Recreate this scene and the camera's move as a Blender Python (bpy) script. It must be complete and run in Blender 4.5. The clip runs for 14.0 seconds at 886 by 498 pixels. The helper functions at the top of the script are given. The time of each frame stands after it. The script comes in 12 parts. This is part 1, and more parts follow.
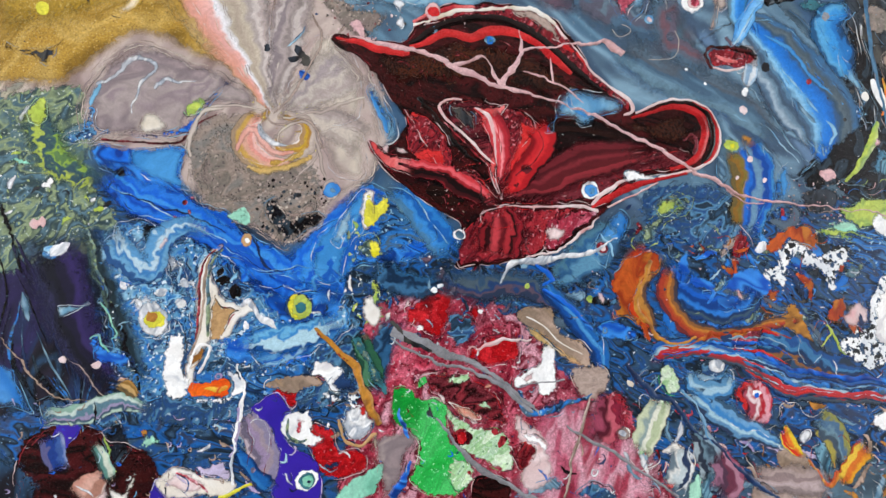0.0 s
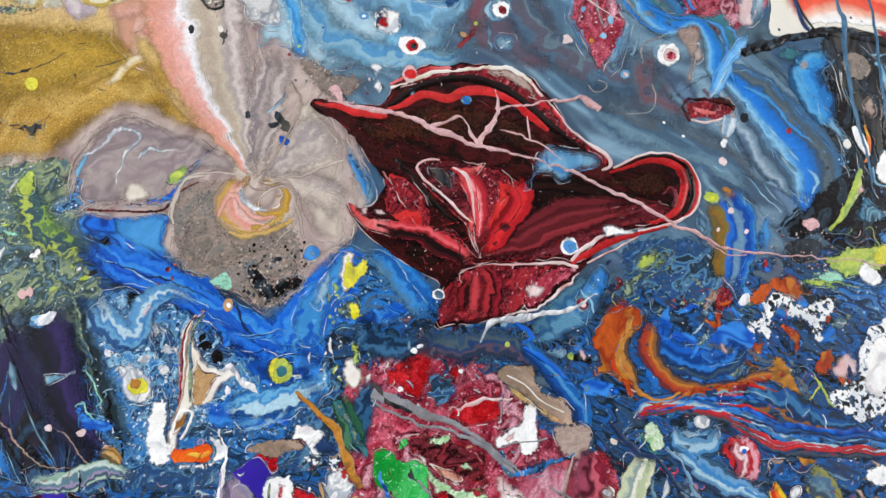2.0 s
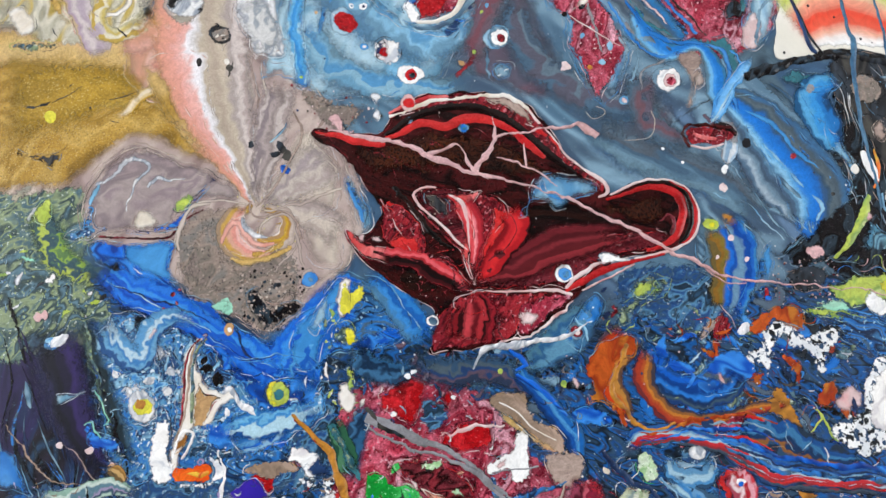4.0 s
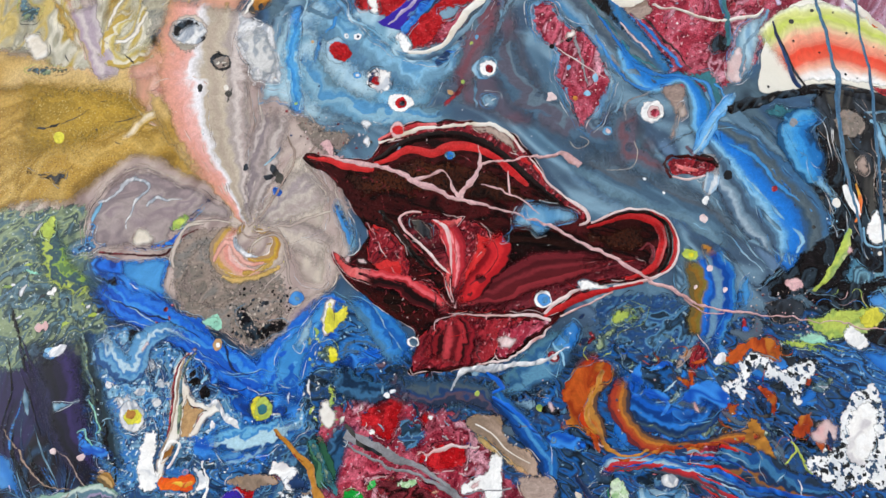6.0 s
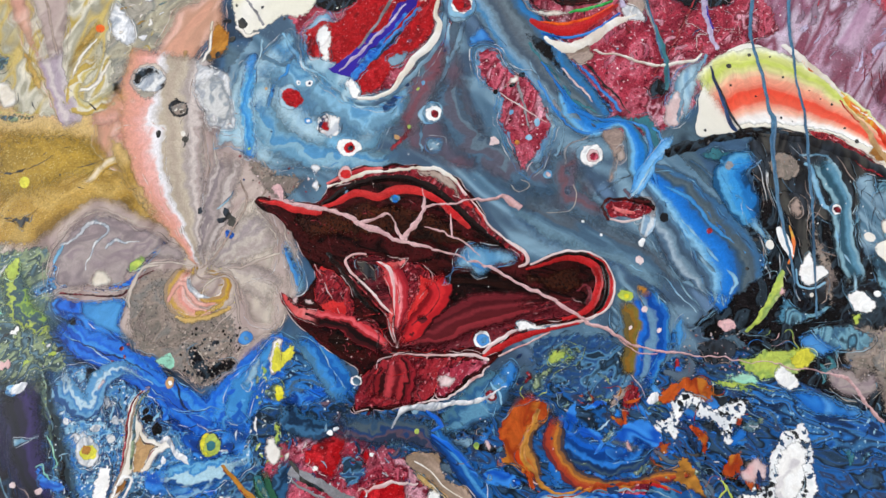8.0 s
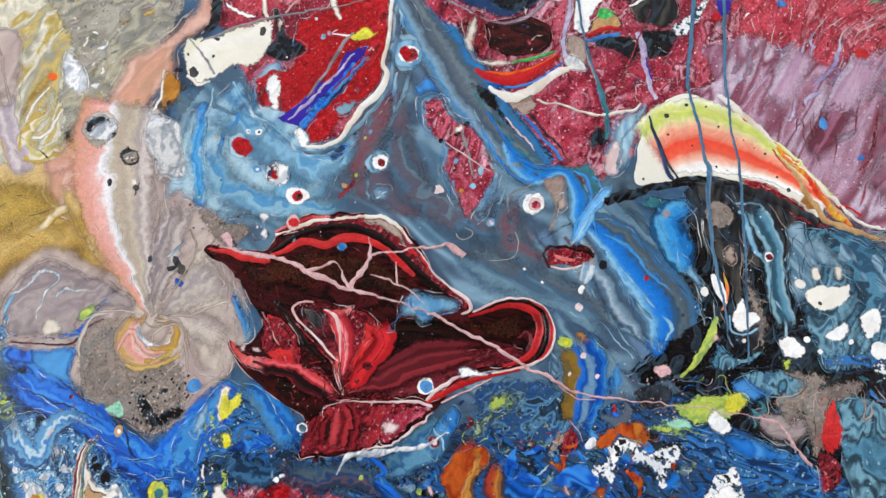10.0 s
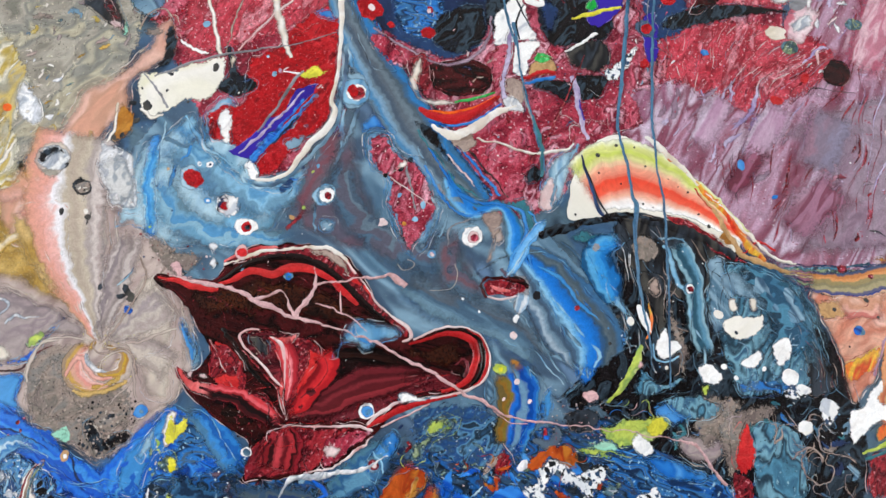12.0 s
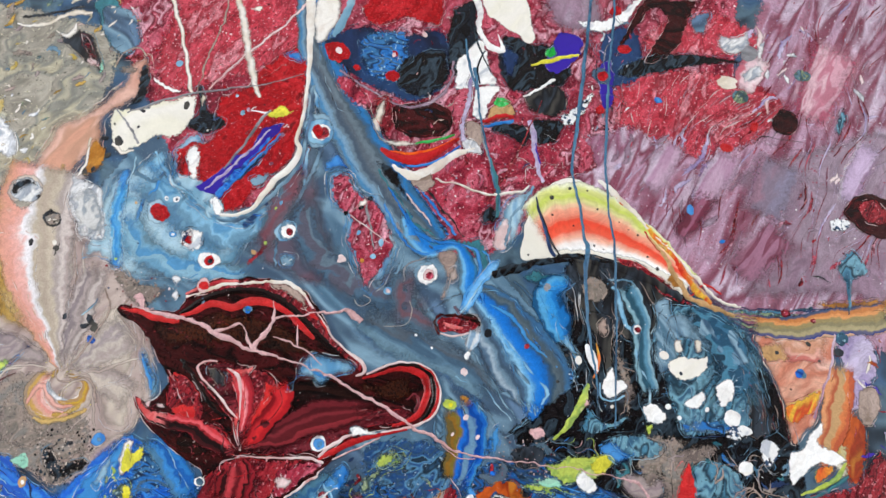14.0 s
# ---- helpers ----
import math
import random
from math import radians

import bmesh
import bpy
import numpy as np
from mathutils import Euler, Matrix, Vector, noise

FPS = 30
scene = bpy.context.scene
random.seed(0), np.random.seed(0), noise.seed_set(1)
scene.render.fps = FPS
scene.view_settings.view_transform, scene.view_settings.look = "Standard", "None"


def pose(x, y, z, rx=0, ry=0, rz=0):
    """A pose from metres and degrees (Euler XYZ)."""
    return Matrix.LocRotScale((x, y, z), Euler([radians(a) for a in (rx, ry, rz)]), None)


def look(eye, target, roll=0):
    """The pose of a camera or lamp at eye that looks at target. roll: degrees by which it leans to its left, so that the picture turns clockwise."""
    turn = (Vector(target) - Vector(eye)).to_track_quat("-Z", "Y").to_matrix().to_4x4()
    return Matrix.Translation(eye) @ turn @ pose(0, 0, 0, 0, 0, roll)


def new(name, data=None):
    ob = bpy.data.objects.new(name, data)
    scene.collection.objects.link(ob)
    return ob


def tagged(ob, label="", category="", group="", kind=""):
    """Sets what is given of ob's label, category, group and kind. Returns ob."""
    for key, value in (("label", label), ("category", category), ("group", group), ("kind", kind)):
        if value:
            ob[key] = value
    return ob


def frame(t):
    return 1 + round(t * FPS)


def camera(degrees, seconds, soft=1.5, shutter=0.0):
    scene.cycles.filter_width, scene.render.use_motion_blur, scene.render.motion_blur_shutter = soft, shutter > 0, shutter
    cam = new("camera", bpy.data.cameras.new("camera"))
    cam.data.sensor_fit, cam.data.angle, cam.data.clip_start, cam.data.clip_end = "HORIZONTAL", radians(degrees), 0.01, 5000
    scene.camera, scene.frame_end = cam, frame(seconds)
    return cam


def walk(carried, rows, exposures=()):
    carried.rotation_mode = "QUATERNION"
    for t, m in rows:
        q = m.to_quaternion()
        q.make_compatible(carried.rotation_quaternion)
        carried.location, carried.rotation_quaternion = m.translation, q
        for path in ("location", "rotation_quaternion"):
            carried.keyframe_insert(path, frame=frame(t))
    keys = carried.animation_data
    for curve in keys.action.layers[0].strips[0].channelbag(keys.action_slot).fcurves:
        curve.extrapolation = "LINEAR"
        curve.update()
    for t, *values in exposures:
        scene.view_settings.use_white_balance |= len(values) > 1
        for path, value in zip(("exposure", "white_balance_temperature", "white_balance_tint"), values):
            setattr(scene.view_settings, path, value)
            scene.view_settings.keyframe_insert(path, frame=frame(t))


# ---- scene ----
cam = camera(65.8, 14.0)
PATH = [
    (0, (-0.06555, -0.28685, 1.39756), (0.03268, 0.69886, 1.53443), -1.068),
    (0.5, (-0.06297, -0.29430, 1.40011), (0.03232, 0.69022, 1.54722), -1.524),
    (1, (-0.06059, -0.29686, 1.40630), (0.02830, 0.68708, 1.56108), -1.802),
    (1.5, (-0.05578, -0.29419, 1.40952), (0.02502, 0.68853, 1.57605), -1.948),
    (2, (-0.04758, -0.29282, 1.41248), (0.02055, 0.69018, 1.58297), -2.023),
    (2.5, (-0.03789, -0.29383, 1.41366), (0.00990, 0.68983, 1.58722), -2.104),
    (3, (-0.03145, -0.29604, 1.41633), (-0.00252, 0.68833, 1.59007), -1.932),
    (5.5, (-0.01391, -0.30506, 1.42224), (-0.04125, 0.67477, 1.62021), 0.285),
    (6, (-0.00544, -0.30846, 1.42218), (-0.04238, 0.67006, 1.62498), 0.667),
    (6.5, (0.00369, -0.31220, 1.42412), (-0.04270, 0.66560, 1.62848), 0.935),
    (7, (0.01375, -0.31379, 1.42534), (-0.03917, 0.66202, 1.63745), 1.069),
    (7.5, (0.02238, -0.31703, 1.43075), (-0.03558, 0.65899, 1.64056), 0.965),
    (8, (0.02903, -0.32091, 1.43633), (-0.03047, 0.65451, 1.64853), 0.797),
    (10.5, (0.05449, -0.33523, 1.45883), (0.02285, 0.63948, 1.68008), 0.098),
    (11, (0.05731, -0.33959, 1.46004), (0.04143, 0.63414, 1.68719), -0.002),
    (11.5, (0.06018, -0.34508, 1.45991), (0.05762, 0.62737, 1.69301), 0.038),
    (12, (0.06479, -0.35012, 1.45926), (0.06827, 0.62035, 1.70045), 0.136),
    (12.5, (0.06991, -0.35452, 1.46172), (0.08035, 0.61486, 1.70708), 0.185),
    (13, (0.07761, -0.35806, 1.46572), (0.08577, 0.60915, 1.71956), 0.438),
    (13.5, (0.08304, -0.36054, 1.46761), (0.08971, 0.60421, 1.73070), 0.848),
    (14, (0.08872, -0.36389, 1.46558), (0.09102, 0.59893, 1.73570), 1.278),
]
walk(cam, [(t, look(eye, target, roll)) for t, eye, target, roll in PATH])

LIGHT_W, LIGHT_E, ALBEDO = 90.0, 69.0, 0.82

from mathutils.geometry import delaunay_2d_cdt

# ---- light ----
world = bpy.data.worlds.new("sky")
scene.world = world
world.use_nodes = True
wn = world.node_tree.nodes
sky = wn.new("ShaderNodeTexSky")
sky.sky_type, sky.sun_disc = "NISHITA", False
sky.sun_elevation, sky.sun_rotation = radians(38), radians(60)
wn["Background"].inputs["Strength"].default_value = 0.1
world.node_tree.links.new(sky.outputs["Color"], wn["Background"].inputs["Color"])
sun_data = bpy.data.lights.new("sun", "SUN")
sun_data.energy, sun_data.angle, sun_data.color = 1.0, radians(12), (1.0, 0.96, 0.9)
sun = new("sun", sun_data)
sun.matrix_world = look((0, 0, 6), (2.5, 4.0, 1.0))


# an added area lamp, out of view in a side wall's opening
def fill_light(name, x, turn, watts, warm):
    data = bpy.data.lights.new(name, "AREA")
    data.shape, data.size, data.size_y, data.energy, data.color = "RECTANGLE", 2.0, 1.5, watts, warm
    ob = new(name, data)
    ob.matrix_world = pose(x, -1.5, 1.65, 90, 0, turn)
    return ob


# two added fill lamps; the east one evens the falloff across the canvas
fill_light("window_daylight_west", -2.18, -90, LIGHT_W, (0.925, 0.957, 1.0))
fill_light("window_daylight_east", 2.38, 90, LIGHT_E, (0.925, 0.957, 1.0))


# ---- materials ----
def lin(code):
    """A hex colour as linear values, scaled to a paint's albedo."""
    out = []
    for k in (0, 2, 4):
        v = int(code[k:k + 2], 16) / 255
        out.append(ALBEDO * (v / 12.92 if v <= 0.04045 else ((v + 0.055) / 1.055) ** 2.4))
    return (*out, 1.0)


def add(tree, kind, **values):
    node = tree.nodes.new(kind)
    for key, value in values.items():
        if key in node.inputs:
            node.inputs[key].default_value = value
    return node


def ramp_of(tree, stops, smooth=True):
    node = tree.nodes.new("ShaderNodeValToRGB")
    r = node.color_ramp
    r.interpolation = "EASE" if smooth else "LINEAR"
    while len(r.elements) < len(stops):
        r.elements.new(0.5)
    for e, (p, c) in zip(r.elements, stops):
        e.position, e.color = p, lin(c)
    return node


def paint(name, colours, size=12.0, stretch=1.0, angle=0.0, warp=1.0, bands=0.0, fleck=(), fleck_size=1.6, fleck_amount=0.12,
          grain=0.08, gloss=0.3, bump=0.07, detail=2.5, metal=0.0, curl=0.2, lace=1.7, seed=0, across=0.0):
    """Poured paint: warped marbling through a row of colours. size: the swirls, in mm; stretch: how far they are drawn out along angle;
    bands: how often the colours come round; fleck: colours of small specks of fleck_size mm; across: above 0, the colours lie side by side
    across a flow of paint and wander by that share of its width."""
    m = bpy.data.materials.new(name)
    m.use_nodes = True
    t = m.node_tree
    link = t.links.new
    bsdf = t.nodes["Principled BSDF"]
    coord = t.nodes.new("ShaderNodeTexCoord")
    flat = t.nodes.new("ShaderNodeMapping")
    flat.inputs["Rotation"].default_value = (0, radians(angle), 0)
    flat.inputs["Location"].default_value = (seed * 0.37, seed * 0.11, seed * 0.73)
    link(coord.outputs["Object"], flat.inputs["Vector"])
    drawn = t.nodes.new("ShaderNodeMapping")
    drawn.inputs["Scale"].default_value = (1.0 / stretch, 1.0, 1.0)
    link(flat.outputs["Vector"], drawn.inputs["Vector"])
    bend = add(t, "ShaderNodeTexNoise", Scale=450.0 / size, Detail=3.0, Roughness=0.55)
    link(drawn.outputs["Vector"], bend.inputs["Vector"])
    sub = t.nodes.new("ShaderNodeVectorMath")
    sub.operation = "SUBTRACT"
    sub.inputs[1].default_value = (0.5, 0.5, 0.5)
    link(bend.outputs["Color"], sub.inputs[0])
    push = t.nodes.new("ShaderNodeVectorMath")
    push.operation = "MULTIPLY_ADD"
    push.inputs[1].default_value = (warp * size * 0.003,) * 3
    link(sub.outputs["Vector"], push.inputs[0])
    link(drawn.outputs["Vector"], push.inputs[2])
    main = add(t, "ShaderNodeTexNoise", Scale=700.0 / size, Detail=detail, Roughness=0.5)
    link(push.outputs["Vector"], main.inputs["Vector"])
    value = main.outputs["Fac"]
    spread = t.nodes.new("ShaderNodeMapRange")
    spread.inputs["From Min"].default_value, spread.inputs["From Max"].default_value = 0.3, 0.7
    link(value, spread.inputs["Value"])
    value = spread.outputs["Result"]
    if across:
        place = t.nodes.new("ShaderNodeAttribute")
        place.attribute_name = "across"
        drift = t.nodes.new("ShaderNodeMath")
        drift.operation = "MULTIPLY_ADD"
        drift.inputs[1].default_value = across * 3.4
        link(main.outputs["Fac"], drift.inputs[0])
        link(place.outputs["Fac"], drift.inputs[2])
        even = t.nodes.new("ShaderNodeMath")
        even.operation = "SUBTRACT"
        even.inputs[1].default_value = across * 1.7
        link(drift.outputs["Value"], even.inputs[0])
        value = even.outputs["Value"]
        comb = t.nodes.new("ShaderNodeCombineXYZ")
        comb.inputs["Y"].default_value = seed * 0.61
        link(value, comb.inputs["X"])
        drawn_out = add(t, "ShaderNodeTexNoise", Scale=30.0, Detail=4.0, Roughness=0.7)
        link(comb.outputs["Vector"], drawn_out.inputs["Vector"])
        hair = t.nodes.new("ShaderNodeMath")
        hair.operation = "MULTIPLY_ADD"
        hair.inputs[1].default_value = 0.14 if len(colours) < 11 else 0.06
        link(drawn_out.outputs["Fac"], hair.inputs[0])
        link(value, hair.inputs[2])
        shifted = t.nodes.new("ShaderNodeMath")
        shifted.operation = "SUBTRACT"
        shifted.inputs[1].default_value = 0.07 if len(colours) < 11 else 0.03
        link(hair.outputs["Value"], shifted.inputs[0])
        value = shifted.outputs["Value"]
    if bands:
        many = t.nodes.new("ShaderNodeMath")
        many.operation = "MULTIPLY"
        many.inputs[1].default_value = bands
        link(value, many.inputs[0])
        swing = t.nodes.new("ShaderNodeMath")
        swing.operation = "PINGPONG"
        swing.inputs[1].default_value = 1.0
        link(many.outputs["Value"], swing.inputs[0])
        value = swing.outputs["Value"]
    n = len(colours)
    stops = [(i / max(1, n - 1), c) for i, c in enumerate(colours)]
    if across:
        # bands of uneven width, some with crisp and some with blended edges
        rnd = random.Random(seed * 7 + n)
        wide = [rnd.uniform(0.45, 1.6) for _ in colours]
        at, stops = 0.0, []
        for w, c in zip(wide, colours):
            w = w / sum(wide)
            inset = w * rnd.uniform(0.08, 0.45)
            stops += [(at + inset, c), (at + w - inset, c)] if n < 11 else [(at + w / 2, c)]
            at += w
    ramp = ramp_of(t, stops)
    link(value, ramp.inputs["Fac"])
    colour = ramp.outputs["Color"]
    # fine grain
    fine = add(t, "ShaderNodeTexNoise", Scale=1400.0, Detail=3.0, Roughness=0.6)
    link(flat.outputs["Vector"], fine.inputs["Vector"])
    shade = t.nodes.new("ShaderNodeMapRange")
    shade.inputs["From Min"].default_value, shade.inputs["From Max"].default_value = 0.3, 0.7
    shade.inputs["To Min"].default_value, shade.inputs["To Max"].default_value = 1.0 - grain * 1.6, 1.0 + grain
    link(fine.outputs["Fac"], shade.inputs["Value"])
    mul = t.nodes.new("ShaderNodeVectorMath")
    mul.operation = "SCALE"
    link(colour, mul.inputs[0])
    link(shade.outputs["Result"], mul.inputs["Scale"])
    colour = mul.outputs["Vector"]
    # thin darker and lighter curls at a smaller size
    small = add(t, "ShaderNodeTexNoise", Scale=1700.0 / size, Detail=4.0, Roughness=0.5, Distortion=2.2)
    bent = t.nodes.new("ShaderNodeVectorMath")
    bent.operation = "MULTIPLY_ADD"
    bent.inputs[1].default_value = (warp * size * 0.004,) * 3
    link(sub.outputs["Vector"], bent.inputs[0])
    link(flat.outputs["Vector"], bent.inputs[2])
    link(bent.outputs["Vector"], small.inputs["Vector"])
    tone = t.nodes.new("ShaderNodeMapRange")
    tone.inputs["From Min"].default_value, tone.inputs["From Max"].default_value = 0.33, 0.67
    tone.inputs["To Min"].default_value, tone.inputs["To Max"].default_value = 1.0 - curl, 1.0 + curl
    link(small.outputs["Fac"], tone.inputs["Value"])
    curled = t.nodes.new("ShaderNodeVectorMath")
    curled.operation = "SCALE"
    link(colour, curled.inputs[0])
    broad = add(t, "ShaderNodeTexNoise", Scale=28.0, Detail=2.0)
    link(flat.outputs["Vector"], broad.inputs["Vector"])
    swell = t.nodes.new("ShaderNodeMapRange")
    swell.inputs["From Min"].default_value, swell.inputs["From Max"].default_value = 0.3, 0.7
    swell.inputs["To Min"].default_value, swell.inputs["To Max"].default_value = 1.0 - curl * 0.5, 1.0 + curl * 0.5
    link(broad.outputs["Fac"], swell.inputs["Value"])
    twice = t.nodes.new("ShaderNodeMath")
    twice.operation = "MULTIPLY"
    link(tone.outputs["Result"], twice.inputs[0])
    link(swell.outputs["Result"], twice.inputs[1])
    link(twice.outputs["Value"], curled.inputs["Scale"])
    colour = curled.outputs["Vector"]
    for k, code in enumerate(fleck):
        dots = add(t, "ShaderNodeTexNoise", Scale=900.0 / fleck_size, Detail=2.5, Roughness=0.6)
        shift = t.nodes.new("ShaderNodeMapping")
        shift.inputs["Location"].default_value = (3.1 * k + 1.7 + seed, 0.4, 1.9 * k)
        link(flat.outputs["Vector"], shift.inputs["Vector"])
        link(shift.outputs["Vector"], dots.inputs["Vector"])
        mask = t.nodes.new("ShaderNodeMapRange")
        edge = 0.72 - fleck_amount
        mask.inputs["From Min"].default_value, mask.inputs["From Max"].default_value = edge, edge + 0.04
        link(dots.outputs["Fac"], mask.inputs["Value"])
        mix = t.nodes.new("ShaderNodeMix")
        mix.data_type = "RGBA"
        link(mask.outputs["Result"], mix.inputs["Factor"])
        link(colour, mix.inputs["A"])
        mix.inputs["B"].default_value = lin(code)
        colour = mix.outputs["Result"]
    link(colour, bsdf.inputs["Base Color"])
    rough = t.nodes.new("ShaderNodeMapRange")
    rough.inputs["To Min"].default_value, rough.inputs["To Max"].default_value = gloss - 0.1, gloss + 0.15
    link(fine.outputs["Fac"], rough.inputs["Value"])
    link(rough.outputs["Result"], bsdf.inputs["Roughness"])
    bsdf.inputs["Metallic"].default_value = metal
    bsdf.inputs["Specular IOR Level"].default_value = 0.2
    lump = t.nodes.new("ShaderNodeBump")
    lump.inputs["Strength"].default_value, lump.inputs["Distance"].default_value = bump, 0.0006
    both = t.nodes.new("ShaderNodeMath")
    both.operation = "MULTIPLY_ADD"
    both.inputs[1].default_value = 0.4
    link(fine.outputs["Fac"], both.inputs[0])
    link(main.outputs["Fac"], both.inputs[2])
    link(both.outputs["Value"], lump.inputs["Height"])
    link(lump.outputs["Normal"], bsdf.inputs["Normal"])
    # the paint breaks up into lace where it thins out at an edge
    edge = t.nodes.new("ShaderNodeAttribute")
    edge.attribute_name = "edge"
    web = add(t, "ShaderNodeTexNoise", Scale=520.0, Detail=5.0, Roughness=0.62, Distortion=0.8)
    link(flat.outputs["Vector"], web.inputs["Vector"])
    torn = t.nodes.new("ShaderNodeMath")
    torn.operation = "MULTIPLY_ADD"
    torn.inputs[1].default_value = lace
    link(web.outputs["Fac"], torn.inputs[0])
    link(edge.outputs["Fac"], torn.inputs[2])
    cover = t.nodes.new("ShaderNodeMapRange")
    cover.interpolation_type = "SMOOTHSTEP"
    spread_of = 0.21 if lace > 1.0 else 0.4
    cover.inputs["From Min"].default_value, cover.inputs["From Max"].default_value = lace * 0.5 + 0.5 - spread_of, lace * 0.5 + 0.5 + spread_of
    cover.inputs["To Min"].default_value, cover.inputs["To Max"].default_value = 1.0, 0.0
    link(torn.outputs["Value"], cover.inputs["Value"])
    keep = t.nodes.new("ShaderNodeMath")
    keep.operation = "MAXIMUM"
    whole = t.nodes.new("ShaderNodeMath")
    whole.operation = "LESS_THAN"
    whole.inputs[1].default_value = 0.02
    link(edge.outputs["Fac"], whole.inputs[0])
    link(whole.outputs["Value"], keep.inputs[0])
    link(cover.outputs["Result"], keep.inputs[1])
    link(keep.outputs["Value"], bsdf.inputs["Alpha"])
    return m


def plaster(name, code, size):
    return paint(name, [code, code], size=size, grain=0.04, gloss=0.7, bump=0.3, curl=0.03)


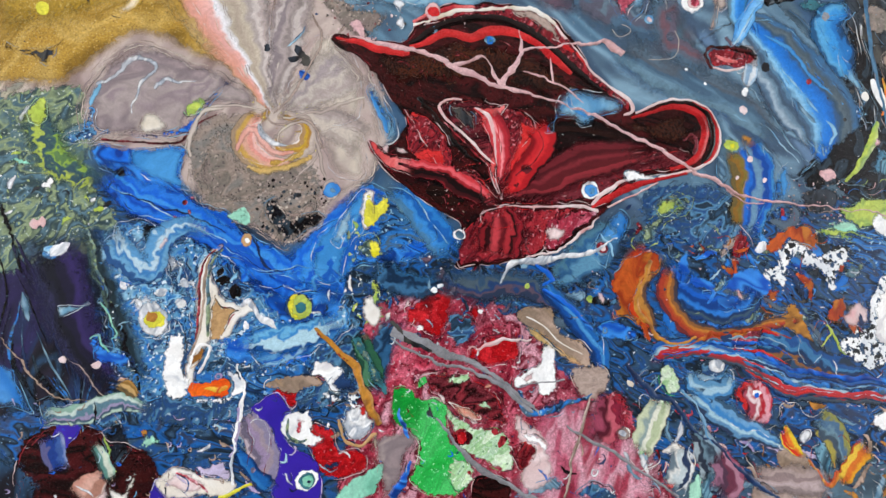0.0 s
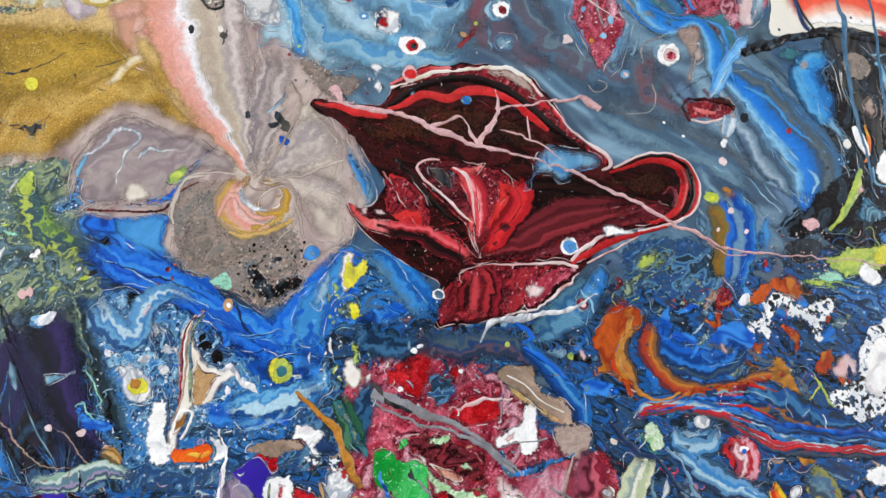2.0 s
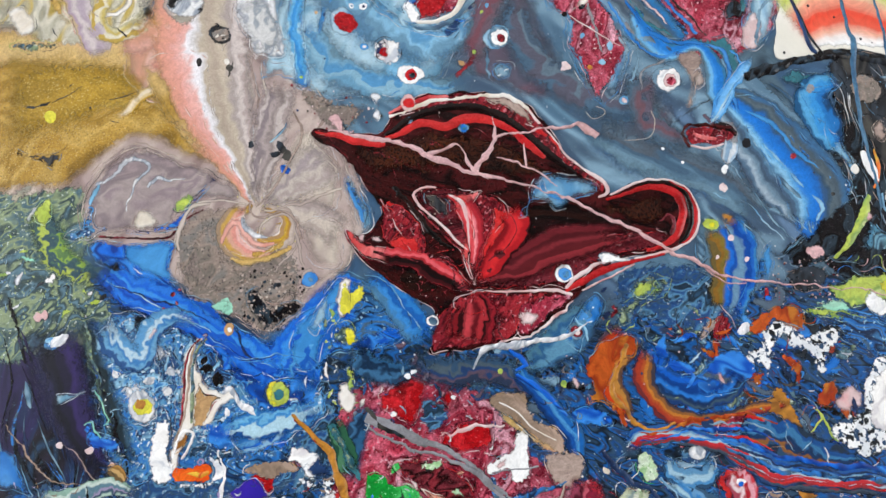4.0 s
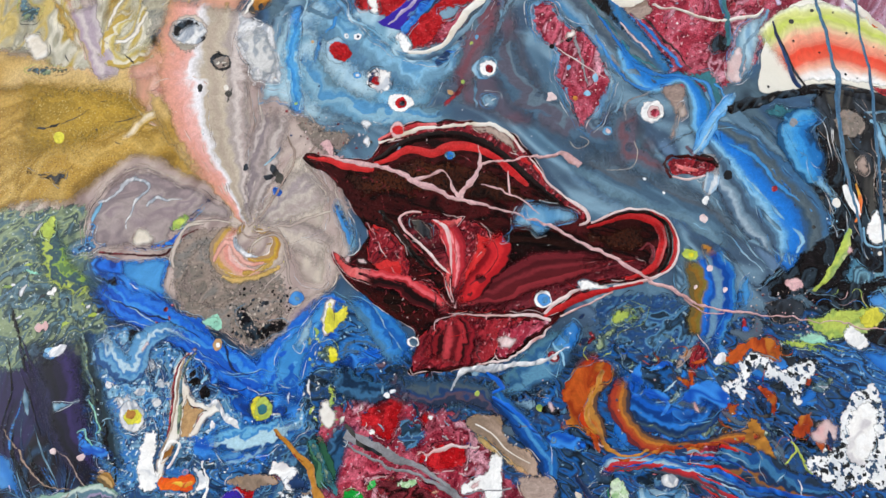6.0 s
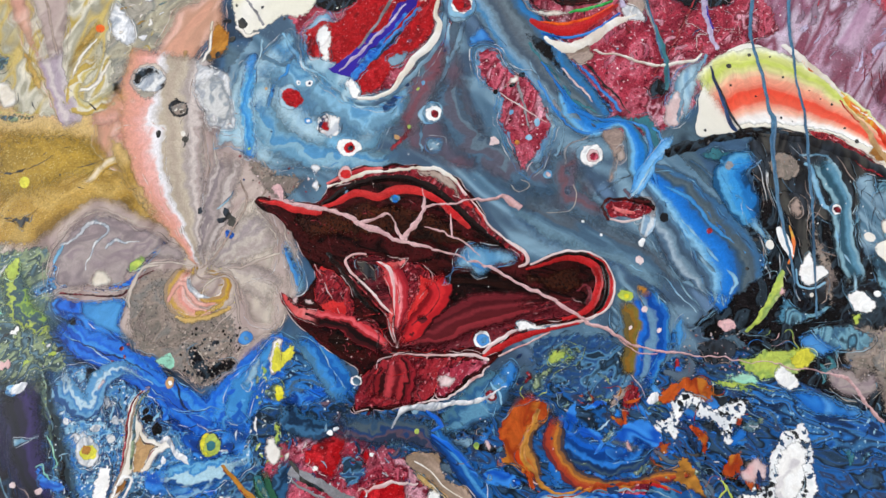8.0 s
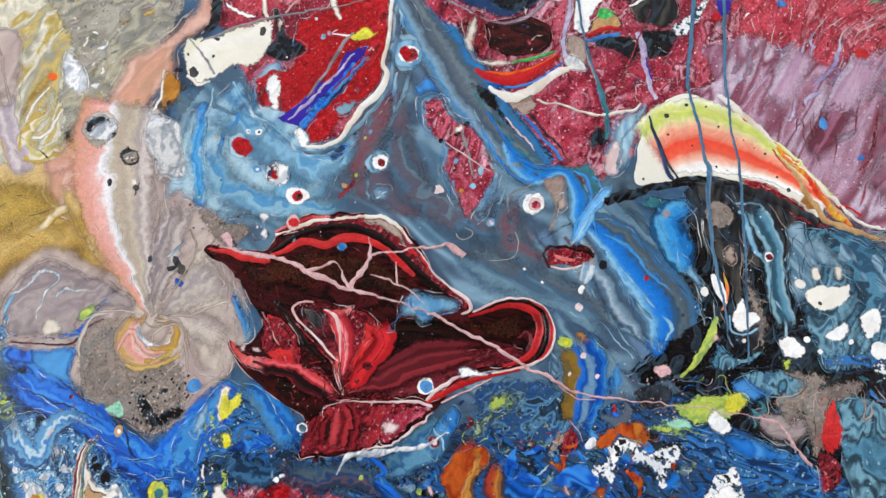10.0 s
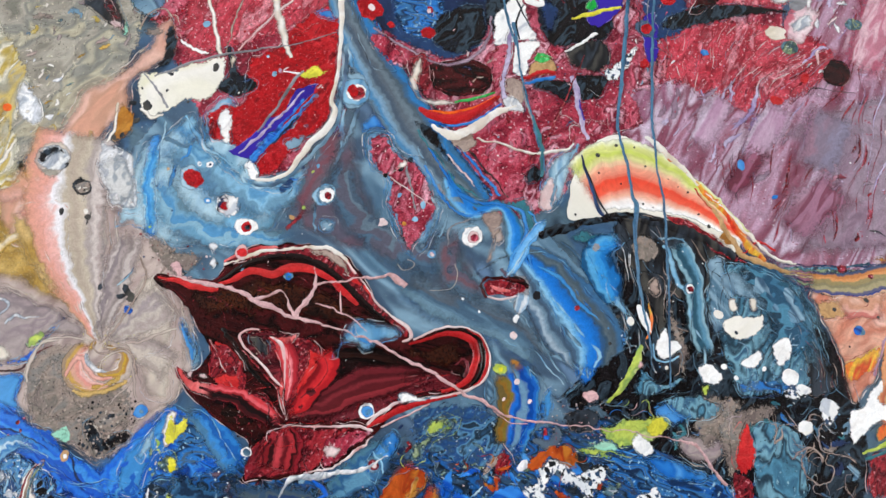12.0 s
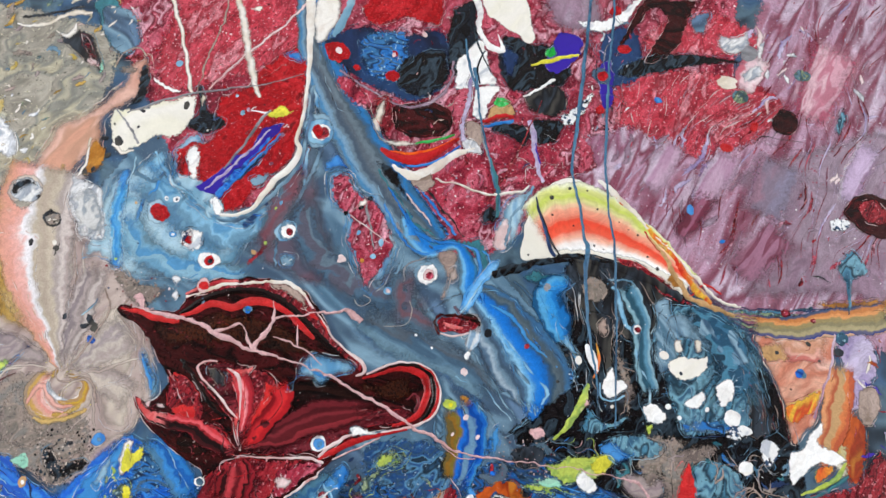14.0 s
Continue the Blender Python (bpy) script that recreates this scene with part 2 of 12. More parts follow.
M = {
    "ground": paint("ground", ["2c3f55", "3f5f80", "566f80", "22303f"], 30, seed=1),
    "gold": paint("gold", ["8c6a1e", "b89038", "cca858", "a07c2a", "c49e4c"], 24, 2.0, 28, 1.5, bands=1.3, fleck=["dcc080", "6c5018"], fleck_size=0.7, fleck_amount=0.1, grain=0.22, gloss=0.38, curl=0.12, lace=0.6, seed=2),
    "gold_pale": paint("gold_pale", ["c09a4a", "d9b97c", "d8a98a"], 24, 2.0, 30, 0.8, grain=0.2, lace=0.6, curl=0.08, seed=3),
    "straw": paint("straw", ["a89c68", "d4c898", "b8a04c", "e0dac8", "a8a490", "c8b068"], 20, 2.2, 70, 1.7, bands=1.3, fleck=["8c7c40"], fleck_size=1.2, fleck_amount=0.05, seed=4),
    "olive_grey": paint("olive_grey", ["76746a", "9c968a", "aaa498", "8c8c84", "c0b8a0", "a09888"], 24, 1.6, 30, 1.9, bands=1.1, fleck=["d0c8b0", "5c5a50"], fleck_size=1.6, fleck_amount=0.07, seed=5),
    "salmon": paint("salmon", ["cc9684", "dcaa98", "e4b8a8", "c89880", "d8a088"], 22, 2.0, 60, 1.3, bands=1.3, grain=0.05, lace=0.5, curl=0.08, seed=6),
    "rose": paint("rose", ["e0a090", "e6b0a4", "d99484", "ecc8c0"], 18, 3.0, 70, 0.8, lace=0.6, curl=0.08, seed=7),
    "taupe": paint("taupe", ["947f7c", "b6a29d", "c8b6ae", "9c8986", "d0c0b6", "a8948f"], 30, 2.0, 60, 1.6, bands=1.1, grain=0.05, curl=0.08, lace=0.6, seed=8),
    "taupe_light": paint("taupe_light", ["b09f98", "c8bab0", "d6cabc", "b4a49c", "c2b2aa"], 26, 2.4, 75, 1.4, bands=1.0, grain=0.04, curl=0.06, lace=0.5, seed=9),
    "taupe_dark": paint("taupe_dark", ["706460", "8a7c76", "7c746c", "9a8a80", "84807c"], 12, 1.5, 30, 1.6, bands=1.3, fleck=["40363a", "b0a094"], fleck_size=1.2, fleck_amount=0.09, seed=10),
    "slate": paint("slate", ["486078", "6488a0", "50708a", "80a2b8", "445a72", "6480a0"], 34, 2.4, -40, 1.5, bands=1.1, grain=0.06, fleck=["9cb6c6"], fleck_size=0.8, fleck_amount=0.05, curl=0.08, seed=11),
    "slate_plum": paint("slate_plum", ["5a5868", "6a5462", "566a7c", "4e6070"], 26, 2.0, 80, 1.4, grain=0.08, lace=0.6, curl=0.08, seed=12),
    "sky_light": paint("sky_light", ["6aa4cc", "94c4e0", "5a94c0", "b4d4e4", "6c9cb8", "7cb8dc"], 28, 2.0, 75, 1.5, bands=1.0, grain=0.06, lace=0.6, curl=0.08, seed=13),
    "azure": paint("azure", ["1458ac", "2a80d8", "1c6cc4", "5098dc", "2070c0"], 20, 3.5, -55, 1.1, bands=1.5, grain=0.04, lace=0.6, curl=0.08, seed=14),
    "cobalt": paint("cobalt", ["0a3a94", "1560cc", "1a70e0", "0c3480", "3a8ce4", "1050b8"], 20, 2.0, -30, 1.6, bands=1.7, grain=0.06, curl=0.08, seed=15),
    "cerulean": paint("cerulean", ["2f7cc0", "4a98d8", "3a88cc", "62a8dc"], 22, 2.0, 60, 1.0, grain=0.06, lace=0.6, curl=0.08, seed=16),
    "steel": paint("steel", ["486c88", "7094ae", "3c5a74", "8cacc0", "50748c"], 14, 4.0, -50, 1.0, bands=2.2, grain=0.05, lace=0.6, curl=0.08, seed=17),
    "navy": paint("navy", ["141c34", "1c2c50", "24406c", "1a2438"], 22, 1.5, 80, 1.4, fleck=["3a5a7a"], fleck_size=1.2, fleck_amount=0.06, seed=18),
    "indigo": paint("indigo", ["16142a", "281f4c", "1c2a4c", "221a28", "12101a", "24405c"], 22, 4.0, 82, 1.4, bands=1.5, grain=0.06, fleck=["50708c"], fleck_size=1.0, fleck_amount=0.05, seed=19),
    "violet": paint("violet", ["2c1a8c", "3a24a4", "30209a"], 30, 1, 0, 0.6, grain=0.04, curl=0.05, seed=20),
    "black": paint("black", ["0c0a0e", "1c222c", "121014", "34424e", "0c0a0c", "1a1618"], 11, 2.0, 60, 1.8, bands=1.5, fleck=["506070"], fleck_size=0.9, fleck_amount=0.05, gloss=0.22, seed=21),
    "char": paint("char", ["24262c", "3a3c40", "4a4844", "1a1a1e", "343c46"], 16, 3.0, 80, 1.3, bands=1.6, seed=22),
    "jet": paint("jet", ["0c0607", "1c0d0d", "0a0505", "26120f"], 12, 2.5, -10, 1.6, bands=1.3, gloss=0.22, seed=71),
    "leaf": paint("leaf", ["120608", "2a0c0e", "3c1212", "180808", "4a1618"], 14, 3.0, -15, 1.4, bands=1.4, fleck=["0a0505"], fleck_size=0.9, fleck_amount=0.12, gloss=0.22, seed=23),
    "leaf_brown": paint("leaf_brown", ["2a140c", "4a2210", "3a1a10", "1c0e0a"], 10, 2.0, -10, 1.0, fleck=["100808"], fleck_size=0.8, fleck_amount=0.2, gloss=0.25, seed=24),
    "maroon": paint("maroon", ["2c0a10", "5a1820", "742a34", "200608", "882c36"], 14, 4.0, 20, 1.7, bands=2.2, fleck=["120508", "a04c54"], fleck_size=1.2, fleck_amount=0.09, grain=0.12, gloss=0.25, seed=25),
    "wine": paint("wine", ["3c0c14", "7c1c26", "a42c36", "501018", "8c2430"], 9, 3.0, 60, 1.8, bands=1.8, fleck=["14060a", "d08088"], fleck_size=1.5, fleck_amount=0.1, grain=0.12, gloss=0.25, seed=26),
    "red": paint("red", ["b01c20", "d03434", "c02428", "9c181c"], 16, 3.0, 20, 1.0, grain=0.1, gloss=0.25, seed=27),
    "red_pink": paint("red_pink", ["c83c40", "e88080", "d85858", "b02c34"], 8, 5.0, 80, 0.8, grain=0.08, gloss=0.25, seed=28),
    "blood": paint("blood", ["8c1018", "b8141c", "a01018", "c8242c", "741016"], 9, 1.5, 45, 1.4, fleck=["d86068", "5a0c14"], fleck_size=1.3, fleck_amount=0.08, grain=0.25, bump=0.6, gloss=0.22, seed=29),
    "crimson": paint("crimson", ["5c1424", "8c2438", "a83448", "c45c70", "7a1c30", "d89cac"], 15, 1.8, 62, 1.8, bands=1.2, fleck=["dca4b0", "4c101c"], fleck_size=1.6, fleck_amount=0.1, grain=0.3, bump=0.6, gloss=0.25, curl=0.35, seed=30),
    "crimson_bright": paint("crimson_bright", ["8c1c2c", "b83444", "cc4c5c", "a02838", "d88490"], 9, 2.5, 62, 1.5, bands=1.2, fleck=["e4b0b8", "701824"], fleck_size=1.5, fleck_amount=0.1, grain=0.3, bump=0.6, curl=0.35, seed=31),
    "mauve": paint("mauve", ["743c50", "a06c80", "bc98b0", "84485c", "ccb8cc", "98607a"], 17, 5.0, 62, 1.3, bands=1.2, fleck=["8c3044", "d8c8d8"], fleck_size=1.6, fleck_amount=0.08, grain=0.2, curl=0.2, seed=32),
    "mauve_grey": paint("mauve_grey", ["8a7484", "a08c9c", "94788c", "b0a4b4"], 18, 3.0, 65, 1.2, fleck=["9c4c60"], fleck_size=2.0, fleck_amount=0.05, grain=0.15, lace=0.6, seed=33),
    "magenta_wash": paint("magenta_wash", ["8c2c40", "b85870", "d8a0b0", "a03c50"], 8, 3.0, 75, 1.2, grain=0.25, lace=0.6, seed=34),
    "white": paint("white", ["c4cad4", "f4f4f4", "ffffff", "f8f6f4", "d8d4d8"], 9, 1.5, 40, 1.5, grain=0.04, curl=0.08, seed=35),
    "cream": paint("cream", ["d8ccb8", "ece4d8", "f4f0ea", "e0d4c8"], 12, 1.5, 30, 1.0, grain=0.05, curl=0.05, lace=0.6, seed=36),
    "ivory": paint("ivory", ["f0ecdc", "f4f0e8", "e8e4c4"], 30, 1.5, 30, 1.0, grain=0.03, curl=0.05, seed=37),
    "blush": paint("blush", ["e4b4b4", "dcc0c0", "f0dcdc", "d09c9c"], 10, 1.5, 30, 1.2, grain=0.08, curl=0.05, lace=0.6, seed=38),
    "pink_drip": paint("pink_drip", ["d0a4a8", "dcb4b6", "c49898"], 6, 1.0, 0, 1.0, grain=0.08, seed=39),
    "white_lace": paint("white_lace", ["ffffff", "f0f2f4", "dce0e6"], 6, 1, 0, 1.5, fleck=["14181c", "2c4868"], fleck_size=3.0, fleck_amount=0.17, grain=0.03, curl=0.06, seed=40),
    "white_marble": paint("white_marble", ["e0e0e6", "c4c8d0", "f0f0f2", "a4acb8", "ececec"], 10, 2.0, 60, 1.5, bands=1.3, lace=0.6, seed=41),
    "lace_blue": paint("lace_blue", ["1c5ca4", "4a90cc", "90c0dc", "1c4478", "5c94bc", "2c74c0"], 9, 1.4, 30, 1.9, bands=1.5, fleck=["d4e6f0", "183050"], fleck_size=2.0, fleck_amount=0.12, seed=42),
    "lace_dark": paint("lace_dark", ["16222e", "2c4c68", "1c2c3c", "5484a8", "22487c", "34506c"], 12, 1.6, 50, 2.1, bands=1.7, fleck=["98b0c0", "0a0d10"], fleck_size=1.5, fleck_amount=0.08, seed=43),
    "deep_blue": paint("deep_blue", ["10305c", "1c60b0", "3a74a8", "142848", "2a78c8", "4a6478"], 13, 2.2, -15, 1.9, bands=1.8, fleck=["98c0d8", "0c1828"], fleck_size=1.6, fleck_amount=0.09, seed=44),
    "murk": paint("murk", ["1a2838", "2c4864", "22508c", "34506c", "15202c", "1c60a8", "34405c"], 14, 2.4, -20, 2.2, bands=1.9, fleck=["88a4b8", "0a0c10"], fleck_size=1.4, fleck_amount=0.07, seed=70),
    "moss": paint("moss", ["3c5054", "5c7064", "4c6874", "8c9c78", "34484c", "5c7c8c"], 12, 1.5, 40, 1.9, bands=1.6, fleck=["a8b87c", "c8d4c8"], fleck_size=1.3, fleck_amount=0.08, seed=45),
    "lime": paint("lime", ["a8bc4c", "c0d060", "8cac58", "d0d890"], 8, 1.5, 60, 1.2, seed=46),
    "yellow": paint("yellow", ["d8d020", "e8e04c", "c8c43c"], 8, 1.5, 0, 1.0, seed=47),
    "green": paint("green", ["18a83c", "30b854", "4cc468", "109434"], 10, 2.0, 60, 1.2, fleck=["98e0a8"], fleck_size=1.2, fleck_amount=0.09, grain=0.2, bump=0.5, seed=48),
    "mint": paint("mint", ["90bc84", "c8e4b8", "dcecd4", "a0cc94", "b8d8b8"], 8, 2.0, 50, 2.0, bands=1.5, fleck=["eef4e8", "5c8c64"], fleck_size=1.2, fleck_amount=0.1, grain=0.12, seed=49),
    "teal_pale": paint("teal_pale", ["78c4a8", "94d4bc", "a8dcc4"], 12, 1.5, 0, 1.0, seed=50),
    "teal": paint("teal", ["2a6470", "3c7884", "1c4c5c"], 10, 2.0, 80, 1.0, seed=51),
    "string_blue": paint("string_blue", ["3a6080", "4c7898", "2c4c68"], 8, 2.0, 90, 1.0, gloss=0.2, seed=52),
    "orange": paint("orange", ["a84418", "c05820", "983414", "b87028"], 10, 2.5, 70, 1.2, bands=1.3, seed=53),
    "ochre": paint("ochre", ["a86c20", "c08434", "8c5c28", "b47c38"], 10, 2.5, 20, 1.2, seed=54),
    "vermilion": paint("vermilion", ["e84c14", "f06c1c", "e03818"], 10, 1.5, 0, 1.0, grain=0.05, seed=55),
    "tan": paint("tan", ["b89060", "c8a070", "a88458"], 10, 3.0, 70, 1.0, bands=1.2, grain=0.06, seed=56),
    "tan_grey": paint("tan_grey", ["a08878", "b49c8c", "8c7868", "a88c6c"], 10, 2.0, -40, 1.0, seed=57),
    "grey_mauve": paint("grey_mauve", ["84767a", "9c8c8e", "8a7c80", "aa9c9a", "94848a"], 18, 1.6, 20, 1.6, bands=1.3, grain=0.06, curl=0.1, lace=0.6, seed=58),
    "grey_line": paint("grey_line", ["7c7c80", "94949a", "68686c"], 8, 2.0, 0, 1.0, seed=59),
    "mushroom": paint("mushroom", ["9c8880", "b09c92", "887468"], 8, 1.5, 0, 1.0, lace=0.6, seed=60),
    "petrol": paint("petrol", ["28485c", "3c6c88", "5088a4", "203848", "74a4b8", "38607c"], 16, 2.2, 75, 1.9, bands=1.6, fleck=["94bccc", "142430"], fleck_size=1.4, fleck_amount=0.07, curl=0.12, seed=61),
    "lilac": paint("lilac", ["a898c4", "c4b8d4", "9484b0"], 10, 2.0, 70, 1.0, seed=62),
    "peach": paint("peach", ["d89080", "e0a890", "c87c64", "e4b8a8"], 14, 2.0, 40, 1.2, lace=0.6, seed=63),
    "fire": paint("fire", ["d83820", "e87830", "e8b840", "d05028"], 8, 3.0, 60, 1.0, bands=1.2, seed=64),
    "shell": paint("shell", ["f2f0e8", "ece8dc", "f6f4ee"], 40, 1.5, 20, 1.0, grain=0.02, gloss=0.2, curl=0.04, seed=65),
}

# hair lines at the edges of pools, by the pool's paint
VEINS = {
    "leaf": ("blush", "jet", "wine", "jet", "maroon"), "wine": ("blush", "jet", "red"), "maroon": ("jet", "wine", "blush", "red"),
    "red": ("jet", "red_pink"), "red_pink": ("wine", "blush"), "slate": ("sky_light", "steel", "char"), "sky_light": ("white_marble", "steel", "cerulean"),
    "cobalt": ("sky_light", "navy", "cerulean", "azure"), "azure": ("sky_light", "navy", "cerulean"), "cerulean": ("white_marble", "azure"), "steel": ("char", "sky_light"),
    "taupe": ("mushroom", "taupe_light", "grey_mauve", "taupe_light"), "taupe_light": ("mushroom", "white_marble", "grey_mauve"), "salmon": ("cream", "rose", "mushroom"),
    "rose": ("cream", "salmon"), "grey_mauve": ("taupe_light", "char"), "blood": ("black", "blush", "wine"), "crimson": ("blush", "wine", "black"),
    "white": ("char", "steel"), "white_marble": ("steel", "white"), "cream": ("char", "mushroom"), "navy": ("steel", "black"), "petrol": ("black", "sky_light", "char"),
    "char": ("steel", "black", "mushroom"), "black": ("steel", "char"), "orange": ("wine", "ochre", "steel"), "ochre": ("char", "tan"), "tan": ("cream", "wine", "char"),
    "tan_grey": ("cream", "char", "tan"), "green": ("char", "mint"), "mint": ("green", "char"), "violet": ("lilac", "navy"), "lime": ("char", "mint"),
    "murk": ("steel", "black", "cobalt"), "lace_blue": ("white_marble", "navy", "cerulean"), "lace_dark": ("steel", "black"), "moss": ("char", "lime"), "mushroom": ("char", "taupe_light"),
    "peach": ("wine", "cream"), "fire": ("wine", "yellow"), "lilac": ("wine", "white_marble"), "teal": ("steel", "black"), "deep_blue": ("steel", "navy"),
}


# ---- room, assumed and out of view ----
def box(bm, x0, x1, y0, y1, z0, z1):
    made = bmesh.ops.create_cube(bm, size=1.0)
    for v in made["verts"]:
        v.co = ((x0 + x1) / 2 + v.co.x * (x1 - x0), (y0 + y1) / 2 + v.co.y * (y1 - y0), (z0 + z1) / 2 + v.co.z * (z1 - z0))


def mesh_ob(name, bm, material, parent=None, label=""):
    me = bpy.data.meshes.new(name)
    bm.to_mesh(me)
    bm.free()
    me.materials.append(material)
    ob = new(name, me)
    if parent:
        ob.parent = parent
    return tagged(ob, label)


def slabs(name, boxes, material, label):
    bm = bmesh.new()
    for b in boxes:
        box(bm, *b)
    return tagged(mesh_ob(name, bm, material), label, "wall", kind="structure")


wall_paint = plaster("wall_paint", "dedee0", 300)
slabs("wall_north", [(-2.4, 2.6, 0.03, 0.15, 0, 2.7)], wall_paint, "plain off-white plastered wall behind the painting")
# added behind the camera, dark so the glossy paint reflects little
slabs("wall_south", [(-2.4, 2.6, -3.4, -3.28, 0, 2.7)], plaster("dark_wall_paint", "5c5a58", 300), "unseen dark grey wall added to keep reflections in the paint dark")
# unseen side walls, their openings made up to hold the fill lamps
for wall_name, wx in (("wall_west", -2.4), ("wall_east", 2.4)):
    slabs(wall_name, [(wx, wx + 0.2, -3.28, -2.5, 0, 2.7), (wx, wx + 0.2, -0.5, 0.03, 0, 2.7), (wx, wx + 0.2, -2.5, -0.5, 0, 0.9),
                      (wx, wx + 0.2, -2.5, -0.5, 2.4, 2.7)], wall_paint, "unseen off-white plastered wall with a wide opening added for the fill lamp")
floor = slabs("floor", [(-2.4, 2.6, -3.4, 0.15, -0.1, 0)], plaster("floor_boards", "8d7862", 200), "plain brown floor")
floor["category"] = "floor"
ceiling = slabs("ceiling", [(-2.4, 2.6, -3.4, 0.15, 2.7, 2.8)], plaster("ceiling_paint", "eeece8", 300), "plain white ceiling")
ceiling["category"] = "ceiling"

# ---- the painting ----
painting = new("painting")
painting.location = (0, 0, 1.5)
tagged(painting, "abstract poured acrylic painting in marbled blue, crimson, taupe and gold", "painting")
LIFT = {"n": 0, "pools": 0}
# how far in from its edge a pool's paint thins out, in mm
SOFT = {"gold": 9, "gold_pale": 12, "salmon": 7, "rose": 6, "taupe": 6, "taupe_light": 7, "taupe_dark": 6, "grey_mauve": 5, "slate_plum": 9, "sky_light": 6,
        "mauve": 10, "mauve_grey": 12, "crimson_bright": 9, "straw": 6, "olive_grey": 8, "indigo": 7,
        "cerulean": 4, "azure": 4, "moss": 6, "peach": 4, "lime": 3, "deep_blue": 6, "navy": 5, "leaf_brown": 5, "maroon": 5, "magenta_wash": 7, "blush": 3, "shell": 0, "violet": 0.5, "leaf": 0.8, "vermilion": 0.6, "black": 2.5, "char": 3}


def spline(points, closed, step):
    """Points of a smooth curve through the given ones, step mm apart."""
    out, n = [], len(points)
    for i in range(n if closed else n - 1):
        if closed:
            p = [np.array(points[(i + k) % n], float) for k in (-1, 0, 1, 2)]
        else:
            p = [np.array(points[min(max(i + k, 0), n - 1)], float) for k in (-1, 0, 1, 2)]
        count = max(2, int(np.hypot(*(p[2] - p[1])[:2]) / step))
        for j in range(count):
            s = j / count
            a = 0.5 * (2 * p[1] + (p[2] - p[0]) * s + (2 * p[0] - 5 * p[1] + 4 * p[2] - p[3]) * s * s + (3 * p[1] - p[0] - 3 * p[2] + p[3]) * s ** 3)
            out.append(a)
    if not closed:
        out.append(np.array(points[-1], float))
    return out


def ragged(pts, rag):
    """Uneven edges: one slow drift that all the paint shares, and a fine one of each pool's own."""
    out, share = [], min(1.0, rag / 0.4)
    for p in pts:
        d = np.zeros(2)
        for wave, size in ((9.0, 1.5 * share), (3.5, 0.8 * share)):
            v = noise.noise_vector((p[0] / wave, p[1] / wave, 4.2))
            d += np.array((v.x, v.y)) * size
        for wave, size in ((1.7, 0.75 * rag), (0.8, 0.4 * rag)):
            v = noise.noise_vector((p[0] / wave + 3.3, p[1] / wave, LIFT["n"] * 0.7))
            d += np.array((v.x, v.y)) * size
        out.append(p[:2] + d)
    return out


def height(layer, counted=True):
    """The height of a layer of paint; each later pool lies a hair above the one before."""
    LIFT["n"] += 1
    if not counted:
        return layer * 0.00022 + (LIFT["n"] % 60) * 0.0000003 + 0.0001
    LIFT["pools"] += 1
    return layer * 0.00022 + LIFT["pools"] * 0.00000013 + 0.0001


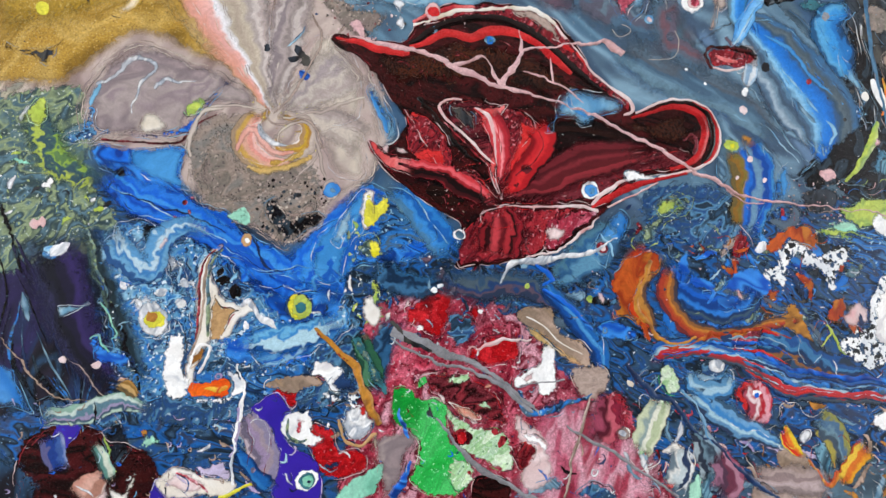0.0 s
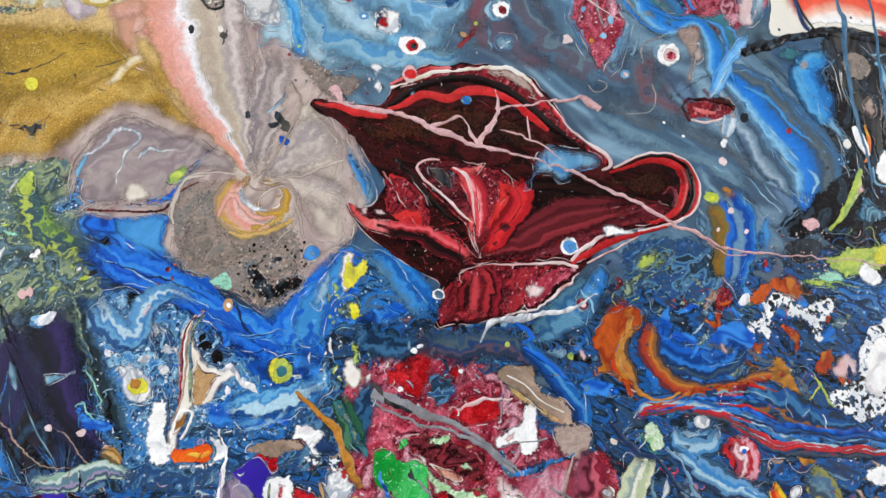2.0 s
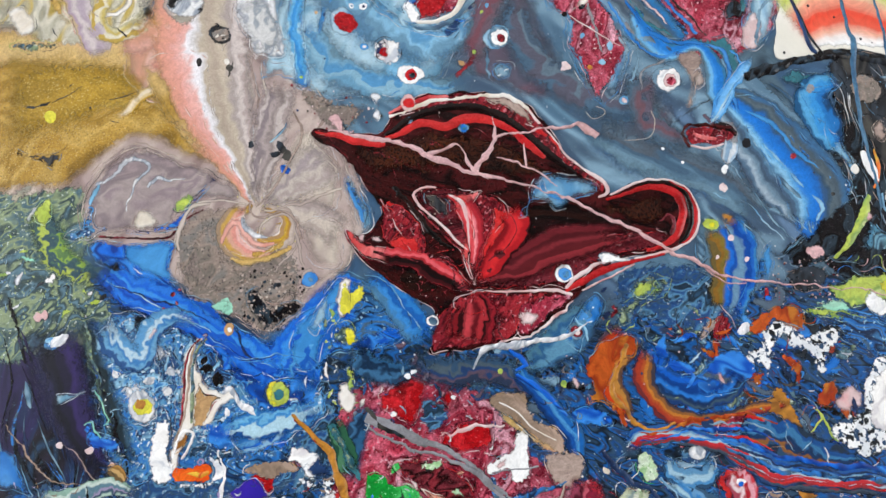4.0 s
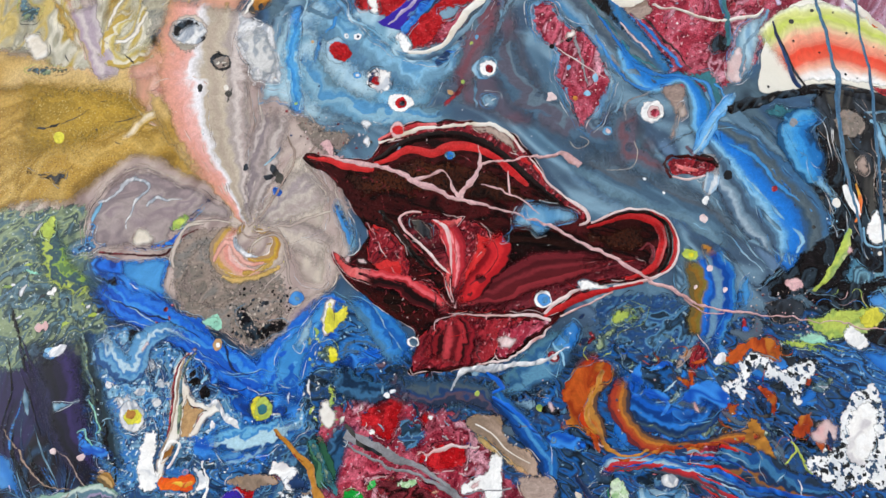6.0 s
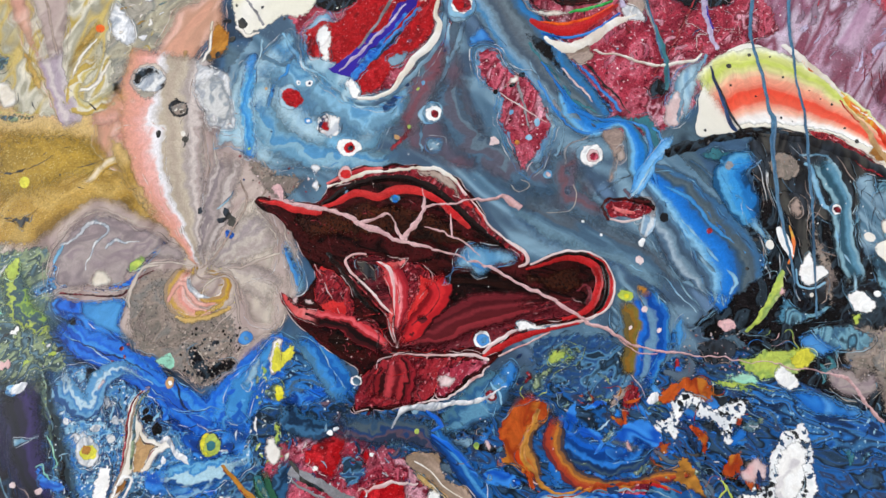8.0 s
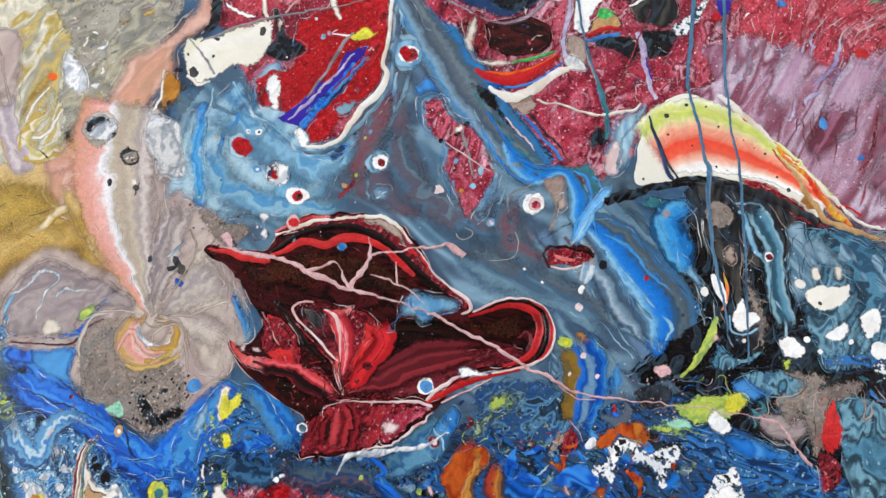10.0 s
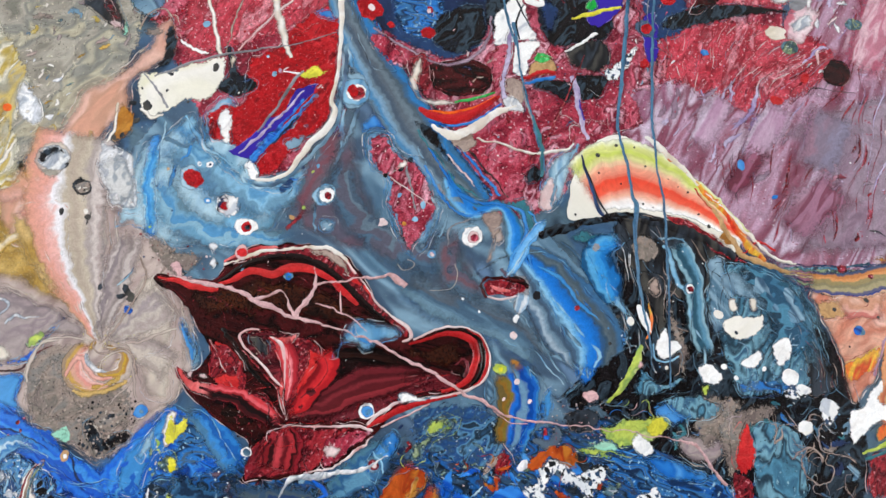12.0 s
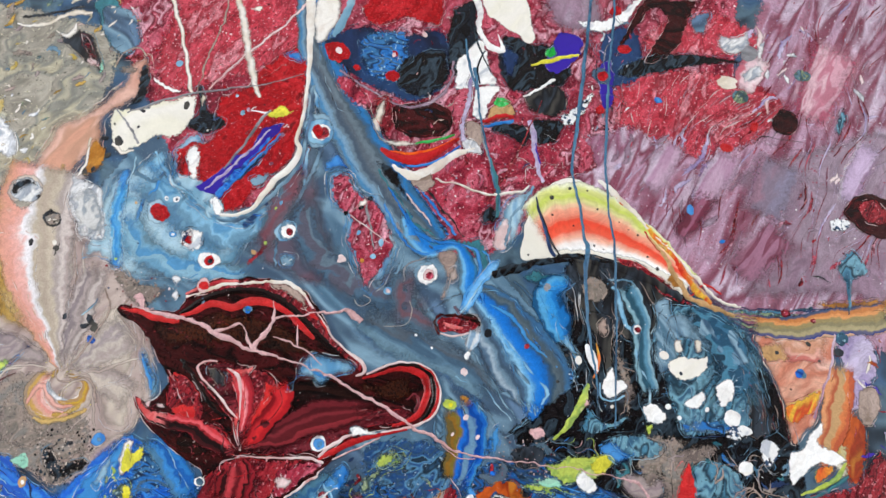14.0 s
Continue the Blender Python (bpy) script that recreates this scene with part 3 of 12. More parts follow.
def skin(bm, ring, h, rim, thin=0.0):
    """One closed pool of paint: a foot, a rounded rim and a flat top at height h. thin: how far in from the edge, in mm, it thins out."""
    n = len(ring)
    area = sum(ring[i][0] * ring[(i + 1) % n][1] - ring[(i + 1) % n][0] * ring[i][1] for i in range(n)) / 2
    if area < 0:
        ring = ring[::-1]
    length = sum(np.hypot(*(ring[i] - ring[i - 1])) for i in range(n)) + 1e-6
    deep = abs(area) / length
    rim, thin = min(rim, deep * 0.3), min(thin, deep * 1.75)
    tangent = [ring[(i + 2) % n] - ring[i - 2] for i in range(n)]
    inward = [np.array((-t[1], t[0])) / (np.hypot(*t) + 1e-9) for t in tangent]
    edge = bm.verts.layers.float.get("edge") or bm.verts.layers.float.new("edge")
    rows = []
    for off, up in ((0.0, 0.0), (0.0, max(0.0, h - 0.00012)), (rim, h)):
        row = []
        for p, q in zip(ring, inward):
            v = bm.verts.new(((p[0] + q[0] * off) / 1000, -up, (p[1] + q[1] * off) / 1000))
            v[edge] = 1.0 if thin else 0.0
            row.append(v)
        rows.append(row)
    for a, b in zip(rows, rows[1:]):
        for i in range(n):
            f = bm.faces.new((a[i], a[(i + 1) % n], b[(i + 1) % n], b[i]))
            f.smooth = True
    if n < 30 and not thin:
        bm.faces.new(rows[-1])
        return
    top = [Vector((v.co.x * 1000, v.co.z * 1000)) for v in rows[-1]]
    if thin:
        line = np.array([(p.x, p.y) for p in top])
        step = max(0.55, thin / 3.5)
        xs = np.arange(line[:, 0].min(), line[:, 0].max(), step)
        zs = np.arange(line[:, 1].min(), line[:, 1].max(), step)
        grid = np.array([(x + 0.3 * step * (j % 2), z) for x in xs for j, z in enumerate(zs)]).reshape(-1, 2)
        near = []
        for k in range(0, len(grid), 500):
            near.extend(np.sqrt(((grid[k:k + 500, None, :] - line[None, ::2, :]) ** 2).sum(2).min(1)))
        inner = [Vector(g) for g, d in zip(grid, near) if step * 0.35 < d < thin + step * 1.5]
    else:
        inner = []
    flat, _, tris, _, _, _ = delaunay_2d_cdt(top + inner, [], [list(range(n))], 1, 0.0001)
    fill, away = [], []
    if thin:
        places = np.array([(p.x, p.y) for p in flat])
        for k in range(0, len(places), 500):
            away.extend(np.sqrt(((places[k:k + 500, None, :] - line[None, :, :]) ** 2).sum(2).min(1)))
    for k, p in enumerate(flat):
        v = bm.verts.new((p.x / 1000, -h, p.y / 1000))
        if thin:
            v[edge] = max(0.0, 1.0 - away[k] / thin)
        fill.append(v)
    for tri in tris:
        bm.faces.new([fill[i] for i in tri])


def sides(points, step, rag=0.0):
    """The two sides of a stroke of paint through (x, z, width) points."""
    line = spline(points, False, step)
    left, right = [], []
    for i, p in enumerate(line):
        t = (line[min(i + 1, len(line) - 1)] - line[max(i - 1, 0)])[:2]
        t = np.array((-t[1], t[0])) / (np.hypot(*t) + 1e-9)
        w = max(0.1, p[2]) / 2 * (0.35 if i in (0, len(line) - 1) else 1.0)
        left.append(p[:2] + t * w)
        right.append(p[:2] - t * w)
    if rag:
        left, right = ragged(left, rag), ragged(right, rag)
    return left, right


def ribbon(bm, both, h, thin):
    """A stroke of paint with a crowned back; thin: 1 where its sides thin out, 0 where they are full."""
    edge = bm.verts.layers.float.get("edge") or bm.verts.layers.float.new("edge")
    last = None
    for p, q in zip(*both):
        w = np.hypot(*(p - q))
        row = []
        crown = h + min(0.00018, w * 0.00006) * (0.15 if thin else 1.0)
        shape = ((0.0, h, 1.0), (0.5, crown, 0.0), (1.0, h, 1.0)) if thin else ((0.0, 0.0, 0.0), (0.08, h * 0.97, 0.0), (0.5, crown, 0.0), (0.92, h * 0.97, 0.0), (1.0, 0.0, 0.0))
        for s, up, e in shape:
            c = p + (q - p) * s
            v = bm.verts.new((c[0] / 1000, -up, c[1] / 1000))
            v[edge] = e * thin
            row.append(v)
        if last:
            for i in range(len(row) - 1):
                bm.faces.new((last[i], row[i], row[i + 1], last[i + 1])).smooth = True
        last = row


SHEETS = {}


def sheet_of(material):
    """The one mesh that gathers all hair lines of a paint."""
    if material.name not in SHEETS:
        SHEETS[material.name] = bmesh.new()
    return SHEETS[material.name]


def veins(ring, h, lines, first=0):
    """Broken hair lines that follow the edge of a pool, where colours have drawn out."""
    n = len(ring)
    area = sum(ring[i][0] * ring[(i + 1) % n][1] - ring[(i + 1) % n][0] * ring[i][1] for i in range(n)) / 2
    length = sum(np.hypot(*(ring[i] - ring[i - 1])) for i in range(n))
    if length < 22 or n < 24:
        return
    if area < 0:
        ring = ring[::-1]
    deep = abs(area) / length * 0.8
    soft = [sum(ring[(i + k) % n] for k in (-2, -1, 0, 1, 2)) / 5 for i in range(n)]
    for k, material in enumerate(lines):
        inset, run = (-0.12, 0.45, 0.95, 1.6, 2.4, 3.4)[k + first], []
        if inset > deep:
            break
        for i in range(n + 1):
            j = i % n
            t = soft[(j + 1) % n] - soft[j - 1]
            t = np.array((-t[1], t[0])) / (np.hypot(*t) + 1e-9)
            v = noise.noise((soft[j][0] / 6 + k * 5.1, soft[j][1] / 6, LIFT["n"] * 0.31))
            if v > (0.12 if k + first == 0 else -0.08) and i < n:
                p = soft[j] + t * inset * (1 + 0.6 * noise.noise((soft[j][0] / 4, soft[j][1] / 4, k * 2.0)))
                run.append((p[0], p[1], 0.1 + 0.6 * max(0.0, v)))
            else:
                if len(run) > 6:
                    ribbon(sheet_of(material), sides(run[::2], 0.7), h + 0.00006, 0.6)
                run = []


def pool(name, material, layer, points, rag=0.4, label="", parent=None, step=0.6):
    bm, h = bmesh.new(), height(layer)
    ring = ragged(spline(points, True, step), rag)
    skin(bm, ring, h, 0.12, SOFT.get(material.name, 3.5 if layer < 1.65 else 1.8))
    ob = mesh_ob(name, bm, material, parent or painting, label)
    if material.name in VEINS and layer > 0.25:
        veins(ring, h, [M[k] for k in VEINS[material.name]], 1 if layer < 1.65 or material.name in SOFT else 0)
    return ob


def streak(name, material, layer, points, rag=0.15, label="", parent=None):
    bm = bmesh.new()
    ribbon(bm, sides(points, 0.7, rag), height(layer), 1.0 if layer < 1.65 else 0.0)
    return mesh_ob(name, bm, material, parent or painting, label)


def disc(x, z, r, uneven, n=0):
    n = n or max(9, min(40, int(r * 10)))
    turn, long = random.random() * 6.28, 1 + uneven * 0.35 * random.random()
    out = []
    for i in range(n):
        a = 6.2832 * i / n
        k = r * (1 + uneven * (0.35 * noise.noise((math.cos(a) * 1.3 + x, math.sin(a) * 1.3 + z, 2.0)) + 0.22 * noise.noise((math.cos(a) * 4 + x, math.sin(a) * 4 + z, 5.0))))
        u, v = k * math.cos(a) * long, k * math.sin(a) / long
        out.append(np.array((x + u * math.cos(turn) - v * math.sin(turn), z + u * math.sin(turn) + v * math.cos(turn))))
    return out


def drops(name, material, layer, spots, uneven=0.4, label="", parent=None):
    """Drops of paint at (x, z, radius), each an object of its own."""
    for x, z, r in spots:
        bm = bmesh.new()
        skin(bm, disc(x, z, r, uneven), height(layer), min(0.25, r * 0.3))
        mesh_ob(name, bm, material, parent or painting, label)


def cell(materials, layer, x, z, r, share=(1.0, 0.62, 0.36), label="", parent=None):
    """A ringed cell: discs of paint inside one another."""
    base = None
    for k, (mat, s) in enumerate(zip(materials, share)):
        bm = bmesh.new()
        skin(bm, disc(x + 0.08 * r * k, z - 0.05 * r * k, r * s, 0.42), height(layer + 0.25 * k), min(0.25, r * 0.2), r * s * 0.22)
        made = mesh_ob("paint_cell" if k == 0 else "cell_ring" if k < len(materials) - 1 else "cell_core", bm, mat, base or parent or painting, label if k == 0 else "")
        base = base or made


def spatter(materials, layer, x0, x1, z0, z1, count, low, high, seed, uneven=0.8, inside=None, label="fine specks of spattered paint"):
    """Many small specks over a stretch of the canvas, one mesh a colour."""
    rnd = random.Random(seed)
    sheets = [bmesh.new() for _ in materials]
    state = random.getstate()
    random.seed(seed)
    for i in range(count):
        x, z = rnd.uniform(x0, x1), rnd.uniform(z0, z1)
        if inside and not within(x, z, inside):
            continue
        r = low + (high - low) * rnd.random() ** 3
        skin(sheets[i % len(sheets)], disc(x, z, r, uneven, 7 if r < 0.6 else 12), height(layer, False), r * 0.25)
    random.setstate(state)
    for bm, mat in zip(sheets, materials):
        tagged(mesh_ob("paint_spatter", bm, mat, painting, label), kind="stuff")


def within(x, z, ring):
    hit, n = False, len(ring)
    for i in range(n):
        (xa, za), (xb, zb) = ring[i], ring[i - 1]
        if (za > z) != (zb > z) and x < (xb - xa) * (z - za) / (zb - za) + xa:
            hit = not hit
    return hit


def mottle(materials, layer, ring, count, low, high, angle, long, seed, rag=0.5, curl=0.6, name="paint_swirl"):
    """Curling tongues of paint run into one another inside a stretch of the canvas."""
    rnd = random.Random(seed)
    sheets = [bmesh.new() for _ in materials]
    xs, zs = [p[0] for p in ring], [p[1] for p in ring]
    made = 0
    while made < count:
        x, z = rnd.uniform(min(xs), max(xs)), rnd.uniform(min(zs), max(zs))
        if not within(x, z, ring):
            continue
        r = low + (high - low) * rnd.random() ** 2.2
        a = radians(angle) + rnd.gauss(0, 0.5)
        length, pts = r * long * rnd.uniform(0.6, 1.4), []
        bend = rnd.gauss(0, curl)
        for k in range(6):
            s = k / 5
            w = r * (0.25 + math.sin(math.pi * min(1, s * 0.9 + 0.08)) * rnd.uniform(0.7, 1.2))
            pts.append((x, z, w))
            x += math.cos(a) * length / 5
            z += math.sin(a) * length / 5
            a += bend * 0.5 + rnd.gauss(0, 0.25)
        ribbon(sheets[made % len(sheets)], sides(pts, 0.6, rag), height(layer, False), 0.8)
        made += 1
    for bm, mat in zip(sheets, materials):
        tagged(mesh_ob(name, bm, mat, painting, "curled tongues of paint run together"), kind="stuff")


def strands(materials, layer, ring, count, low, high, length, angle, seed, turn=1.0, wave=22.0):
    """Fine drawn-out threads of paint that flow side by side."""
    rnd = random.Random(seed)
    sheets = [bmesh.new() for _ in materials]
    xs, zs = [p[0] for p in ring], [p[1] for p in ring]
    made = 0
    while made < count:
        x, z = rnd.uniform(min(xs), max(xs)), rnd.uniform(min(zs), max(zs))
        if not within(x, z, ring):
            continue
        pts, steps = [], max(4, int(length * rnd.uniform(0.4, 1.3) / 2.0))
        w = low + (high - low) * rnd.random() ** 2
        for k in range(steps):
            s = k / (steps - 1)
            pts.append((x, z, w * (0.25 + math.sin(math.pi * s) * (0.7 + 0.5 * rnd.random()))))
            a = radians(angle) + turn * (2.2 * noise.noise((x / wave, z / wave, seed * 0.13)) + 0.5 * noise.noise((x / 5, z / 5, 7.7)))
            x += math.cos(a) * 2.0
            z += math.sin(a) * 2.0
            if not within(x, z, ring):
                break
        if len(pts) > 2:
            ribbon(sheets[made % len(sheets)], sides(pts, 0.7), height(layer, False), 1.0)
        made += 1
    for bm, mat in zip(sheets, materials):
        tagged(mesh_ob("paint_thread", bm, mat, painting, "fine drawn-out threads of paint"), kind="stuff")


def flow(colours, layer, points, wander=0.08, size=12.0, stretch=1.0, angle=0.0, soft=0.12, rag=0.9, grain=0.07, parent=None, **more):
    """A broad flow of marbled paint through (x, z, width) points: its colours lie side by side from its left bank to its right and blend into what lies beneath."""
    material = paint("flow_paint", colours.split(), size, stretch, angle, 2.2, detail=1.0, grain=grain, curl=0.12, lace=0.8, seed=LIFT["n"] % 97, across=wander, **more)
    bm, h = bmesh.new(), height(layer)
    edge, place = bm.verts.layers.float.new("edge"), bm.verts.layers.float.new("across")
    left, right = sides(points, 0.9, rag)
    run = [0.0]
    for i in range(1, len(left)):
        run.append(run[-1] + np.hypot(*(left[i] + right[i] - left[i - 1] - right[i - 1])) / 2)
    fade, last = min(24.0 if soft > 0.2 else 9.0, run[-1] * 0.3), None
    for k, (p, q) in enumerate(zip(left, right)):
        ends = max(0.0, 1.0 - min(run[k], run[-1] - run[k]) / fade)
        row = []
        for s in (0.0, 0.04, 0.08, 0.12, 0.2, 0.3, 0.4, 0.5, 0.6, 0.7, 0.8, 0.88, 0.92, 0.96, 1.0):
            c = p + (q - p) * s
            swell = 0.000035 * noise.noise((c[0] / 5, c[1] / 5, layer * 9))
            v = bm.verts.new((c[0] / 1000, -h - swell * (s * (1 - s) * 4), c[1] / 1000))
            v[edge] = max(ends, max(0.0, 1.0 - min(s, 1.0 - s) / soft))
            v[place] = s
            row.append(v)
        if last:
            for i in range(len(row) - 1):
                bm.faces.new((last[i], row[i], row[i + 1], last[i + 1])).smooth = True
        last = row
    return mesh_ob("paint_flow", bm, material, parent or painting, "marbled flow of poured paint")


bm = bmesh.new()
box(bm, -0.34, 0.44, 0.0, 0.022, -0.25, 0.3)
bmesh.ops.bevel(bm, geom=bm.edges[:], offset=0.003, segments=2, affect="EDGES")
mesh_ob("canvas", bm, M["ground"], painting, "stretched canvas under a coat of slate blue paint")


# the large fields of paint
pool("paint_pool", M["olive_grey"], 0, [(-304.3, 228), (-211, 225), (-112.2, 200.2), (-108.3, 151.7), (-132.6, 119.1), (-157, 93.8), (-209.5, 81.7), (-275.6, 76)], 1.2, label="mottled olive and grey paint")
pool("paint_pool", M["slate"], 0, [(-113.4, 71.6), (-99.1, 112.1), (-65.8, 150.8), (-25, 183.8), (23.1, 175.7), (34.7, 116.5), (62.7, 94.4), (106.1, 72.9), (124, 55.2), (146, 29.6), (164.4, 2.3), (152.3, -21.5), (130.4, -47.3), (106.8, -67.5), (80.3, -42.8), (34.2, -53.6), (-18.2, -33.5), (-76.4, 38.5), (-97.6, 56.3)], 1.0, label="slate blue marbled paint")
pool("paint_pool", M["crimson"], 0, [(-130, 269.9), (54.7, 283.8), (235.2, 289.1), (268.3, 256), (254, 140), (215.7, 107.6), (176.5, 89.8), (138.5, 95.6), (100.7, 71.5), (75, 94.1), (41.3, 131.1), (13.5, 155.6), (3.7, 112.7), (-25.6, 84.9), (-55.9, 101), (-89.7, 160.2)], 1.2, label="crimson paint with lighter wrinkles")
pool("paint_pool", M["mauve"], 0, [(184.8, 134.7), (218.1, 142.7), (255.4, 154.5), (296.8, 256.8), (437.6, 286.3), (388.3, 37), (308.5, 35.2), (247.3, 33.9), (231.3, 61.7), (208.2, 90.6), (183.6, 106.9)], 1.0, label="mauve paint combed in slanting strokes")
pool("paint_pool", M["mauve"], 0.05, [(158.7, 134.1), (225.5, 153.7), (289.9, 137.4), (366, 121.7), (348.3, 17.9), (255.2, 21.9), (226.4, 39.6), (197.6, 70.6), (167.2, 96.3)], 1.0)
pool("paint_pool", M["crimson"], 0.05, [(99.9, 129.1), (158.9, 144.8), (177.6, 117), (145, 102.5), (132, 75.5), (110.1, 62.1), (88.2, 71.3)], 1.0)
pool("paint_pool", M["mauve_grey"], 0.2, [(235.3, 111.5), (262.2, 122.6), (303.1, 137.7), (356.4, 142.6), (351.4, 36.2), (309.4, 41.4), (272.5, 40.6), (248.2, 43.2), (266.6, 72.2), (272.6, 98.8)], 1.2)
pool("paint_pool", M["crimson_bright"], 0.3, [(186.8, 178.6), (221.1, 187.1), (267.9, 180.8), (292.9, 162.8), (276.7, 137), (236.2, 121.9), (198.1, 138.6), (185.3, 145.5)], 1.5)
pool("paint_pool", M["crimson_bright"], 0.3, [(201.1, 194.2), (223.5, 222.2), (251.6, 227), (277.9, 211.8), (283.1, 196.4), (248.3, 187.8)], 1.5)
pool("paint_pool", M["murk"], 0, [(-239.2, -57.2), (-192.3, -35.1), (-141.7, -40), (-90.3, -68.1), (-54.7, -47), (-6.8, -64.3), (34.2, -58.6), (74.9, -53), (120.7, -42.3), (166.2, -34.2), (219.3, -41.2), (226.8, -125.7), (204.6, -156.7), (-87.3, -165.9), (-229.1, -170.3)], 1.0, label="mixed deep blue paint")
pool("paint_pool", M["indigo"], 0.2, [(-250.6, -36.5), (-215.8, -45.7), (-189.4, -52.7), (-173.8, -57.3), (-177, -80.3), (-167, -107.4), (-170.4, -124.9), (-197.6, -128.5), (-242.4, -131.4)], 1.6, label="dark indigo paint run in long folds")
pool("paint_pool", M["moss"], 0.2, [(-257.1, 9.4), (-215.8, 6.6), (-187.3, 9.5), (-175.7, -13), (-181.9, -29.6), (-168.5, -45.7), (-171.2, -66.7), (-242.8, -67.8)], 1.2, label="mossy green speckled paint")
pool("paint_pool", M["black"], 0.2, [(156.6, 60), (175.7, 70.1), (217.9, 48.7), (252.5, 24.8), (267.1, -7.4), (275.8, -32.7), (270.3, -78.4), (225.4, -79.3), (176.1, -59.3), (142.5, -35.5), (119.4, -27.6), (137.1, -10.2), (155.5, 19.6)], 0.8, label="black and petrol blue paint")
pool("paint_pool", M["crimson"], 0.2, [(-71.2, -90.9), (-42.9, -77.1), (-9.4, -87), (13.9, -113.5), (28, -123.2), (46.7, -140), (53.5, -185.6), (-71.3, -180.1), (-75.8, -122.9)], 1.92)
pool("paint_pool", M["taupe"], 0.1, [(-278.6, 91.9), (-185, 78.3), (-139, 93.6), (-101.7, 71.5), (-70.7, 38.5), (-56.6, -12.3), (-76.1, -44.6), (-101.6, -60.6), (-153.3, -34.8), (-189.1, -18.7), (-259.8, -7.9)], 1.0)
pool("paint_pool", M["gold"], 0.5, [(-269.6, 60.3), (-226.2, 72.4), (-192.5, 67.5), (-180.8, 69), (-162.6, 65.8), (-145.1, 53.6), (-138.8, 35.7), (-119.4, 12.6), (-145.7, 19.7), (-163.7, 26.9), (-184.7, 11), (-195.2, 3.8), (-215.3, 3.7), (-257.9, -2.2)], 1.6, label="shimmering gold paint")
pool("paint_pool", M["taupe"], 0.6, [(-132.5, 29.8), (-138.4, 59.6), (-131.5, 77.9), (-113.4, 71.6), (-92.5, 63.8), (-77, 47.3), (-70.2, 29.8), (-63, 4.2), (-61.7, -17.8), (-66.1, -33.9), (-81.7, -42), (-86.5, -50), (-101.5, -62.6), (-115.5, -55.6), (-135.3, -47.9), (-143.7, -34.7), (-143.5, -23.8), (-161.3, -15.7), (-186.2, -18.6), (-185.9, 9.5), (-166.7, 27.5), (-145.8, 21.1), (-127.8, 12)], 0.8, label="taupe grey paint in soft petals")
pool("paint_pool", M["taupe_dark"], 0.8, [(-145.6, -18.4), (-137.3, -4.4), (-120.8, -1.6), (-114.2, -12.6), (-99.7, -20.8), (-88.3, -26.1), (-85.7, -42.1), (-91.4, -55.2), (-101.5, -62.6), (-115.5, -55.6), (-134.8, -47.9), (-142.7, -36)], 1.0)
pool("paint_pool", M["gold_pale"], 0.45, [(-279.2, 95.1), (-210.5, 88), (-162.6, 90.7), (-137.1, 74.8), (-139.8, 44.6), (-163.7, 50.6), (-205.9, 56.9), (-270.9, 51.1)], 1.0)
pool("paint_pool", M["straw"], 0.6, [(-302.9, 220.5), (-230.8, 225.6), (-166.8, 152.9), (-166.8, 113.1), (-160.4, 84.4), (-181.6, 75.2), (-208.4, 73.9), (-234.3, 85.1), (-274.4, 69.7)], 1.5, label="straw and mustard streaked paint")

# the taupe petals and the pink and gold beside them
pool("paint_pool", M["gold_pale"], 0.7, [(-166.6, 50.7), (-156.2, 61.2), (-145.1, 53.6), (-137.4, 35.7), (-124, 16.8), (-137.6, 24), (-151.8, 35.7)], 1.5)
pool("paint_pool", M["straw"], 0.7, [(-186.7, 90.9), (-183.5, 113.4), (-175.6, 123), (-166.8, 113.1), (-161.5, 93.8), (-171, 86), (-182.8, 84.6)], 0.8)
pool("paint_pool", M["salmon"], 0.8, [(-89.2, 185.7), (-83, 172.3), (-87.3, 157.4), (-95.3, 149.1), (-105.9, 140.9), (-105.3, 124.6), (-115.4, 114.9), (-123, 99.3), (-128.8, 85.1), (-135.1, 75.1), (-134.1, 62.8), (-128.3, 37.6), (-118.6, 13.5), (-131.7, 29.9), (-145.9, 40.3), (-162.9, 49.4), (-173, 68.3), (-159.6, 95.1), (-144.5, 115.9), (-135.4, 137.3), (-117.6, 148.5), (-102.3, 167.3), (-98.4, 179.4)], 0.8, label="salmon pink band of paint")
pool("paint_pool", M["rose"], 0.9, [(-163.9, 64.3), (-151.5, 71.9), (-136.8, 71.8), (-132.8, 67.1), (-136.1, 56.5), (-133.4, 38.6), (-125.6, 24), (-110.8, -1.5), (-121.7, 13.1), (-137, 32.2), (-147.6, 53)], 0.6)
streak("paint_streak", M["white_marble"], 1.0, [(-135.4, 67.2, 2.4), (-135.8, 53.5, 4.1), (-132.5, 38.6, 3.8), (-125.7, 25.5, 2.3), (-118.3, 16, 1.7), (-110.2, -1.5, 0.8)], 0.15)
pool("paint_pool", M["taupe_light"], 0.9, [(-133.7, 64.1), (-128, 71.7), (-123.3, 84), (-121.5, 96.5), (-113.6, 74.6), (-108.3, 53.4), (-109.9, 32.7), (-110.8, -1.5), (-121.3, 17.7), (-129, 35.7)], 0.5)
streak("paint_streak", M["rose"], 1.0, [(-125.7, 93.4, 1.8), (-130.6, 74.8, 1.8), (-134.1, 59.5, 1.5), (-131.7, 41.6, 1.5), (-123.3, 24, 1.4), (-110.8, -1, 0.8)], 0.15)
streak("paint_streak", M["tan"], 1.0, [(-127.5, 112.6, 3.1), (-128, 96.6, 4.3), (-128.9, 81, 3.6), (-131.2, 68.7, 2.4)], 0.3)
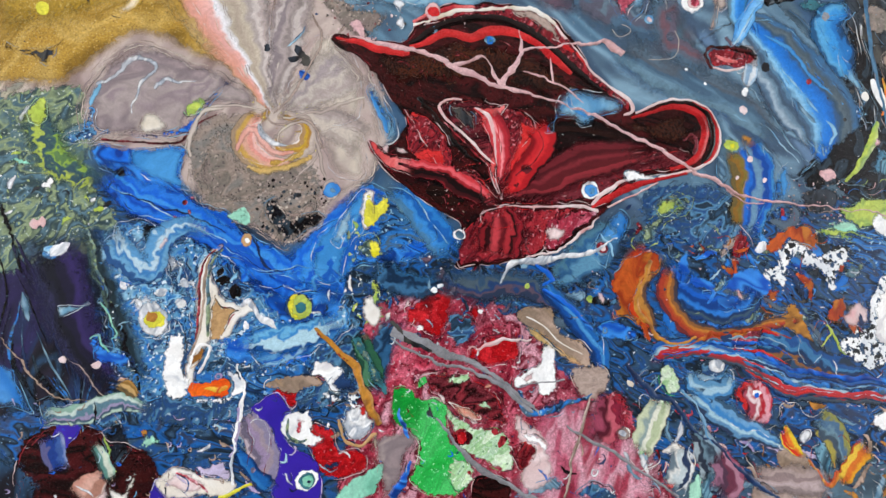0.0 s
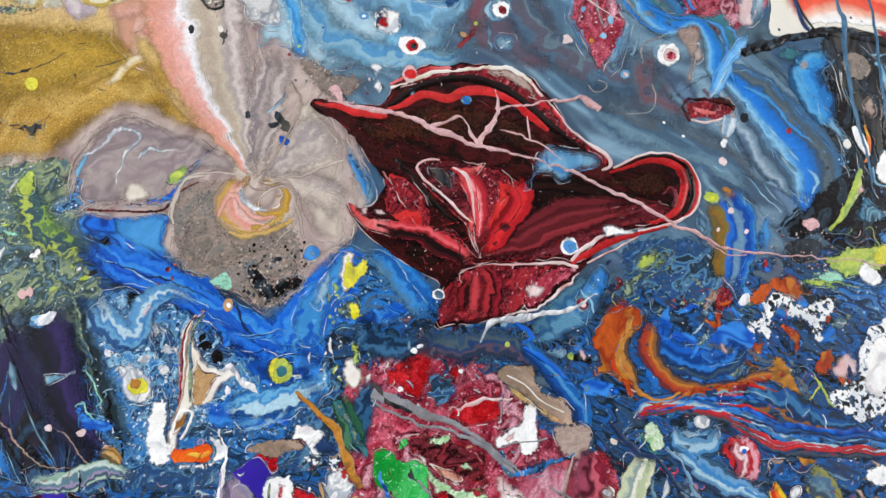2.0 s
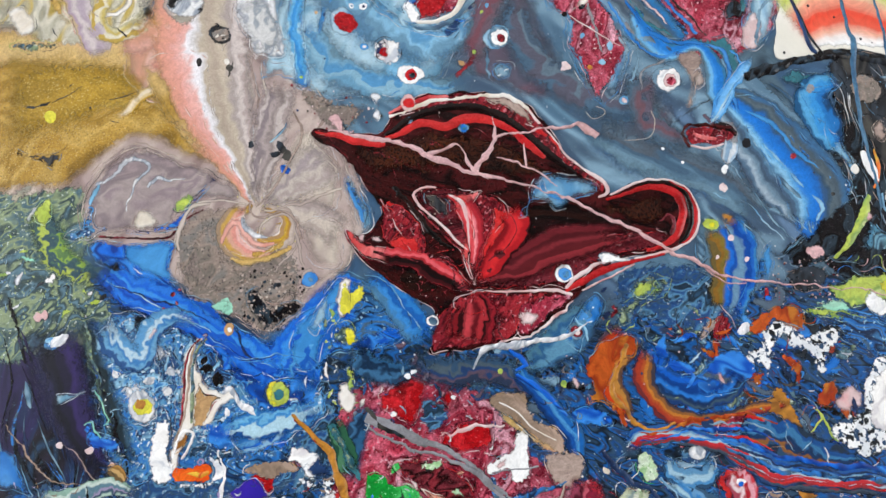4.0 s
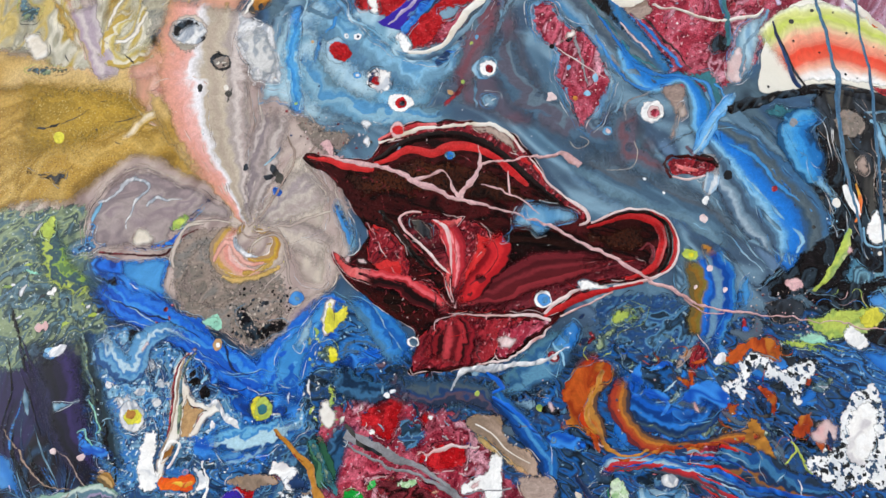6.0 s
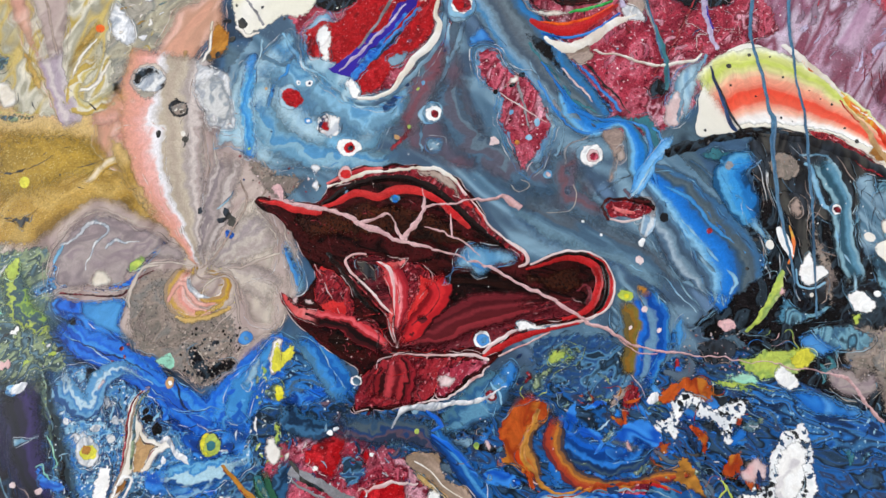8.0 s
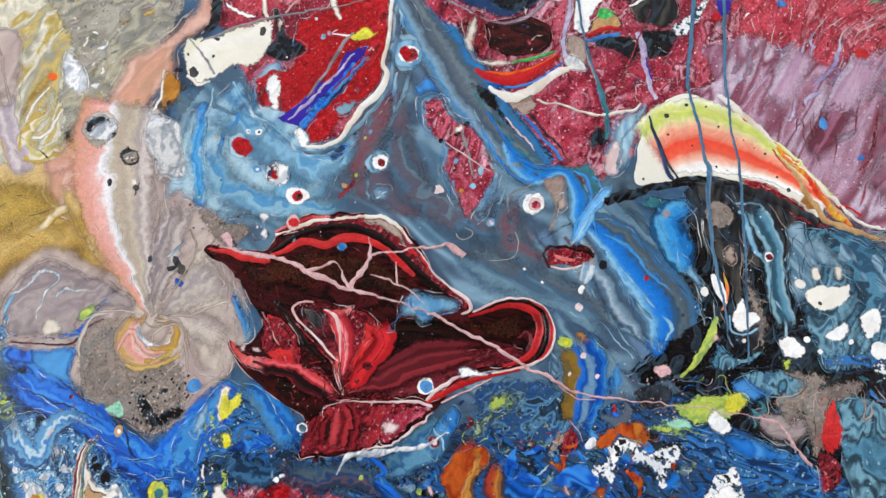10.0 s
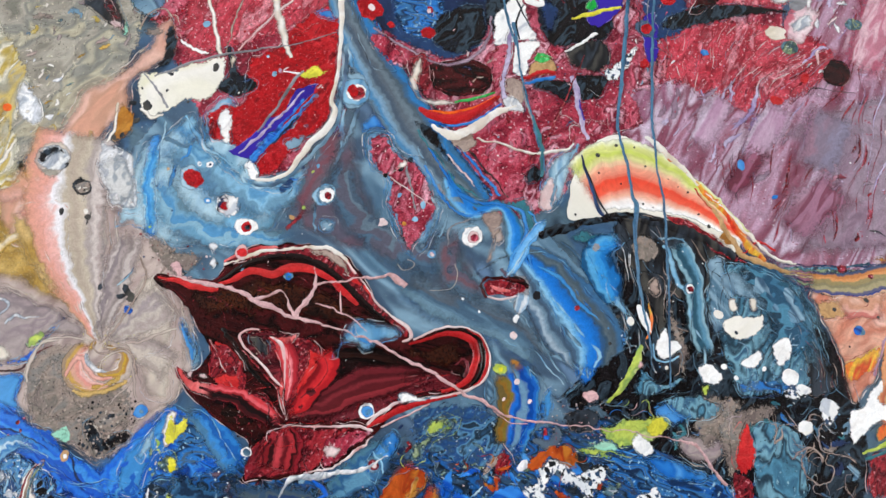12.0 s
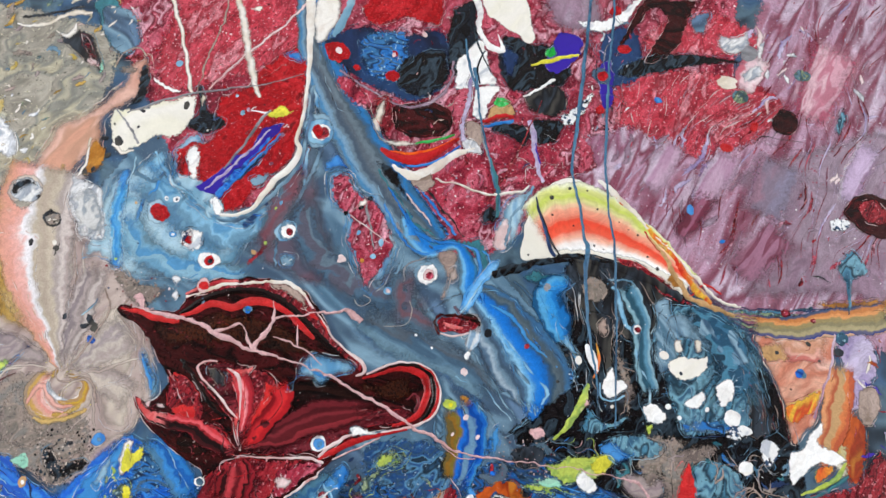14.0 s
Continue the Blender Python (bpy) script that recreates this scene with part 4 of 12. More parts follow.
streak("paint_streak", M["mushroom"], 1.0, [(-115.7, 71.6, 1.2), (-109.2, 50.4, 1.5), (-110.2, 29.8, 1.2), (-110.8, -1.5, 0.8)], 0.15)
streak("paint_streak", M["white_marble"], 1.0, [(-121.3, 68.6, 0.9), (-115.3, 47.5, 1.5), (-114.5, 26.9, 1.4), (-110.7, 4.1, 0.8)], 0.15)
streak("paint_streak", M["taupe_light"], 1.0, [(-108.3, 63.9, 1.8), (-104.7, 44.5, 2.3), (-105.8, 24, 2.3), (-109.4, 1.3, 1.4)], 0.15)
streak("paint_streak", M["mushroom"], 1.0, [(-101.9, 56.4, 1.2), (-99, 38.6, 1.4), (-102.5, 18.3, 1.4), (-108.6, -1.5, 0.8)], 0.15)
pool("paint_pool", M["taupe_light"], 0.9, [(-107.2, -4.3), (-102.3, 9.7), (-92.7, 29.8), (-81, 32.1), (-71.4, 14.1), (-71.3, -4.1), (-81.4, -9.7), (-92.4, -8.7), (-100.8, -7.6)], 0.8)
streak("paint_streak", M["mushroom"], 1.0, [(-76.4, 38.5, 1.7), (-82.7, 28.3, 1.4), (-77.4, 21.2, 1.4), (-71.3, 12.6, 1.7), (-79.8, 6.4, 1.4), (-90.5, 1.4, 1.1), (-105.2, -4.8, 0.8)], 0.15)
streak("paint_streak", M["taupe_light"], 1.05, [(-84.4, 32.1, 1.1), (-85.3, 25.5, 1.4), (-75.4, 16, 1.4), (-73.2, 11.2, 1.1), (-85.1, 4.2, 1.1)], 0.15)
pool("paint_pool", M["taupe_light"], 0.9, [(-89.4, -12.5), (-73.1, -9.6), (-68.2, -23.2), (-70.2, -34), (-79.7, -32.7), (-87, -26.1)], 0.9)
pool("paint_pool", M["grey_mauve"], 0.8, [(-181.9, -13.1), (-183.7, 8.1), (-164.1, 25.5), (-144.3, 20.5), (-123.5, 11.1), (-113.6, -1.5), (-129.3, -0.5), (-141.5, -5), (-145.9, -15.6), (-161.3, -15.2)], 0.8)
streak("paint_streak", M["taupe_light"], 1.0, [(-144, -19.7, 1.1), (-141.7, -10, 2.2), (-134.8, -2.2, 2.2), (-123.7, -0.5, 1.7), (-112.3, -3.2, 1.1)], 0.15)
streak("paint_streak", M["maroon"], 1.0, [(-178.1, -16.4, 1.7), (-161, -17.6, 1.7), (-147.1, -17.3, 1.9), (-140.9, -10, 1.4), (-131.7, -4.4, 0.6)], 0.15)
streak("paint_streak", M["white_marble"], 1.0, [(-181.4, 8.1, 2.6), (-173.3, 11.9, 2.3), (-168.4, 18.2, 4.1), (-159.8, 18.8, 2.9), (-157.8, 13.9, 2.3), (-163, 9.6, 2.6), (-165, 2.5, 1.7), (-166.9, -4.6, 1.1)], 0.8)
streak("paint_streak", M["white_marble"], 1.0, [(-158.3, 6.2, 2.6), (-153.1, 10.2, 3.4), (-145.9, 9.1, 1.7), (-141.1, 9.7, 0.9)], 0.6)
streak("paint_streak", M["sky_light"], 1.0, [(-179.2, 9, 2.3), (-181.4, 3.8, 3.4), (-183.6, -1.3, 1.7)], 0.6)
pool("paint_pool", M["lace_blue"], 1.0, [(-194.9, -17.3), (-187.4, -10.3), (-184.3, -1.8), (-179.9, -3.2), (-179.5, -10.3), (-174.3, -13), (-183.4, -18.6)], 1.0)
pool("paint_pool", M["cobalt"], 1.1, [(-167.4, -11.6), (-160.2, -12.9), (-152, -11.5), (-142.8, -5.9), (-136.5, 1.2), (-127.1, 10.3), (-133.4, -1.6), (-142, -12.8), (-155.5, -17), (-165.5, -15.7)], 0.6)
pool("paint_pool", M["cream"], 1.2, [(-164, -11.6), (-162.7, -4.6), (-155.8, -3.1), (-152.3, -8.7), (-154.5, -13.4), (-160, -14.3)], 0.6)
pool("paint_pool", M["lime"], 1.2, [(-146.5, -3.1), (-143.6, 1.7), (-136.7, 2.6), (-134.8, -1.6), (-139.4, -5.8), (-144.1, -6.7)], 0.6)
pool("paint_pool", M["rose"], 1.0, [(-123.2, -19.6), (-121.2, -12.1), (-114.1, -7.7), (-111.3, -14), (-104, -18.6), (-99.6, -22.1), (-103.3, -26.8), (-112.9, -26.8), (-120, -24.2)], 0.6)
streak("paint_streak", M["white_marble"], 1.1, [(-114.5, -9.3, 2.8), (-112.7, -14, 5), (-107.7, -17.3, 3.8), (-101.3, -18, 1.6)], 0.4)
streak("paint_streak", M["gold"], 1.15, [(-115.5, -27.7, 2.2), (-107.4, -26.2, 4.4), (-99.5, -23.5, 4.9), (-95, -18, 3.8), (-94.8, -13.1, 2.8), (-99.1, -12, 1.4)], 0.8)
streak("paint_streak", M["gold"], 1.0, [(-119.2, -4.4, 3.4), (-114.7, -7.1, 5), (-110.7, -2.9, 2.8)], 1.0)
streak("paint_streak", M["taupe_light"], 1.2, [(-107.5, -19.5, 1.1), (-105.9, -12.6, 1.7), (-100.2, -8.1, 2.2), (-92.9, -9.2, 2.5), (-90.2, -16.6, 2.5), (-89, -24.7, 2.2), (-86.3, -31.4, 1.6)], 0.3)
streak("paint_streak", M["taupe_light"], 1.0, [(-99.9, -34.2, 1.3), (-93.8, -26.1, 1.9), (-89, -18, 1.9)], 0.4)
pool("paint_pool", M["taupe_dark"], 1.0, [(-138, -18.3), (-128.6, -7.7), (-120.1, -9.4), (-122.5, -18.2), (-116.9, -27.7), (-109.4, -34.3), (-116.6, -45.1), (-130.4, -42.6), (-139.5, -34.6)], 1.4)
spatter([M["gold"], M["yellow"]], 1.3, -118.3, -88.3, -26.3, 1.4, 150, 0.08, 0.28, 11, 0.8)
spatter([M["black"], M["mushroom"], M["black"], M["taupe_light"]], 1.3, -118.4, -77.5, -63.3, -26, 900, 0.12, 0.8, 12, 0.8, inside=[(-113.5, -34.4), (-99, -28.9), (-86.7, -30.1), (-84.2, -44.7), (-88.7, -55.2), (-100.2, -61.8), (-111.5, -55.5), (-115.2, -45)])
spatter([M["black"]], 1.3, -142.8, -124.2, -23.8, -5.8, 60, 0.1, 0.35, 13, 0.8)
pool("paint_pool", M["black"], 1.2, [(-112.5, -45), (-106.2, -39.6), (-101.5, -47.5), (-90.8, -46.1), (-86.5, -49.4), (-93.5, -55.3), (-100.4, -59.2), (-107.5, -55.4)], 1.6)
pool("paint_pool", M["mushroom"], 1.3, [(-106, -42.3), (-97.6, -44.8), (-92.5, -42.1), (-89.6, -44.8), (-95.8, -50.1), (-102.7, -48.8)], 1.4)
drops("paint_drop", M["char"], 1.3, [(-97.9, 24, 2.6), (-94.7, 19.7, 2.6), (-100.4, 20.6, 2), (-111.5, 25.5, 1.7), (-98.1, -39.6, 1.3)], 1.2)
drops("paint_drop", M["cobalt"], 1.35, [(-95.6, 13.2, 2.3)], 0.8)
streak("paint_streak", M["sky_light"], 1.3, [(-95.9, 35, 1.2), (-98.3, 29.8, 2), (-103.1, 25.5, 1.4)], 0.5)
streak("paint_streak", M["navy"], 1.35, [(-95.4, 35.6, 0.9), (-98.9, 29.2, 1.1)], 0.5)
cell([M["taupe_light"], M["azure"], M["steel"]], 1.3, -84.2, -37, 4.6, (1, 0.85, 0.3))
drops("paint_drop", M["teal_pale"], 1.3, [(-120, -48.3, 3.2)], 0.9)
streak("paint_streak", M["char"], 1.1, [(-216.1, 46.3, 1.5), (-208.8, 46.6, 2.4), (-204.6, 48.4, 0.9)], 0.6, label="scratched black mark")
streak("paint_streak", M["char"], 1.1, [(-204.5, 47.8, 0.6), (-197.6, 51.4, 0.9), (-190.8, 55.3, 0.6)], 0.3)
streak("paint_streak", M["char"], 1.1, [(-178.1, 48.3, 0.6), (-171, 50.1, 0.9), (-163.9, 52.1, 0.6)], 0.3)
pool("paint_pool", M["char"], 1.1, [(-218.8, 25.5), (-209.7, 23.4), (-201, 24), (-195.8, 28.4), (-197.1, 21.1), (-201.2, 15.3), (-207.5, 18.8), (-216.6, 21.1)], 1.3)
pool("paint_pool", M["olive_grey"], 1.0, [(-221.1, 3.7), (-213.3, 9.5), (-207.6, 10.1), (-209.5, 3.7), (-217.3, -2)], 1.0)
drops("paint_drop", M["yellow"], 1.2, [(-204.6, 40.6, 3)], 0.4)
spatter([M["char"], M["gold_pale"], M["gold_pale"]], 1.0, -257.2, -121.9, 9.4, 75.8, 260, 0.08, 0.4, 14, 0.8, inside=[(-254.4, 60.2), (-180.6, 67.5), (-149.8, 56.6), (-125.3, 15.4), (-166.2, 24), (-201.8, 9.5), (-245.4, 9.4)])
streak("paint_streak", M["char"], 1.1, [(-189.7, 64.5, 0.5), (-188, 65.1, 0.9), (-186.2, 65.4, 0.3)], 0.3)
streak("paint_streak", M["char"], 1.1, [(-198.2, 55.3, 0.5), (-196.8, 55.9, 0.9), (-195.4, 56.5, 0.3)], 0.3)
streak("paint_streak", M["char"], 1.1, [(-186.9, 59.2, 0.5), (-184.9, 59.5, 0.9), (-182.8, 59.8, 0.3)], 0.3)
streak("paint_streak", M["char"], 1.1, [(-163.9, 64.6, 0.5), (-161.7, 65.2, 0.9), (-159.3, 65.5, 0.3)], 0.3)
streak("paint_streak", M["char"], 1.1, [(-176.8, 38.7, 0.4), (-175, 37.8, 0.9), (-173.1, 36.9, 0.3)], 0.3)
streak("paint_streak", M["char"], 1.1, [(-207, 84.8, 0.5), (-205.7, 82.6, 0.9), (-204.5, 80.4, 0.3)], 0.3)
streak("paint_streak", M["char"], 1.1, [(-212.3, 100.8, 0.5), (-209.7, 99.2, 0.9), (-207, 97.5, 0.3)], 0.3)
flow("c8b070 c0a048 b89438 ac8a30 b89434 a4842c b08c30 bc9c40 c0a878", 1.04, [(-156.7, 52.0, 11.3), (-170.6, 53.5, 25.4), (-187.1, 53.6, 42.5), (-206.1, 50.9, 53.9), (-230.7, 48.1, 56.8)], wander=0.3, size=16, stretch=2.0, grain=0.2, fleck=["e0c888"], fleck_size=0.6, fleck_amount=0.1, soft=0.45)
flow("c8a040 e0c898 ecdcc0 d8bc80 b8933c", 1.12, [(-152.9, 55.7, 8.5), (-164.1, 48.3, 7.9), (-174.1, 38.6, 4.5)], soft=0.4)
flow("a89c9c b8a8a4 d4c8c4 b0a4a0 c8baa8 b8a898 bcae9c d8d4d4 f0ecf0 e8b0a8 e0a090 dc9c88 d8a080 cc9c58", 1.14, [(-134.2, 113.6, 50.5), (-137.2, 91.6, 52.4), (-135.6, 70.8, 50.3), (-132.0, 50.4, 46.5), (-125.3, 33.3, 35.8), (-117.0, 16.6, 19.0), (-111.0, 1.6, 8.0), (-109.0, -5.2, 3.7)], wander=0.07, soft=0.16)
flow("b4a6a0 a89a98 c4b8b4 948886 b0a2a0 8c8084 c8bcb8 a89a9a", 1.15, [(-98.5, 60.3, 16.9), (-101.0, 41.6, 22.1), (-104.5, 22.0, 17.4), (-108.1, 5.6, 10.7), (-109.0, -5.2, 4.2)], wander=0.15, soft=0.3)
flow("c0b2aa b4a69e ccbfb4 bcaea8 a89a96 c4b6ac", 1.12, [(-66.7, -18.5, 20.8), (-80.5, -10.0, 18.4), (-93.8, -5.2, 10.6), (-106.9, -5.7, 3.2)], wander=0.15, soft=0.3)
flow("b8aaa4 c8bcb4 b0a29e c4b8b0 a4989a bcb0a8 ccc0b6", 1.13, [(-73.4, 21.9, 27.1), (-84.6, 12.3, 29.6), (-96.9, 2.9, 16.0), (-107.0, -4.6, 3.7)], wander=0.2, soft=0.3)
flow("ece4e0 e8b8b0 e0988c dca894 c8a050 a08870", 1.21, [(-113.4, -3.0, 4.3), (-120.2, -11.8, 10.6), (-118.5, -21.1, 11.5), (-108.3, -26.3, 9.4), (-97.5, -25.8, 4.7)], wander=0.1)
flow("ece0d8 b08c60 c8a030 b08440 c8b8ac b0a098", 1.22, [(-102.8, -13.2, 3.2), (-107.4, -15.8, 4.7), (-103.4, -20.6, 7.3), (-95.8, -18.5, 8.9), (-93.6, -10.5, 7.4), (-99.0, -5.7, 5.3), (-109.0, -5.7, 3.2)], wander=0.1)
flow("d8a090 dca898 d09880 d8a488", 1.1, [(-144.7, 91.7, 17.5), (-160.6, 80.5, 24.3), (-177.8, 76.4, 14.4)], wander=0.2, soft=0.4)

# streaked yellow and grey paint above the gold
pool("paint_pool", M["taupe"], 0.8, [(-220.2, 154), (-195, 153.5), (-191.2, 113.5), (-191.2, 91), (-189, 81.5), (-182.2, 75.2), (-183.8, 69.6), (-191.6, 72.2), (-195, 81.6), (-200.1, 100.7), (-209, 120.3)], 0.5)
streak("paint_streak", M["mushroom"], 0.9, [(-208.2, 147, 2), (-198.2, 113.6, 2.5), (-193.3, 91, 1.9), (-185.9, 73.7, 2.4)], 0.3)
streak("paint_streak", M["grey_mauve"], 0.95, [(-191.2, 80, 4.3), (-186.6, 79, 6.2), (-183.1, 77.7, 3.1)], 0.5)
pool("paint_pool", M["white_marble"], 0.9, [(-172.2, 132.9), (-167.2, 142.8), (-156.4, 129.3), (-153.8, 119.4), (-159.4, 114.6), (-167.5, 119.6)], 1.0)
pool("paint_pool", M["salmon"], 0.75, [(-232.9, 154.3), (-220.2, 154), (-210, 126.9), (-200.1, 100.7), (-195.9, 81.6), (-210.2, 107.2), (-226.1, 130.5)], 0.8)
pool("paint_pool", M["gold"], 0.76, [(-221.4, 120.5), (-214.7, 117.1), (-205.2, 103.9), (-197.3, 84.7), (-204.4, 88), (-213.9, 100.8)], 1.2)
pool("paint_pool", M["gold"], 0.85, [(-191.8, 107), (-187.4, 119.9), (-179.7, 131.4), (-173.3, 129.6), (-175.2, 119.8), (-184.2, 106.9), (-189.7, 95.7)], 0.6)
streak("paint_streak", M["cream"], 0.95, [(-188.2, 90.9, 2.2), (-186.4, 100.5, 3.1), (-183.1, 110.1, 3.2), (-176.7, 119.8, 1.6)], 0.5)
streak("paint_streak", M["cream"], 0.95, [(-188.2, 90.9, 2.5), (-179.2, 91.5, 3.1), (-172.4, 97.1, 3.7), (-168.8, 105.1, 2.5)], 0.6)
pool("paint_pool", M["moss"], 0.8, [(-234.4, 124), (-226.6, 114), (-219.9, 110.6), (-224.6, 101), (-234.4, 104.3)], 1.0)
pool("paint_pool", M["moss"], 0.8, [(-227.2, 78.7), (-212.3, 80.1), (-201.3, 76.9), (-208.1, 72.3), (-223.2, 72.4)], 1.0)
pool("paint_pool", M["cream"], 0.8, [(-227.2, 97.8), (-217.5, 94.4), (-214.5, 84.9), (-221.4, 80.2), (-228.7, 88.2)], 1.2)
drops("paint_drop", M["vermilion"], 1.0, [(-175.4, 126.3, 2.6)], 0.5)
streak("paint_streak", M["char"], 1.1, [(-178.1, 85.2, 1.2), (-173.5, 82, 2.2), (-170.7, 78.8, 0.9)], 0.5)
mottle([M["straw"], M["olive_grey"], M["cream"], M["taupe"], M["gold"], M["slate"], M["moss"]], 0.9, [(-184, 219), (-122.3, 220.7), (-98.3, 197.8), (-101.7, 174.8), (-131.3, 151.8), (-147, 129.9), (-163.7, 115.5)], 60, 1.0, 4.5, 50, 3.0, 21, 0.5, 0.6, "paint_swirl")
mottle([M["olive_grey"], M["taupe_dark"], M["grey_mauve"]], 1.0, [(-181.7, 207.2), (-113, 205.2), (-102.9, 159.9), (-131.3, 151.8), (-166.9, 165.6)], 16, 2.5, 6, 30, 2.0, 22, 0.5, 0.4, "paint_swirl")
mottle([M["cream"], M["white_marble"], M["olive_grey"], M["straw"]], 1.05, [(-172.8, 161.8), (-149, 158.7), (-141.2, 133.6), (-149.6, 108.9), (-163, 112)], 26, 0.8, 3, 40, 2.5, 23, 0.5, 0.6, "paint_swirl")
streak("paint_streak", M["cream"], 1.3, [(-170.6, 202.8, 2.9), (-160.2, 201.5, 4.8), (-148.8, 205, 4.4), (-137.9, 210.8, 5.9), (-126.1, 211.9, 3.7)], 0.6)
streak("paint_streak", M["char"], 1.25, [(-168.1, 207.6, 2.2), (-151.5, 210.4, 3), (-131.8, 215.7, 3)], 0.8)
pool("paint_pool", M["char"], 1.3, [(-143.8, 195.8), (-129.4, 200.8), (-119.1, 189.5), (-112.8, 170.8), (-121.7, 174.3), (-129.3, 179.7), (-139.3, 189)], 1.2)
streak("paint_streak", M["cream"], 1.4, [(-146, 198.4, 1.5), (-139.5, 195.9, 4.4), (-135.2, 198.7, 5.8), (-135, 203.8, 1.5)], 0.4)
pool("paint_pool", M["maroon"], 1.4, [(-132.2, 196.9), (-125.1, 195.1), (-115.7, 174.4), (-120.2, 175.1), (-126.9, 185.5)], 0.8)
pool("paint_pool", M["blush"], 1.45, [(-125.3, 179.8), (-121.1, 181.1), (-118, 176.2), (-122.4, 174.2)], 0.5)
pool("paint_pool", M["teal_pale"], 1.45, [(-118.6, 180), (-114.1, 179), (-113.2, 170.7), (-117.3, 171.4)], 0.6)
pool("paint_pool", M["teal"], 1.3, [(-127.5, 220.6), (-110.3, 221), (-100, 197.7), (-110.1, 185.9), (-118.6, 197.2)], 1.2)
pool("paint_pool", M["slate"], 1.35, [(-121.7, 216.7), (-100.6, 213.4), (-93.9, 190.2), (-104.5, 182.3), (-116.3, 193.4)], 1.5)
mottle([M["straw"], M["slate"], M["cream"], M["char"]], 1.4, [(-122.3, 220.7), (-98.3, 221.4), (-91.7, 186.4), (-109.8, 184)], 24, 0.5, 2, 60, 2.5, 24, 0.5, 0.6, "paint_swirl")
streak("paint_streak", M["mushroom"], 1.5, [(-107, 176.5, 1.8), (-102.6, 185.4, 1.8), (-94.2, 187.9, 1.8), (-89.5, 182.7, 2.2)], 0.2)
pool("paint_pool", M["wine"], 1.45, [(-104.1, 179.3), (-99.8, 184.3), (-93.1, 184.9), (-89.9, 180.8), (-97.4, 179.4)], 0.4)
pool("paint_pool", M["black"], 1.4, [(-88.8, 182.7), (-84.7, 167.8), (-85.3, 157.4), (-92.1, 149.2), (-96.5, 152.7), (-92.7, 158.3), (-92.9, 171.3)], 0.8)
pool("paint_pool", M["taupe_dark"], 1.3, [(-106.9, 175.4), (-92.2, 178.1), (-92.6, 169.4), (-102.6, 169.2)], 0.6)
cell([M["taupe_light"], M["white_marble"]], 1.3, -145.9, 96.8, 10.2, (1, 0.86))
pool("paint_pool", M["black"], 1.8, [(-154.5, 98.5), (-151.4, 102.6), (-144.7, 104.8), (-138.2, 99.9), (-136.5, 92), (-141.5, 88.9), (-139.3, 96.1), (-145.5, 98.4), (-149.5, 93.7), (-153.3, 93.1)], 1.0)
pool("paint_pool", M["olive_grey"], 1.8, [(-152.2, 91.2), (-146.3, 92.1), (-139.2, 88.9), (-141, 84.2), (-148.5, 84.3)], 1.2)
cell([M["char"], M["taupe_dark"]], 1.3, -127.9, 80, 5.8, (1, 0.75))
mottle([M["black"], M["cream"], M["mushroom"]], 1.9, [(-132.2, 84.1), (-124.8, 84), (-123.9, 75.3), (-130.7, 75.4)], 9, 0.5, 1.6, 40, 2, 25, 0.5, 0.6, "paint_swirl")
drops("paint_drop", M["char"], 1.4, [(-137.1, 66.2, 1.8), (-122.8, 63.1, 1.8), (-186.4, 44.7, 0.6)], 0.9)
streak("paint_streak", M["char"], 1.4, [(-121.1, 66.8, 0.9), (-122.5, 63.1, 1.8), (-123.3, 58.9, 0.9)], 0.4)
drops("paint_drop", M["cream"], 1.4, [(-124.2, 66.2, 1.5)], 0.5)
flow("c8bcc0 b4a4b0 d4c8c8 b09cac c0a888", 1.15, [(-202.6, 113.8, 15.0), (-194.0, 92.2, 11.8), (-185.3, 76.5, 14.5), (-182.5, 68.2, 5.7)], wander=0.15)
flow("d8d0a8 c8b468 e4dcc4 c0a450 dcd0b4 c0a868", 1.16, [(-167.1, 112.8, 10.7), (-182.9, 99.4, 10.6), (-186.0, 85.5, 11.7), (-175.4, 81.2, 11.6), (-158.4, 91.3, 13.4)], wander=0.3, soft=0.3)

# white patches
pool("paint_pool", M["white_marble"], 1.2, [(-121.9, 107.7), (-114.9, 105.3), (-108.7, 102.7), (-102.5, 99.5), (-98.3, 83.8), (-95.7, 69), (-101.4, 67.5), (-108.7, 68.5), (-110.6, 66.1), (-116.3, 77.7), (-121.5, 90.2)], 1.0, label="white marbled patch of paint")
mottle([M["white"], M["mushroom"], M["slate"]], 1.3, [(-120.9, 106), (-102.7, 101), (-97.3, 69.9), (-108.7, 68.5), (-119.5, 90.2)], 14, 0.6, 2, 60, 3, 26, 0.5, 0.6, "paint_swirl")
pool("paint_pool", M["ivory"], 1.3, [(-105.5, 147), (-91.4, 149.2), (-75.6, 154), (-58, 159.2), (-55.3, 150.1), (-57.1, 137.5), (-65.9, 130.2), (-77.1, 128.8), (-87.4, 121.5), (-95.1, 118.9), (-101.3, 123.3)], 0.5, label="ivory patch with dark specks")
streak("paint_streak", M["grey_line"], 1.5, [(-102.8, 148.2, 1.4), (-92.9, 136.6, 2.1), (-86.5, 126.1, 2)], 0.2)
drops("paint_drop", M["char"], 1.5, [(-86.5, 146.8, 1.4), (-82.1, 153.1, 1), (-101.9, 138.1, 0.9), (-88, 136.7, 1), (-62, 151.1, 2.4), (-98, 127.6, 3), (-75.7, 129.9, 0.7)], 0.8)
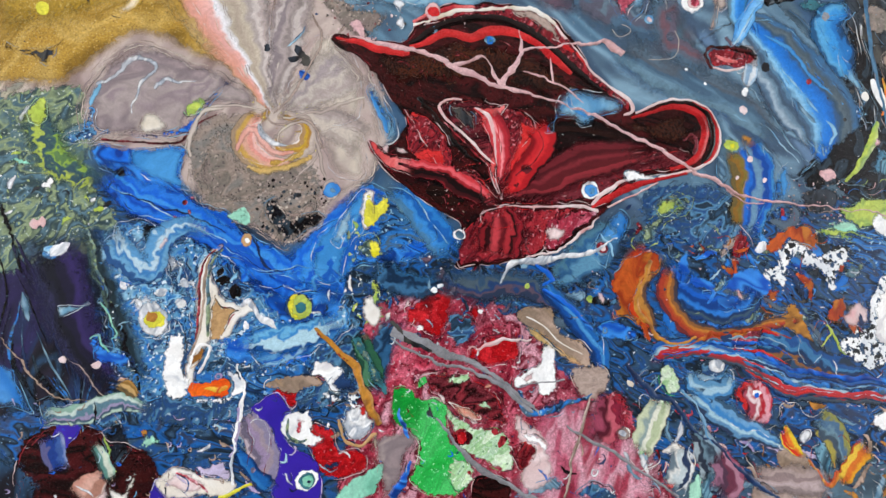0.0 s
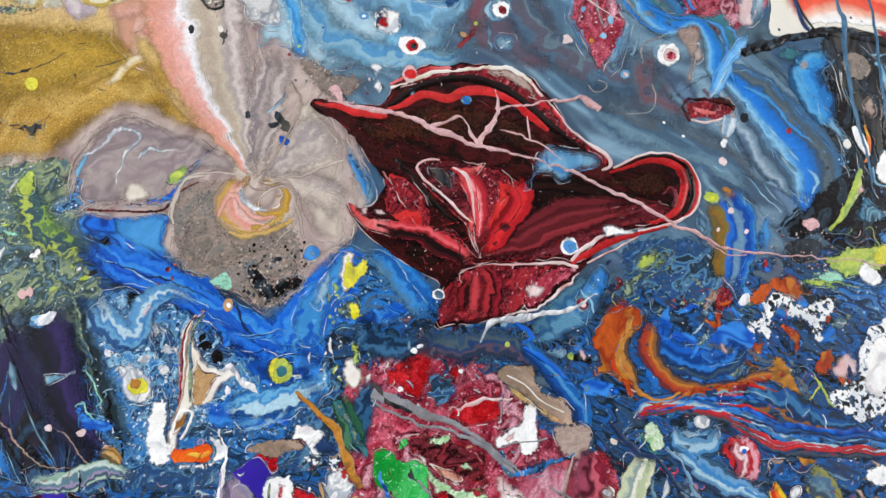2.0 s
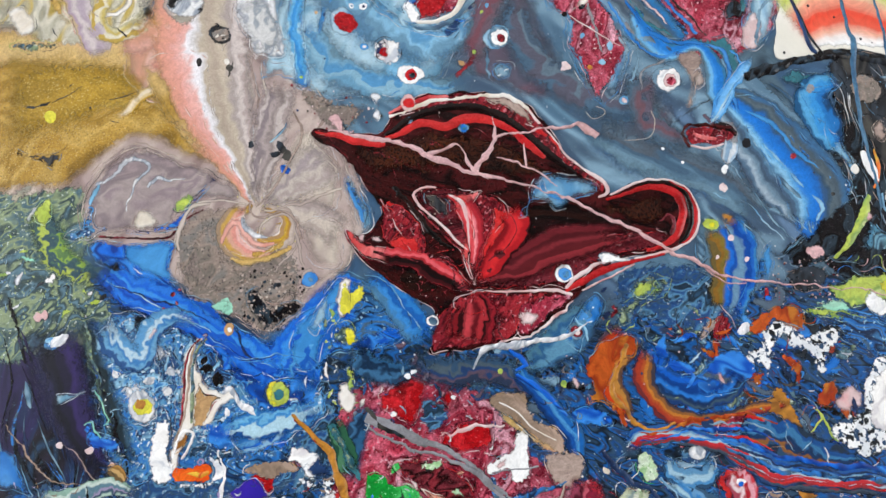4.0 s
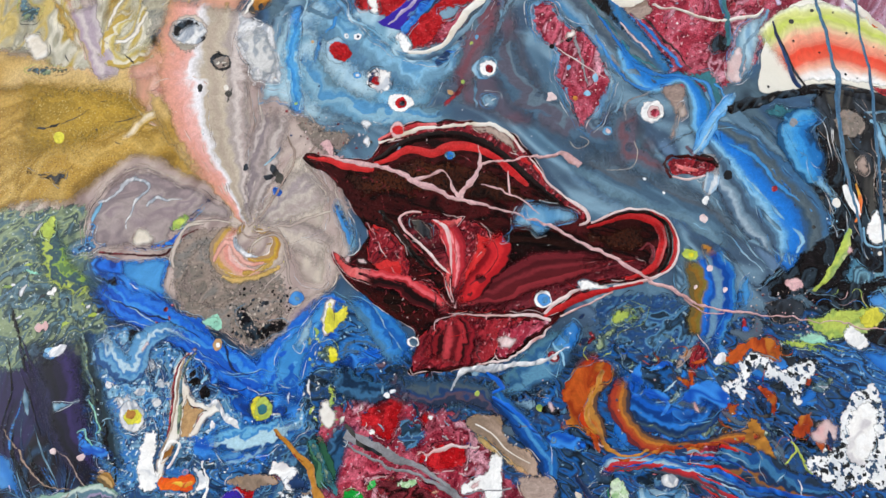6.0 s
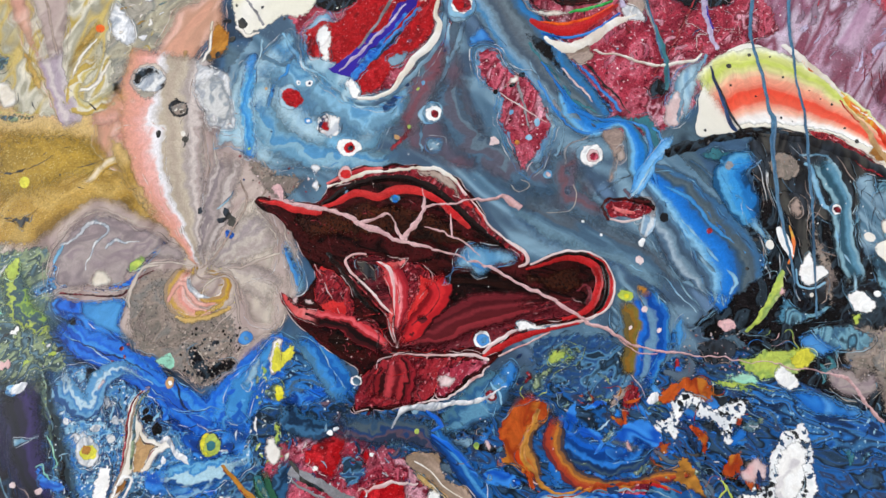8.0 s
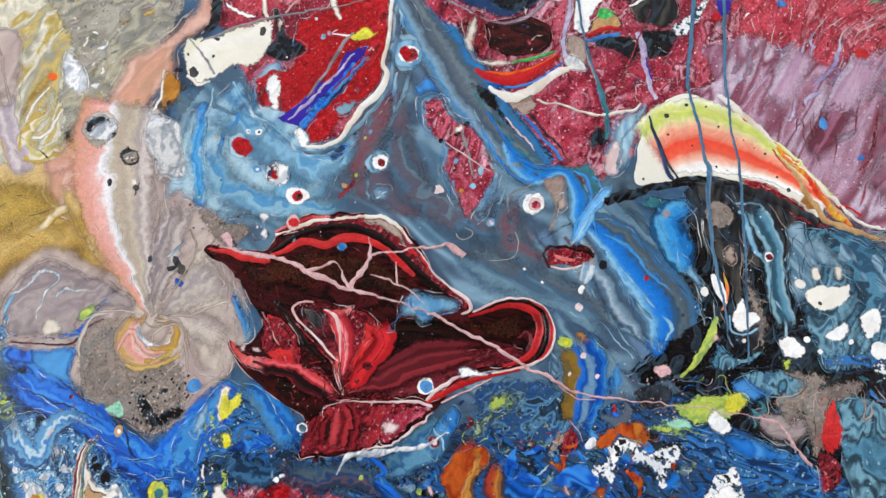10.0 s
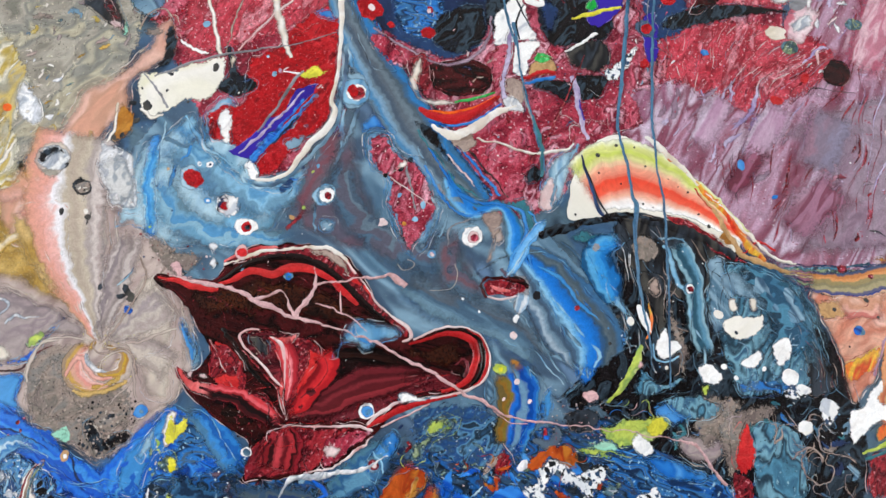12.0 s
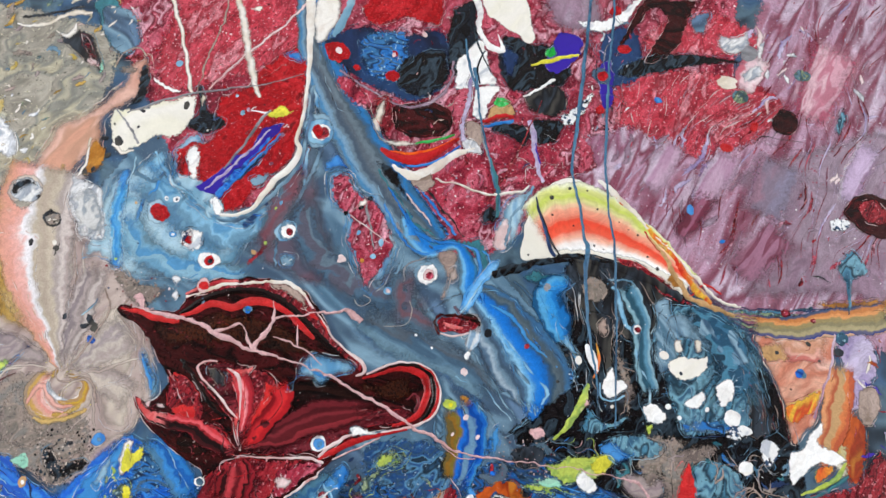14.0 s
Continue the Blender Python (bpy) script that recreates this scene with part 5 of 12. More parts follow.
streak("paint_streak", M["cream"], 1.4, [(-101, 125.8, 2.7), (-95.4, 120.7, 3.4), (-87.4, 121.5, 2)], 0.5)
pool("paint_pool", M["ochre"], 1.4, [(-115.5, 125.4), (-109.6, 129.1), (-103.7, 122.2), (-105, 110), (-113.9, 105.7), (-117, 114.9)], 0.8)
streak("paint_streak", M["cream"], 1.45, [(-114.4, 128.9, 3.4), (-114.9, 121.9, 2.7), (-115.1, 113.2, 2.7), (-117.2, 106.3, 3.3)], 0.8)
drops("paint_drop", M["char"], 1.5, [(-106.4, 129.2, 1.7), (-103.1, 118.7, 1.7), (-109.8, 109.9, 1.7), (-114.3, 108.1, 2)], 1.0)
pool("paint_pool", M["black"], 1.5, [(-58.4, 161.8), (-53, 164.1), (-47.9, 148.5), (-39, 145.1), (-37, 139.1), (-45.1, 132.5), (-56.6, 133.6), (-60.1, 141), (-55.1, 148.3)], 0.8)
pool("paint_pool", M["cream"], 1.6, [(-54.1, 159.3), (-50.2, 156.8), (-51.3, 149.5), (-54.2, 152)], 0.5)
mottle([M["navy"], M["slate"], M["cream"]], 1.6, [(-56.5, 146.5), (-39.8, 143.3), (-46.7, 132.4), (-56.7, 133.9)], 8, 0.4, 1.5, 20, 3, 27, 0.5, 0.6, "paint_swirl")

# light blue and slate paint above the leaf
pool("paint_pool", M["sky_light"], 0.8, [(-108, 59.4), (-101.1, 99.4), (-90, 108.8), (-70.3, 124.6), (-63.1, 102.1), (-39.1, 86.3), (-16.2, 83), (-21.1, 58.9), (-37.6, 49.5), (-60, 47.3), (-76.9, 45.8), (-97.7, 57.8)], 1.2)
pool("paint_pool", M["slate_plum"], 0.6, [(-11, 104.6), (5.7, 142.8), (23.1, 169), (20.4, 110.4), (26.2, 85.6), (34.6, 58.6), (23.6, 41.2), (1.4, 50), (-15.4, 55.9), (-24.2, 67.9), (-16.2, 86)], 1.2)
pool("paint_pool", M["slate_plum"], 0.6, [(51, 52.7), (64.7, 58.4), (78, 46.7), (85.7, 38.1), (82.6, 24.1), (61.1, 15.7), (50.7, 29.7)], 1.5)
streak("paint_streak", M["wine"], 0.7, [(20.2, 149, 3.1), (6.1, 110.6, 4.8), (-2.2, 95.1, 5.4), (-10.5, 82.9, 4.7), (-8.7, 67.8, 4.1), (-16.8, 55.9, 4)], 0.8)
streak("paint_streak", M["wine"], 0.7, [(64.6, 54, 4.5), (68.6, 48.2, 5), (65.7, 41, 2.2)], 1.2)
streak("paint_streak", M["slate"], 0.75, [(23.2, 142.4, 3.7), (11.9, 104.3, 4.2), (3.6, 88.9, 3.5), (-3.1, 70.7, 2.9), (-1.4, 55.8, 2.3)], 0.6)
streak("paint_streak", M["sky_light"], 0.8, [(11.1, 124.9, 1.8), (10.4, 115.3, 4.8), (11.3, 105.9, 3), (9.7, 99.6, 0.9)], 0.5)
pool("paint_pool", M["azure"], 0.9, [(-93.1, 53.3), (-93.3, 74.5), (-97.6, 93.1), (-94.4, 108.9), (-87.6, 108.8), (-87.8, 86.8), (-87, 68.3), (-84.5, 57.8), (-86.5, 52.7)], 0.8)
streak("paint_streak", M["sky_light"], 1.0, [(-86.2, 118.4, 1.6), (-89, 96.1, 1.8), (-86.9, 74.4, 1.5), (-88.3, 54.8, 1.8)], 0.5)
streak("paint_streak", M["cerulean"], 0.9, [(-69.3, 108.5, 3.1), (-73.1, 99.1, 3.6), (-79.8, 89.8, 3), (-80.2, 74.4, 4.2), (-72.2, 62.2, 2.3)], 1.2)
streak("paint_streak", M["sky_light"], 0.95, [(-76, 121.5, 2.5), (-63.1, 102.1, 4.3), (-54.1, 97.3, 3.6), (-45, 89.4, 4.2), (-36, 80.1, 3.6), (-24.6, 80, 2.4)], 0.8)
streak("paint_streak", M["slate"], 0.95, [(-87, 108.8, 3.7), (-74.9, 103.9, 4.3), (-67.8, 108.5, 2.4)], 1.0)
pool("paint_pool", M["navy"], 1.2, [(-24.5, 78.5), (-20.5, 86.1), (-14.9, 88.2), (-11.1, 86), (-13.2, 79.9), (-18.2, 75.1), (-23, 75.4)], 0.8)
streak("paint_streak", M["cobalt"], 1.3, [(-18.5, 86.1, 1.2), (-13.9, 84.5, 2.4), (-11.1, 86, 1.2)], 0.4)
drops("paint_drop", M["navy"], 1.2, [(-90.7, 41.5, 0.6), (-78.9, 89.2, 0.9), (-17, 91.3, 0.9), (-9.8, 91.5, 1.2), (9, 110, 0.9), (-87.9, 80.6, 0.6), (-78.3, 66.8, 0.6)], 0.5)
cell([M["sky_light"], M["white"], M["blood"]], 1.2, -70, 85.7, 7.2, (1, 0.0, 0.85))
streak("paint_streak", M["white"], 1.6, [(-75.5, 89.7, 0.6), (-70.9, 86, 1.5), (-66.4, 83.5, 0.9)], 0.15)
streak("paint_streak", M["white"], 1.6, [(-71.7, 89.7, 0.9), (-70.8, 85, 0.9)], 0.15)
cell([M["white"], M["navy"]], 1.2, -60.5, 93, 2.4, (1, 0.45))
cell([M["white"], M["slate"]], 1.2, -66.1, 93.4, 1.8, (1, 0.5))
cell([M["cerulean"], M["white"]], 1.2, -60, 72.4, 2.4, (1, 0.55))
pool("paint_pool", M["white"], 1.2, [(-57, 69.6), (-55.8, 75.7), (-50.2, 77.8), (-43.8, 75.6), (-41.8, 68), (-45.2, 62.6), (-52.3, 62.7), (-55.9, 65.7)], 0.5)
pool("paint_pool", M["navy"], 1.4, [(-56.2, 71.1), (-54.4, 75.7), (-50.2, 77.2), (-48.5, 72.6), (-51.9, 66.6), (-55.4, 66.6)], 0.5)
pool("paint_pool", M["blood"], 1.6, [(-55, 71.1), (-51.5, 74.8), (-48, 72.6), (-47.4, 66.5), (-51, 64.5), (-54.8, 66.6)], 0.5)
cell([M["white"], M["blood"], M["black"]], 1.2, -38.5, 58.1, 6.1, (1, 0.55, 0.3))
cell([M["sky_light"], M["steel"], M["white"], M["wine"]], 1.2, 2.7, 76.4, 7, (1, 0.85, 0.68, 0.36))
pool("paint_pool", M["sky_light"], 1.2, [(-2.1, 63.3), (2.6, 64.7), (9, 63.8), (10.2, 57.3), (6.9, 53.4), (1.4, 54.4), (-1.5, 58.2)], 0.6)
pool("paint_pool", M["steel"], 1.4, [(0.2, 60.3), (4, 62.6), (8.2, 61.1), (8.6, 57), (5.5, 54.6), (1.3, 56.4)], 0.8)
mottle([M["white"], M["lilac"], M["slate"]], 1.5, [(1.3, 61.2), (7.9, 61.1), (6.9, 55.8), (2.7, 55.8)], 7, 0.3, 0.9, 30, 3, 31, 0.5, 0.6, "paint_swirl")
drops("paint_drop", M["lime"], 1.2, [(-8.4, 68.7, 1.2), (-4.4, 89, 0.9), (-89.1, 57.8, 0.9)], 0.6)
drops("paint_drop", M["tan"], 1.2, [(-14.5, 63.3, 1.4), (-82.8, 90.4, 0.9)], 0.8)
spatter([M["white"], M["steel"], M["sky_light"]], 1.0, -100.1, 80.3, 38.2, 125.1, 160, 0.07, 0.3, 32, 0.8)
spatter([M["navy"], M["char"]], 1.0, -100.1, 80.3, 38.2, 125.1, 90, 0.07, 0.35, 33, 0.8)
drops("paint_drop", M["blush"], 1.2, [(33.2, 59.8, 1.7)], 0.8)
cell([M["sky_light"], M["blush"]], 1.2, 60.1, 43.4, 2.8, (1, 0.6))
streak("paint_streak", M["taupe_light"], 1.2, [(42.6, 38.2, 0.6), (44.8, 34.8, 0.6), (49.4, 35.9, 0.6), (50.8, 38.8, 0.6), (46.7, 40.5, 0.6)], 0.15)
streak("paint_streak", M["taupe_light"], 1.2, [(72.3, 38.2, 0.6), (73.5, 32.5, 0.6), (70.7, 25.5, 0.5), (64, 24.1, 0.5), (58.6, 24.6, 0.5)], 0.15)
flow("4c6074 5a6c7c 56606c 48647c 5c7c94 6c8ca0 4a6a88 40608a 54708a", 1.13, [(38.2, 31.1, 16.1), (59.9, 20.0, 29.2), (85.2, 11.0, 30.5), (107.1, -3.4, 28.4), (119.9, -17.2, 15.3)], wander=0.22, size=18, stretch=3.0, angle=-30, soft=0.45)
flow("506878 645c6c 70525c 5c6474 50687c 446080", 1.14, [(69.9, 63.3, 16.6), (67.7, 46.3, 24.5), (73.4, 29.6, 24.1), (93.4, 18.6, 15.9)], wander=0.3, size=18, soft=0.45)
flow("5c6a78 6c5a66 7a4c58 6a5866 587080 7c92a4", 1.11, [(12.0, 121.7, 20.2), (-0.7, 95.6, 23.6), (-7.4, 75.4, 20.5), (-17.6, 60.6, 15.8)], wander=0.2, size=16, soft=0.45)
flow("b0c4d0 7cb4d8 5c98c4 88bcdc 6c98b4 5a84a4 6494b8", 0.99, [(-87.6, 110.5, 26.6), (-60.9, 89.1, 35.8), (-30.8, 74.2, 35.2), (-6.1, 85.4, 25.9), (3.9, 109.3, 14.6)], wander=0.3, size=18, soft=0.45)
flow("a8d4ec 58a8e0 3c90d4 70b8e4 b8d8e8", 1.12, [(-89.6, 108.7, 10.0), (-93.4, 86.6, 11.0), (-89.9, 63.7, 12.0), (-89.6, 49.3, 9.4)], wander=0.2, soft=0.45)
flow("6c90a4 7cb0d0 5898c8 8cb8d0 6ca0c0 58748c", 1.05, [(-88.9, 91.2, 26.0), (-81.1, 70.3, 28.3), (-61.6, 55.7, 25.1), (-34.6, 51.2, 16.6), (-7.7, 53.9, 11.1)], wander=0.3, size=18, soft=0.45)
flow("586c80 4c6074 687c8c 5c5c6c 506c84 425a70", 1.1, [(17.2, 102.8, 19.8), (12.6, 79.2, 28.9), (26.7, 56.9, 28.2), (52.2, 41.7, 27.8), (82.9, 36.2, 24.5)], wander=0.3, size=18, soft=0.45)
flow("8c94a0 c4c8cc a0a8b0 d8d8d8 b0b4bc", 1.3, [(-116.3, 99.5, 16.5), (-107.9, 82.9, 19.4), (-104.3, 68.2, 12.7)], wander=0.3, soft=0.3)

# blood red pocket with a pale rim
pool("paint_pool", M["sky_light"], 1.0, [(-65.8, 104.1), (-66.9, 124.9), (-56.7, 133.9), (-48.1, 130.6), (-25.6, 84.9), (-10, 87), (-2.1, 105.7), (5.8, 126.7), (4.4, 224.2), (13.8, 224.5), (14, 148.3), (11.2, 119.8), (1.6, 99), (-15.5, 78.6), (-34.3, 78.1), (-51.1, 87.7)], 0.8)
pocket = pool("paint_pool", M["blood"], 1.3, [(-65.7, 123.1), (-56.1, 129.4), (-45.1, 132.5), (-44.6, 157.7), (-33.4, 161.7), (4.6, 185.2), (7.2, 151.8), (5.3, 133.7), (3.1, 119.6), (-5.6, 109), (-15.8, 98.6), (-25.7, 86.6), (-33.4, 84.8), (-37.7, 94.7), (-46.3, 101.2), (-53.1, 104.5), (-62.2, 105.9)], 0.6, label="glossy blood red paint")
pool("paint_pool", M["white"], 1.6, [(-60, 121.5), (-54.3, 128), (-49.8, 125.3), (-48.6, 114.9), (-49.4, 105.2), (-55.7, 105.1), (-57.3, 112.9)], 0.8)
pool("paint_pool", M["wine"], 1.55, [(-64.2, 116.2), (-60.2, 123.3), (-57.1, 111.2), (-58.9, 105), (-63.9, 109.3)], 0.6)
pool("paint_pool", M["violet"], 1.6, [(-51.1, 101.1), (-40.8, 108.2), (-32.3, 118.7), (-23.1, 124.2), (-14.7, 138.6), (-3.4, 139.9), (-13.8, 128), (-25.1, 112), (-33.5, 99.8), (-41, 96.3)], 0.5)
pool("paint_pool", M["cobalt"], 1.7, [(-40.8, 94.6), (-34.2, 106.6), (-29.9, 111.9), (-22.3, 115.5), (-13.4, 124.5), (-4.6, 135.3), (-10.2, 124.5), (-18.7, 112.2), (-24.8, 108.6), (-30.3, 99.9), (-37.3, 91.3)], 0.5)
pool("paint_pool", M["sky_light"], 1.8, [(-35.8, 106.6), (-31.2, 109.1), (-26.4, 108.5), (-28.1, 103.4), (-33.6, 101.5)], 0.8)
streak("paint_streak", M["grey_line"], 1.9, [(-36.3, 111.7, 1.3), (-26.5, 125.9, 1.7), (-18.3, 142.1, 2.1), (-12.4, 149.4, 1.4)], 0.2)
pool("paint_pool", M["slate"], 1.55, [(-21.6, 108.7), (-12.2, 110.6), (-4.3, 112.5), (-8.5, 105.6), (-16, 100.3), (-20.9, 101.8)], 1.0)
pool("paint_pool", M["white"], 1.7, [(-42.4, 94.6), (-37.8, 96.4), (-32.8, 87.4), (-34.9, 84.1), (-38.9, 86.3)], 0.6)
streak("paint_streak", M["cream"], 1.9, [(4.9, 236.3, 6.8), (6.3, 208.4, 5.5), (7.6, 181.5, 3.2), (7.7, 166.5, 2.5), (6.8, 148.1, 2.1), (3.8, 131.9, 2.4), (6, 124.9, 3.4), (2, 114.4, 4.7), (-5.5, 107.3, 4), (-12.5, 97, 3.3), (-18, 88.5, 2.6), (-27.1, 84.2, 2.3), (-35, 84.7, 1.9)], 0.2, label="cream rim of paint")
streak("paint_streak", M["slate"], 1.85, [(11.4, 166.6, 2.1), (11, 144.6, 2.1), (8.9, 128.5, 2), (7.3, 116.3, 2.3), (-2, 104, 2.6), (-13.5, 90.2, 2.6), (-25.2, 81, 2.6), (-36.3, 82, 1.9)], 0.3)
drops("paint_drop", M["mauve"], 1.6, [(-13.3, 122.7, 1.3), (-4.5, 133.5, 1.4), (-8.9, 128.1, 1), (-25.6, 149.1, 1.4), (-9.4, 115.8, 1.3)], 0.7)
pool("paint_pool", M["yellow"], 1.8, [(-20.5, 147.4), (-12.4, 149.4), (-6.1, 152.9), (-0.9, 149.7), (5.6, 150.6), (0.9, 147.2), (-3.8, 144.2), (-12, 144.7)], 0.7)
streak("paint_streak", M["white"], 1.8, [(-23.9, 149.1, 0.7), (-15.6, 147.5, 1.4), (-12.4, 149.4, 0.7)], 0.15)
spatter([M["crimson_bright"], M["blush"], M["wine"]], 1.7, -69.8, 13.7, 84.1, 162.8, 220, 0.1, 0.55, 34, 0.8, inside=[(-65.1, 123.2), (-43.3, 130.7), (-41.5, 159.6), (4.8, 183.3), (4.5, 123.2), (-25.8, 87.6), (-37.7, 94.7)])

# crimson above the pocket with pale scraped lines
pool("paint_pool", M["crimson_bright"], 0.6, [(-87.1, 190.4), (-80, 213.9), (-73.7, 246.4), (-0.2, 248.5), (5.7, 192.8), (-17.9, 173.3), (-46.7, 161.3), (-62.8, 157.3), (-80.2, 151.3), (-85.7, 167.7)], 1.5)
pool("paint_pool", M["blood"], 0.9, [(-21.6, 176.9), (-2.6, 190.7), (6.3, 185.2), (6.9, 155.4), (-18.8, 147.5), (-26.8, 161.9)], 1.5)
streak("paint_streak", M["cream"], 1.6, [(-82.1, 229.8, 3), (-74.4, 210.1, 4.1), (-67.1, 187.1, 3.6), (-60.4, 159.2, 3.8)], 0.3, label="pale scraped line")
streak("paint_streak", M["cream"], 1.6, [(-42.7, 235, 6), (-34, 207.3, 6.6), (-28.4, 184.3, 7.9), (-24.2, 169.3, 6.4), (-20.4, 157.6, 4.2)], 0.5, label="pale scraped line")
streak("paint_streak", M["blush"], 1.6, [(-50.1, 162, 1.8), (-38.3, 176.5, 2.5), (-23, 192.1, 2.9), (-7.4, 208, 2.6), (8.3, 228.3, 3)], 0.4)
streak("paint_streak", M["mushroom"], 1.6, [(-56.4, 159.3, 1.4), (-52.5, 183.7, 1.8), (-46.6, 207, 2.2), (-44, 230.9, 1.9)], 0.5)
streak("paint_streak", M["grey_line"], 1.7, [(-95.8, 145.5, 1), (-75.6, 154, 1.4), (-58, 159.2, 1.4), (-40.1, 162.3, 1.1), (-14, 166.6, 0.7), (5.5, 173.9, 0.7)], 0.2)
streak("paint_streak", M["white"], 1.5, [(-84.1, 167.8, 1.8), (-73.2, 161.4, 3.2), (-66.4, 160.1, 1.4)], 0.8)
drops("paint_drop", M["sky_light"], 1.6, [(-69.4, 178.3, 2.1), (-28.7, 147.2, 1.7), (-33.1, 158, 1)], 0.6)
pool("paint_pool", M["ivory"], 1.5, [(-32.3, 217.2), (-27.4, 220.1), (-22.1, 218.7), (-23.4, 214.7), (-29.2, 214.5)], 0.6)
pool("paint_pool", M["azure"], 1.5, [(-9, 186.7), (-2.5, 189.6), (2.8, 187), (4.3, 180.6), (-3.5, 181.9)], 0.8)
spatter([M["wine"], M["blush"], M["blood"]], 1.2, -95.9, 8.8, 149.4, 232.2, 350, 0.12, 0.8, 35, 0.8, inside=[(-87.1, 190.4), (-71.7, 230.1), (1.1, 232.2), (6.9, 155.4), (-72.2, 153.4)])

# eye-shaped crimson pool
pool("paint_pool", M["sky_light"], 1.0, [(21.1, 102.9), (23.6, 113.2), (35.8, 113.5), (44.4, 101.7), (55.8, 96.9), (62.8, 80.5), (65.4, 64.2), (60.9, 51.4), (52.2, 40.2), (46.1, 41.6), (40.9, 50.9), (33.6, 70), (32.7, 84.7), (26.1, 89.5)], 0.5)
pool("paint_pool", M["crimson"], 1.3, [(24.3, 102.9), (26.3, 110.5), (35.3, 111.4), (42.9, 100), (54.4, 92.9), (60.3, 80.4), (62.7, 67.4), (58.9, 56.1), (51.9, 48), (48.5, 41.7), (45.7, 47.9), (41.4, 58.9), (35.7, 71.6), (36.9, 83.1), (29.3, 89.6)], 0.6, label="crimson eye-shaped pool of paint")
pool("paint_pool", M["cream"], 1.5, [(37.2, 89.8), (41, 94.9), (45.6, 97.4), (47.1, 92.7), (42.2, 90.6), (37.9, 87.1)], 0.4)
drops("paint_drop", M["black"], 1.6, [(48.2, 96.1, 1.6), (43.4, 90.6, 1.6), (34.8, 87.1, 1.3)], 0.8)
streak("paint_streak", M["blush"], 1.6, [(37.3, 86.5, 1), (48.8, 77.5, 1.3), (60.1, 70.6, 1)], 0.15)
streak("paint_streak", M["grey_line"], 1.55, [(45.9, 92.7, 2.3), (48.7, 80.1, 2.6), (51.5, 67.1, 1.6)], 0.3)
drops("paint_drop", M["sky_light"], 1.6, [(55.4, 70.5, 1.9), (51.2, 62.3, 1.6), (42.7, 76, 1.3), (46.5, 80.1, 0.6)], 0.8)
drops("paint_drop", M["ochre"], 1.6, [(45.4, 59.9, 1.3)], 0.4)
spatter([M["blush"], M["wine"], M["magenta_wash"]], 1.5, 22.9, 65.9, 41.2, 114.2, 160, 0.12, 0.6, 36, 0.8, inside=[(25, 106.4), (35.3, 110.7), (44.6, 98.4), (59.7, 80.4), (62.1, 67.4), (51.8, 49.6), (47.4, 44.8), (36.6, 71.7), (34.8, 86.4)])

# bands of blue running past the eye
streak("paint_streak", M["slate"], 0.9, [(7.4, 240.5, 2.3), (13.7, 200.8, 2.9), (18.7, 166.8, 3.9), (31.5, 130.9, 5.4), (51.8, 100.2, 5.3), (64.7, 73.9, 5.1)], 0.5)
streak("paint_streak", M["steel"], 0.928, [(8.1, 240.5, 1.9), (14.7, 200.8, 2.6), (21, 166.8, 3.2), (35.4, 131, 4.8), (56.3, 100.3, 4.6), (70.3, 74.1, 4.5)], 0.5)
streak("paint_streak", M["char"], 0.9520000000000001, [(9.2, 240.5, 1.5), (15.7, 200.8, 0.7), (23.3, 166.9, 1.1), (39, 131.1, 1.7), (60.1, 100.4, 1.6), (75, 74.2, 1.6)], 0.5)
streak("paint_streak", M["petrol"], 0.966, [(9.5, 240.5, 1.5), (16.4, 200.9, 2.2), (24.7, 166.9, 2.8), (40.9, 131.1, 4.1), (62.4, 100.5, 3.9), (77.8, 74.3, 3.8)], 0.5)
streak("paint_streak", M["azure"], 0.988, [(10.2, 240.5, 1.5), (17.4, 200.9, 1.5), (26.7, 167, 1.8), (44.2, 131.2, 2.7), (65.9, 100.6, 2.6), (82.5, 74.4, 2.6)], 0.5)
streak("paint_streak", M["steel"], 1.004, [(10.9, 240.6, 1.5), (18.1, 200.9, 1.8), (28, 167, 2.5), (46.5, 131.2, 3.4), (68.4, 100.6, 3.3), (85.6, 74.4, 3.2)], 0.5)
streak("paint_streak", M["sky_light"], 1.024, [(11.6, 240.6, 1.5), (18.8, 200.9, 1.1), (30, 167, 1.4), (49.4, 131.3, 2), (71.6, 100.7, 2), (89.7, 74.5, 1.9)], 0.5)
streak("paint_streak", M["deep_blue"], 1.04, [(12.3, 240.6, 1.5), (19.5, 200.9, 1.8), (31.3, 167.1, 2.5), (52, 131.4, 3.4), (74.1, 100.8, 3.3), (93.1, 74.6, 3.2)], 0.5)
streak("paint_streak", M["azure"], 1.06, [(13, 240.6, 1.5), (20.5, 201, 1.5), (33.3, 167.1, 2.1), (54.9, 131.5, 3.1), (77.3, 100.9, 3), (97.2, 74.7, 2.9)], 0.5)
streak("paint_streak", M["char"], 1.08, [(13.7, 240.6, 1.5), (21.2, 201, 1.1), (35, 167.2, 1.4), (57.9, 131.5, 2), (80.5, 100.9, 2), (101.3, 74.8, 1.9)], 0.5)
pool("paint_pool", M["petrol"], 1.0, [(14.2, 193.1), (20, 181.8), (29.6, 163.3), (40.3, 149), (27, 150.5), (17.7, 166.7)], 0.6)
cell([M["steel"], M["sky_light"], M["white"], M["wine"]], 1.3, 15.8, 136.9, 10.9, (1, 0.85, 0.55, 0.42))
drops("paint_drop", M["blood"], 2.2, [(15.8, 136.9, 3.4)], 0.8)
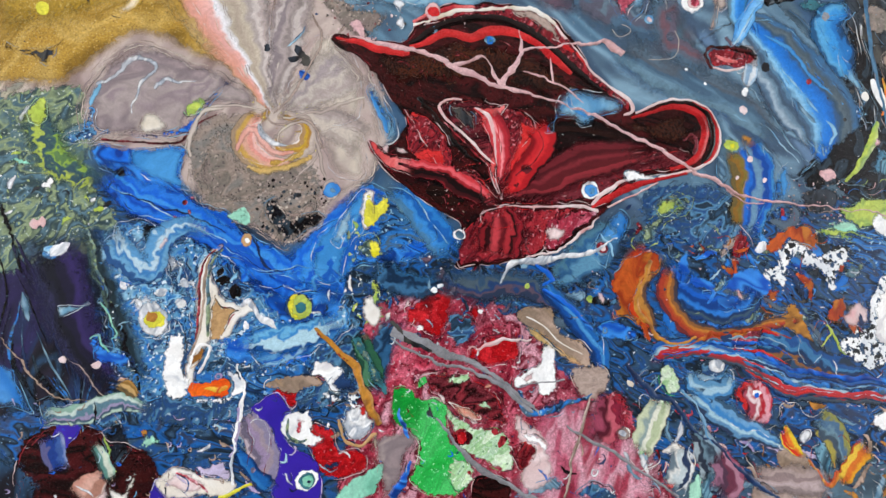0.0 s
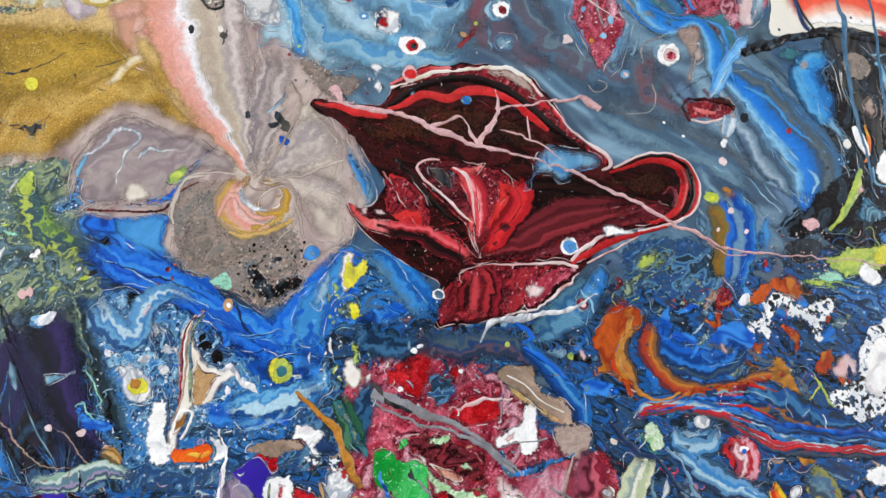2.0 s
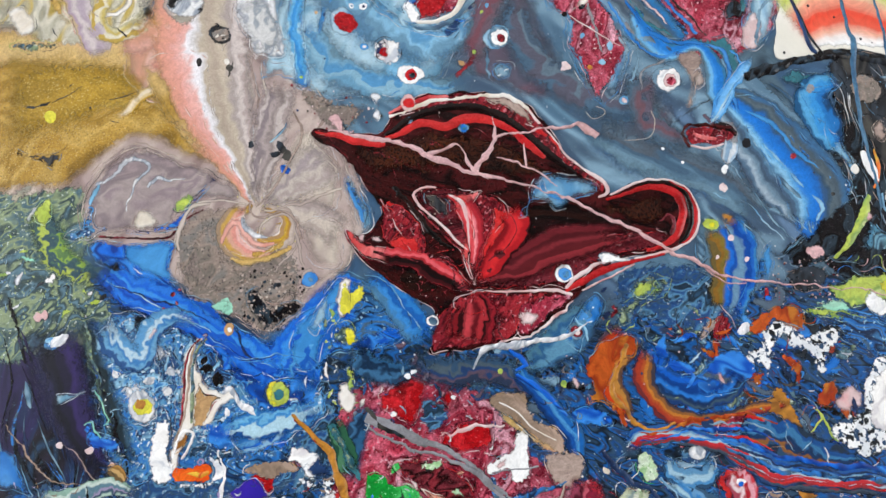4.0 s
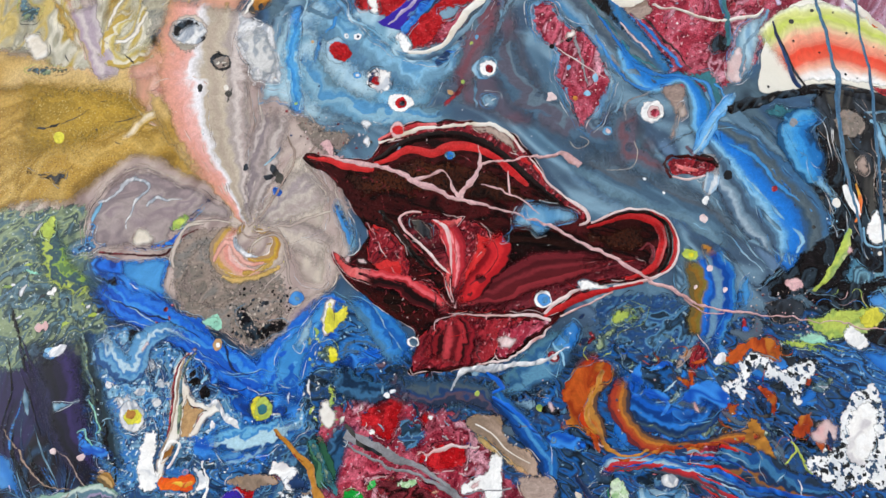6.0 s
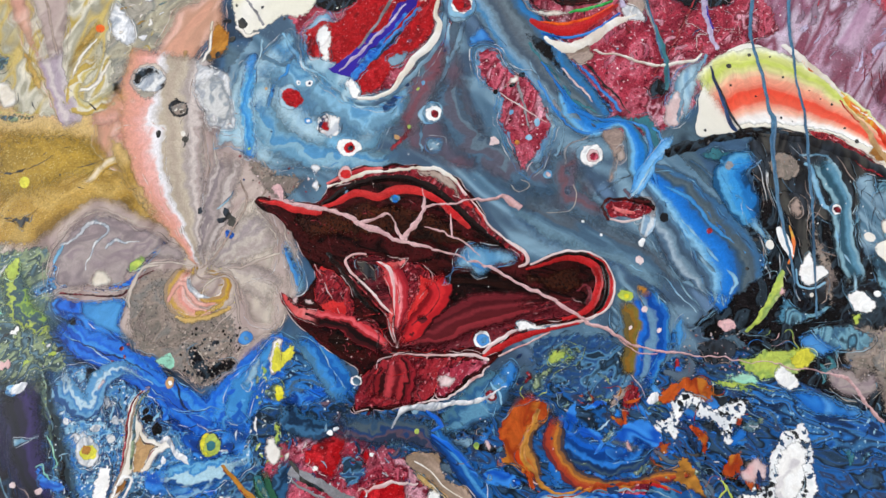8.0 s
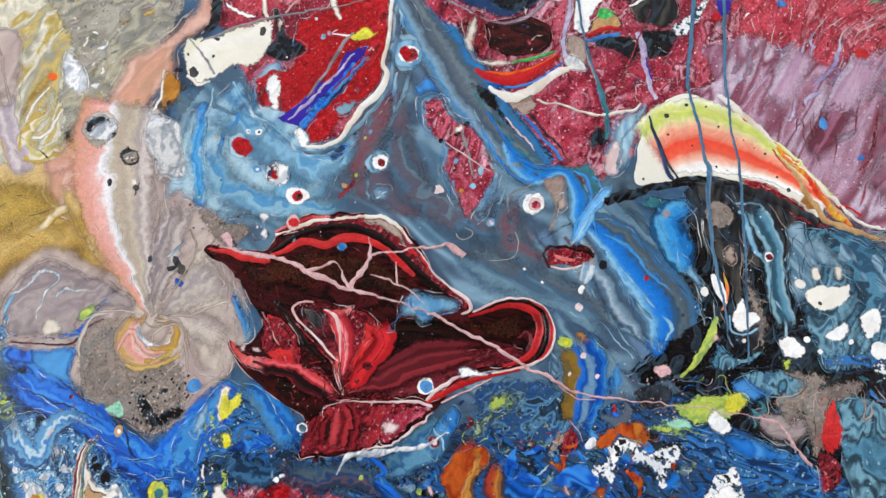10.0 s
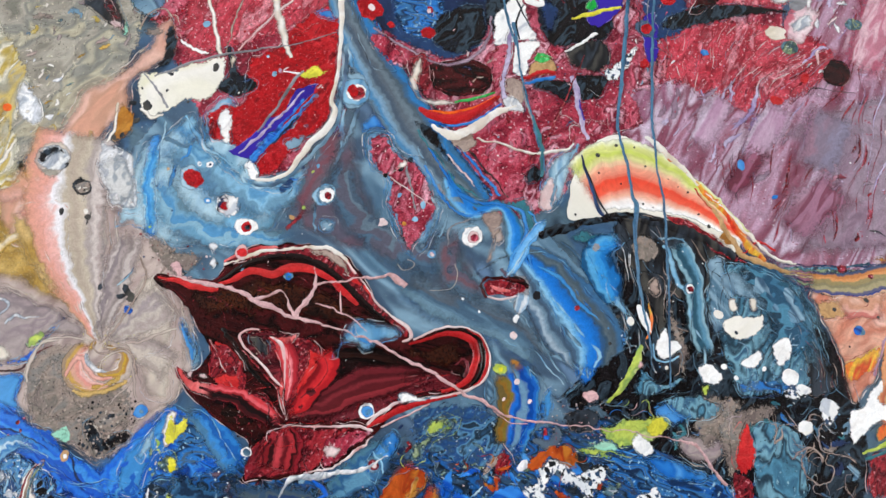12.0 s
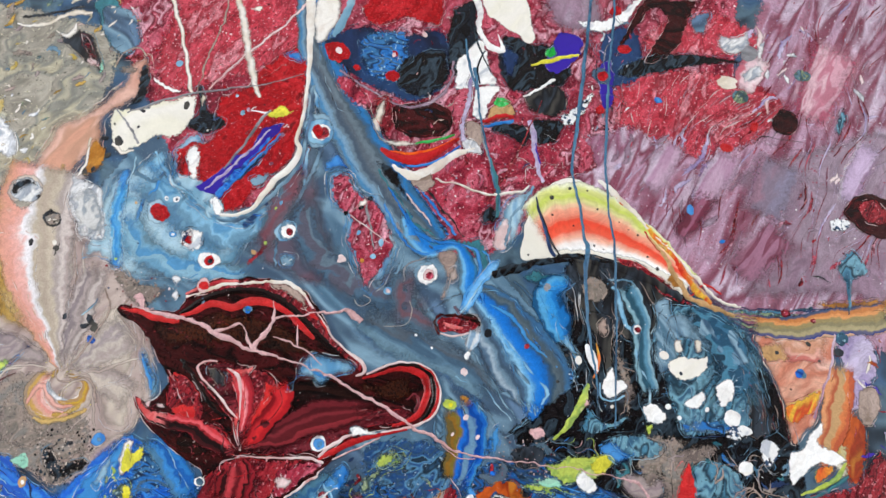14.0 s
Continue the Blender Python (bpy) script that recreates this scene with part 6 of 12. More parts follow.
pool("paint_pool", M["slate_plum"], 0.85, [(11.1, 189.2), (15.8, 170.4), (17.7, 152), (14, 148.3), (9.5, 155.5), (9.5, 174)], 0.5)
streak("paint_streak", M["sky_light"], 1.2, [(11.4, 166.6, 1.8), (12.6, 159.2, 4.2), (14.4, 151.9, 2.8)], 0.4)
pool("paint_pool", M["azure"], 1.1, [(19.4, 118.3), (28.7, 123.8), (35.4, 120.4), (40.8, 110.2), (29.4, 113.3), (21.5, 111.4)], 0.8)
streak("paint_streak", M["azure"], 1.15, [(58.7, 103.8, 2.6), (69, 83.9, 3.9), (81.9, 72.7, 4.5), (94.4, 70.7, 3.2), (107, 68.5, 3.2), (110.1, 58.9, 3.8), (108.7, 49.3, 4.4), (113.3, 37, 3.1)], 0.6)
streak("paint_streak", M["azure"], 1.15, [(56, 93.6, 2.6), (66.2, 74, 3.2), (77.4, 65.2, 3.8), (91.4, 66.1, 2.5)], 0.6)
streak("paint_streak", M["teal"], 1.15, [(51.8, 113.9, 2.7), (63.8, 97.1, 2.6), (73.8, 82.4, 2.6), (86.6, 74.5, 2.6)], 0.6)
streak("paint_streak", M["grey_line"], 1.15, [(62.8, 82.1, 1.9), (72.6, 69.3, 2.2), (82.1, 64.6, 1.6), (69.9, 57.9, 1.9), (68.7, 48.4, 1.9)], 0.6)
streak("paint_streak", M["slate"], 1.15, [(52.3, 103.6, 2), (62.8, 80.5, 1.9), (68.1, 64.3, 1.9), (64, 51.5, 2.5)], 0.6)
streak("paint_streak", M["cerulean"], 1.15, [(111.6, 66.9, 2.5), (116.3, 59, 2.5), (110.2, 43.1, 2.5)], 0.6)
pool("paint_pool", M["teal"], 1.0, [(81.9, 74.4), (94.4, 73), (110, 75), (116.3, 62.2), (119.4, 55.9), (113.3, 49.5), (108.6, 58.9), (100.7, 68.3), (88.2, 68.7)], 0.9)
cell([M["slate"], M["white"], M["blush"], M["crimson"]], 1.4, 80.9, 53.4, 7.5, (1, 0.85, 0.5, 0.35))
pool("paint_pool", M["mushroom"], 1.45, [(85.8, 64.7), (92.9, 68.1), (99.2, 63.4), (97.8, 55.4), (94.8, 50.6), (91.9, 39.6), (87.4, 39.5), (90.2, 52.1), (87, 56.8)], 0.8)
pool("paint_pool", M["taupe_light"], 1.4, [(91, 55.3), (97.8, 58.6), (99.4, 50.7), (93.3, 47.4)], 0.8)
pool("paint_pool", M["black"], 1.4, [(61.5, 114.1), (68.4, 100.6), (80, 85.8), (91.2, 78.5), (84.9, 79.3), (73.6, 89), (62, 102.2), (51.8, 113.9), (50, 119.1)], 0.8)
streak("paint_streak", M["blush"], 1.45, [(68.5, 98.9, 1.6), (76.7, 89.1, 1.9), (83.3, 80.9, 1.6)], 0.5)
pool("paint_pool", M["sky_light"], 1.2, [(119.4, 88.4), (125.8, 98.7), (140.3, 105.8), (136.8, 88.9), (130.4, 72.2), (122.5, 65.6), (116.3, 68.7)], 0.9)
pool("paint_pool", M["blush"], 1.3, [(119.4, 81.8), (125.8, 88.6), (127.3, 72.2), (122.5, 65.6), (115.7, 68.7)], 1.0)
streak("paint_streak", M["slate"], 1.3, [(140.3, 105.8, 2), (127.3, 85.3, 2.6), (124.1, 68.9, 1.9)], 0.4)
pool("paint_drip", M["cerulean"], 1.9, [(98.8, 30.5), (101.7, 39.8), (108.6, 52.5), (119.4, 62.9), (118.8, 57.5), (111.8, 46.3), (104.2, 35.2)], 0.3, label="pale blue drip of paint")
streak("paint_streak", M["sky_light"], 2.0, [(99.7, 32, 1.2), (105.7, 39.9, 1.5), (112.7, 51, 0.9)], 0.2)
pool("paint_pool", M["grey_line"], 1.7, [(99.7, 30.5), (110.3, 32.3), (111, 21.6), (106, 11), (102, 15.4), (103.7, 23)], 0.6)
pool("paint_pool", M["sky_light"], 1.8, [(99.8, 24.4), (104.3, 26), (103.8, 19.1), (101.4, 18.4)], 0.5)
pool("paint_pool", M["wine"], 1.9, [(86.8, 25.7), (89.1, 30.3), (95.2, 29.8), (104.3, 29.1), (109.7, 30.7), (110.4, 24.7), (104.4, 20.9), (95.3, 20.7), (89.3, 21.2)], 0.4)
streak("paint_streak", M["leaf"], 1.8, [(87.8, 21.1, 1.2), (86.1, 27.2, 1.8), (89.1, 30.9, 1.8), (96.7, 29.8, 1.8), (107.3, 29.2, 4.9), (109.8, 24.6, 2.4)], 0.8)
streak("paint_streak", M["blush"], 2.0, [(88.7, 21.1, 0.9), (95.4, 19.5, 1.2), (104.4, 21.5, 0.9)], 0.15)
streak("paint_streak", M["red_pink"], 2.0, [(90.7, 26.7, 1.2), (95.3, 24.3, 2.4), (101.3, 23.9, 1.5)], 0.15)
drops("paint_drop", M["white"], 1.8, [(103.3, 8.9, 1.5)], 0.4)
drops("paint_drop", M["blush"], 1.6, [(102.2, 0.6, 1.8), (34.5, 61, 1.9)], 0.8)
flow("2c4864 3a6c94 2a78b8 3c6488 50606c 6c7c88 5c6874 48586a 6a8090 7ca0bc 4a86b4 5c7488 506478", 1.18, [(2.9, 230.0, 15.0), (9.7, 189.3, 20.2), (23.8, 159.6, 28.0), (42.1, 127.7, 31.1), (58.9, 100.4, 30.2), (74.9, 79.1, 27.0), (88.4, 64.7, 17.7)], wander=0.06)
flow("2c5c7c 3474a0 1f78cc 3a90e0 70b4e4 5c7c90", 1.19, [(66.4, 91.1, 7.4), (73.2, 75.5, 12.3), (82.8, 66.7, 10.5), (95.8, 69.5, 6.6), (103.3, 60.2, 9.9), (103.7, 46.6, 10.8), (110.2, 36.3, 9.7)], wander=0.08)
flow("5ca4e0 88c4f0 70b4ec 4c98dc", 2.1, [(121.8, 64.1, 2.2), (111.9, 51.6, 6.5), (104.2, 39.1, 7.0), (100.3, 29.4, 2.7)], wander=0.1, soft=0.06)
flow("a8c4dc d8dee4 88a8c4 b8c8d4", 2.05, [(108.2, 23.9, 5.8), (106.7, 18.0, 6.9), (103.6, 11.0, 3.1)], wander=0.15)

# blue folds between the leaf and the black paint
pool("paint_pool", M["slate"], 0.7, [(77.4, 29.7), (110.1, 46.6), (130.3, 29.6), (149.3, 5), (160.3, -0.4), (147.6, -16.3), (134.4, -24.2), (121.3, -32.1), (107.2, -11.3), (89.8, 4.8)], 0.8)
streak("paint_streak", M["azure"], 1.0, [(105.9, 42.4, 2.8), (120.3, 38.1, 7.1), (130.1, 25.4, 9.2), (139.6, 13.1, 9.6), (150.5, 3.6, 8.9), (159, -1.7, 2.6)], 0.5)
streak("paint_streak", M["azure"], 1.0, [(110.5, 28.2, 2.2), (122.4, 28.2, 3.8), (130.6, 13.1, 5.3), (141.2, -0.4, 6.8), (150.8, -8.4, 5.2), (145.1, -16.3, 2.6)], 0.5)
streak("paint_streak", M["sky_light"], 1.0, [(114.9, 35.3, 1.4), (124.9, 26.8, 2.2), (133.1, 13.1, 2.7), (144, 2.3, 2.6), (156.5, -0.4, 1.6)], 0.5)
streak("paint_streak", M["steel"], 1.0, [(114.3, 25.4, 2.2), (124.2, 15.8, 3.7), (132.4, 2.2, 4.2), (143.2, -8.4, 3.6), (139.9, -19, 2.1)], 0.5)
streak("paint_streak", M["slate"], 1.0, [(108.9, 21.3, 2.7), (117.4, 10.3, 3.7), (126.9, -3.2, 4.7), (135.2, -13.8, 3.6), (133.4, -21.6, 1.5)], 0.5)
streak("paint_streak", M["sky_light"], 1.0, [(111.1, 13, 0.8), (118.1, -0.5, 1.3), (129, -11.1, 1.6), (137.3, -19, 1)], 0.5)
streak("paint_streak", M["white_marble"], 1.0, [(115, 14.4, 0.8), (119.7, 4.9, 2.4), (124.3, -4.5, 2.1), (128.3, -9.8, 0.8)], 0.5)
streak("paint_streak", M["char"], 1.0, [(123.1, 40.9, 3.3), (138, 26.8, 4.3), (147.4, 13.1, 3.7), (150.6, 5, 2.1)], 0.5)
streak("paint_streak", M["steel"], 1.0, [(119.3, 43.7, 2.2), (130.7, 35.2, 2.7), (142.7, 19.9, 2.7), (152.1, 7.7, 1.6)], 0.5)
streak("paint_streak", M["steel"], 1.0, [(129, 50.9, 3.3), (138.9, 40.8, 3.8), (148.4, 26.8, 3.2)], 0.5)
streak("paint_streak", M["steel"], 1.0, [(98.6, 26.8, 1.4), (110.6, 4.8, 1.6), (122.4, -13.8, 1.6), (131.9, -24.2, 1.3)], 0.5)
streak("paint_streak", M["sky_light"], 1.0, [(87.2, 4.8, 0.8), (99.9, -3.3, 1.1), (112.6, -7.3, 1), (126.9, -24.3, 1)], 0.5)
streak("paint_streak", M["cerulean"], 1.0, [(137.5, -16.4, 1.6), (147.9, -13.7, 2.1), (157.5, -4.4, 1.6)], 0.5)
streak("paint_streak", M["slate_plum"], 1.0, [(96.3, 35.3, 3.3), (107.5, 21.3, 3.8), (115.7, 2.1, 2.6)], 0.5)
drops("paint_drop", M["wine"], 1.3, [(135.3, 15, 1.6)], 0.4)
drops("paint_drop", M["char"], 1.3, [(114.6, 21.6, 2.4), (156.2, 10.7, 1.1), (151.2, -3.1, 1), (143.8, 7.1, 0.5)], 0.5)
drops("paint_drop", M["white"], 1.3, [(104.1, 10.3, 1.3), (84.8, 13, 0.8), (76.3, 19.6, 0.8)], 0.4)
drops("paint_drop", M["blush"], 1.3, [(101.6, 1.3, 1.6)], 0.6)
spatter([M["white"], M["steel"], M["navy"]], 1.2, 49.8, 162.3, -32.8, 38.2, 120, 0.07, 0.3, 41, 0.8)

# bright azure fold
pool("paint_pool", M["azure"], 0.97, [(110, 43.2), (125.8, 41.4), (140.5, 25.4), (153.5, 9), (161.1, -0.4), (148.9, -16.3), (136.9, -24.7), (129.6, -12.7), (126.2, 4.9), (116.4, 24.1)], 0.8)
streak("paint_streak", M["cerulean"], 1.08, [(115, 38.1, 2.7), (127.7, 29.6, 4.3), (139.7, 14.4, 4.3), (151.8, 3.6, 3.2)], 0.6)
streak("paint_streak", M["sky_light"], 1.08, [(118.3, 25.4, 1.6), (128, 14.4, 2.7), (136.3, 2.2, 3.2), (145.8, -7.1, 3.6), (142.5, -17.6, 1.5)], 0.6)
streak("paint_streak", M["deep_blue"], 1.08, [(124, 33.8, 1.4), (136.4, 22.7, 2.1), (146.9, 7.7, 2.1), (157.9, 1, 1.3)], 0.6)
streak("paint_streak", M["steel"], 1.08, [(120.5, 18.5, 2.1), (129.2, 3.5, 3.2), (138.1, -8.4, 3.1), (138.5, -20.3, 1.3)], 0.6)
flow("486074 3c6a94 4c5c68 5a6a74 38546c 1c6cc0 1a78d8 2a80d8 64a8dc 88c0e4 5a84a4 48627c 40566c 6f8ba0 a0b4c4 54708a 485c72", 1.16, [(103.7, 47.5, 13.6), (115.7, 34.3, 29.4), (126.3, 19.0, 40.8), (135.3, 5.5, 45.5), (140.6, -6.9, 41.1), (138.4, -19.8, 22.8)], wander=0.05)

# leaf
leaf = pool("paint_leaf", M["leaf"], 2, [(-85.4, 30.4), (-79.4, 33.3), (-67.5, 31.2), (-54.8, 29.8), (-48.2, 37), (-42.4, 44.8), (-26.3, 48.6), (-9.6, 49.4), (7, 47), (16.7, 41.8), (25.8, 29.7), (34.4, 15.1), (43.7, 9.3), (49.5, 5.2), (50.8, -0.3), (63.5, 4.7), (76.7, 5.8), (86.5, 0.4), (90.2, -11.4), (85.6, -23.1), (70.5, -28.9), (56.3, -30.6), (44.6, -36.8), (32.2, -49), (18.8, -59.4), (6.1, -66.6), (-6.7, -68.6), (-19.6, -70.5), (-33.5, -70.3), (-25.6, -60), (-27.9, -54.4), (-41.5, -44.2), (-55.3, -35.1), (-66.9, -21.1), (-69.5, -15.1), (-61.7, -17.8), (-56.1, -12.3), (-52.9, -5.4), (-57.4, 1.5), (-61.9, 8.4), (-69.5, 18.3), (-78.2, 24)], 0.4, label="dark red and black leaf-shaped pool of paint")
pool("paint_pool", M["wine"], 2.3, [(-48.2, 36.1), (-42.4, 44), (-26.3, 48), (-9.6, 48.8), (7, 46.4), (16.5, 41.2), (25.2, 29.1), (33.9, 14.5), (43.7, 8.7), (49, 4.1), (46.3, -0.8), (41, 4.6), (29.1, 13.4), (18.2, 24), (7.2, 34), (-3.9, 40.4), (-20.6, 42.4), (-37.1, 39)], 0.4, parent=leaf)
pool("paint_pool", M["leaf_brown"], 2.3, [(-67, 23.5), (-47.6, 25.5), (-31.3, 31.2), (-14.7, 29.7), (4.6, 25.5), (21, 14.2), (35.7, 6.8), (15.7, 5.9), (-3.2, 7.8), (-22.3, 11.3), (-46.9, 9.9), (-57.9, 11.3)], 0.4, parent=leaf)
streak("paint_streak", M["jet"], 2.5, [(-50.6, 28.3, 2.8), (-42.4, 33.2, 4.5), (-31.6, 39, 4.5), (-17.8, 41.9, 4.5), (-3.9, 39.5, 5.6), (10, 31.1, 6.1), (20.9, 20.7, 5.5), (35.7, 8.7, 2.7)], 0.2, parent=leaf)
streak("paint_streak", M["red"], 2.6, [(-50.5, 26.9, 2.3), (-42.3, 29.8, 3.4), (-34.1, 33.8, 4), (-23, 32.6, 4.5), (-13.4, 35.5, 5.6), (-2.4, 34.9, 4.5), (7.3, 30.3, 4.5), (15.5, 23.5, 5.5), (22.6, 16.2, 2.2)], 0.2, parent=leaf)
streak("paint_streak", M["red"], 2.6, [(-82.1, 31, 1.1), (-72.9, 28.9, 3.4), (-63, 26, 4), (-50.3, 23.5, 2.3)], 0.3, parent=leaf)
streak("paint_streak", M["red_pink"], 2.6, [(-48.3, 39, 1.7), (-37.4, 44.2, 2.3), (-20.7, 47.7, 1.7)], 0.3, parent=leaf)
streak("paint_streak", M["cream"], 2.7, [(-48.2, 37.6, 1.7), (-42.7, 38.4, 1.1), (-34.5, 42.8, 2), (-23.5, 45.7, 1.7), (-9.6, 46.5, 1.7), (4.3, 47, 2), (10.4, 44.7, 2.8), (15.9, 39.5, 1.4)], 0.6, parent=leaf)
streak("paint_streak", M["blush"], 2.7, [(15.9, 39.5, 1.4), (24.2, 28.3, 1.1), (33.9, 15.6, 1.1), (42.4, 8.7, 1.6), (48.2, 4.6, 2.2), (49.7, -0.3, 2.1), (44.9, -2.5, 1.3)], 0.2, parent=leaf)
streak("paint_streak", M["wine"], 2.75, [(20.9, 32.6, 2.2), (29, 18.4, 2.7), (39.7, 7.9, 2.2)], 0.2, parent=leaf)
streak("paint_streak", M["red"], 2.7, [(19.5, 29.7, 2.8), (26.3, 24, 2.2), (30.4, 16.2, 0.8)], 0.5, parent=leaf)
pool("paint_pool", M["mushroom"], 2.65, [(-4, 45.6), (7, 46.4), (14, 41.2), (18.2, 32.6), (11.3, 36.9), (3, 41.2)], 0.8, parent=leaf)
pool("paint_pool", M["jet"], 2.4, [(7.9, -11.9), (15.8, -5.1), (29.1, -3.6), (39.6, -7.7), (60.5, -12.9), (73.5, -14.2), (60.5, -16.9), (44.8, -18.3), (31.7, -20.3), (18.6, -21.2), (10.6, -17.3)], 0.6, parent=leaf)
pool("paint_pool", M["leaf_brown"], 2.45, [(41, -5.8), (52.8, -4.9), (63.4, -2.9), (72.6, -0.7), (76.9, -6.6), (75.6, -14.1), (65.7, -16.3), (50.1, -11.6)], 0.5, parent=leaf)
pool("paint_pool", M["maroon"], 2.3, [(-53.1, -1.3), (-46.2, -4), (-39, -12.2), (-31.8, -22.9), (-20.9, -29.5), (-12.7, -38.7), (-2.3, -35.9), (8.1, -29.2), (18.6, -21.2), (34.3, -21.1), (50, -18.3), (70.9, -16.8), (75.8, -23.4), (68, -28.7), (56.3, -30.1), (42, -36), (31.7, -44.7), (21.3, -43.5), (-7.3, -45.4), (-20.4, -44), (-34.1, -33.6), (-45.5, -17.7)], 0.6, parent=leaf)
pool("paint_pool", M["wine"], 2.4, [(-51.6, -4), (-43.5, -4), (-35, -12.2), (-31.8, -22.9), (-34.2, -29.6), (-45.1, -25.7), (-52.3, -17.7)], 0.8, parent=leaf)
pool("paint_pool", M["red"], 2.5, [(-49, -1.3), (-43.5, -3.4), (-46.1, -5.7), (-50.2, -4.6)], 0.8, parent=leaf)
pool("paint_pool", M["red"], 2.5, [(-49.3, -21.7), (-40.1, -17.6), (-34.5, -23), (-37, -27), (-45.1, -25.7)], 1.0, parent=leaf)
streak("paint_streak", M["jet"], 2.5, [(-46.6, 4.3, 2.2), (-35.1, -9.4, 2.7), (-29.4, -17.5, 2.7), (-21.1, -25.5, 2.1)], 0.6, parent=leaf)
streak("paint_streak", M["red"], 2.6, [(-22.9, 28.3, 0), (-22.3, 28, 0.3)], 0.1, parent=leaf)
streak("paint_streak", M["red"], 2.6, [(48.9, -4.1, 1.3), (60.8, -0.2, 2.1), (71.4, 2, 3.7), (79.7, -0.7, 4.3), (83.1, -8.2, 4.5), (81.2, -16.8, 4.2), (75.8, -23.4, 3.1), (65.4, -27.4, 1.6)], 0.2, parent=leaf)
streak("paint_streak", M["jet"], 2.7, [(63.5, 2.5, 1.3), (76.7, 3.6, 2.1), (84.3, -1.2, 2.7), (86.9, -10.1, 2.9), (85.5, -18.1, 2.6), (79.7, -24.2, 1.6)], 0.2, parent=leaf)
streak("paint_streak", M["red"], 2.7, [(78, 4.7, 0.8), (86.4, -2, 1.9), (88.9, -11.4, 2.4), (86.3, -19.9, 2.1), (80.9, -24.7, 1)], 0.2, parent=leaf)
streak("paint_streak", M["blush"], 2.8, [(50.8, -1.9, 1.3), (62.2, 3.3, 1.3), (74.1, 5.3, 1.1), (83.2, 2.8, 0.8), (88.9, -4.7, 0.8), (90.1, -12.7, 1), (86.7, -21.5, 1.3), (75.7, -27.3, 1.6), (60.2, -30.9, 1.3)], 0.2, parent=leaf)
streak("paint_streak", M["maroon"], 2.75, [(70.9, -14.2, 1.3), (76.2, -11.5, 1.6), (79.2, -15.4, 2.1), (75.9, -20.8, 2.6)], 0.5, parent=leaf)
pool("paint_pool", M["maroon"], 2.5, [(-38.3, 2.1), (-31.6, 4.9), (-19.4, 4.4), (-4.4, 0.3), (6.4, -5.1), (9.5, -14.6), (4.1, -25.3), (-6.2, -35.4), (-12.1, -41.8), (-17.7, -29.5), (-23.9, -20.2), (-30.9, -11.6), (-36.4, -4)], 0.4, parent=leaf)
pool("paint_pool", M["wine"], 2.6, [(-9.7, -1.1), (-0.3, -2.4), (5.2, -9.2), (-1.3, -17.3), (-5.1, -28), (-10.8, -33.4), (-9.3, -17.4)], 0.5, parent=leaf)
pool("paint_pool", M["char"], 2.6, [(-32.8, 1), (-23.3, -0.6), (-20.3, -8), (-24.2, -12.1), (-31.2, -5.3)], 1.0, parent=leaf)
spatter([M["mushroom"], M["black"]], 2.8, -34.2, -18.8, -12.1, 3, 60, 0.15, 0.5, 42, 0.8)
pool("paint_pool", M["red"], 2.7, [(-2.4, -7.1), (3.8, -8.1), (7.9, -13.2), (5.9, -21.3), (-1.1, -29.3), (-7.1, -30.2), (-6.3, -21.4), (-2.2, -15.2)], 0.5, parent=leaf)
streak("paint_streak", M["maroon"], 2.8, [(5.2, -9.2, 1.1), (7.9, -17.3, 1.1), (2.8, -25.3, 1.3), (-5, -30.7, 1.3)], 0.2, parent=leaf)
pool("paint_pool", M["red_pink"], 2.75, [(-23.8, 0.8), (-15.2, -0), (-6.3, 1.7), (-8.9, -2.5), (-13.1, -7.1), (-11, -16.1), (-11.5, -24.1), (-13.5, -30.2), (-11.2, -38.1), (-13.8, -37.4), (-16.7, -29.5), (-15.4, -18.8), (-17.6, -8.8), (-21.3, -3.3)], 0.3, parent=leaf)
streak("paint_streak", M["blush"], 2.85, [(-21.9, -0, 0.5), (-15.9, -3.9, 2.4), (-13.8, -10.7, 2.2), (-13.3, -18.8, 1.6), (-12.8, -26.8, 0.8)], 0.2, parent=leaf)
streak("paint_streak", M["red"], 2.85, [(-19.2, -0.6, 0.5), (-13.1, -5.2, 1.1), (-11.5, -14.7, 1.1), (-12, -25.4, 0.5)], 0.2, parent=leaf)
streak("paint_streak", M["blush"], 2.7, [(-14.1, -26, 1.1), (-20.7, -19.1, 1.3), (-28.6, -10.8, 1.1), (-35.3, -4, 1.4), (-37.7, 0.4, 1.4), (-34.3, 3.2, 1.1), (-27.5, 3.3, 0.8)], 0.2, parent=leaf)
streak("paint_streak", M["wine"], 2.75, [(-15.2, -27.6, 0.8), (-21.2, -21.5, 0.8), (-29, -13.5, 0.8), (-35.2, -6.7, 0.8)], 0.2, parent=leaf)
pool("paint_pool", M["jet"], 2.45, [(-44.6, -36.4), (-34.2, -31.5), (-23.5, -32.4), (-20.7, -37.4), (-25.8, -42.7), (-33.6, -44.6), (-40.3, -42.1)], 0.5, parent=leaf)
pool("paint_pool", M["red_pink"], 2.6, [(-69.5, -15.1), (-64.5, -17.2), (-59.3, -21.8), (-45.2, -24.4), (-31.6, -29.6), (-20.8, -34), (-31.5, -32.3), (-47.5, -31.1), (-58.4, -28.5), (-65.5, -21.9)], 0.3, parent=leaf)
streak("paint_streak", M["maroon"], 2.65, [(-55.9, -25.8, 1.6), (-42.3, -28.9, 2.1), (-28.8, -32.5, 1.6)], 0.2, parent=leaf)
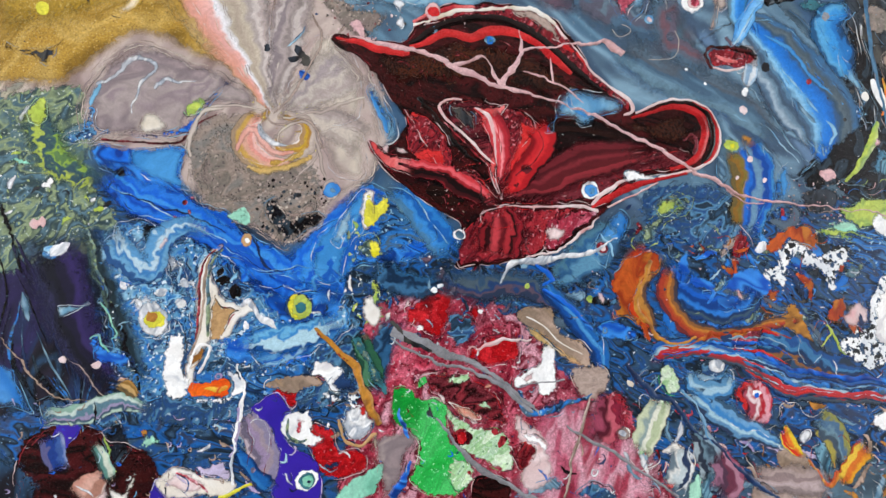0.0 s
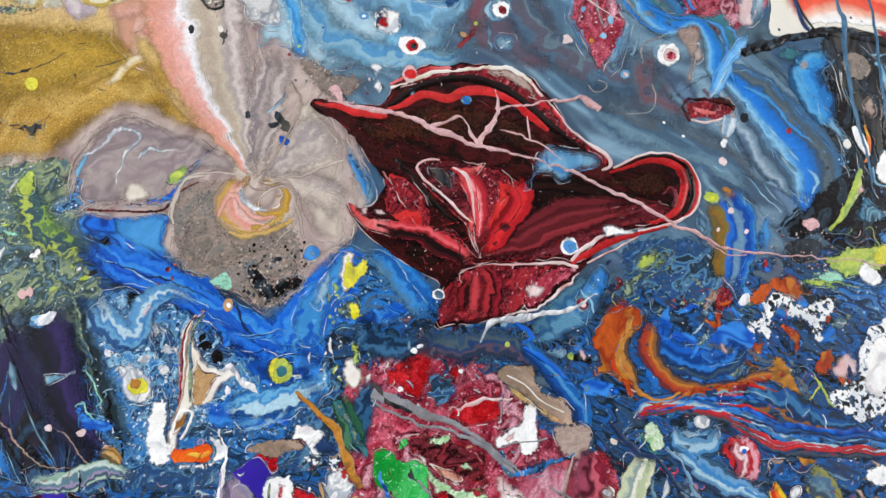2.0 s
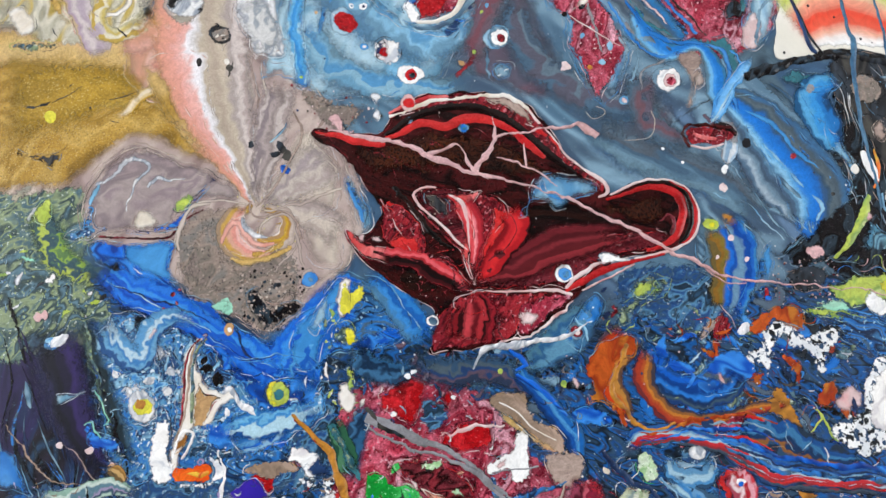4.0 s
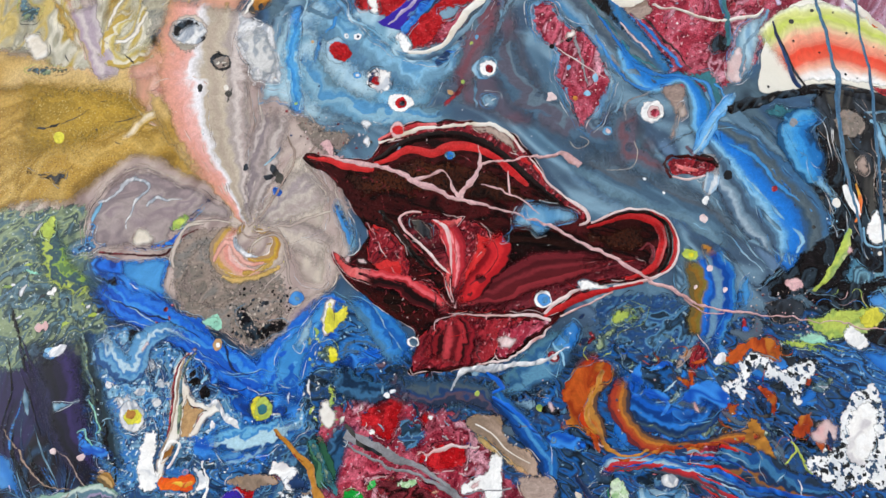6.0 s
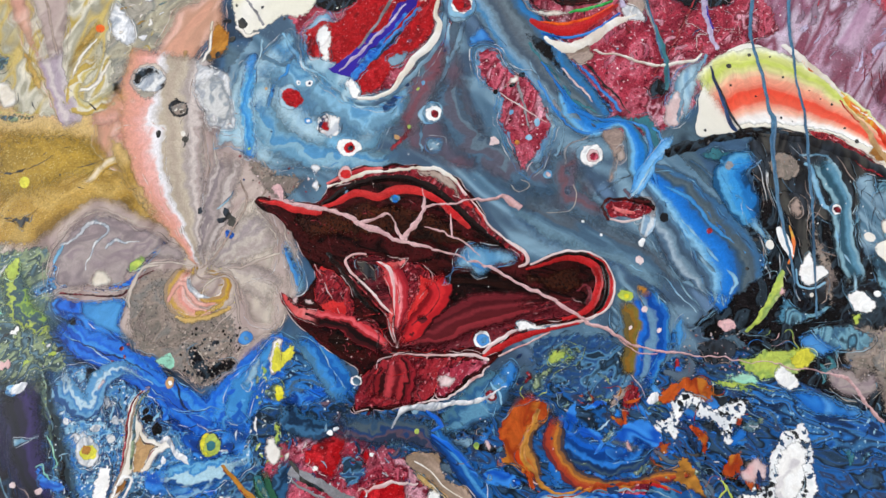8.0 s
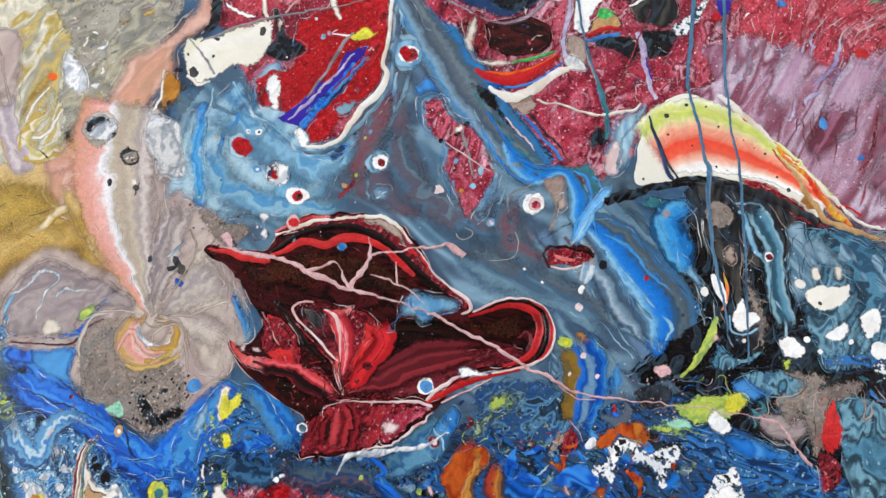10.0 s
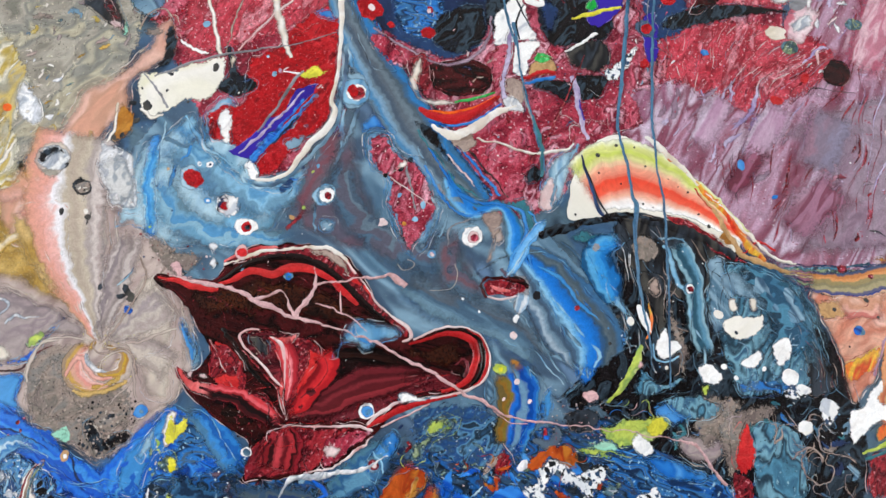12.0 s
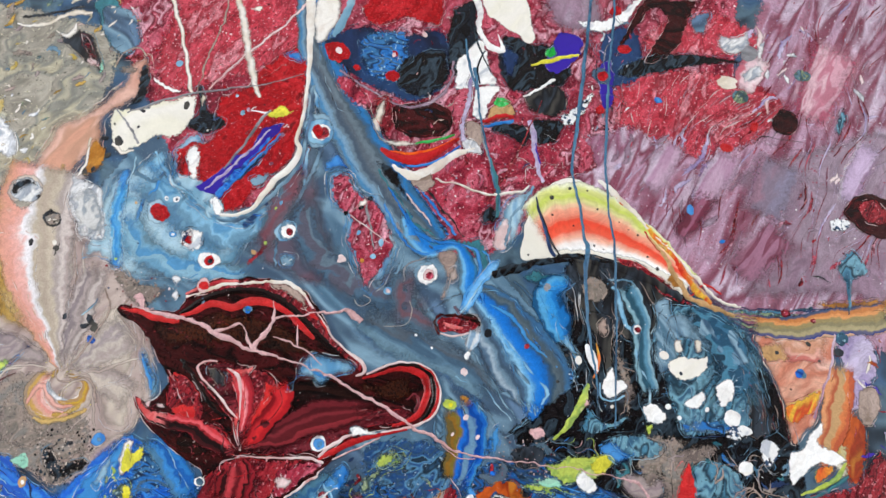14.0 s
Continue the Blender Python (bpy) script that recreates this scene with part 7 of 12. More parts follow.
pool("paint_pool", M["blush"], 2.7, [(-63.1, -17.8), (-59.6, -16.9), (-58.3, -21), (-61.5, -21.8)], 0.6, parent=leaf)
pool("paint_pool", M["blush"], 2.7, [(-57.3, -19.1), (-53.1, -17.7), (-50.7, -20.9), (-54.7, -22.6)], 0.8, parent=leaf)
streak("paint_streak", M["maroon"], 2.7, [(-20.8, -33.5, 1.6), (-19.2, -41.3, 1.8), (-12.6, -43.9, 1.3)], 0.5, parent=leaf)
streak("paint_streak", M["wine"], 2.6, [(-13.1, -43.4, 1), (-14.5, -51.1, 2.3), (-20, -56.9, 1.3)], 0.5, parent=leaf)
streak("paint_streak", M["red"], 2.6, [(-13.1, -43.4, 1), (-12.6, -51.1, 2.3), (-15.9, -62.4, 1.3)], 0.5, parent=leaf)
streak("paint_streak", M["maroon"], 2.6, [(-13.1, -43.4, 1), (-10.3, -51.1, 2.3), (-11.4, -66.9, 1.3)], 0.5, parent=leaf)
streak("paint_streak", M["wine"], 2.6, [(-13.1, -43.4, 1), (-7.7, -51.1, 2.3), (-6.3, -65.5, 1.3)], 0.5, parent=leaf)
streak("paint_streak", M["red"], 2.6, [(-13.1, -43.4, 1), (-6.1, -51, 1.8), (-3.1, -59.2, 1.3)], 0.5, parent=leaf)
streak("paint_streak", M["maroon"], 2.6, [(-13.1, -43.4, 1), (-4.3, -51, 1.6), (0.4, -66.7, 1.3)], 0.5, parent=leaf)
pool("paint_pool", M["crimson"], 2.5, [(-6, -46.9), (8.3, -45.2), (29.1, -44.9), (35.5, -43.3), (29.1, -49.8), (18.8, -57.6), (8.6, -64.1), (4.6, -56.5), (-1.9, -51.5)], 0.8, parent=leaf)
pool("paint_pool", M["jet"], 2.6, [(1.9, -46.8), (8.4, -48.3), (7.2, -52.7), (2, -51.4)], 1.0, parent=leaf)
pool("paint_pool", M["blush"], 2.6, [(5.9, -55.2), (12.3, -52.6), (17.5, -55.1), (11.1, -60.2)], 1.2, parent=leaf)
streak("paint_streak", M["blush"], 2.7, [(-12, -44.4, 0.8), (5.7, -44.2, 1), (23.9, -44, 1.6), (31.7, -46.5, 1.5)], 0.2, parent=leaf)
streak("paint_streak", M["blush"], 2.7, [(31.6, -49, 0.8), (21.4, -57.6, 1.3), (11.2, -64, 1), (-1.6, -66.7, 0.8)], 0.4, parent=leaf)
pool("paint_pool", M["white"], 2.8, [(43.4, -29.7), (47.3, -27.6), (53, -29.1), (60.2, -30.6), (56.3, -32.7), (48.5, -32.8), (44.6, -32.3)], 0.3, parent=leaf)
streak("paint_streak", M["red"], 2.75, [(29.1, -44.7, 1.5), (36.8, -40.2, 3.6), (44.6, -36, 3.6), (56.3, -32.7, 2.3), (73.1, -28.7, 1.6)], 0.2, parent=leaf)
streak("paint_streak", M["blush"], 2.7, [(29.6, -43.4, 2.1), (34.3, -38.2, 2.3), (40.8, -33.4, 1.8), (47.2, -31.8, 1)], 0.3, parent=leaf)
streak("paint_streak", M["blush"], 2.72, [(35.5, -44.6, 0.8), (47.2, -39.3, 0.8), (60.1, -33.2, 0.8)], 0.2, parent=leaf)
spatter([M["white"], M["blush"], M["mushroom"]], 2.9, -59.5, 88.4, -65, 38.5, 170, 0.06, 0.28, 43, 0.8, inside=[(-58.8, 26.9), (-37.2, 41.3), (7.1, 41.2), (34.4, 10.1), (74, 2), (83.8, -16.7), (34.3, -35.6), (8.5, -56.5), (-17.3, -61.9), (-44.7, -33.7)])
cell([M["white"], M["azure"], M["lace_blue"]], 2.8, 28.3, -36.9, 4.7, (1, 0.75, 0.4), parent=leaf)
cell([M["steel"], M["azure"], M["teal"]], 2.8, -14.4, 31.2, 2.8, (1, 0.8, 0.4), parent=leaf)
cell([M["white"], M["steel"]], 2.8, -30, -56.5, 3.1, (1, 0.75), parent=leaf)
cell([M["steel"], M["slate"]], 2.8, -38.9, 35.5, 2, (1, 0.6), parent=leaf)
pool("paint_pool", M["sky_light"], 2.85, [(13, 2.3), (19.7, 9.5), (30.4, 9), (41.1, 6.8), (45.5, 3.2), (44.4, -1.4), (38.3, -3.6), (31.7, -8), (25.1, -9.6), (21.6, -5), (15.8, -5.1), (13.7, -10.5), (7.9, -12.4), (10.5, -7), (14.4, -3.2)], 0.9, parent=leaf)
pool("paint_pool", M["cerulean"], 2.95, [(17.8, 4.5), (21, 6.7), (24.3, 1.2), (30.4, -0.9), (31.7, -5), (26.4, -5), (21.1, -1)], 0.7, parent=leaf)
flow("1a0c0c 3c1418 6c2028 4c141a 7c2830 5c1a20 8c2c34 4a1218 2c0a0e", 2.86, [(-20.3, -37.1, 4.6), (-10.2, -37.8, 12.7), (7.1, -31.9, 20.4), (27.5, -24.2, 22.5), (47.9, -20.6, 15.4), (63.1, -19.0, 6.7)], wander=0.12, stretch=3.0, angle=10, soft=0.25)
flow("7c1c24 2c080c 9c242c c03c40 3c0c10 a82830 5c141a", 2.87, [(-16.2, -44.7, 4.5), (-16.7, -54.7, 15.0), (-19.4, -66.6, 14.8)], wander=0.1, soft=0.25)
flow("c83840 e06068 a82830 1a0808 100608 3c1014 781c24", 2.88, [(-55.4, -26.8, 6.7), (-39.2, -29.4, 10.3), (-25.9, -36.6, 11.2), (-15.2, -43.7, 5.6)], wander=0.1)
flow("8c1c28 b82c38 f08088 f8a0a4 e05058 c83840 2c0c10", 2.9, [(-18.3, -1.3, 10.5), (-11.9, -10.6, 11.5), (-10.6, -23.7, 7.7), (-12.7, -35.5, 2.0)], wander=0.06)
flow("2c080c b01c24 d82c30 c0242c 7c1018", 2.89, [(3.9, -5.3, 12.0), (7.8, -15.9, 14.0), (-0.5, -28.9, 11.2), (-10.7, -39.1, 4.1)], wander=0.1)

# pink web of poured drips
streak("paint_drip", M["pink_drip"], 3.2, [(-75.9, 32.1, 1.1), (-64.5, 28.6, 2.1), (-50.4, 25.8, 2.5), (-39.2, 23.5, 2.1), (-30.7, 17.8, 3.5), (-19.7, 14.2, 2.4), (-10, 9.4, 2.4), (4.9, 6.4, 1.2), (21.1, 1.2, 1), (31.7, -2.5, 2), (42.3, -8.5, 1.8), (54, -14.3, 1.8), (65.6, -20.8, 1.9), (78.2, -28.6, 1.6), (88.3, -32.9, 1.9), (98.2, -38.8, 1.6), (110.7, -41.7, 1.1), (125.6, -43.3, 0.8), (142.9, -45.1, 0.6), (162.5, -47.4, 0.6), (179.4, -50.2, 0.6)], 0.5, label="thin poured line of pale pink paint")
streak("paint_drip", M["pink_drip"], 3.2, [(-33.5, 17.8, 2.4), (-24, 20.6, 2.1), (-18.3, 23.5, 1.2), (-13.8, 17.8, 1.4), (-9.2, 10.5, 3.1)], 0.5)
streak("paint_drip", M["pink_drip"], 3.2, [(-10, 10, 3.4), (-4.8, 17.8, 3.1), (-0.8, 24.6, 2.4), (0.7, 30.3, 1.2), (-1.1, 36.6, 0.7)], 0.5)
streak("paint_drip", M["pink_drip"], 3.2, [(-0.9, 27.4, 1.4), (11.4, 28.3, 1.2), (20.9, 29.7, 1), (30.4, 31.1, 1.4), (38.5, 32, 1.7), (42.6, 29.1, 3.1), (47.4, 25.7, 2.4)], 0.7)
streak("paint_drip", M["pink_drip"], 3.2, [(0.7, 17, 0.9), (11.6, 13.4, 0.7), (21, 8.4, 0.7), (27.7, 2.4, 0.5)], 0.4)
streak("paint_drip", M["pink_drip"], 3.2, [(12.8, 24, 0.5), (13.4, 16.2, 0.9), (14, 12.3, 0.5)], 0.3)
streak("paint_drip", M["pink_drip"], 3.2, [(90.7, -36.3, 0.5), (100.6, -42.6, 0.6), (108.1, -42.5, 0.5)], 0.3)
pool("paint_pool", M["pink_drip"], 3.1, [(-76.4, 38.5), (-70.8, 40), (-69.1, 34.1), (-63.3, 31.2), (-67.3, 28.3), (-73.7, 32.1)], 0.8)
pool("paint_pool", M["white_marble"], 3.0, [(-57.2, 47.2), (-53.1, 49.6), (-50.9, 46.6), (-54.1, 42.8), (-51.1, 39.9), (-53.7, 35), (-57.2, 38.5), (-55.5, 42.8)], 0.6)
cell([M["blush"], M["red"]], 3.0, -39.6, 44, 4.3, (1, 0.7))
pool("paint_pool", M["sky_light"], 2.9, [(-70.6, 5.6), (-69, 11.2), (-64.8, 9.8), (-60.2, 2.9), (-56.5, -4.1), (-55.8, -12.3), (-59, -17.7), (-63.2, -16.4), (-63.7, -6.8), (-68.2, -1.3)], 0.5)
pool("paint_pool", M["deep_blue"], 3.0, [(-69.3, 6.5), (-66.1, 8.4), (-60.7, 0.9), (-58.1, -5.4), (-58.5, -12.3), (-61.1, -15), (-62.5, -5.5), (-66.9, 0.1)], 0.5)
streak("paint_streak", M["cerulean"], 3.1, [(-67.2, 4.2, 1.1), (-61.9, -5.5, 1.9), (-59.9, -11.8, 1.1)], 0.3)
streak("paint_streak", M["mushroom"], 2.9, [(-81.4, 29.2, 0.1), (-75.8, 29.8, 0.3)], 0.15)
pool("paint_pool", M["taupe_dark"], 2.0, [(-97.6, 56.3), (-86, 54.8), (-77.1, 49.7), (-65.5, 45.8), (-55.7, 45.8), (-59.5, 38.5), (-64.6, 29.8), (-70.3, 31.2), (-78.8, 33.3), (-84.9, 38.5), (-91.2, 47.4)], 1.4)
spatter([M["char"], M["mushroom"], M["wine"], M["blush"]], 2.4, -97.6, -47.8, 28.3, 56.3, 160, 0.15, 0.7, 44, 0.8, inside=[(-97.5, 54.8), (-55.7, 47.2), (-48.3, 38.4), (-59, 29.8), (-81.6, 32.7)])

# shell
shell = pool("paint_pool", M["shell"], 2, [(134, 62.7), (133.8, 75.6), (138.5, 92.9), (148.9, 106.1), (161.6, 110.9), (175.9, 102.7), (188.2, 90.5), (200.2, 77.9), (221.8, 60.4), (219.9, 44.8), (203, 55.4), (177.8, 65), (159.4, 66.6), (148.6, 64.3)], 0.25, label="smooth ivory, lime and coral shell-shaped paint")
drops("paint_drop", M["char"], 2.6, [(150.3, 99.1, 1.4), (160.6, 104.8, 1), (150.4, 88.8, 0.7), (162, 82.7, 0.6), (175.8, 92.7, 0.7), (173.1, 71.4, 0.7), (202.3, 65.7, 0.7), (197.6, 78, 0.7), (207.3, 59, 1.1), (136.6, 65.3, 0.7), (170.5, 103.7, 0.6), (192.6, 81, 0.4), (187.7, 85.4, 0.4), (178.2, 69.4, 0.4)], 0.4, parent=shell)
streak("paint_streak", M["fire"], 2.4, [(184.9, 101.8, 1.3), (198.6, 88.7, 2), (207.4, 77.3, 3.2), (216.2, 67.8, 4.5), (221.7, 58.3, 5), (227.2, 48.9, 4.4), (235.6, 39.8, 3.7)], 0.5)
streak("paint_streak", M["cream"], 2.5, [(177.3, 110.1, 2.7), (186.5, 101.8, 4), (198.6, 88.7, 2.6), (208.9, 75.7, 2.2), (219.2, 66.2, 1.9), (227.7, 55.3, 1.9), (239, 42.9, 1.9), (250.8, 38.6, 1.5)], 0.8)
streak("paint_streak", M["tan"], 2.45, [(204.2, 77.3, 1.6), (212.8, 64.5, 2.9), (218.1, 51.9, 3.8), (225.1, 42.6, 3.7), (237, 38.2, 3.1), (247.3, 33.9, 2.5)], 0.5)
streak("paint_streak", M["gold_pale"], 2.55, [(208.8, 74.1, 1.3), (217.6, 66.2, 1.9), (223.1, 56.7, 1.6), (232.9, 44.4, 1.6)], 0.4)
streak("paint_streak", M["red"], 2.55, [(201.3, 80.5, 1), (211.4, 66.1, 1), (222.3, 45.7, 0.9), (231.9, 50.6, 0.9), (240.8, 46.1, 1.2)], 0.4)
pool("paint_pool", M["ochre"], 2.5, [(212.2, 54.9), (216.9, 55.6), (220.5, 50.4), (217.8, 47.2), (213.4, 50.2)], 0.6)
pool("paint_pool", M["wine"], 2.3, [(184.8, 65.4), (197.1, 62.5), (209.1, 54.8), (220.6, 44.1), (226.3, 38), (211.3, 42.3), (199.7, 53), (187.7, 60.7)], 0.6)
flow("f2f4d4 dce08c ccd868 e0dc98 f0c4a0 f4a488 f09078 ee5038 f06048 f6b8a0 fbf2ee ffffff", 2.2, [(139.0, 79.0, 30.9), (152.8, 86.6, 40.9), (167.0, 87.9, 40.9), (182.6, 82.7, 34.9), (198.0, 74.8, 24.4), (213.0, 64.5, 15.9), (229.0, 50.5, 8.1)], wander=0.05, size=30, soft=0.06, grain=0.02)

# black and petrol paint below the shell
pool("paint_pool", M["char"], 1.0, [(156.7, 61.6), (181.7, 65.4), (205.9, 53.2), (226.2, 36.5), (233.5, 15.4), (209.1, 8.9), (185.7, 20.3), (168, 32.1), (156.2, 44.2)], 1.0)
streak("paint_streak", M["black"], 2.6, [(117.2, 53.8, 4.4), (126.8, 57.5, 5), (140.3, 60.3, 3.9), (149.8, 63.2, 3.9), (156.5, 64.3, 4.5), (169.7, 63, 3.3), (185.3, 61.2, 2.2)], 0.8)
streak("paint_streak", M["char"], 2.5, [(153.9, 64.3, 2.8), (174.9, 61.8, 4.4), (195.3, 56.3, 5.5), (219.6, 42, 4.8)], 0.8)
pool("paint_pool", M["black"], 1.2, [(141.2, 35.2), (148.8, 32.4), (156, 24.1), (165.1, 10.4), (168, -0.3), (163.5, -8.3), (160.3, -0.4), (152.5, 13.1), (145.6, 24.1)], 0.6)
pool("paint_pool", M["black"], 1.2, [(146.6, -13.7), (158.6, -5.7), (165.1, -4.3), (162.8, -16.2), (154.4, -26.6), (143.7, -34.4), (133.6, -37.1), (127.6, -32), (134.4, -24.2)], 0.8)
pool("paint_pool", M["teal"], 1.3, [(132.5, 55.1), (142.7, 56.5), (154.4, 53.6), (158, 49.3), (147.4, 47.9), (136.9, 48.8)], 0.7)
mottle([M["char"], M["sky_light"], M["lime"], M["navy"]], 1.5, [(133.3, 55.7), (155.7, 53.6), (154, 49.3), (136.9, 49.4)], 14, 0.4, 1.4, -10, 4, 51, 0.5, 0.6, "paint_swirl")
pool("paint_pool", M["azure"], 1.3, [(140.8, 47.9), (152.5, 46.5), (162, 49.9), (157.7, 45), (151.7, 36.6), (148.6, 29.6), (143.5, 38)], 0.5)
drops("paint_drop", M["grey_line"], 1.7, [(146.8, 47.3, 2.2)], 0.8)
pool("paint_pool", M["sky_light"], 1.25, [(150.1, 32.4), (153.6, 26.8), (158.5, 24.1), (163.8, 10.4), (160.6, 2.3), (157.4, 10.4), (151.6, 18.6)], 0.5)
cell([M["char"], M["taupe_dark"]], 1.6, 171.7, 47, 9.3, (1, 0.85))
strands([M["mushroom"], M["char"], M["black"]], 1.9, [(164.9, 53.5), (179.3, 53.5), (178, 39.3), (163.7, 39.4)], 16, 0.2, 0.5, 8, 10, 52, 2.5, 6)
pool("paint_pool", M["char"], 1.4, [(167, 32.4), (177.6, 35.1), (182.3, 29.6), (182.4, 5.1), (188.3, -10.8), (184.8, -21.2), (175.3, -16.1), (174.8, 5.1)], 0.6)
pool("paint_pool", M["mushroom"], 1.5, [(171.9, 29.6), (178.7, 32.4), (180.4, 24.1), (176.1, 18.6), (171.4, 24.1)], 1.2)
pool("paint_pool", M["taupe_dark"], 1.5, [(179.9, 18.6), (185.6, 24.1), (188, 10.5), (193.6, -8.1), (187, -23.8), (182.8, -16), (181.9, -0.3)], 0.9)
streak("paint_streak", M["sky_light"], 1.5, [(181.5, 48.6, 3.8), (185, 44.9, 4.9), (187.4, 29.6, 4.3), (192, 24.1, 3.2), (193.1, 10.5, 2.6), (197, -0.2, 2.6), (199.3, -13.3, 2)], 0.6)
streak("paint_streak", M["steel"], 1.5, [(179.2, 52.1, 2.2), (192.3, 52, 2.7), (194, 43.5, 2.7), (191.2, 29.6, 2.1)], 0.6)
streak("paint_streak", M["petrol"], 1.45, [(165.3, -16.2, 2.6), (169.8, -21.3, 3.6), (175.7, -25.2, 4.1), (187.3, -21.2, 2.5)], 0.6)
pool("paint_pool", M["petrol"], 1.3, [(162.3, -21.4), (167.8, -16.2), (173.6, -21.3), (179.3, -26.4), (171.4, -31.6), (163.9, -31.7)], 0.8)
pool("paint_pool", M["steel"], 1.4, [(204, 40.7), (214.3, 40.6), (215.8, 10.5), (204.5, -0.2), (202.5, 15.9)], 0.8)
pool("paint_pool", M["petrol"], 1.35, [(207.9, 37.6), (226.4, 39.6), (244, 30.7), (254.6, 15.8), (261.1, -7.5), (250.5, -24.9), (232.6, -29.5), (215.2, -29.8), (210.2, -17.2), (205.7, 2.9), (200.8, 20.6)], 0.8, label="petrol blue paint with white drops")
pool("paint_pool", M["steel"], 1.5, [(210.7, 33), (232.2, 35.1), (249.5, 24.7), (254, 9.9), (241.5, 3.7), (224.7, 18.2), (212.9, 20.9)], 1.2)
pool("paint_pool", M["deep_blue"], 1.5, [(212.8, -22.9), (224.8, -18.4), (237.9, -19.5), (244.7, -25), (232.5, -30.9), (216.6, -29.8)], 0.8)
strands([M["sky_light"], M["steel"], M["black"], M["char"], M["slate"]], 1.7, [(204.9, 37.5), (235.5, 38.2), (257.6, 15.9), (263.5, -13.2), (241.5, -27.9), (209.4, -28.5), (200.1, 8.7)], 90, 0.2, 0.9, 22, -65, 53, 1.2, 16)
strands([M["steel"], M["char"], M["mushroom"], M["black"], M["white_marble"]], 1.55, [(156.6, 56.8), (175.4, 63.6), (205.8, 51.6), (206.8, 20.8), (199, -8.9), (177.8, -20.8), (160.6, -9.7), (155.5, 19.6)], 90, 0.2, 0.9, 22, -80, 54, 1.0, 14)
pool("paint_pool", M["black"], 1.4, [(198.5, 32.8), (202.1, 17.7), (202.1, -5.9), (195.5, -17.6), (191.9, -3.2), (194.6, 17.5)], 0.6)
pool("paint_pool", M["black"], 1.5, [(251.3, 27.8), (257.6, 15.9), (267.4, -4.5), (274.2, -27.2), (271.5, -32.8), (262.2, -24.6), (257, -4.7), (252.8, 12.8)], 0.5)
pool("paint_pool", M["char"], 1.45, [(248, 9.7), (258.5, -4.7), (265.1, -24.6), (249.9, -30.5), (248.7, -13.6)], 1.2)
strands([M["mushroom"], M["steel"], M["grey_line"], M["wine"]], 1.7, [(249.2, 21.7), (257.9, 4), (268.1, -24.5), (255.8, -30.4), (248.7, -13.6)], 40, 0.2, 0.7, 14, -60, 55, 1.0, 22.0)
streak("paint_streak", M["white"], 1.9, [(167, 17.2, 1.6), (169, 11.8, 4.7), (171, 5, 3.7), (172, 2.4, 1)], 0.2)
streak("paint_streak", M["fire"], 2.0, [(172.1, 17.2, 0.5), (173.3, 10.4, 1.6), (172.1, 3.7, 1.3), (169.7, -0.8, 0.8)], 0.15)
streak("paint_streak", M["lime"], 1.8, [(148.9, -31.8, 1.5), (158.6, -21.4, 3.6), (164.5, -10.9, 3.6), (167.6, -4.3, 1.6)], 0.5)
pool("paint_pool", M["blush"], 2.0, [(163.6, -12.3), (166.4, -9.6), (168, -13.5), (165.2, -16.7), (163.3, -15.7)], 0.3)
pool("paint_pool", M["pink_drip"], 2.0, [(135.4, -28.1), (140.7, -25.5), (145.4, -29.3), (140.8, -33.2), (136.4, -32.5)], 0.5)
drops("paint_drop", M["cream"], 2.0, [(162.4, 8.2, 2.1), (179.1, -15.3, 1), (207.9, 11.9, 2.4)], 0.4)
cell([M["petrol"], M["white"], M["wine"]], 1.9, 194.1, 25.4, 3.5, (1, 0.8, 0.6))
pool("paint_drop", M["white"], 2.2, [(173.4, -4.3), (176.6, 2.4), (181.2, 5.6), (182.4, 0.3), (186.8, -1.6), (188.1, -5.5), (184.9, -8.2), (180.8, -10.8), (175.9, -10.3)], 0.25, label="thick white drop")
streak("paint_streak", M["sky_light"], 2.1, [(173, -3, 0.8), (173.9, -10.3, 1), (179.4, -12.2, 1.3), (186, -9.2, 1)], 0.2)
pool("paint_drop", M["ivory"], 2.2, [(209.1, 8.9), (215.3, 12), (222.7, 11.2), (230.3, 12.3), (231.3, 6.4), (226.3, 0.4), (217.2, -2.1), (211.5, 0.7)], 0.3, label="ivory drop with a dark fleck")
drops("paint_drop", M["char"], 2.6, [(216.1, 2.5, 1), (196.1, -8.9, 0.9)], 0.5)
pool("paint_pool", M["cream"], 2.0, [(212.8, 19.4), (217.4, 21), (218.5, 15), (215.3, 12.6)], 0.6)
pool("paint_pool", M["cream"], 2.0, [(225, 21.2), (229.4, 19.8), (227.5, 14.6), (223.8, 13.7)], 0.6)
pool("paint_drop", M["white"], 2.2, [(215.6, -12), (221.2, -8.4), (227.3, -5.4), (229, -9.7), (225, -15.5), (219.7, -16.5)], 0.4)
pool("paint_drop", M["white"], 2.2, [(233, -5.3), (236.7, 0.6), (243.6, 1.4), (244.5, -5), (241.6, -11.4), (235.4, -14.4)], 0.4)
drops("paint_drop", M["white"], 2.2, [(241.3, -20, 4.3), (228.5, -15.7, 1.2), (213.8, -20.3, 1.2), (208.3, -14.7, 1.5), (258.1, -35.9, 0.1)], 0.4)
pool("paint_pool", M["white_lace"], 2.2, [(235.6, -28), (242, -22.8), (247.6, -24.9), (247.8, -29.1), (241.1, -32.1)], 1.2)
pool("paint_drop", M["white"], 2.2, [(195.1, -14.7), (201.8, -11.7), (205.9, -15.9), (207.7, -20.1), (202.4, -24.5), (196.7, -23.2), (194.9, -19)], 1.0)
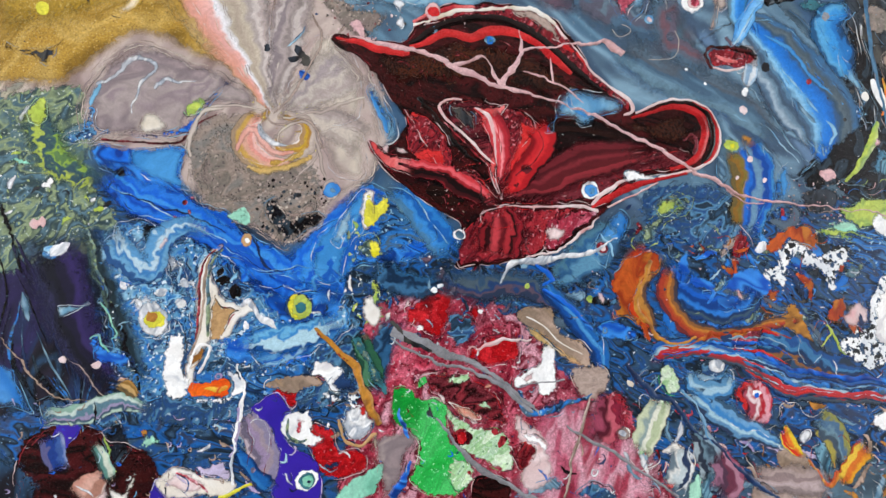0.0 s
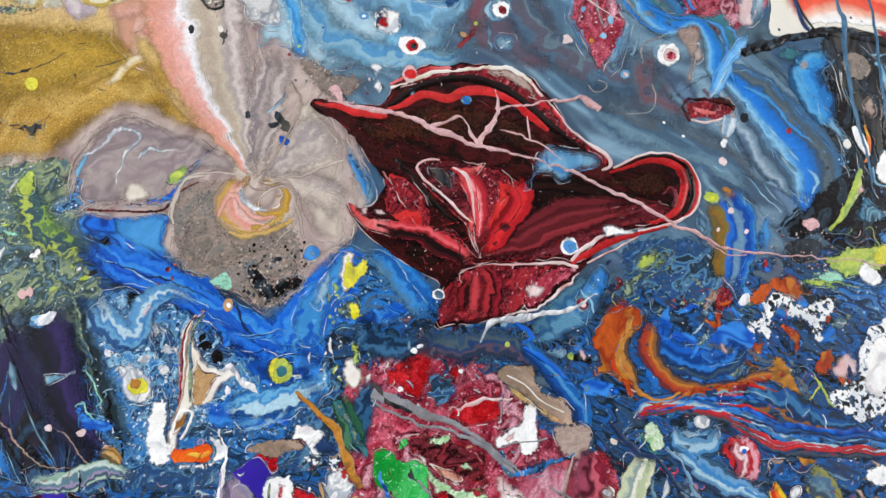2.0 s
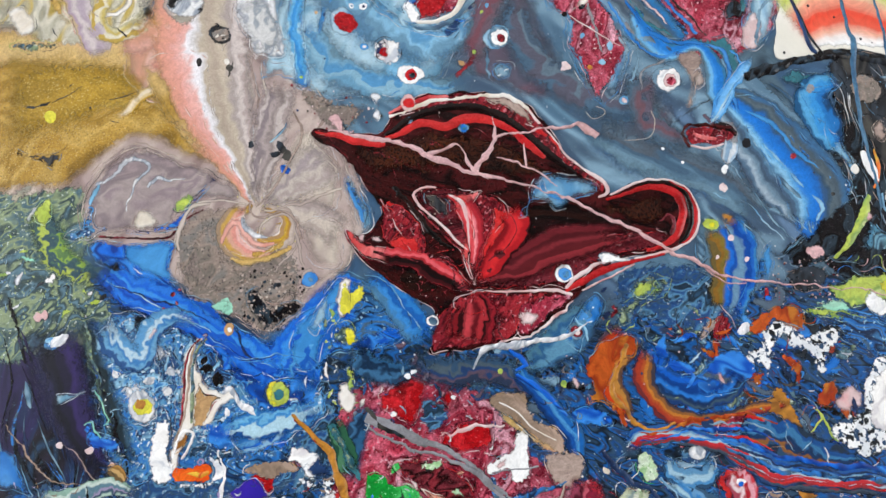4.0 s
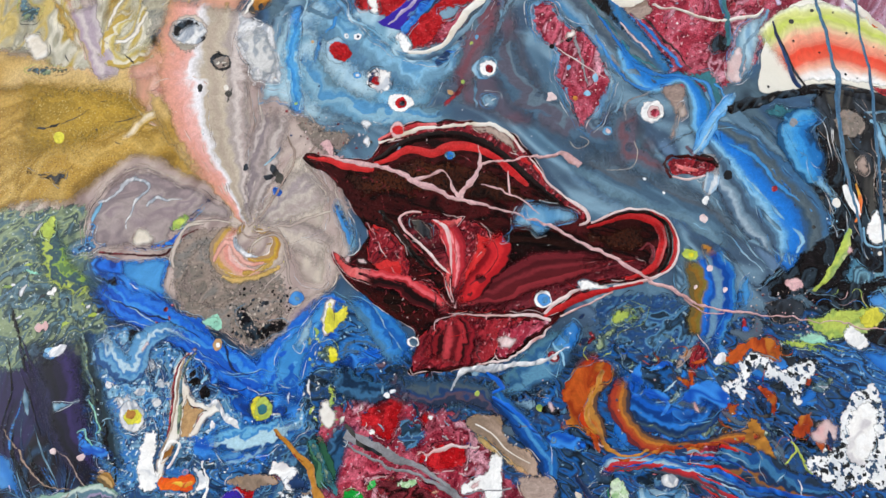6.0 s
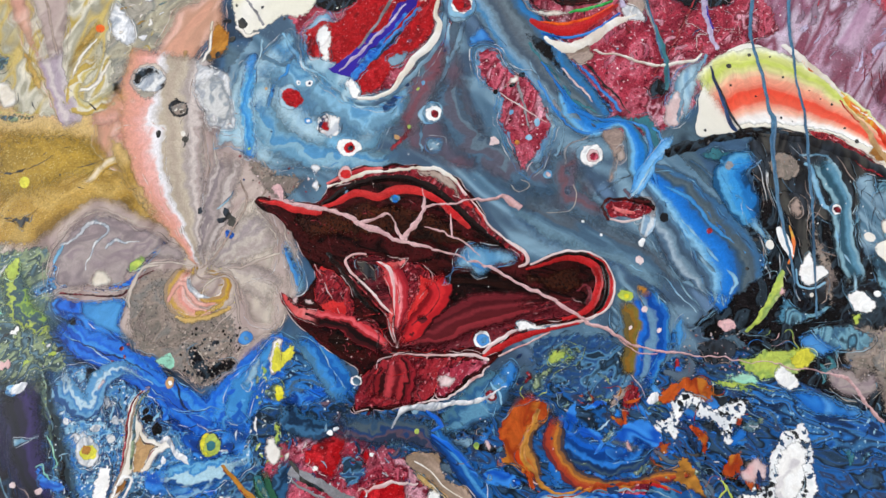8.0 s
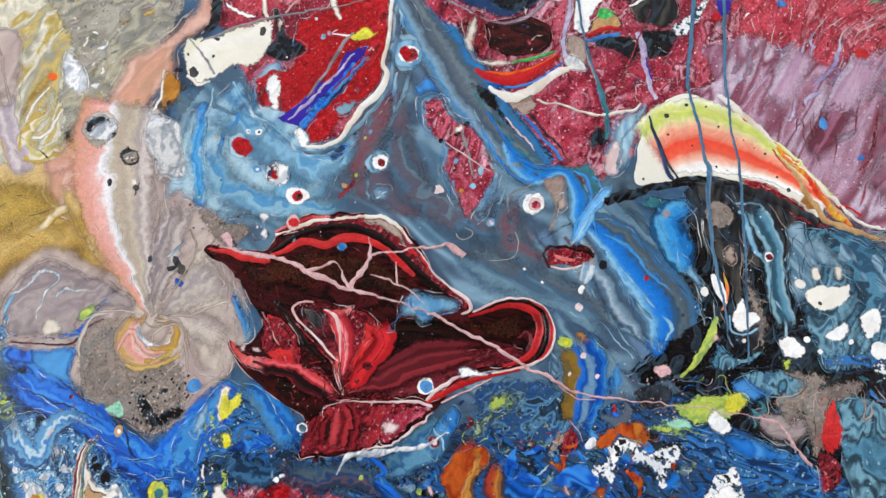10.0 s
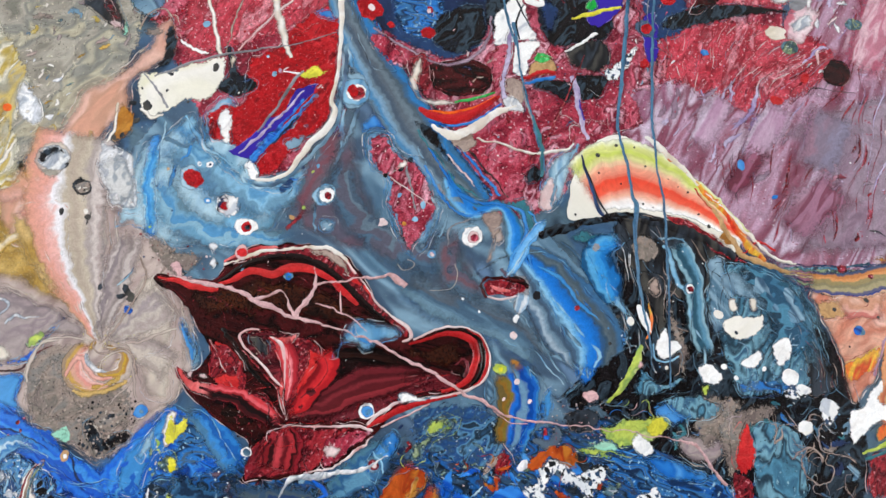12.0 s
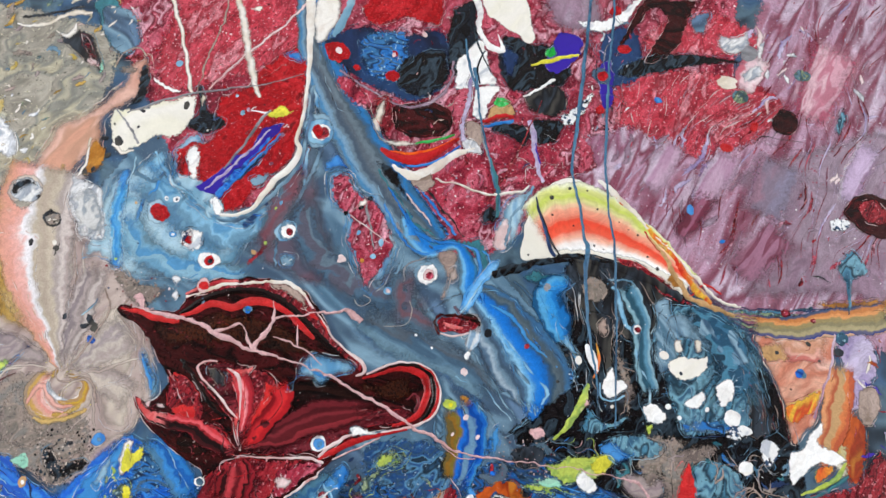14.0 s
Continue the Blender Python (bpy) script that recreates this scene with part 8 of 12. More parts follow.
pool("paint_pool", M["lime"], 2.0, [(195.2, -23.2), (201, -23.7), (197.7, -30.2), (195.5, -28.8)], 0.8)
pool("paint_pool", M["white_lace"], 2.2, [(253.9, -34.6), (260.2, -29.7), (264.6, -34.4), (261.8, -41.3), (255.9, -42.8)], 0.8)
cell([M["cream"], M["vermilion"]], 2.2, 246.2, -44.9, 3.7, (1, 0.4))
strands([M["mushroom"], M["grey_mauve"], M["mushroom"]], 2.3, [(191.7, -34.5), (212.3, -28.5), (241.2, -30.7), (262.3, -49.5), (272.8, -57.9), (238.1, -63.3), (222.6, -44.8), (196, -58.9)], 26, 0.5, 1.8, 26, -25, 56, 2.2, 12)
pool("paint_pool", M["taupe_dark"], 1.8, [(192, -28.9), (206.6, -27.2), (223.7, -32.4), (214.4, -39.5), (205, -50.6), (196, -58.9), (188.2, -45.6)], 1.5)
pool("paint_pool", M["red"], 2.0, [(208, -49.2), (212.9, -40.9), (216.3, -45), (217.7, -53.1), (214, -63.8), (208.4, -63.9)], 0.5)
pool("paint_pool", M["teal"], 1.9, [(217.1, -42.2), (224.7, -37.9), (231.3, -44.7), (228.7, -58.2), (216.9, -63.8)], 0.6)
spatter([M["white"], M["steel"], M["white"], M["sky_light"]], 2.1, 153.4, 287.4, -59.8, 63, 260, 0.1, 0.45, 57, 0.8, inside=[(156.6, 56.8), (181.6, 63.8), (232, 33.5), (257.6, 15.9), (272.9, -32.8), (267.1, -57.4), (190.3, -59), (154, -38)])
flow("90b4c4 5c90ac 2c5468 88b0c0 1c2c34", 1.6, [(188.1, 51.7, 11.3), (195.6, 32.6, 11.0), (196.1, 8.4, 11.9), (199.7, -10.5, 9.9)], wander=0.1)
flow("103c64 1c74c0 3494dc 58a8dc 1c5480", 1.45, [(160.3, 53.6, 5.6), (147.2, 43.9, 17.3), (151.4, 28.5, 18.3), (157.4, 15.9, 7.8)], wander=0.15)
flow("1c2830 6c98ac 4c7890 2c5870 3c7090 28506c 4c84a0 203c50 486c84", 1.5, [(214.8, 45.4, 15.5), (235.6, 29.8, 36.7), (245.0, 6.6, 44.8), (239.7, -18.2, 31.9)], wander=0.25, size=16, soft=0.45)

# blue paint strings fallen across the shell
streak("paint_string", M["string_blue"], 3.4, [(180.3, 253.6, 1.6), (174.3, 205.1, 2.2), (169.7, 170.7, 2.2), (165.3, 137.8, 2.1), (162.1, 116.6, 1.6), (165.6, 96.2, 1.6), (167.8, 76.4, 2), (169.4, 69.9, 3), (168, 57.1, 2.6), (168, 32.1, 1.7), (170.2, 8, 1.2), (172.4, -9.5, 0.8)], 0.2, label="stringy thread of blue paint")
streak("paint_string", M["string_blue"], 3.4, [(192, 253.9, 1.3), (191.5, 221.3, 1.3), (187.3, 190, 1.5), (183.7, 152.7, 1.7), (181.5, 117.1, 1.4), (182.2, 89.9, 1.1), (184.4, 70.3, 1.5), (183.8, 44.8, 1.3), (183.3, 20.2, 1), (181.3, -9.3, 1), (179.9, -26.4, 0.6)], 0.2, label="stringy thread of blue paint")
streak("paint_string", M["navy"], 3.3, [(141.4, 99.5, 1), (143.6, 88.9, 1.5), (146.4, 78.4, 1.9), (148.9, 68.1, 2.3), (151.8, 65.2, 1.5)], 0.2)
streak("paint_string", M["char"], 3.35, [(141.8, 98, 0.6), (145.5, 84.4, 1.2), (150.4, 71, 1.2), (155.3, 64.9, 0.9)], 0.2)
streak("paint_string", M["string_blue"], 3.4, [(106, 180.3, 2.4), (108.8, 161.7, 1.4), (109.6, 147.1, 1.2), (113.6, 129.4, 1.2), (117.8, 108.7, 1.4), (120.1, 98.5, 2.2), (120.7, 90.1, 1.8)], 0.2)
streak("paint_string", M["teal"], 3.4, [(115.6, 122.4, 1.3), (118.8, 108.7, 2.7), (120.1, 95.1, 2.9), (118.8, 86.8, 1.6)], 0.3)
pool("paint_pool", M["black"], 2.4, [(111.5, 91.6), (116.3, 94.4), (121, 90.1), (119.4, 83.5), (113.1, 81), (109.4, 83.2)], 0.9)
streak("paint_streak", M["cream"], 3.3, [(84.1, 109.5, 1), (103.5, 103.2, 1), (119.4, 100.2, 1.3), (132.2, 102.2, 1.3), (138, 105.7, 1)], 0.4)
streak("paint_streak", M["grey_line"], 3.3, [(109.6, 139.9, 1), (114.6, 122.4, 1), (119.4, 105.3, 1)], 0.2)
streak("paint_streak", M["wine"], 3.3, [(146, 159, 0.7), (125.9, 115.7, 1), (113.1, 95, 0.7)], 0.2)

# dark blue hollow and white spills among the crimson
pool("paint_pool", M["navy"], 1.2, [(13.9, 196.9), (37.1, 209.2), (57.9, 203.9), (85.2, 206.6), (95.7, 191.4), (92.6, 172.4), (82.9, 159.2), (66.5, 155.1), (49.6, 162), (32.5, 170.8), (21.7, 181.8)], 1.2, label="dark navy pool in the crimson")
pool("paint_pool", M["deep_blue"], 1.35, [(37.5, 201.4), (64.6, 206.1), (68.8, 183.1), (56, 167.7), (38.9, 174.7)], 1.5)
pool("paint_pool", M["black"], 1.4, [(65.3, 186.8), (88.9, 191.2), (89.4, 168.6), (73, 158.9), (59.3, 167.8)], 1.5)
streak("paint_streak", M["mauve_grey"], 1.5, [(25.4, 176.3, 2.1), (42.8, 165.5, 2.8), (59.9, 154.9, 2.8), (76.4, 155.4, 3.5), (89.4, 164.9, 3.2), (94.1, 183.7, 2.2)], 0.6)
pool("paint_pool", M["blood"], 1.5, [(36.5, 221.1), (53.2, 233.6), (84.6, 234.5), (86.8, 210.6), (78.3, 207.2), (64.4, 211.9), (50.9, 206.5), (40.5, 209.3)], 1.0)
drops("paint_drop", M["blood"], 1.7, [(24, 188.7, 7.2), (57.4, 173.4, 3.9), (36, 178.4, 2.1), (58.5, 188.5, 1.8)], 0.9)
drops("paint_drop", M["blush"], 1.9, [(24.6, 189.5, 2.2), (57.9, 187.7, 1.4), (75.7, 201.7, 1.8)], 1.0)
pool("paint_pool", M["crimson"], 1.5, [(22.3, 172.4), (34, 172.7), (43, 161.8), (45.2, 150.9), (33.4, 154.3)], 0.9)
pool("paint_pool", M["cream"], 1.5, [(8.6, 224.3), (22.2, 228.7), (24.9, 212.8), (17.3, 197), (10.8, 193), (7, 208.4)], 0.8)
streak("paint_streak", M["sky_light"], 1.7, [(32.3, 233, 4.5), (28.1, 216.9, 5.2), (23.6, 205, 5.9), (21.3, 199.1, 2.2)], 0.6)
pool("paint_pool", M["wine"], 1.6, [(44.9, 156.4), (56.3, 160.3), (60.4, 142.3), (54.1, 135), (48.9, 142)], 0.8)
pool("paint_pool", M["cream"], 1.6, [(46.2, 143.7), (50.5, 156.5), (53, 160.3), (55, 153), (52.3, 138.5), (57.5, 133.3), (72.2, 131.9), (75.5, 129.1), (61, 127.4), (50.9, 133.1)], 0.5)
pool("paint_pool", M["leaf"], 1.5, [(58.3, 153.1), (79.6, 157.3), (93, 150.3), (90, 135.9), (70.5, 133.6), (60.5, 138.7)], 0.8)
mottle([M["crimson"], M["blush"], M["wine"], M["mushroom"]], 1.7, [(56.5, 156.7), (96.2, 161.4), (93.3, 136), (67.3, 131.8)], 28, 0.5, 2.2, 35, 4, 61, 0.5, 0.6, "paint_swirl")
streak("paint_streak", M["red"], 2.0, [(52.8, 127.2, 2), (61.2, 121.8, 6), (74.1, 121.4, 6.7), (87, 127, 5.4), (97.2, 134.3, 2)], 0.25, label="glossy red lip of paint")
streak("paint_streak", M["vermilion"], 2.1, [(57.8, 125.2, 1), (70.8, 124.1, 2), (85.3, 128, 1.7), (95, 134.2, 1)], 0.2)
streak("paint_streak", M["green"], 2.1, [(72.2, 130.5, 1), (83.6, 132.2, 1.7), (94.9, 136.7, 1)], 0.3)
streak("paint_streak", M["cobalt"], 1.9, [(58.1, 118.2, 1), (72.7, 116.5, 1.3), (87.1, 121, 1.3), (98.3, 129.7, 1)], 0.2)
streak("paint_streak", M["cream"], 1.85, [(59.8, 115.8, 2), (71.3, 110.3, 6), (87.1, 118.2, 5.4), (96.7, 125.5, 3.4), (106.4, 128.5, 1.4)], 0.6)
pool("paint_pool", M["mushroom"], 1.7, [(69.6, 112.6), (80.8, 112.9), (84.3, 104.4), (76.4, 100.8), (71.5, 104.1)], 1.2)
pool("paint_pool", M["white"], 1.8, [(94.4, 165), (95.1, 183.8), (102.5, 193.5), (107.5, 199.4), (112.7, 195.7), (116.1, 180.5), (119.5, 169.4), (109.4, 167.3), (101.1, 165.9)], 0.6, label="white spill of paint")
pool("paint_pool", M["white"], 1.8, [(104.6, 150.6), (106.1, 165.3), (112.8, 168.5), (121.1, 168.7), (116.1, 158.2), (112.9, 149), (107.9, 145.3)], 0.5)
streak("paint_streak", M["white"], 1.9, [(102, 239, 7.6), (109.1, 219.1, 3.7), (109.2, 203.4, 3.7), (116.1, 195, 4.4), (122.9, 192.1, 3.6), (119.5, 203.6, 0.2)], 0.3)
pool("paint_pool", M["ivory"], 1.8, [(110.7, 235.2), (133.5, 239.9), (140.2, 219.9), (142.7, 200.4), (138.2, 196.4), (129.7, 203.9), (119.5, 211.5), (111.9, 217.2)], 0.6)
pool("paint_pool", M["black"], 1.5, [(91.8, 218.6), (105.6, 227), (109.2, 203.4), (102.6, 184), (92.6, 172.4), (88.8, 195.1)], 1.0)
pool("paint_pool", M["black"], 1.5, [(122.9, 203.7), (136.5, 200.2), (146.7, 196.6), (160.6, 204.8), (163.1, 174.3), (146.2, 166.4), (126.1, 165.8), (119.5, 184.4)], 1.2)
pool("paint_pool", M["navy"], 1.6, [(121.2, 195.9), (133, 192.4), (131.2, 177.2), (124.5, 173.2), (121.1, 184.5)], 1.0)
streak("paint_streak", M["black"], 2.0, [(112, 191.9, 1.1), (107.7, 180.3, 1.4), (109.4, 169.1, 1.1)], 0.15)
streak("paint_streak", M["black"], 2.0, [(105.1, 203.3, 1.1), (109.3, 191.8, 1.4), (116.1, 176.8, 0.7)], 0.15)
streak("paint_streak", M["string_blue"], 2.2, [(100.7, 199.3, 1.1), (103.3, 180.2, 2.1), (107.8, 165.4, 1.4)], 0.15)
pool("paint_pool", M["lilac"], 2.1, [(102.7, 176.4), (106, 178.4), (105.5, 161.6), (102.3, 145.1), (101.5, 132.6), (97.3, 133.2), (98.3, 150.5), (101.1, 163.3)], 0.4)
pool("paint_pool", M["white_marble"], 2.0, [(98.2, 132.5), (104.7, 134.5), (111.3, 128.6), (109.7, 124), (101.6, 124.9)], 0.6)
pool("paint_pool", M["mushroom"], 1.95, [(103, 145.2), (111.2, 141.8), (111.3, 129.3), (104.8, 127.4), (100.5, 134.4)], 1.0)
pool("paint_pool", M["tan"], 1.9, [(112.8, 150.8), (122.8, 160.2), (131, 151.3), (124.4, 146.8), (114.5, 145.5)], 0.7)
pool("paint_pool", M["green"], 2.0, [(116.1, 158.2), (122.8, 162.8), (127.7, 156.7), (121.1, 152.9)], 0.9)
streak("paint_streak", M["red"], 2.0, [(109.6, 145.7, 1.4), (119.5, 148.1, 3.1), (130, 149.5, 2.1)], 0.4)
streak("paint_streak", M["azure"], 2.0, [(111.2, 142.9, 1.4), (121.1, 143.8, 2.4), (130, 146.9, 1.4)], 0.5)
pool("paint_pool", M["black"], 1.7, [(116.2, 143.7), (129.3, 145.8), (139.1, 140.7), (135.7, 130), (126, 135), (117.8, 136.6)], 1.4)
mottle([M["crimson"], M["magenta_wash"], M["wine"], M["crimson_bright"]], 1.2, [(80.8, 114.6), (126, 131.5), (145.1, 105.9), (125.7, 82), (94.4, 74.7), (78.2, 94.1)], 60, 0.6, 3.5, 60, 2.5, 62, 0.5, 0.6, "paint_swirl")
strands([M["blush"], M["wine"], M["black"], M["white_marble"]], 1.9, [(119.4, 140.2), (159.1, 152), (174.3, 116.9), (145, 102.5), (125.9, 108.9)], 60, 0.15, 0.6, 14, -40, 63, 2.2, 10)
pool("paint_pool", M["char"], 1.6, [(136.1, 166.1), (156.3, 170.3), (162.7, 159.4), (155.7, 148.3), (142.6, 149.8), (136, 155.1)], 1.2)
pool("paint_pool", M["black"], 1.6, [(139.2, 147.9), (159, 146.6), (155.4, 134), (145.5, 130.2), (139.1, 137.1)], 1.4)
pool("paint_pool", M["white_lace"], 2.0, [(155.7, 148.3), (165.9, 157.7), (175.6, 167.1), (176, 159.8), (169, 150.5), (162.2, 143.1)], 1.0)
streak("paint_streak", M["white"], 2.1, [(135.4, 162.4, 1.4), (142.8, 166.3, 2.1), (154.7, 174, 1.8)], 0.8)
streak("paint_streak", M["lilac"], 2.3, [(138.6, 146.1, 2.8), (140.7, 135.4, 4.1), (142.1, 121.3, 2.7), (144.5, 107.6, 1.7)], 0.4)
streak("paint_streak", M["violet"], 2.4, [(139.2, 146.1, 1), (141.7, 133.6, 1.4), (143.7, 119.6, 1)], 0.3)
pool("paint_pool", M["violet"], 1.8, [(157.1, 204.7), (170.7, 201.1), (166.8, 185.7), (153.1, 177.7), (148.2, 185.2)], 1.2)
pool("paint_pool", M["green"], 2.0, [(147.3, 190.9), (153.6, 197.6), (156.1, 191.1), (151.6, 187.2)], 0.7)
streak("paint_streak", M["yellow"], 2.1, [(139.7, 183.1, 1.4), (151.6, 186, 3.2), (160.1, 188.5, 2.9), (168.7, 190.3, 2.2)], 0.5)
pool("paint_pool", M["mauve_grey"], 1.5, [(147.4, 236.2), (182.4, 237.2), (188.2, 209.4), (170.7, 201.1), (150.4, 208.4)], 1.2)
pool("paint_pool", M["white"], 1.7, [(167.7, 212.8), (188.6, 217.3), (210.3, 233.9), (198.7, 213.6), (181.2, 205.3)], 1.0)
pool("paint_pool", M["navy"], 1.4, [(181.2, 205.3), (205.4, 209.9), (207.1, 179.2), (193, 167.6), (179.8, 171)], 1.4)
pool("paint_pool", M["violet"], 1.7, [(180.2, 182.2), (188.8, 186.3), (187.6, 160.1), (180.8, 156.2), (179.8, 171)], 0.8)
cell([M["slate"], M["blood"]], 1.9, 181.7, 176.6, 6.1, (1, 0.65))
drops("paint_drop", M["blood"], 1.9, [(196.1, 194.9, 3.6), (192.2, 221.4, 3.7), (179.7, 154.4, 2.8)], 0.8)
mottle([M["char"], M["slate"], M["black"], M["lilac"], M["white_marble"], M["crimson"]], 1.8, [(174.4, 209), (202.2, 213.7), (195.2, 145.7), (175.1, 138)], 50, 0.4, 2, 70, 3.5, 64, 0.5, 0.6, "paint_swirl")
strands([M["grey_line"], M["slate"], M["black"]], 2.2, [(171.7, 228.8), (199.6, 229.6), (194.8, 138.5), (165.3, 137.8)], 24, 0.3, 0.9, 26, -80, 65, 1.2, 14)
pool("paint_pool", M["black"], 1.5, [(190.3, 180.6), (207.7, 190.6), (238.5, 193.3), (272, 187.7), (241.2, 184.6), (220.6, 179.5), (196.7, 175.1)], 0.9, label="scraped black line")
pool("paint_pool", M["leaf"], 1.4, [(190.7, 190.1), (213, 221.9), (222.9, 214.3), (207.5, 186.8), (224.9, 192.9), (241.2, 226.7), (245, 230.8), (224, 230.2), (210, 229.9)], 1.4)
pool("paint_pool", M["slate"], 1.6, [(237.1, 218.6), (251.3, 223), (246.5, 207.1), (237.9, 206.8)], 1.2)
strands([M["wine"], M["mauve_grey"], M["blush"]], 1.0, [(186.5, 171.1), (279.3, 192.5), (292, 155.4), (256, 125.9), (191.6, 138.5)], 140, 0.2, 0.9, 16, 62, 66, 0.5, 22.0)
strands([M["wine"], M["mauve"], M["lilac"], M["mauve_grey"], M["crimson"], M["wine"]], 1.0, [(184.8, 134.7), (258.7, 154.6), (308, 232.6), (371.3, 234.3), (343.2, 61.1), (279.3, 47), (242.3, 46.1), (214.1, 84.1)], 330, 0.3, 2.2, 24, 62, 67, 0.5, 22.0)
mottle([M["lilac"], M["mauve_grey"], M["lilac"], M["mauve"]], 0.95, [(184.8, 134.7), (240.3, 132.6), (232.6, 77.9), (205, 90.5), (183.9, 113.7)], 40, 1.0, 4.0, 62, 5, 68, 0.5, 0.15, "paint_swirl")
mottle([M["white_marble"], M["blush"], M["lilac"]], 0.95, [(263.7, 207.5), (291.3, 208.3), (346.6, 209.8), (338.3, 110.6), (306, 109.9), (259.7, 165.6)], 36, 1.0, 4.5, 60, 3.5, 69, 0.5, 0.2, "paint_swirl")
mottle([M["crimson"], M["wine"], M["mauve_grey"]], 0.95, [(238.3, 108.2), (286.2, 106), (320.4, 120.6), (311.1, 54), (248.5, 46.3)], 30, 1.0, 4.5, 62, 3, 70, 0.5, 0.2, "paint_swirl")
pool("paint_pool", M["white_marble"], 1.3, [(252.3, 195.6), (255.1, 207.3), (263.5, 205.6), (272.5, 209.7), (273.1, 198.1), (262.2, 192)], 1.4)
pool("paint_pool", M["white_marble"], 1.3, [(264.5, 180.7), (275.5, 188.6), (279.8, 181.1), (270.6, 173.3), (265.7, 175.1)], 1.5)
drops("paint_drop", M["cream"], 1.5, [(256.5, 174.1, 5)], 0.9)
drops("paint_drop", M["moss"], 1.5, [(263, 165, 4.6), (301.6, 179.8, 4.3)], 0.7)
pool("paint_pool", M["leaf"], 1.6, [(279.9, 151.5), (287.2, 157.1), (295.1, 153.7), (294.7, 144.6), (286.9, 140.2), (280.8, 144.3)], 0.9)
pool("paint_pool", M["petrol"], 1.6, [(315.3, 143.4), (318.4, 154.3), (324.2, 159.9), (324.6, 150.8), (320, 141.7)], 0.4)
drops("paint_drop", M["grey_line"], 1.5, [(271, 194.2, 5.1), (237.4, 98, 0.2)], 0.9)
streak("paint_streak", M["char"], 1.6, [(268.3, 135.1, 0.7), (273.7, 139.8, 1), (283.4, 137.9, 0.7), (296.4, 136.8, 0.7)], 0.15)
drops("paint_drop", M["azure"], 1.6, [(228.1, 93.7, 2.6), (214.4, 161.5, 2.1), (244.3, 75.6, 1.3)], 0.8)
drops("paint_drop", M["red"], 1.5, [(269.4, 145.8, 2.8), (251.7, 132.2, 3.1)], 0.9)
pool("paint_pool", M["leaf"], 1.7, [(315, 93.1), (319.3, 101.7), (328, 106.3), (335.7, 103.8), (345.9, 97.2), (343.2, 80.6), (333.5, 78.7), (324.5, 81.8), (320.4, 86.6)], 0.7)
pool("paint_pool", M["wine"], 1.8, [(322.1, 98.4), (330.8, 103), (336.5, 98.7), (344.8, 90.5), (334.7, 87), (325.4, 88.4)], 0.8)
pool("paint_pool", M["white_lace"], 1.8, [(304.7, 87.9), (313.1, 91.4), (319.2, 89.2), (315.2, 83.2), (307.2, 82.3)], 1.0)
pool("paint_pool", M["petrol"], 1.6, [(306.2, 63.5), (310.2, 70), (316.9, 73.4), (323.4, 63.9), (324, 57.5), (315.8, 54.1), (308, 54)], 1.4)
streak("paint_streak", M["petrol"], 1.7, [(311.6, 57.2, 3.8), (311.8, 47.7, 2.2), (308.5, 35.2, 1.9)], 0.6)
streak("paint_streak", M["char"], 1.6, [(292.3, 56.8, 0.9), (297.5, 56.2, 1.3), (301.7, 53.2, 0.6)], 0.15)
spatter([M["wine"], M["blush"], M["lilac"], M["white"]], 1.2, 180.6, 371.3, 41.6, 234.3, 500, 0.12, 0.6, 71, 0.8, inside=[(186.8, 178.6), (266, 231.4), (371.3, 234.3), (341.2, 48.4), (245.4, 46.2), (214.1, 84.1)])
spatter([M["blush"], M["wine"], M["white"], M["slate"]], 1.4, 8, 196.5, 69.6, 237.6, 400, 0.12, 0.6, 72, 0.8, inside=[(36.2, 225.1), (189.1, 229.3), (184, 117.2), (141.9, 105.8), (125.7, 75.4), (94.4, 74.7), (61.2, 121.1), (25.8, 170.7)])
flow("a06c84 c8a8c0 b890ac d4c0d4 90506c", 1.02, [(226.1, 137.7, 19.2), (213.3, 118.0, 23.5), (202.1, 102.2, 15.2)], wander=0.3, stretch=5.0, angle=62, soft=0.45)
flow("a06c84 c8a8c0 b890ac d4c0d4 8c4c68", 1.03, [(256.8, 132.4, 26.0), (242.6, 111.8, 26.7), (230.2, 93.8, 15.1)], wander=0.3, stretch=5.0, angle=62, soft=0.45)
flow("8c4c64 743448 9c6078 683040 a87c94", 1.03, [(242.3, 108.4, 20.0), (227.9, 87.7, 20.8), (217.3, 72.3, 9.6)], wander=0.3, stretch=5.0, angle=62, soft=0.45)
flow("a894a8 9088a0 8c7c90 a07c90 947088", 1.02, [(286.4, 128.5, 40.9), (274.2, 105.7, 43.2), (265.2, 87.0, 29.3)], wander=0.4, stretch=4.0, angle=62, soft=0.45)
flow("d090a0 b86078 d8a4b4 c47c90 e0b8c4 a85068", 1.02, [(328.9, 205.6, 44.3), (312.9, 174.6, 46.5), (297.4, 144.1, 31.2)], wander=0.4, stretch=4.0, angle=62, soft=0.45)
flow("b090b0 d0bcd8 c8b0d0 e0d4e4 a884a0", 1.03, [(338.1, 140.5, 20.8), (323.5, 113.8, 20.2), (314.0, 95.9, 11.9)], wander=0.3, stretch=4.0, angle=62, soft=0.45)
flow("8c5c70 a07088 7c4458 946478 b08ca0", 1.03, [(284.1, 85.8, 35.8), (263.3, 68.9, 38.4), (246.2, 52.5, 25.1)], wander=0.4, stretch=4.0, angle=62, soft=0.45)
